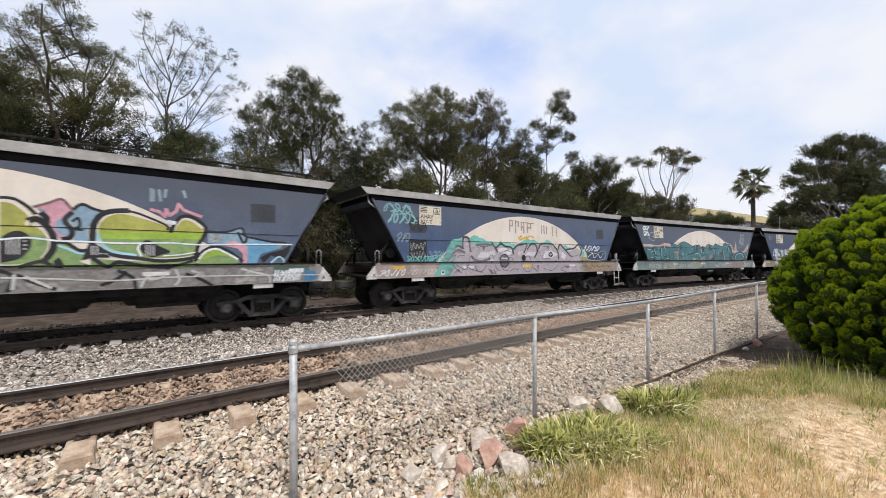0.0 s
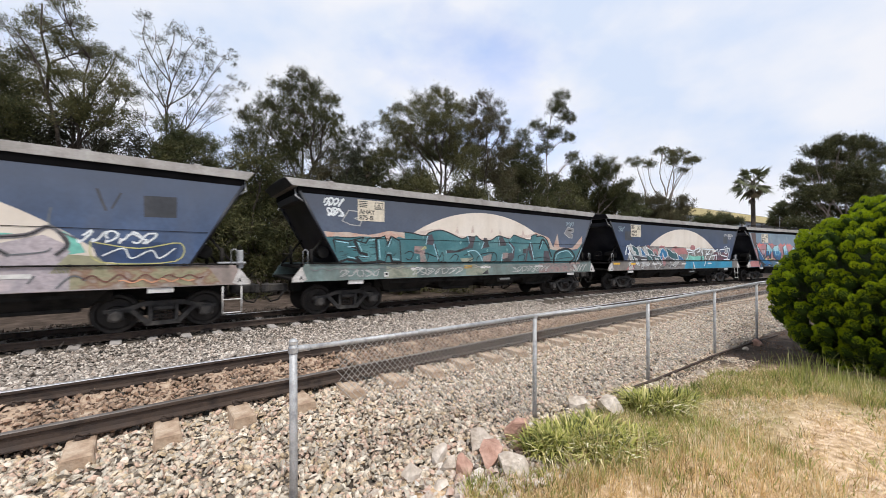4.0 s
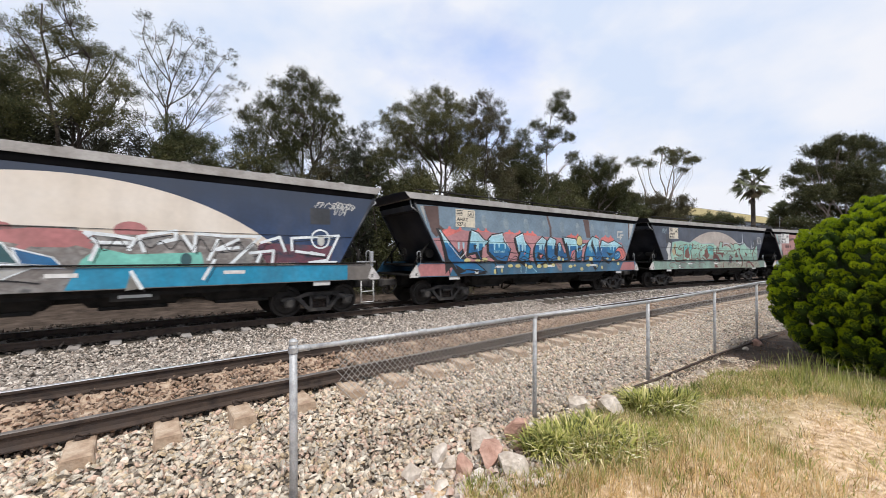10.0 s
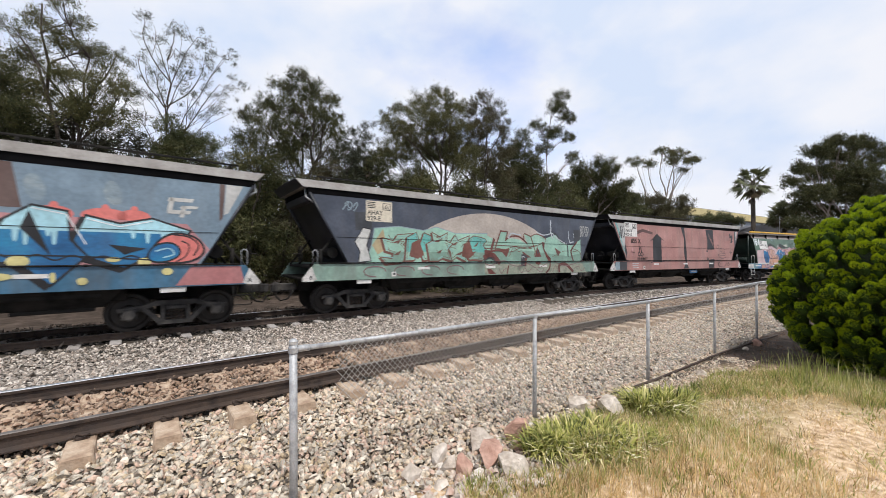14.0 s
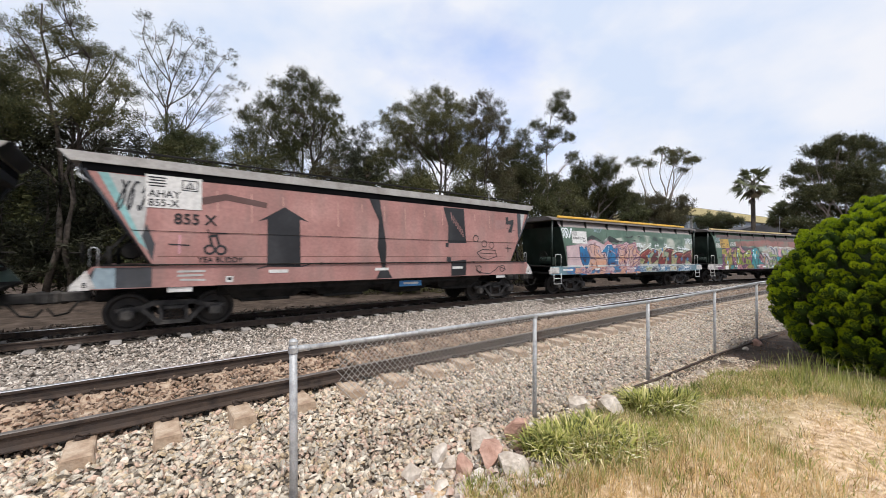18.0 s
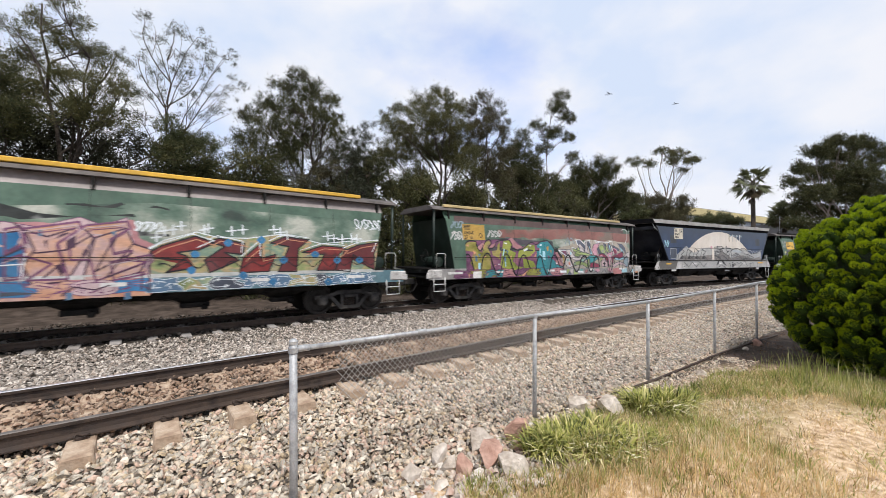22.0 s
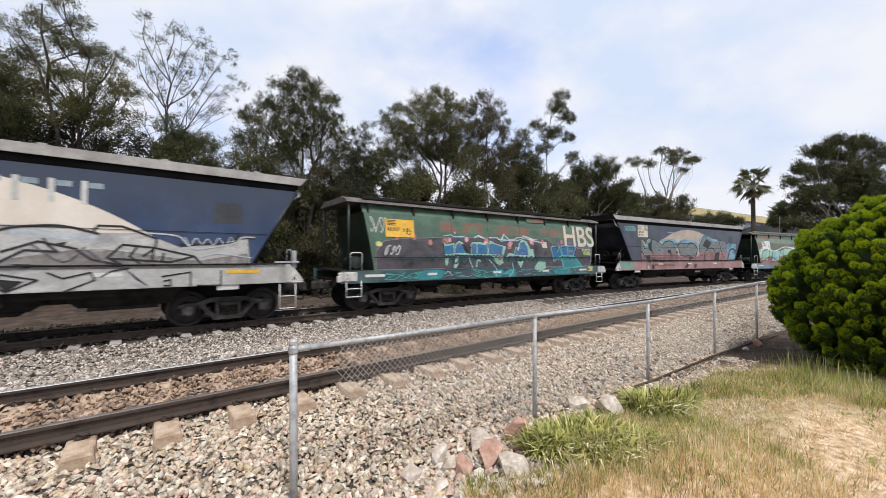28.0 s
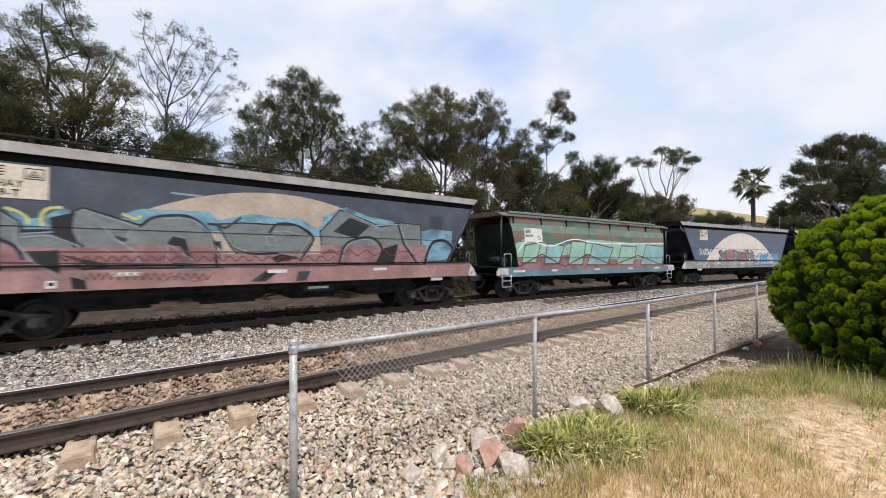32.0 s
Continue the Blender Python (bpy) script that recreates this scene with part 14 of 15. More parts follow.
    m.poly([(4.09, 2.46), (4.07, 2.40), (4.02, 2.37), (3.96, 2.39), (3.94, 2.45), (3.96, 2.52), (4.01, 2.55), (4.07, 2.53)], M["pinkl"], 2.6)
    m.poly([(4.93, 2.51), (4.90, 2.43), (4.83, 2.39), (4.76, 2.42), (4.73, 2.50), (4.76, 2.57), (4.82, 2.61), (4.90, 2.58)], M["pinkl"], 2.6)
    m.poly([(7.28, 2.37), (7.25, 2.28), (7.18, 2.24), (7.11, 2.27), (7.08, 2.36), (7.11, 2.45), (7.18, 2.49), (7.25, 2.45)], M["pinkl"], 2.6)
    m.poly([(8.60, 2.48), (8.58, 2.43), (8.51, 2.40), (8.45, 2.42), (8.42, 2.48), (8.45, 2.53), (8.51, 2.56), (8.58, 2.55)], M["pinkl"], 2.6)
    m.poly([(5.92, 2.40), (5.89, 2.37), (5.81, 2.35), (5.73, 2.36), (5.69, 2.39), (5.72, 2.43), (5.80, 2.45), (5.89, 2.44)], M["pinkl"], 2.6)
    m.poly([(4.33, 2.75), (4.32, 2.72), (4.28, 2.71), (4.25, 2.71), (4.23, 2.74), (4.25, 2.78), (4.28, 2.79), (4.32, 2.78)], M["pinkl"], 2.6)
    m.poly([(6.42, 1.83), (6.71, 1.81), (6.56, 1.67)], M["pink"], 2.6)
    m.stroke([(3.76, 1.89), (3.84, 1.83), (3.92, 1.90), (4.00, 1.83), (4.08, 1.90), (4.17, 1.83), (4.25, 1.90), (4.34, 1.83), (4.42, 1.90), (4.51, 1.83), (4.60, 1.90), (4.69, 1.83), (4.78, 1.90), (4.87, 1.83), (4.96, 1.90), (5.06, 1.83), (5.15, 1.91), (5.25, 1.83), (5.35, 1.91), (5.45, 1.84), (5.55, 1.91), (5.66, 1.84), (5.76, 1.91), (5.87, 1.84), (5.97, 1.91), (6.09, 1.84), (6.20, 1.91), (6.31, 1.84), (6.43, 1.91), (6.54, 1.84), (6.66, 1.92), (6.78, 1.84)], 0.035, M["ink"], 4.2)
    m.stroke([(6.92, 1.86), (7.03, 1.64), (7.15, 1.86), (7.27, 1.64), (7.39, 1.86), (7.51, 1.63), (7.63, 1.87), (7.76, 1.63), (7.89, 1.87), (8.02, 1.63), (8.15, 1.87), (8.29, 1.63), (8.42, 1.87), (8.56, 1.62), (8.70, 1.87), (8.85, 1.62)], 0.05, M["ink"], 4.2)
    m.stroke([(6.03, 2.61), (6.46, 2.62), (6.66, 2.48), (7.51, 2.60), (7.54, 2.51), (8.28, 2.70), (8.40, 2.61), (8.92, 2.59)], 0.03, M["iceblue"], 4)
    m.stroke([(3.74, 2.61), (4.08, 2.66), (4.22, 2.59), (4.69, 2.61)], 0.03, M["iceblue"], 4)
    m.stroke(curve([(5.24, 2.57), (5.45, 2.68), (5.74, 2.57)]), 0.03, M["iceblue"], 4)
    m.stroke([(6.71, 2.53), (6.86, 2.76), (7.07, 2.61)], 0.03, M["iceblue"], 4)
    m.stroke(curve([(5.95, 1.71), (6.33, 1.35), (6.35, 1.03)]), 0.03, M["iceblue"], 4)
    m.stroke(curve([(7.24, 1.70), (7.32, 1.26), (7.08, 0.99)]), 0.03, M["iceblue"], 4)
    m.stroke([(4.90, 1.80), (5.10, 1.39)], 0.035, M["iceblue"], 4)
    m.stroke(curve([(4.10, 1.77), (4.20, 1.82), (4.14, 1.70), (4.28, 1.57), (4.38, 1.67)]), 0.05, M["ink"], 3.8)
    m.stroke(curve([(4.56, 1.87), (4.53, 1.67), (4.68, 1.53), (4.86, 1.66), (4.86, 1.85)]), 0.04, M["ink"], 3.8)
    m.stroke(curve([(5.14, 1.85), (5.22, 1.74), (5.43, 1.80), (5.55, 1.66)]), 0.04, M["ink"], 3.8)
    m.stroke(curve([(5.64, 1.82), (5.73, 1.68), (6.00, 1.65), (6.18, 1.82)]), 0.04, M["ink"], 3.8)
    m.stroke(curve([(4.37, 2.18), (4.51, 2.29), (4.55, 2.19), (4.44, 2.08)]), 0.05, M["lilac_smoke"], 3)
    m.stroke(curve([(5.17, 2.26), (5.21, 2.10), (5.15, 1.96)]), 0.05, M["lilac_smoke"], 3)
    m.stroke(curve([(5.63, 2.22), (5.63, 2.05), (5.59, 1.97)]), 0.05, M["lilac_smoke"], 3)
    m.stroke(curve([(6.13, 2.21), (6.18, 2.09), (6.08, 2.00)]), 0.05, M["lilac_smoke"], 3)
    m.stroke(curve([(7.88, 2.29), (8.00, 2.16), (8.12, 2.20)]), 0.05, M["lilac_smoke"], 3)
    m.poly([(3.98, 1.08), (4.22, 1.09), (4.29, 1.01), (3.78, 1.00)], M["sea"], 1.6)
    m.poly([(5.41, 1.30), (5.61, 1.01), (5.37, 1.02)], M["sea"], 1.6)
    m.stroke(curve([(3.78, 1.19), (3.91, 1.28), (4.08, 1.12)]), 0.03, M["haze3"], 4)
    m.poly([(4.95, 1.18), (5.35, 1.19), (5.31, 1.08), (4.91, 1.08)], M["haze3"], 1.5)


def mural_blue_pink(m):
    m.form([(0.95, 2.5), (1.5, 2.55), (2.3, 2.85), (13.2, 2.62), (13.7, 2.0), (13.4, 1.62), (1.5, 1.62)], M["pinkl2"], layer=1.0)
    for u, w in ((1.7, 0.4), (2.2, 0.3), (3.1, 0.35), (3.5, 0.3), (4.8, 0.4), (5.4, 0.35), (5.9, 0.4), (6.2, 0.3), (8.9, 0.4), (9.4, 0.3), (10.9, 0.3), (11.7, 0.4), (12.2, 0.3)):
        m.disc(u, 2.72, w, 0.17, M["pink"], 1.2)
        m.disc(u, 2.88, 0.07, 0.1, M["pink"], 1.25, 10)
    m.form([(0.55, 3.68), (1.2, 3.7), (1.25, 3.0), (1.5, 2.85), (1.1, 2.55), (0.9, 2.75)], M["brown2"], layer=0.9)
    m.form([(0.4, 3.66), (0.55, 3.66), (0.7, 3.0)], M["greyl"], layer=0.9)
    m.form([(0.1, 1.12), (1.7, 1.12), (1.9, 1.57), (0.4, 1.57)], M["rose"], layer=1.1)
    m.form([(13.0, 1.12), (14.5, 1.12), (14.4, 1.57), (13.3, 1.57)], M["rose"], layer=1.1)
    blue_letters(m)
    m.form(soften([(12.5, 2.0), (12.9, 2.4), (13.4, 2.3), (13.6, 1.95), (13.3, 1.7), (12.7, 1.68)], 2), M["pink"], M["ink"], ew=0.05, layer=4.4)
    m.form(soften([(12.45, 1.85), (12.6, 2.1), (12.95, 2.15), (13.1, 1.9), (12.85, 1.72), (12.55, 1.7)], 2), M["cobalt_mottle"], M["ink"], ew=0.04, layer=5.0)
    m.stroke(curve([(12.6, 1.95), (12.85, 2.02), (12.95, 1.88), (12.75, 1.8)]), 0.03, M["iceblue"], 6.0)
    m.stroke(curve([(12.95, 2.35), (13.25, 2.3), (13.45, 2.1), (13.35, 1.85)]), 0.035, M["ink"], 5.2)
    m.stroke(curve([(13.1, 2.2), (13.25, 2.1), (13.2, 1.85), (13.0, 1.7)]), 0.03, M["ink"], 5.2)
    m.rope(2.0, 13.1, 1.8, 0.05, M["ink"], 32, 0.03, 22)
    r = random.Random(3)
    for k in range(24):
        m.disc(2.6 + k * 0.44 + r.uniform(-.12, .12), r.choice((1.25, 1.42, 1.72)) + r.uniform(-.05, .05), 0.1 * r.uniform(.4, 1.7), 0.085 * r.uniform(.6, 1.4), M["lemon"], 4.9, 14)
    m.form(soften([(9.3, 2.4), (9.35, 2.85), (9.7, 2.85), (9.75, 2.4)], 2), M["lemon"], M["ink"], ew=0.03, layer=4.9)
    for k in range(8):
        u = 3.3 + k * 1.2
        m.form(soften([(u, 3.5), (u + 0.16, 3.52), (u + 0.3, 3.2), (u + 0.24, 2.95), (u + 0.05, 3.0), (u - 0.05, 3.25)], 2), M["haze_smudge"], layer=0.7)
    m.stroke([(7.2, 3.68), (7.4, 3.2), (7.42, 2.75)], 0.13, M["brown2"], 1.6)
    m.poly([(9.85, 3.7), (10.3, 3.7), (10.45, 2.8), (10.1, 2.8)], M["brown2"], 1.1)
    for u0, u1, z0, z1 in ((12.8, 13.3, 3.16, 3.25), (12.8, 12.9, 2.9, 3.25), (12.8, 13.25, 2.86, 2.95), (13.05, 13.4, 3.0, 3.07), (13.05, 13.14, 2.78, 3.07)):
        m.poly([(u0, z0), (u1, z0), (u1 + 0.05, z1), (u0 + 0.05, z1)], M["pale_grey"], 2)
    m.poly([(14.05, 3.7), (14.45, 3.7), (14.1, 2.95), (14.0, 2.9)], M["greyl"], 1.0)
    m.poly([(13.9, 3.7), (14.03, 3.7), (13.98, 2.85), (13.9, 2.7)], M["brown2"], 1.0)


def mural_sea(m):
    m.form([(2.2, 2.2), (2.3, 2.75), (3.2, 2.85), (4.2, 2.75), (4.75, 2.9), (5.6, 2.7), (7.2, 2.75), (7.2, 1.62), (2.0, 1.62)], M["sea"], M["haze2"], ew=0.03, layer=0.9)
    sea_lines(m)
    m.row([(2.6, 3.6), (3.5, 4.5), (4.4, 5.4), (5.3, 6.3), (6.2, 7.2)], 1.66, 2.68, [M["sea"], M["mint3"], M["sea"]], M["brown"], 41, low=[M["sea2"], M["sea"]], split=2.0, ew=0.035, drop=0.05, shine=M["pale_teal"], inner=M["brown"])
    for u in (3.9, 6.2):
        m.form([(u - 0.2, 2.3), (u + 0.1, 2.45), (u + 0.3, 1.9), (u + 0.05, 1.75), (u - 0.3, 1.85)], M["brown"], layer=3.9)
    for k in range(4):
        u = 2.3 + k * 1.1
        m.stroke([(u + 0.4 * math.cos(t * 0.6), 1.34 + 0.17 * math.sin(t * 0.6)) for t in range(9)], 0.035, M["dusk"], 3.2)
    m.form([(1.62, 2.3), (1.9, 2.75), (2.15, 2.7), (2.0, 2.2), (2.15, 1.7), (1.75, 1.66), (1.8, 2.0)], M["pale_grey"], M["ink"], ew=0.03, layer=1.5)
    m.form([(2.2, 2.2), (2.6, 2.75), (2.75, 2.1), (2.4, 1.9)], M["ochre_pale"], layer=1.6)
    cover(m, 1.63, 2.67, 0.57, 0.6)
    cover(m, 12.9, 2.6, 0.48, 0.58)
    m.tag(13.4, 2.85, 0.7, 0.5, M["greyl"], 44, 0.035, 4)
    m.tag(1.2, 3.3, 0.5, 0.25, M["haze2"], 47, 0.03, 3)


def mural_houses(m):
    m.form([(0.42, 3.7), (0.6, 3.7), (1.3, 2.0), (1.15, 2.15)], M["pale_teal"], layer=1.05)
    m.form([(0.5, 3.7), (1.38, 3.68), (1.28, 2.9), (1.24, 2.5), (1.3, 1.95), (0.95, 2.6)], M["greyl"], layer=1.0)
    m.tag(0.75, 2.9, 0.55, 0.65, M["ink"], 49, 0.04, 3)
    m.form([(1.2, 2.3), (1.28, 2.6), (1.45, 2.1), (1.4, 1.7)], M["patch"], layer=1.1)
    m.poly([(0.15, 1.11), (1.4, 1.11), (1.4, 1.57), (0.4, 1.57)], M["patch"], 1.2)
    m.poly([(0.3, 1.11), (0.75, 1.11), (0.75, 1.57), (0.42, 1.57)], M["haze2"], 1.3)
    m.form([(3.9, 1.55), (4.8, 1.53), (4.77, 2.9), (5.05, 2.82), (4.35, 3.22), (3.66, 2.78), (3.9, 2.85)], M["ink"], layer=1.2)
    m.stroke([(3.66, 1.5), (3.95, 1.58), (4.85, 1.55), (5.05, 1.6)], 0.03, M["ink"], 3)
    m.form([(6.94, 3.72), (7.33, 3.74), (7.45, 3.0), (7.58, 2.15), (7.55, 1.5), (7.8, 1.12), (7.2, 1.11), (7.4, 1.5), (7.25, 2.14), (7.3, 3.0)], M["ink"], layer=1.2)
    m.form([(9.95, 3.67), (10.95, 3.68), (11.0, 2.95), (11.06, 2.36), (10.16, 2.34), (10.18, 3.0)], M["ink"], layer=1.2)
    m.poly([(10.05, 2.18), (10.2, 2.18), (10.2, 2.34), (10.05, 2.34)], M["ink"], 1.25)
    m.poly([(10.3, 1.11), (11.02, 1.11), (11.05, 1.72), (10.3, 1.66)], M["ink"], 1.2)
    m.poly([(10.1, 1.66), (10.3, 1.62), (10.3, 1.8), (10.1, 1.82)], M["ink"], 1.25)
    for k in range(7):
        m.stroke([(10.3 + 0.09 * k, 3.5 - 0.1 * k), (10.36 + 0.09 * k, 3.2 - 0.1 * k)], 0.03, M["salmon"], 3)
    m.poly([(13.25, 3.50), (13.40, 3.52), (13.41, 3.20), (13.26, 3.20)], M["ink"], 3)
    m.poly([(13.41, 3.36), (13.73, 3.42), (13.72, 3.27), (13.60, 2.87), (13.38, 2.86), (13.54, 3.19), (13.41, 3.22)], M["ink"], 3)
    m.stroke([(13.29, 3.03), (13.83, 2.95)], 0.02, M["ink"], 4)
    m.poly([(12.63, 3.33), (13.23, 3.37), (13.21, 3.00), (12.63, 2.94)], M["pale_salmon2"], 1.2)
    m.poly([(13.95, 3.7), (14.18, 3.7), (14.2, 2.95), (14.0, 2.6)], M["patch"], 1.1)
    m.poly([(14.18, 3.7), (14.45, 3.7), (14.2, 2.95)], M["greyl"], 1.1)
    m.stroke([(1.5, 1.83), (13.2, 1.83)], 0.014, M["brown"], 1.0)
    for c, z in ((2.55, 2.0), (2.8, 1.99)):
        m.stroke([(c + 0.11 * math.cos(t * 0.7), z + 0.11 * math.sin(t * 0.7)) for t in range(10)], 0.05, M["ink"], 3)
    m.stroke([(2.6, 2.1), (2.55, 2.33), (2.7, 2.36), (2.76, 2.1)], 0.06, M["ink"], 3)
    m.stroke([(2.5, 2.5), (2.55, 2.4), (2.95, 2.42)], 0.025, M["ink"], 3)
    m.stroke([(1.92, 1.9), (1.93, 2.34)], 0.03, M["pinkl"], 3)
    m.stroke([(1.72, 2.12), (2.12, 2.1)], 0.03, M["ink"], 3)
    for a, z in ((11.55, 2.55), (12.0, 2.35), (12.4, 2.3), (11.7, 1.35), (13.0, 1.35)):
        m.stroke([(a + 0.14 * math.cos(t * 0.7), z + 0.13 * math.sin(t * 0.7)) for t in range(10)], 0.028, M["ink"], 3)
    m.stroke([(11.6, 2.0), (11.9, 2.12), (12.6, 2.1), (12.7, 1.85), (12.2, 1.72), (11.8, 1.8), (11.6, 2.0)], 0.028, M["ink"], 3)
    m.stroke([(11.75, 1.98), (12.6, 1.95)], 0.02, M["ink"], 3)
    m.stroke([(11.5, 1.5), (11.7, 1.2), (12.3, 1.15), (12.6, 1.3), (12.8, 1.45), (13.2, 1.3)], 0.03, M["ink"], 3)
    m.stroke([(13.35, 2.05), (13.36, 2.32)], 0.028, M["ink"], 3)
    m.stroke([(13.2, 2.2), (13.55, 2.18)], 0.028, M["ink"], 3)
    m.form([(2.35, 3.3), (2.9, 3.45), (3.9, 3.3), (3.88, 3.15), (2.9, 3.28), (2.4, 3.12)], M["patch2"], layer=1.1)
    for k in range(14):
        u = 1.9 + k * 0.8
        m.stroke([(u, 3.5), (u + 0.02, 3.5 - 0.25 * (1 + k % 3))], 0.03, M["pale_salmon"], 1.05)
    m.stroke([(1.9, 1.46), (2.45, 1.46)], 0.05, M["greyl"], 2)
    m.stroke([(1.9, 1.36), (2.4, 1.36)], 0.05, M["greyl"], 2)
    m.stroke([(1.95, 1.26), (2.45, 1.24)], 0.05, M["greyl"], 2)


def mural_purple_olive(m):
    m.poly([(3.3, 2.62), (13.2, 2.55), (13.2, 3.12), (8, 3.14), (3.4, 2.98)], M["brick_mottle"], 0.7)
    m.cloud(3.6, 13.0, 2.3, 2.66, M["smoke_mottle"], 77, 0.85, 0.08)
    m.tag(2.6, 2.65, 0.8, 0.25, M["pale_grey"], 82, 0.04, 4)
    purple_front(m)
    purple_rear(m)
    m.tag(0.75, 2.5, 0.75, 0.3, M["pale_grey"], 76, 0.045, 4)
    m.tag(0.8, 2.95, 0.6, 0.25, M["haze2"], 79, 0.04, 3)
    m.row(span(1.0, 7.2, 8), 0.99, 1.33, [M["purple"], M["olive"], M["teal2"], M["pinkl2"]], M["purple2"], 78, ew=0.015, layer=1.6, drop=0.0, counters=1)
    m.poly([(1.0, 3.16), (12.6, 3.14), (12.6, 3.42), (1.0, 3.42)], M["brown2"], 0.65)


def mural_sketch(m):
    sketch_lines(m)
    for k, u in enumerate((8.65, 9.15, 9.65, 10.15)):
        m.poly([(u, 2.95), (u + 0.1, 2.95), (u + 0.1, 3.45), (u, 3.45)], M["pale_grey"] if k else M["ochre_pale"], 3)
        m.poly([(u + 0.12, 3.3), (u + 0.36, 3.3), (u + 0.36, 3.42), (u + 0.12, 3.42)], M["haze2"], 3)
    m.rope(12.0, 13.3, 2.2, 0.1, M["pale_grey"], 88, 0.02, 5)
    m.disc(6.3, 2.5, 0.12, 0.1, M["pinkl"], 3.4)
    cover(m, 12.62, 2.67, 0.66, 0.56)
    cover(m, 1.6, 2.7)
    m.form([(1.55, 2.35), (2.2, 2.35), (2.2, 1.75), (1.6, 1.75)], M["charcoal"], M["pale_grey"], ew=0.02, layer=1.2)
    m.tag(0.9, 2.45, 0.5, 0.4, M["iceblue"], 89, 0.04, 3)
    m.poly([(12.9, 1.38), (13.7, 1.38), (13.7, 1.47), (12.9, 1.47)], M["yellow"], 2)
    m.poly([(1.1, 1.38), (1.6, 1.38), (1.6, 1.47), (1.1, 1.47)], M["yellow"], 2)
    m.poly([(0.2, 1.11), (2.1, 1.11), (2.3, 1.57), (0.4, 1.57)], M["smudge2"], 1.2)


def mural_ocean(m):
    m.poly([(3.6, 2.75), (12.6, 2.7), (12.6, 3.0), (6, 3.18), (3.6, 3.15)], M["rust_mottle"], 0.6)
    m.form([(1.0, 2.0), (1.3, 2.35), (2.0, 2.45), (3.0, 2.5), (4.5, 2.55), (6.0, 2.6), (7.6, 2.55), (9.5, 2.65), (10.4, 2.3), (12.9, 2.2), (12.8, 1.4), (1.0, 1.4)], M["black_smoke2"], M["greym"], ew=0.02, layer=1.0)
    r = random.Random(9)
    for k in range(16):
        m.disc(1.1 + k * 0.68, r.uniform(1.95, 2.6), r.uniform(0.08, 0.2), r.uniform(0.08, 0.15), M["rose"] if k else M["lemon2"], 1.5, 12)
    ocean_front(m)
    ocean_rear(m)
    m.rope(2.0, 12.6, 1.78, 0.06, M["deep_teal"], 93, 0.035, 30)
    m.tag(0.8, 2.65, 0.7, 0.5, M["greyl"], 95, 0.03, 4)
    m.tag(1.3, 1.9, 0.6, 0.3, M["pale_grey"], 98, 0.04, 3)
    m.row(span(1.2, 12.6, 9), 0.99, 1.33, [M["deep_teal"], M["teal2"], M["charcoal"]], M["deep_teal"], 96, ew=0.02, layer=1.6, drop=0.0, counters=1, inner=M["mint3"])
    m.poly([(12.6, 1.12), (13.0, 1.12), (13.0, 1.35), (12.6, 1.35)], M["lemon2"], 2)


def mural_dusk(m):
    dusk_lines(m)
    m.form([(0.1, 1.12), (1.6, 1.12), (1.5, 1.57), (0.4, 1.57)], M["sea2"], layer=1.2)
    m.tag(0.7, 3.3, 1.1, 0.25, M["pale_teal"], 104, 0.035, 5)
    m.stroke([(5.0, 3.35), (5.6, 3.33)], 0.05, M["haze2"], 2)
    cover(m, 12.6, 2.8, 0.6, 0.5)


def mural_mint_pink(m):
    m.poly([(0.50, 3.61), (13.82, 3.68), (13.59, 2.54), (0.18, 2.47)], M["rust_mottle"], 0.8)
    m.poly([(0.23, 2.28), (1.55, 2.71), (3.35, 2.28), (5.95, 2.72), (9.45, 2.63), (13.49, 2.71), (13.42, 1.25), (1.11, 1.31), (0.53, 1.65)], M["sea"], 1.0)
    m.poly([(0.73, 1.80), (4.98, 1.97), (7.76, 1.74), (13.33, 1.67), (13.29, 1.22), (0.77, 1.26)], M["rose_mottle"], 1.2)
    m.form([(1.13, 1.60), (1.37, 2.30), (2.31, 2.47), (1.97, 1.60)], M["sea"], M["maroon_brown"], ew=0.06, layer=1.6)
    m.form([(2.55, 1.54), (2.83, 2.43), (3.92, 2.34), (3.47, 1.54)], M["pale_teal"], M["maroon_brown"], ew=0.06, layer=1.9000000000000001)
    m.form([(4.20, 1.48), (4.53, 2.57), (5.56, 2.54), (5.22, 1.47)], M["sea"], M["maroon_brown"], ew=0.06, layer=1.6)
    m.form([(5.66, 1.46), (6.19, 2.50), (7.81, 2.29), (7.26, 1.45)], M["pale_teal"], M["maroon_brown"], ew=0.06, layer=1.9000000000000001)
    m.form([(8.16, 1.44), (8.66, 2.42), (10.08, 2.38), (9.66, 1.43)], M["sea"], M["maroon_brown"], ew=0.06, layer=1.6)
    m.form([(10.46, 1.42), (11.16, 2.53), (13.03, 2.43), (12.66, 1.40)], M["pale_teal"], M["maroon_brown"], ew=0.06, layer=1.9000000000000001)
    m.stroke(curve([(0.80, 1.95), (1.53, 2.55), (2.97, 2.33), (4.63, 2.69), (6.39, 2.56), (8.89, 2.55), (13.07, 2.64)]), 0.05, M["spray_white"], 4)
    m.stroke([(0.96, 1.41), (2.38, 1.96), (3.91, 1.37), (5.64, 1.97), (7.75, 1.38), (10.20, 1.93), (12.89, 1.33)], 0.06, M["maroon_brown"], 3.4)


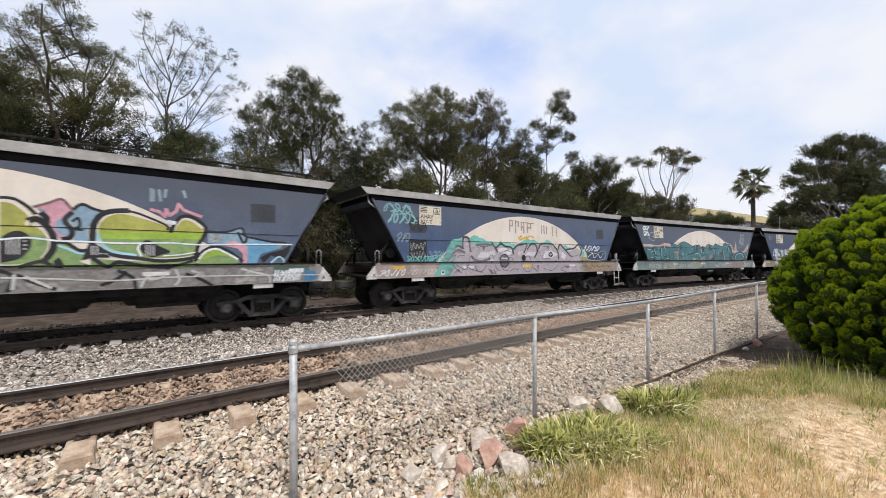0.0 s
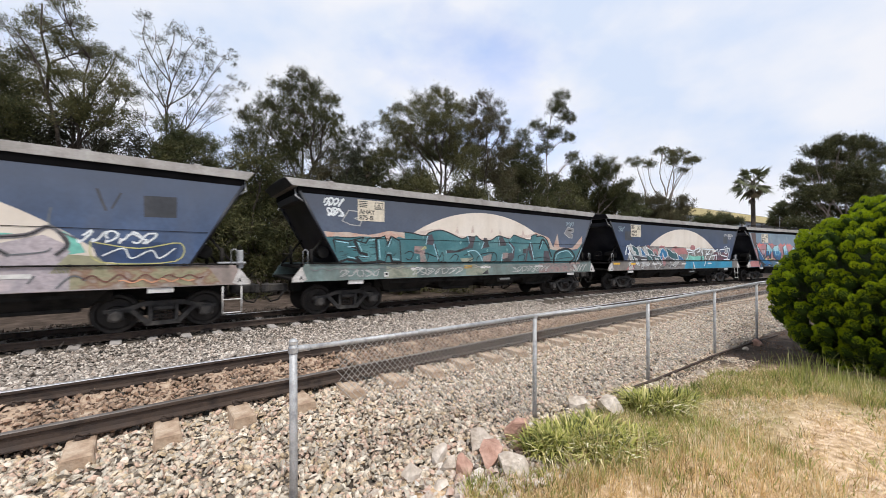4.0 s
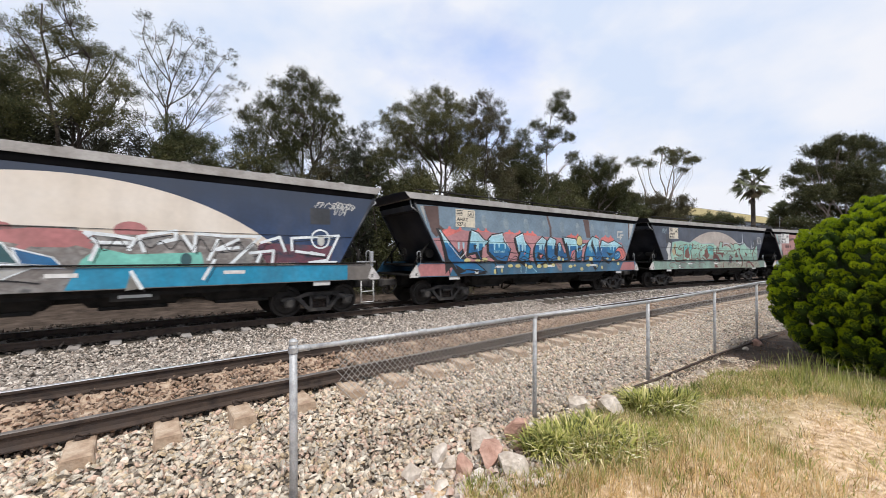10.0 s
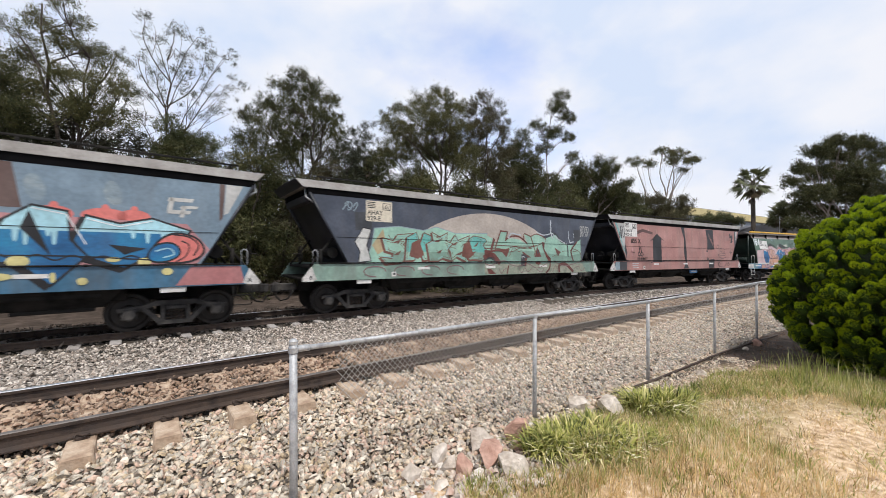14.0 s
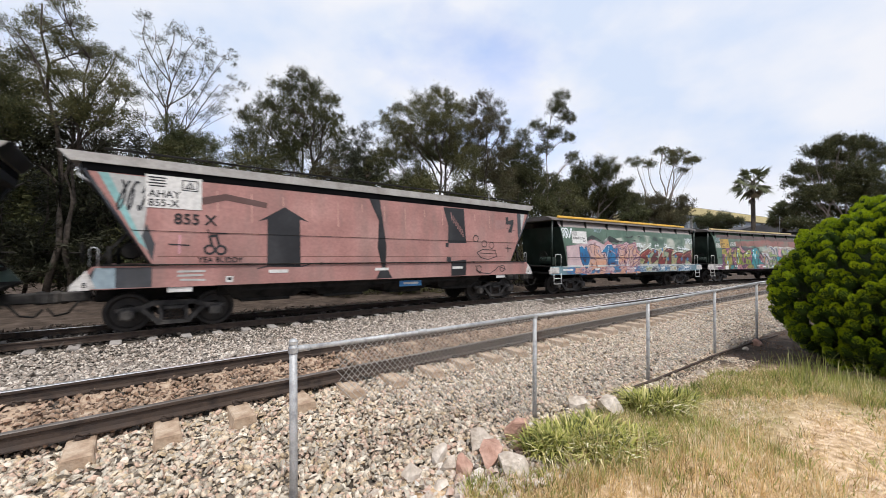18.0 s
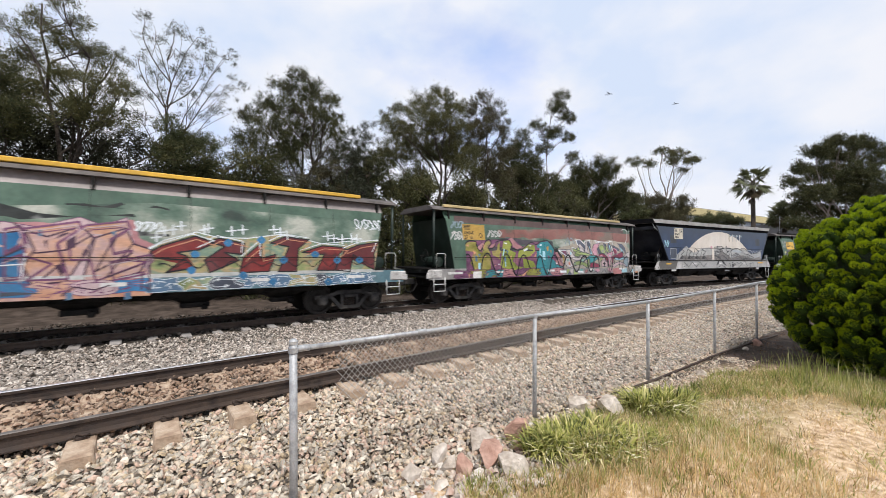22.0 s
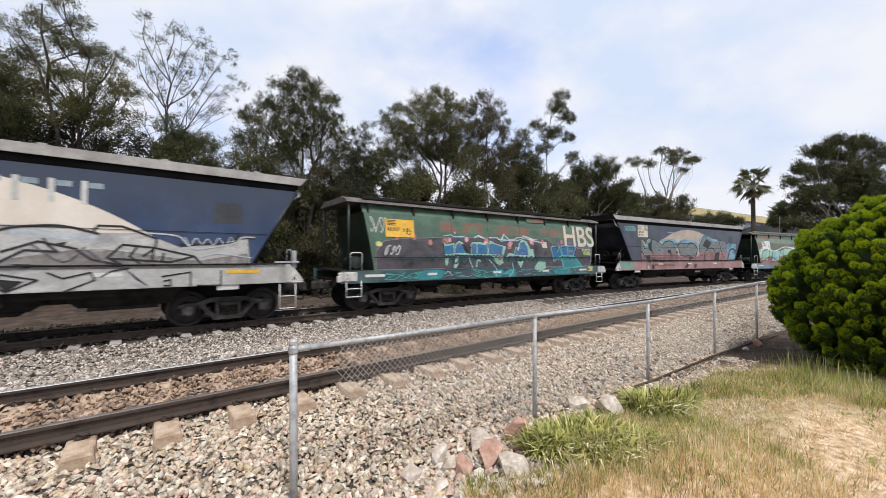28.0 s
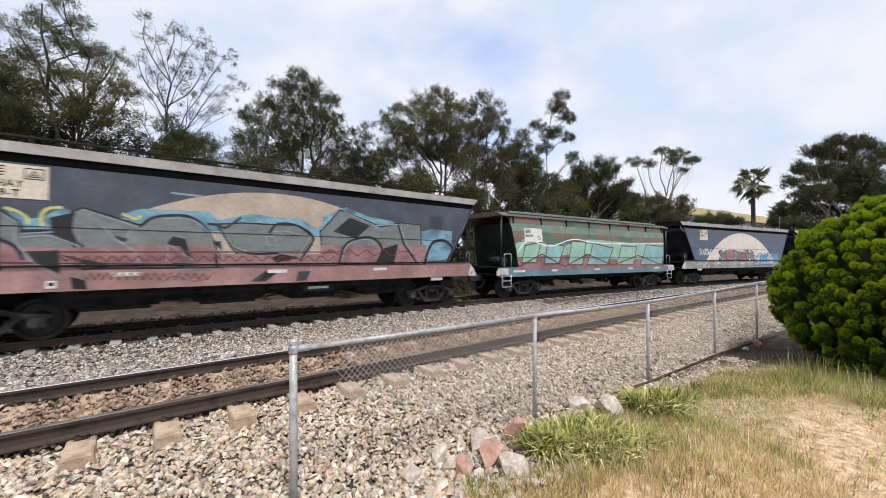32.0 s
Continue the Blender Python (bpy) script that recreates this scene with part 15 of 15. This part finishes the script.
def mural_tags(m):
    m.row(span(4.4, 9.0, 5), 1.64, 2.35, [M["greym"], M["rose"]], M["ink"], 120, ew=0.035, shine=M["spray_white"])
    m.row(span(9.2, 13.0, 4), 1.3, 2.2, [M["pale_grey"], M["sky"]], M["cobalt"], 121, ew=0.035)
    m.tag(1.9, 2.0, 1.4, 0.4, M["spray_white"], 122, 0.05, 5)
    m.rope(1.0, 13.5, 1.4, 0.06, M["pale_grey"], 123, 0.05, 16)


for key, c in dict(beige2=(0.40, 0.35, 0.285), warm_pale=(0.52, 0.47, 0.46), slate2=(0.11, 0.12, 0.165), olive_green=(0.24, 0.31, 0.11), plum2=(0.22, 0.07, 0.13), aqua2=(0.05, 0.30, 0.32), tan_dome=(0.40, 0.35, 0.31), lime_olive=(0.36, 0.36, 0.075), leafgreen2=(0.11, 0.24, 0.03), blue_pale=(0.22, 0.33, 0.42), lilac_pale=(0.60, 0.58, 0.62), olive_pale=(0.32, 0.31, 0.2), dull_tan=(0.43, 0.355, 0.29), haze2=(0.24, 0.31, 0.35), sky2=(0.04, 0.18, 0.36), lemon2=(0.52, 0.50, 0.2), teal2=(0.03, 0.22, 0.25), purple2=(0.06, 0.025, 0.05), crimson2=(0.26, 0.04, 0.08), pale_grey=(0.5, 0.5, 0.48), greym2=(0.13, 0.14, 0.15), smudge=(0.2, 0.19, 0.17), smudge2=(0.12, 0.112, 0.1), ochre_pale=(0.40, 0.33, 0.2), dusk2=(0.34, 0.26, 0.24), pinkl2=(0.42, 0.2, 0.21), brown2=(0.1, 0.062, 0.055), sea2=(0.19, 0.31, 0.25), mint3=(0.12, 0.4, 0.36), patch2=(0.1, 0.05, 0.045), pale_salmon2=(0.33, 0.185, 0.17), pale_salmon=(0.5, 0.28, 0.24), ashpink2=(0.5, 0.37, 0.38), peach2=(0.55, 0.22, 0.14), lime2=(0.36, 0.45, 0.16)).items():
    M[key] = paint(key + "_spray_paint", c, 0.14, 0.5, 0.15)


def mottle(name, cols, scale=1.6, spread=0.13, streak=0.15):
    return mat(name, cols, scale, 0.5, 0, 0.06, 14.0, detail=8.0, stretch=(1, 1, 1.5), spread=spread, streak=streak)


M["lilac_mottle"] = mottle("lilac_grey_spray", [(0.30, 0.265, 0.28), (0.45, 0.395, 0.42), (0.37, 0.335, 0.36), (0.54, 0.465, 0.48)], 2.2)
M["mint_fade"] = mottle("thin_mint_spray", [(0.09, 0.2, 0.22), (0.17, 0.44, 0.38), (0.12, 0.28, 0.28)], 1.8)
M["verdigris"] = mottle("olive_and_rust_spray", [(0.2, 0.19, 0.1), (0.33, 0.31, 0.2), (0.25, 0.15, 0.1), (0.36, 0.33, 0.3)], 2.6)
M["peach_glow"] = mottle("thin_peach_overspray", [(0.44, 0.36, 0.31), (0.50, 0.42, 0.36), (0.52, 0.33, 0.26), (0.40, 0.36, 0.34)], 1.4)
M["teal_mottle"] = mottle("dusty_teal_spray", [(0.035, 0.115, 0.135), (0.06, 0.175, 0.195), (0.10, 0.23, 0.245)], 0.9)
M["mauve_mottle"] = mottle("mauve_and_brown_spray", [(0.1, 0.075, 0.07), (0.33, 0.23, 0.22), (0.2, 0.2, 0.19), (0.42, 0.34, 0.3)], 3.2)
M["mist_mottle"] = mottle("pale_green_grey_spray", [(0.16, 0.19, 0.15), (0.32, 0.33, 0.26), (0.24, 0.28, 0.22), (0.42, 0.40, 0.34)], 1.8)
M["grey_mottle"] = mottle("scuffed_grey_spray", [(0.1, 0.1, 0.1), (0.26, 0.25, 0.24), (0.17, 0.15, 0.14), (0.38, 0.36, 0.34)], 2.4)
M["dusk_mottle"] = mottle("dark_red_overspray", [(0.03, 0.035, 0.06), (0.15, 0.05, 0.07), (0.06, 0.06, 0.09)], 2.0)
M["smoke_mottle"] = mottle("smoky_green_and_white_spray", [(0.03, 0.05, 0.04), (0.075, 0.13, 0.095), (0.16, 0.22, 0.17), (0.44, 0.45, 0.39)], 0.9, 0.1)
M["brick_mottle"] = mottle("worn_brick_red_paint", [(0.07, 0.12, 0.085), (0.21, 0.09, 0.075), (0.27, 0.125, 0.105), (0.2, 0.15, 0.12)], 0.8, 0.12)
M["rust_mottle"] = mottle("rust_showing_through_green", [(0.06, 0.11, 0.08), (0.09, 0.14, 0.1), (0.22, 0.10, 0.07), (0.12, 0.16, 0.12)], 0.9, 0.1)
M["indigo_mottle"] = mottle("blue_and_violet_spray", [(0.015, 0.11, 0.26), (0.02, 0.17, 0.33), (0.07, 0.09, 0.25), (0.03, 0.27, 0.38)], 1.4, 0.11)
M["black_smoke2"] = mottle("charcoal_smoke_spray", [(0.02, 0.022, 0.026), (0.05, 0.05, 0.055), (0.09, 0.075, 0.09), (0.035, 0.04, 0.042)], 1.4, 0.12)
M["black_smoke"] = mottle("black_smoke_spray", [(0.010, 0.012, 0.012), (0.03, 0.035, 0.033), (0.015, 0.018, 0.017), (0.40, 0.41, 0.40)], 1.0, 0.12)
M["peach_mottle"] = mottle("peach_and_pink_spray", [(0.48, 0.22, 0.14), (0.58, 0.33, 0.22), (0.50, 0.33, 0.31), (0.64, 0.40, 0.26)], 1.6)
M["lime_mottle"] = mottle("pale_green_and_peach_spray", [(0.11, 0.15, 0.07), (0.27, 0.31, 0.13), (0.42, 0.32, 0.17), (0.16, 0.26, 0.2), (0.34, 0.38, 0.22)], 2.4)
M["red_mottle"] = mottle("deep_red_spray", [(0.07, 0.014, 0.016), (0.24, 0.03, 0.028), (0.13, 0.02, 0.022)], 2.0)
M["lilac_smoke"] = mottle("purple_smoke_spray", [(0.06, 0.05, 0.08), (0.2, 0.15, 0.25), (0.1, 0.08, 0.13), (0.3, 0.25, 0.33)], 1.2)
M["silver_mottle"] = mottle("silver_grey_spray", [(0.30, 0.30, 0.30), (0.46, 0.455, 0.44), (0.38, 0.38, 0.37), (0.54, 0.53, 0.51)], 1.6)
M["blue_glow"] = mottle("soft_blue_overspray", [(0.08, 0.12, 0.17), (0.13, 0.28, 0.38), (0.2, 0.38, 0.46), (0.1, 0.17, 0.24)], 1.2, 0.11)
M["grey_teal"] = mottle("grey_green_spray", [(0.12, 0.14, 0.14), (0.18, 0.205, 0.2), (0.15, 0.165, 0.165), (0.23, 0.25, 0.245)], 1.2)
M["rose_mottle"] = mottle("dusty_rose_spray", [(0.17, 0.09, 0.095), (0.25, 0.125, 0.13), (0.33, 0.19, 0.19), (0.21, 0.12, 0.125)], 1.5)
M["cobalt_mottle"] = mottle("cobalt_spray", [(0.012, 0.075, 0.19), (0.02, 0.13, 0.30), (0.016, 0.2, 0.38)], 1.2)
M["maroon_brown"] = mottle("maroon_brown_spray", [(0.07, 0.022, 0.02), (0.15, 0.045, 0.038), (0.11, 0.05, 0.042)], 2.0)
M["haze3"] = mottle("thin_white_spray", [(0.34, 0.38, 0.42), (0.52, 0.55, 0.57)], 3.0)
M["purple_mottle"] = mottle("plum_spray", [(0.09, 0.03, 0.07), (0.19, 0.07, 0.14), (0.28, 0.12, 0.16)], 1.8)
M["olive_mottle"] = mottle("olive_gold_spray", [(0.14, 0.13, 0.03), (0.26, 0.24, 0.05), (0.36, 0.3, 0.09), (0.2, 0.1, 0.1)], 1.8)
M["haze_smudge"] = mottle("pale_rubbed_blue_paint", [(0.16, 0.22, 0.27), (0.21, 0.27, 0.31), (0.29, 0.34, 0.36)], 2.5)
M["lilac_dark"] = mottle("dark_lilac_shading", [(0.07, 0.066, 0.075), (0.14, 0.13, 0.14), (0.22, 0.20, 0.215)], 2.5)
M["cream_block"] = mottle("cream_roller_paint", [(0.44, 0.40, 0.31), (0.58, 0.53, 0.43), (0.5, 0.46, 0.37)], 1.5)
M["lime_fade2"] = mottle("olive_lime_spray", [(0.16, 0.2, 0.03), (0.26, 0.3, 0.05), (0.35, 0.36, 0.09)], 1.2)
M["peach_pale"] = mottle("thin_pink_overspray", [(0.56, 0.46, 0.41), (0.62, 0.53, 0.47), (0.55, 0.42, 0.37)], 2.5)
M["leafgreen2"] = mottle("dull_leaf_green_spray", [(0.12, 0.22, 0.07), (0.24, 0.34, 0.13), (0.17, 0.28, 0.12)], 2.0)


def consist():
    """The wagons in order; each with the place of its roof's front edge at the clip's start."""
    add = TRAIN.append
    add((-10.24, hopper(M["slate"], sills["ash"], "blue-grey grain hopper with green face graffiti over a cream dome", rail_top=True, mural=mural_green_faces)))
    add((5.40, hopper(M["blue"], sills["pinkish"], "blue grain hopper with lilac and mint graffiti below a cream dome", ["AHAY", "877-T"], white_steps=True, mural=mural_lilac)))
    add((20.99, hopper(M["slate"], sills["tealg"], "slate-blue grain hopper covered in teal graffiti letters", ["AHAY", "875-B"], plate=M["black_steel"], marks="AB", mural=mural_teal)))
    add((36.62, hopper(M["navy"], sills["smudge"], "navy grain hopper with white and turquoise graffiti under a cream dome", ["AHAY", "906-H"], plate=M["black_steel"], white_steps=True, marks="AB", mural=mural_white_blue)))
    add((52.25, hopper(M["haze"], sills["bluea"], "hazy blue grain hopper with big blue dripping letters on pink", ["AHAY", "927-J"], dome=False, rail_top=True, mural=mural_blue_pink)))
    add((67.88, hopper(M["charcoal"], sills["mintg"], "charcoal grain hopper with sea-green graffiti and a tan dome", ["AHAY", "929-E"], rail_top=True, cream=M["tan_dome"], mural=mural_sea)))
    add((83.42, hopper(M["salmon"], M["salmon"], "salmon pink grain hopper with black painted house shapes", ["AHAY", "855-X"], plate=M["cobalt"], dome=False, rail_top=True, mural=mural_houses, panel=M["white"], spot=(1.25, 2.98, 1.12, 0.78))))
    add((99.37, old_hopper(M["green"], M["greymauve"], sills["seab"], "green grain hopper with peach, blue and crimson graffiti, yellow strip", ["ANNF 2 Y"], M["yellow"], mural_peach_red)))
    add((114.23, old_hopper(M["green"], M["green"], sills["ash"], "green and dull red grain hopper with olive, purple and pink graffiti", ["ANNF", "27  G"], M["yellow_pale"], mural_purple_olive, M["ochre"])))
    add((129.35, hopper(M["navy"], sills["pale"], "navy grain hopper with grey sketch graffiti below a cream dome", ["AHAY", "898-V"], plate=M["black_steel"], white_steps=True, mural=mural_sketch)))
    add((145.20, old_hopper(M["green"], M["green"], sills["deepsea"], "green grain hopper with blue-teal graffiti and yellow data panel", ["ANNF  5 E"], M["black_steel"], mural_ocean, M["yellow"])))
    add((159.85, hopper(M["charcoal"], sills["rosy"], "charcoal grain hopper with grey and dusky pink graffiti, dull tan dome", ["AHAY", "919-T"], plate=M["black_steel"], rail_top=True, cream=M["dull_tan"], mural=mural_dusk)))
    add((175.75, old_hopper(M["pale_green"], M["rust_red"], sills["seab"], "pale green grain hopper with mint and rose graffiti", ["ANNF"], M["pale_green"], mural_mint_pink)))
    add((190.45, hopper(M["slate"], sills["ash"], "slate-blue grain hopper with white tags below a cream dome", ["AHAY"], mural=mural_tags)))
    add((206.1, hopper(M["slate"], sills["ash"], "slate-blue grain hopper at the end of the visible train", ["AHAY"])))


M["greymauve"] = paint("grey_mauve_paint", (0.27, 0.235, 0.225), 0.15)
M["yellow_pale"] = paint("worn_yellow_paint", (0.55, 0.42, 0.2), 0.2)
consist()

# words that can be read among the graffiti
pink_car = TRAIN[6][1][0]
for body, size, u, z in (("855 X", 0.36, 1.8, 2.62), ("YEA BUDDY", 0.185, 2.3, 1.68)):
    text(body, size, pink_car, M["ink"], pose(u - WL / 2, sidey(AH, z) - 0.012, z) @ UPRIGHT, "painted_word")
text("HBS", 1.42, TRAIN[10][1][0], M["cream_block"], pose(10.75 - GL / 2, sidey(GR, 2.35) - 0.02, 2.36) @ pose(0, 0, 0, 82, 0, 0), "painted_word")
text("IDIOT ART", 0.12, TRAIN[4][1][0], M["iceblue"], pose(3.9 - WL / 2, sidey(AH, 2.0) - 0.03, 2.0) @ UPRIGHT, "painted_word")


# ------------------------------------------------------------------ two birds


def bird(name):
    root = tagged(new(name), "small dark bird in fast flight", "bird", "birds crossing the sky")
    bm = bmesh.new()
    tube(bm, [(0, -0.13, 0), (0, -0.07, 0), (0, 0.0, 0.0), (0, 0.06, 0.005), (0, 0.09, 0.01), (0, 0.115, 0.005)], [0.006, 0.018, 0.027, 0.022, 0.018, 0.003], 8)
    part("body", bm, M["plumage"], root)
    bm = bmesh.new()
    prism(bm, [(-0.012, 0.0), (0.012, 0.0), (0.028, -0.09), (-0.028, -0.09)], -0.002, 0.002)
    for v in bm.verts:
        v.co = Vector((v.co.x, -0.11 + v.co.z, v.co.y))
    part("tail", bm, M["plumage"], root)
    wings = []
    for q in (-1, 1):
        bm = bmesh.new()
        a = [bm.verts.new((q * x, y, 0.003)) for x, y in ((0.0, 0.04), (0.07, 0.055), (0.19, -0.03), (0.09, -0.02), (0.0, -0.045))]
        b = [bm.verts.new((q * x, y, -0.003)) for x, y in ((0.0, 0.04), (0.07, 0.055), (0.19, -0.03), (0.09, -0.02), (0.0, -0.045))]
        bm.faces.new(a)
        bm.faces.new(b[::-1])
        for k in range(5):
            bm.faces.new((a[k], b[k], b[(k + 1) % 5], a[(k + 1) % 5]))
        bmesh.ops.recalc_face_normals(bm, faces=bm.faces[:])
        w = part("wing", bm, M["plumage"], root)
        wings.append((w, q))
    return root, wings


M["plumage"] = mat("dark_plumage", [(0.02, 0.02, 0.02), (0.05, 0.045, 0.04)], 30, 0.8, 0, 0.1, 80)
BIRDS = [(bird("bird"), [(0.0, (-130, -240, 70)), (20.5, (-14, -14, 7)), (21.2, (-3.5, 4.5, 6.6)), (21.5, (0.6, 9, 7.0)), (21.8, (6.7, 14, 7.9)), (22.2, (17.3, 26, 11.7)), (22.6, (24.2, 36, 15.6)), (23.0, (30.7, 46, 19.7)), (25.0, (62, 94, 39)), (32.0, (180, 260, 108))], 0.0),
         (bird("bird"), [(0.0, (-125, -236, 72)), (20.5, (-13, -16, 7)), (21.2, (-4.4, 3.6, 6.6)), (21.5, (-0.9, 8, 7.0)), (21.8, (3.6, 12.5, 7.9)), (22.2, (11.4, 22, 10.2)), (22.6, (18.2, 31, 13.3)), (23.0, (25.3, 40, 17.0)), (25.0, (58, 84, 35)), (32.0, (175, 245, 100))], 0.35)]


# ------------------------------------------------------------------ movement


def run(t):
    """Metres that the train has gone at t seconds; it gathers speed."""
    q = t / 32.0
    return 143.357 * q - 9.774 * q ** 2 + 53.122 * q ** 3 - 22.364 * q ** 4


def stand(mid, half):
    a, _, _ = line(mid - half, GAP2)
    b, _, _ = line(mid + half, GAP2)
    d = (b - a).normalized()
    c = (a + b) / 2
    return Matrix.Translation((c.x, c.y, RAIL2)) @ Matrix.Rotation(math.atan2(d.y, d.x), 4, "Z")


def motions():
    for start, (root, sets, length) in TRAIN:
        mid = start + length / 2
        walk(root, [(k * 0.5, stand(mid - run(k * 0.5), 5.6)) for k in range(65)])
        for w, e in sets:
            rows = []
            for k in range(321):
                t = k * 0.1
                rows.append((t, Matrix.Translation((e, 0, 0.457)) @ Matrix.Rotation(-run(t) / 0.457, 4, "Y")))
            walk(w, rows)
    for (root, wings), way, lag in BIRDS:
        rows = []
        for k, (t, p) in enumerate(way):
            a, b = Vector(way[max(0, k - 1)][1]), Vector(way[min(len(way) - 1, k + 1)][1])
            d = b - a
            rows.append((t, Matrix.Translation(p) @ Matrix.Rotation(math.atan2(-d.x, d.y), 4, "Z")))
        walk(root, rows)
        for w, q in wings:
            walk(w, [(k * 0.1, Matrix.Rotation(-q * 0.62 * math.sin(2.3 * k + lag), 4, "Y")) for k in range(321)])


motions()
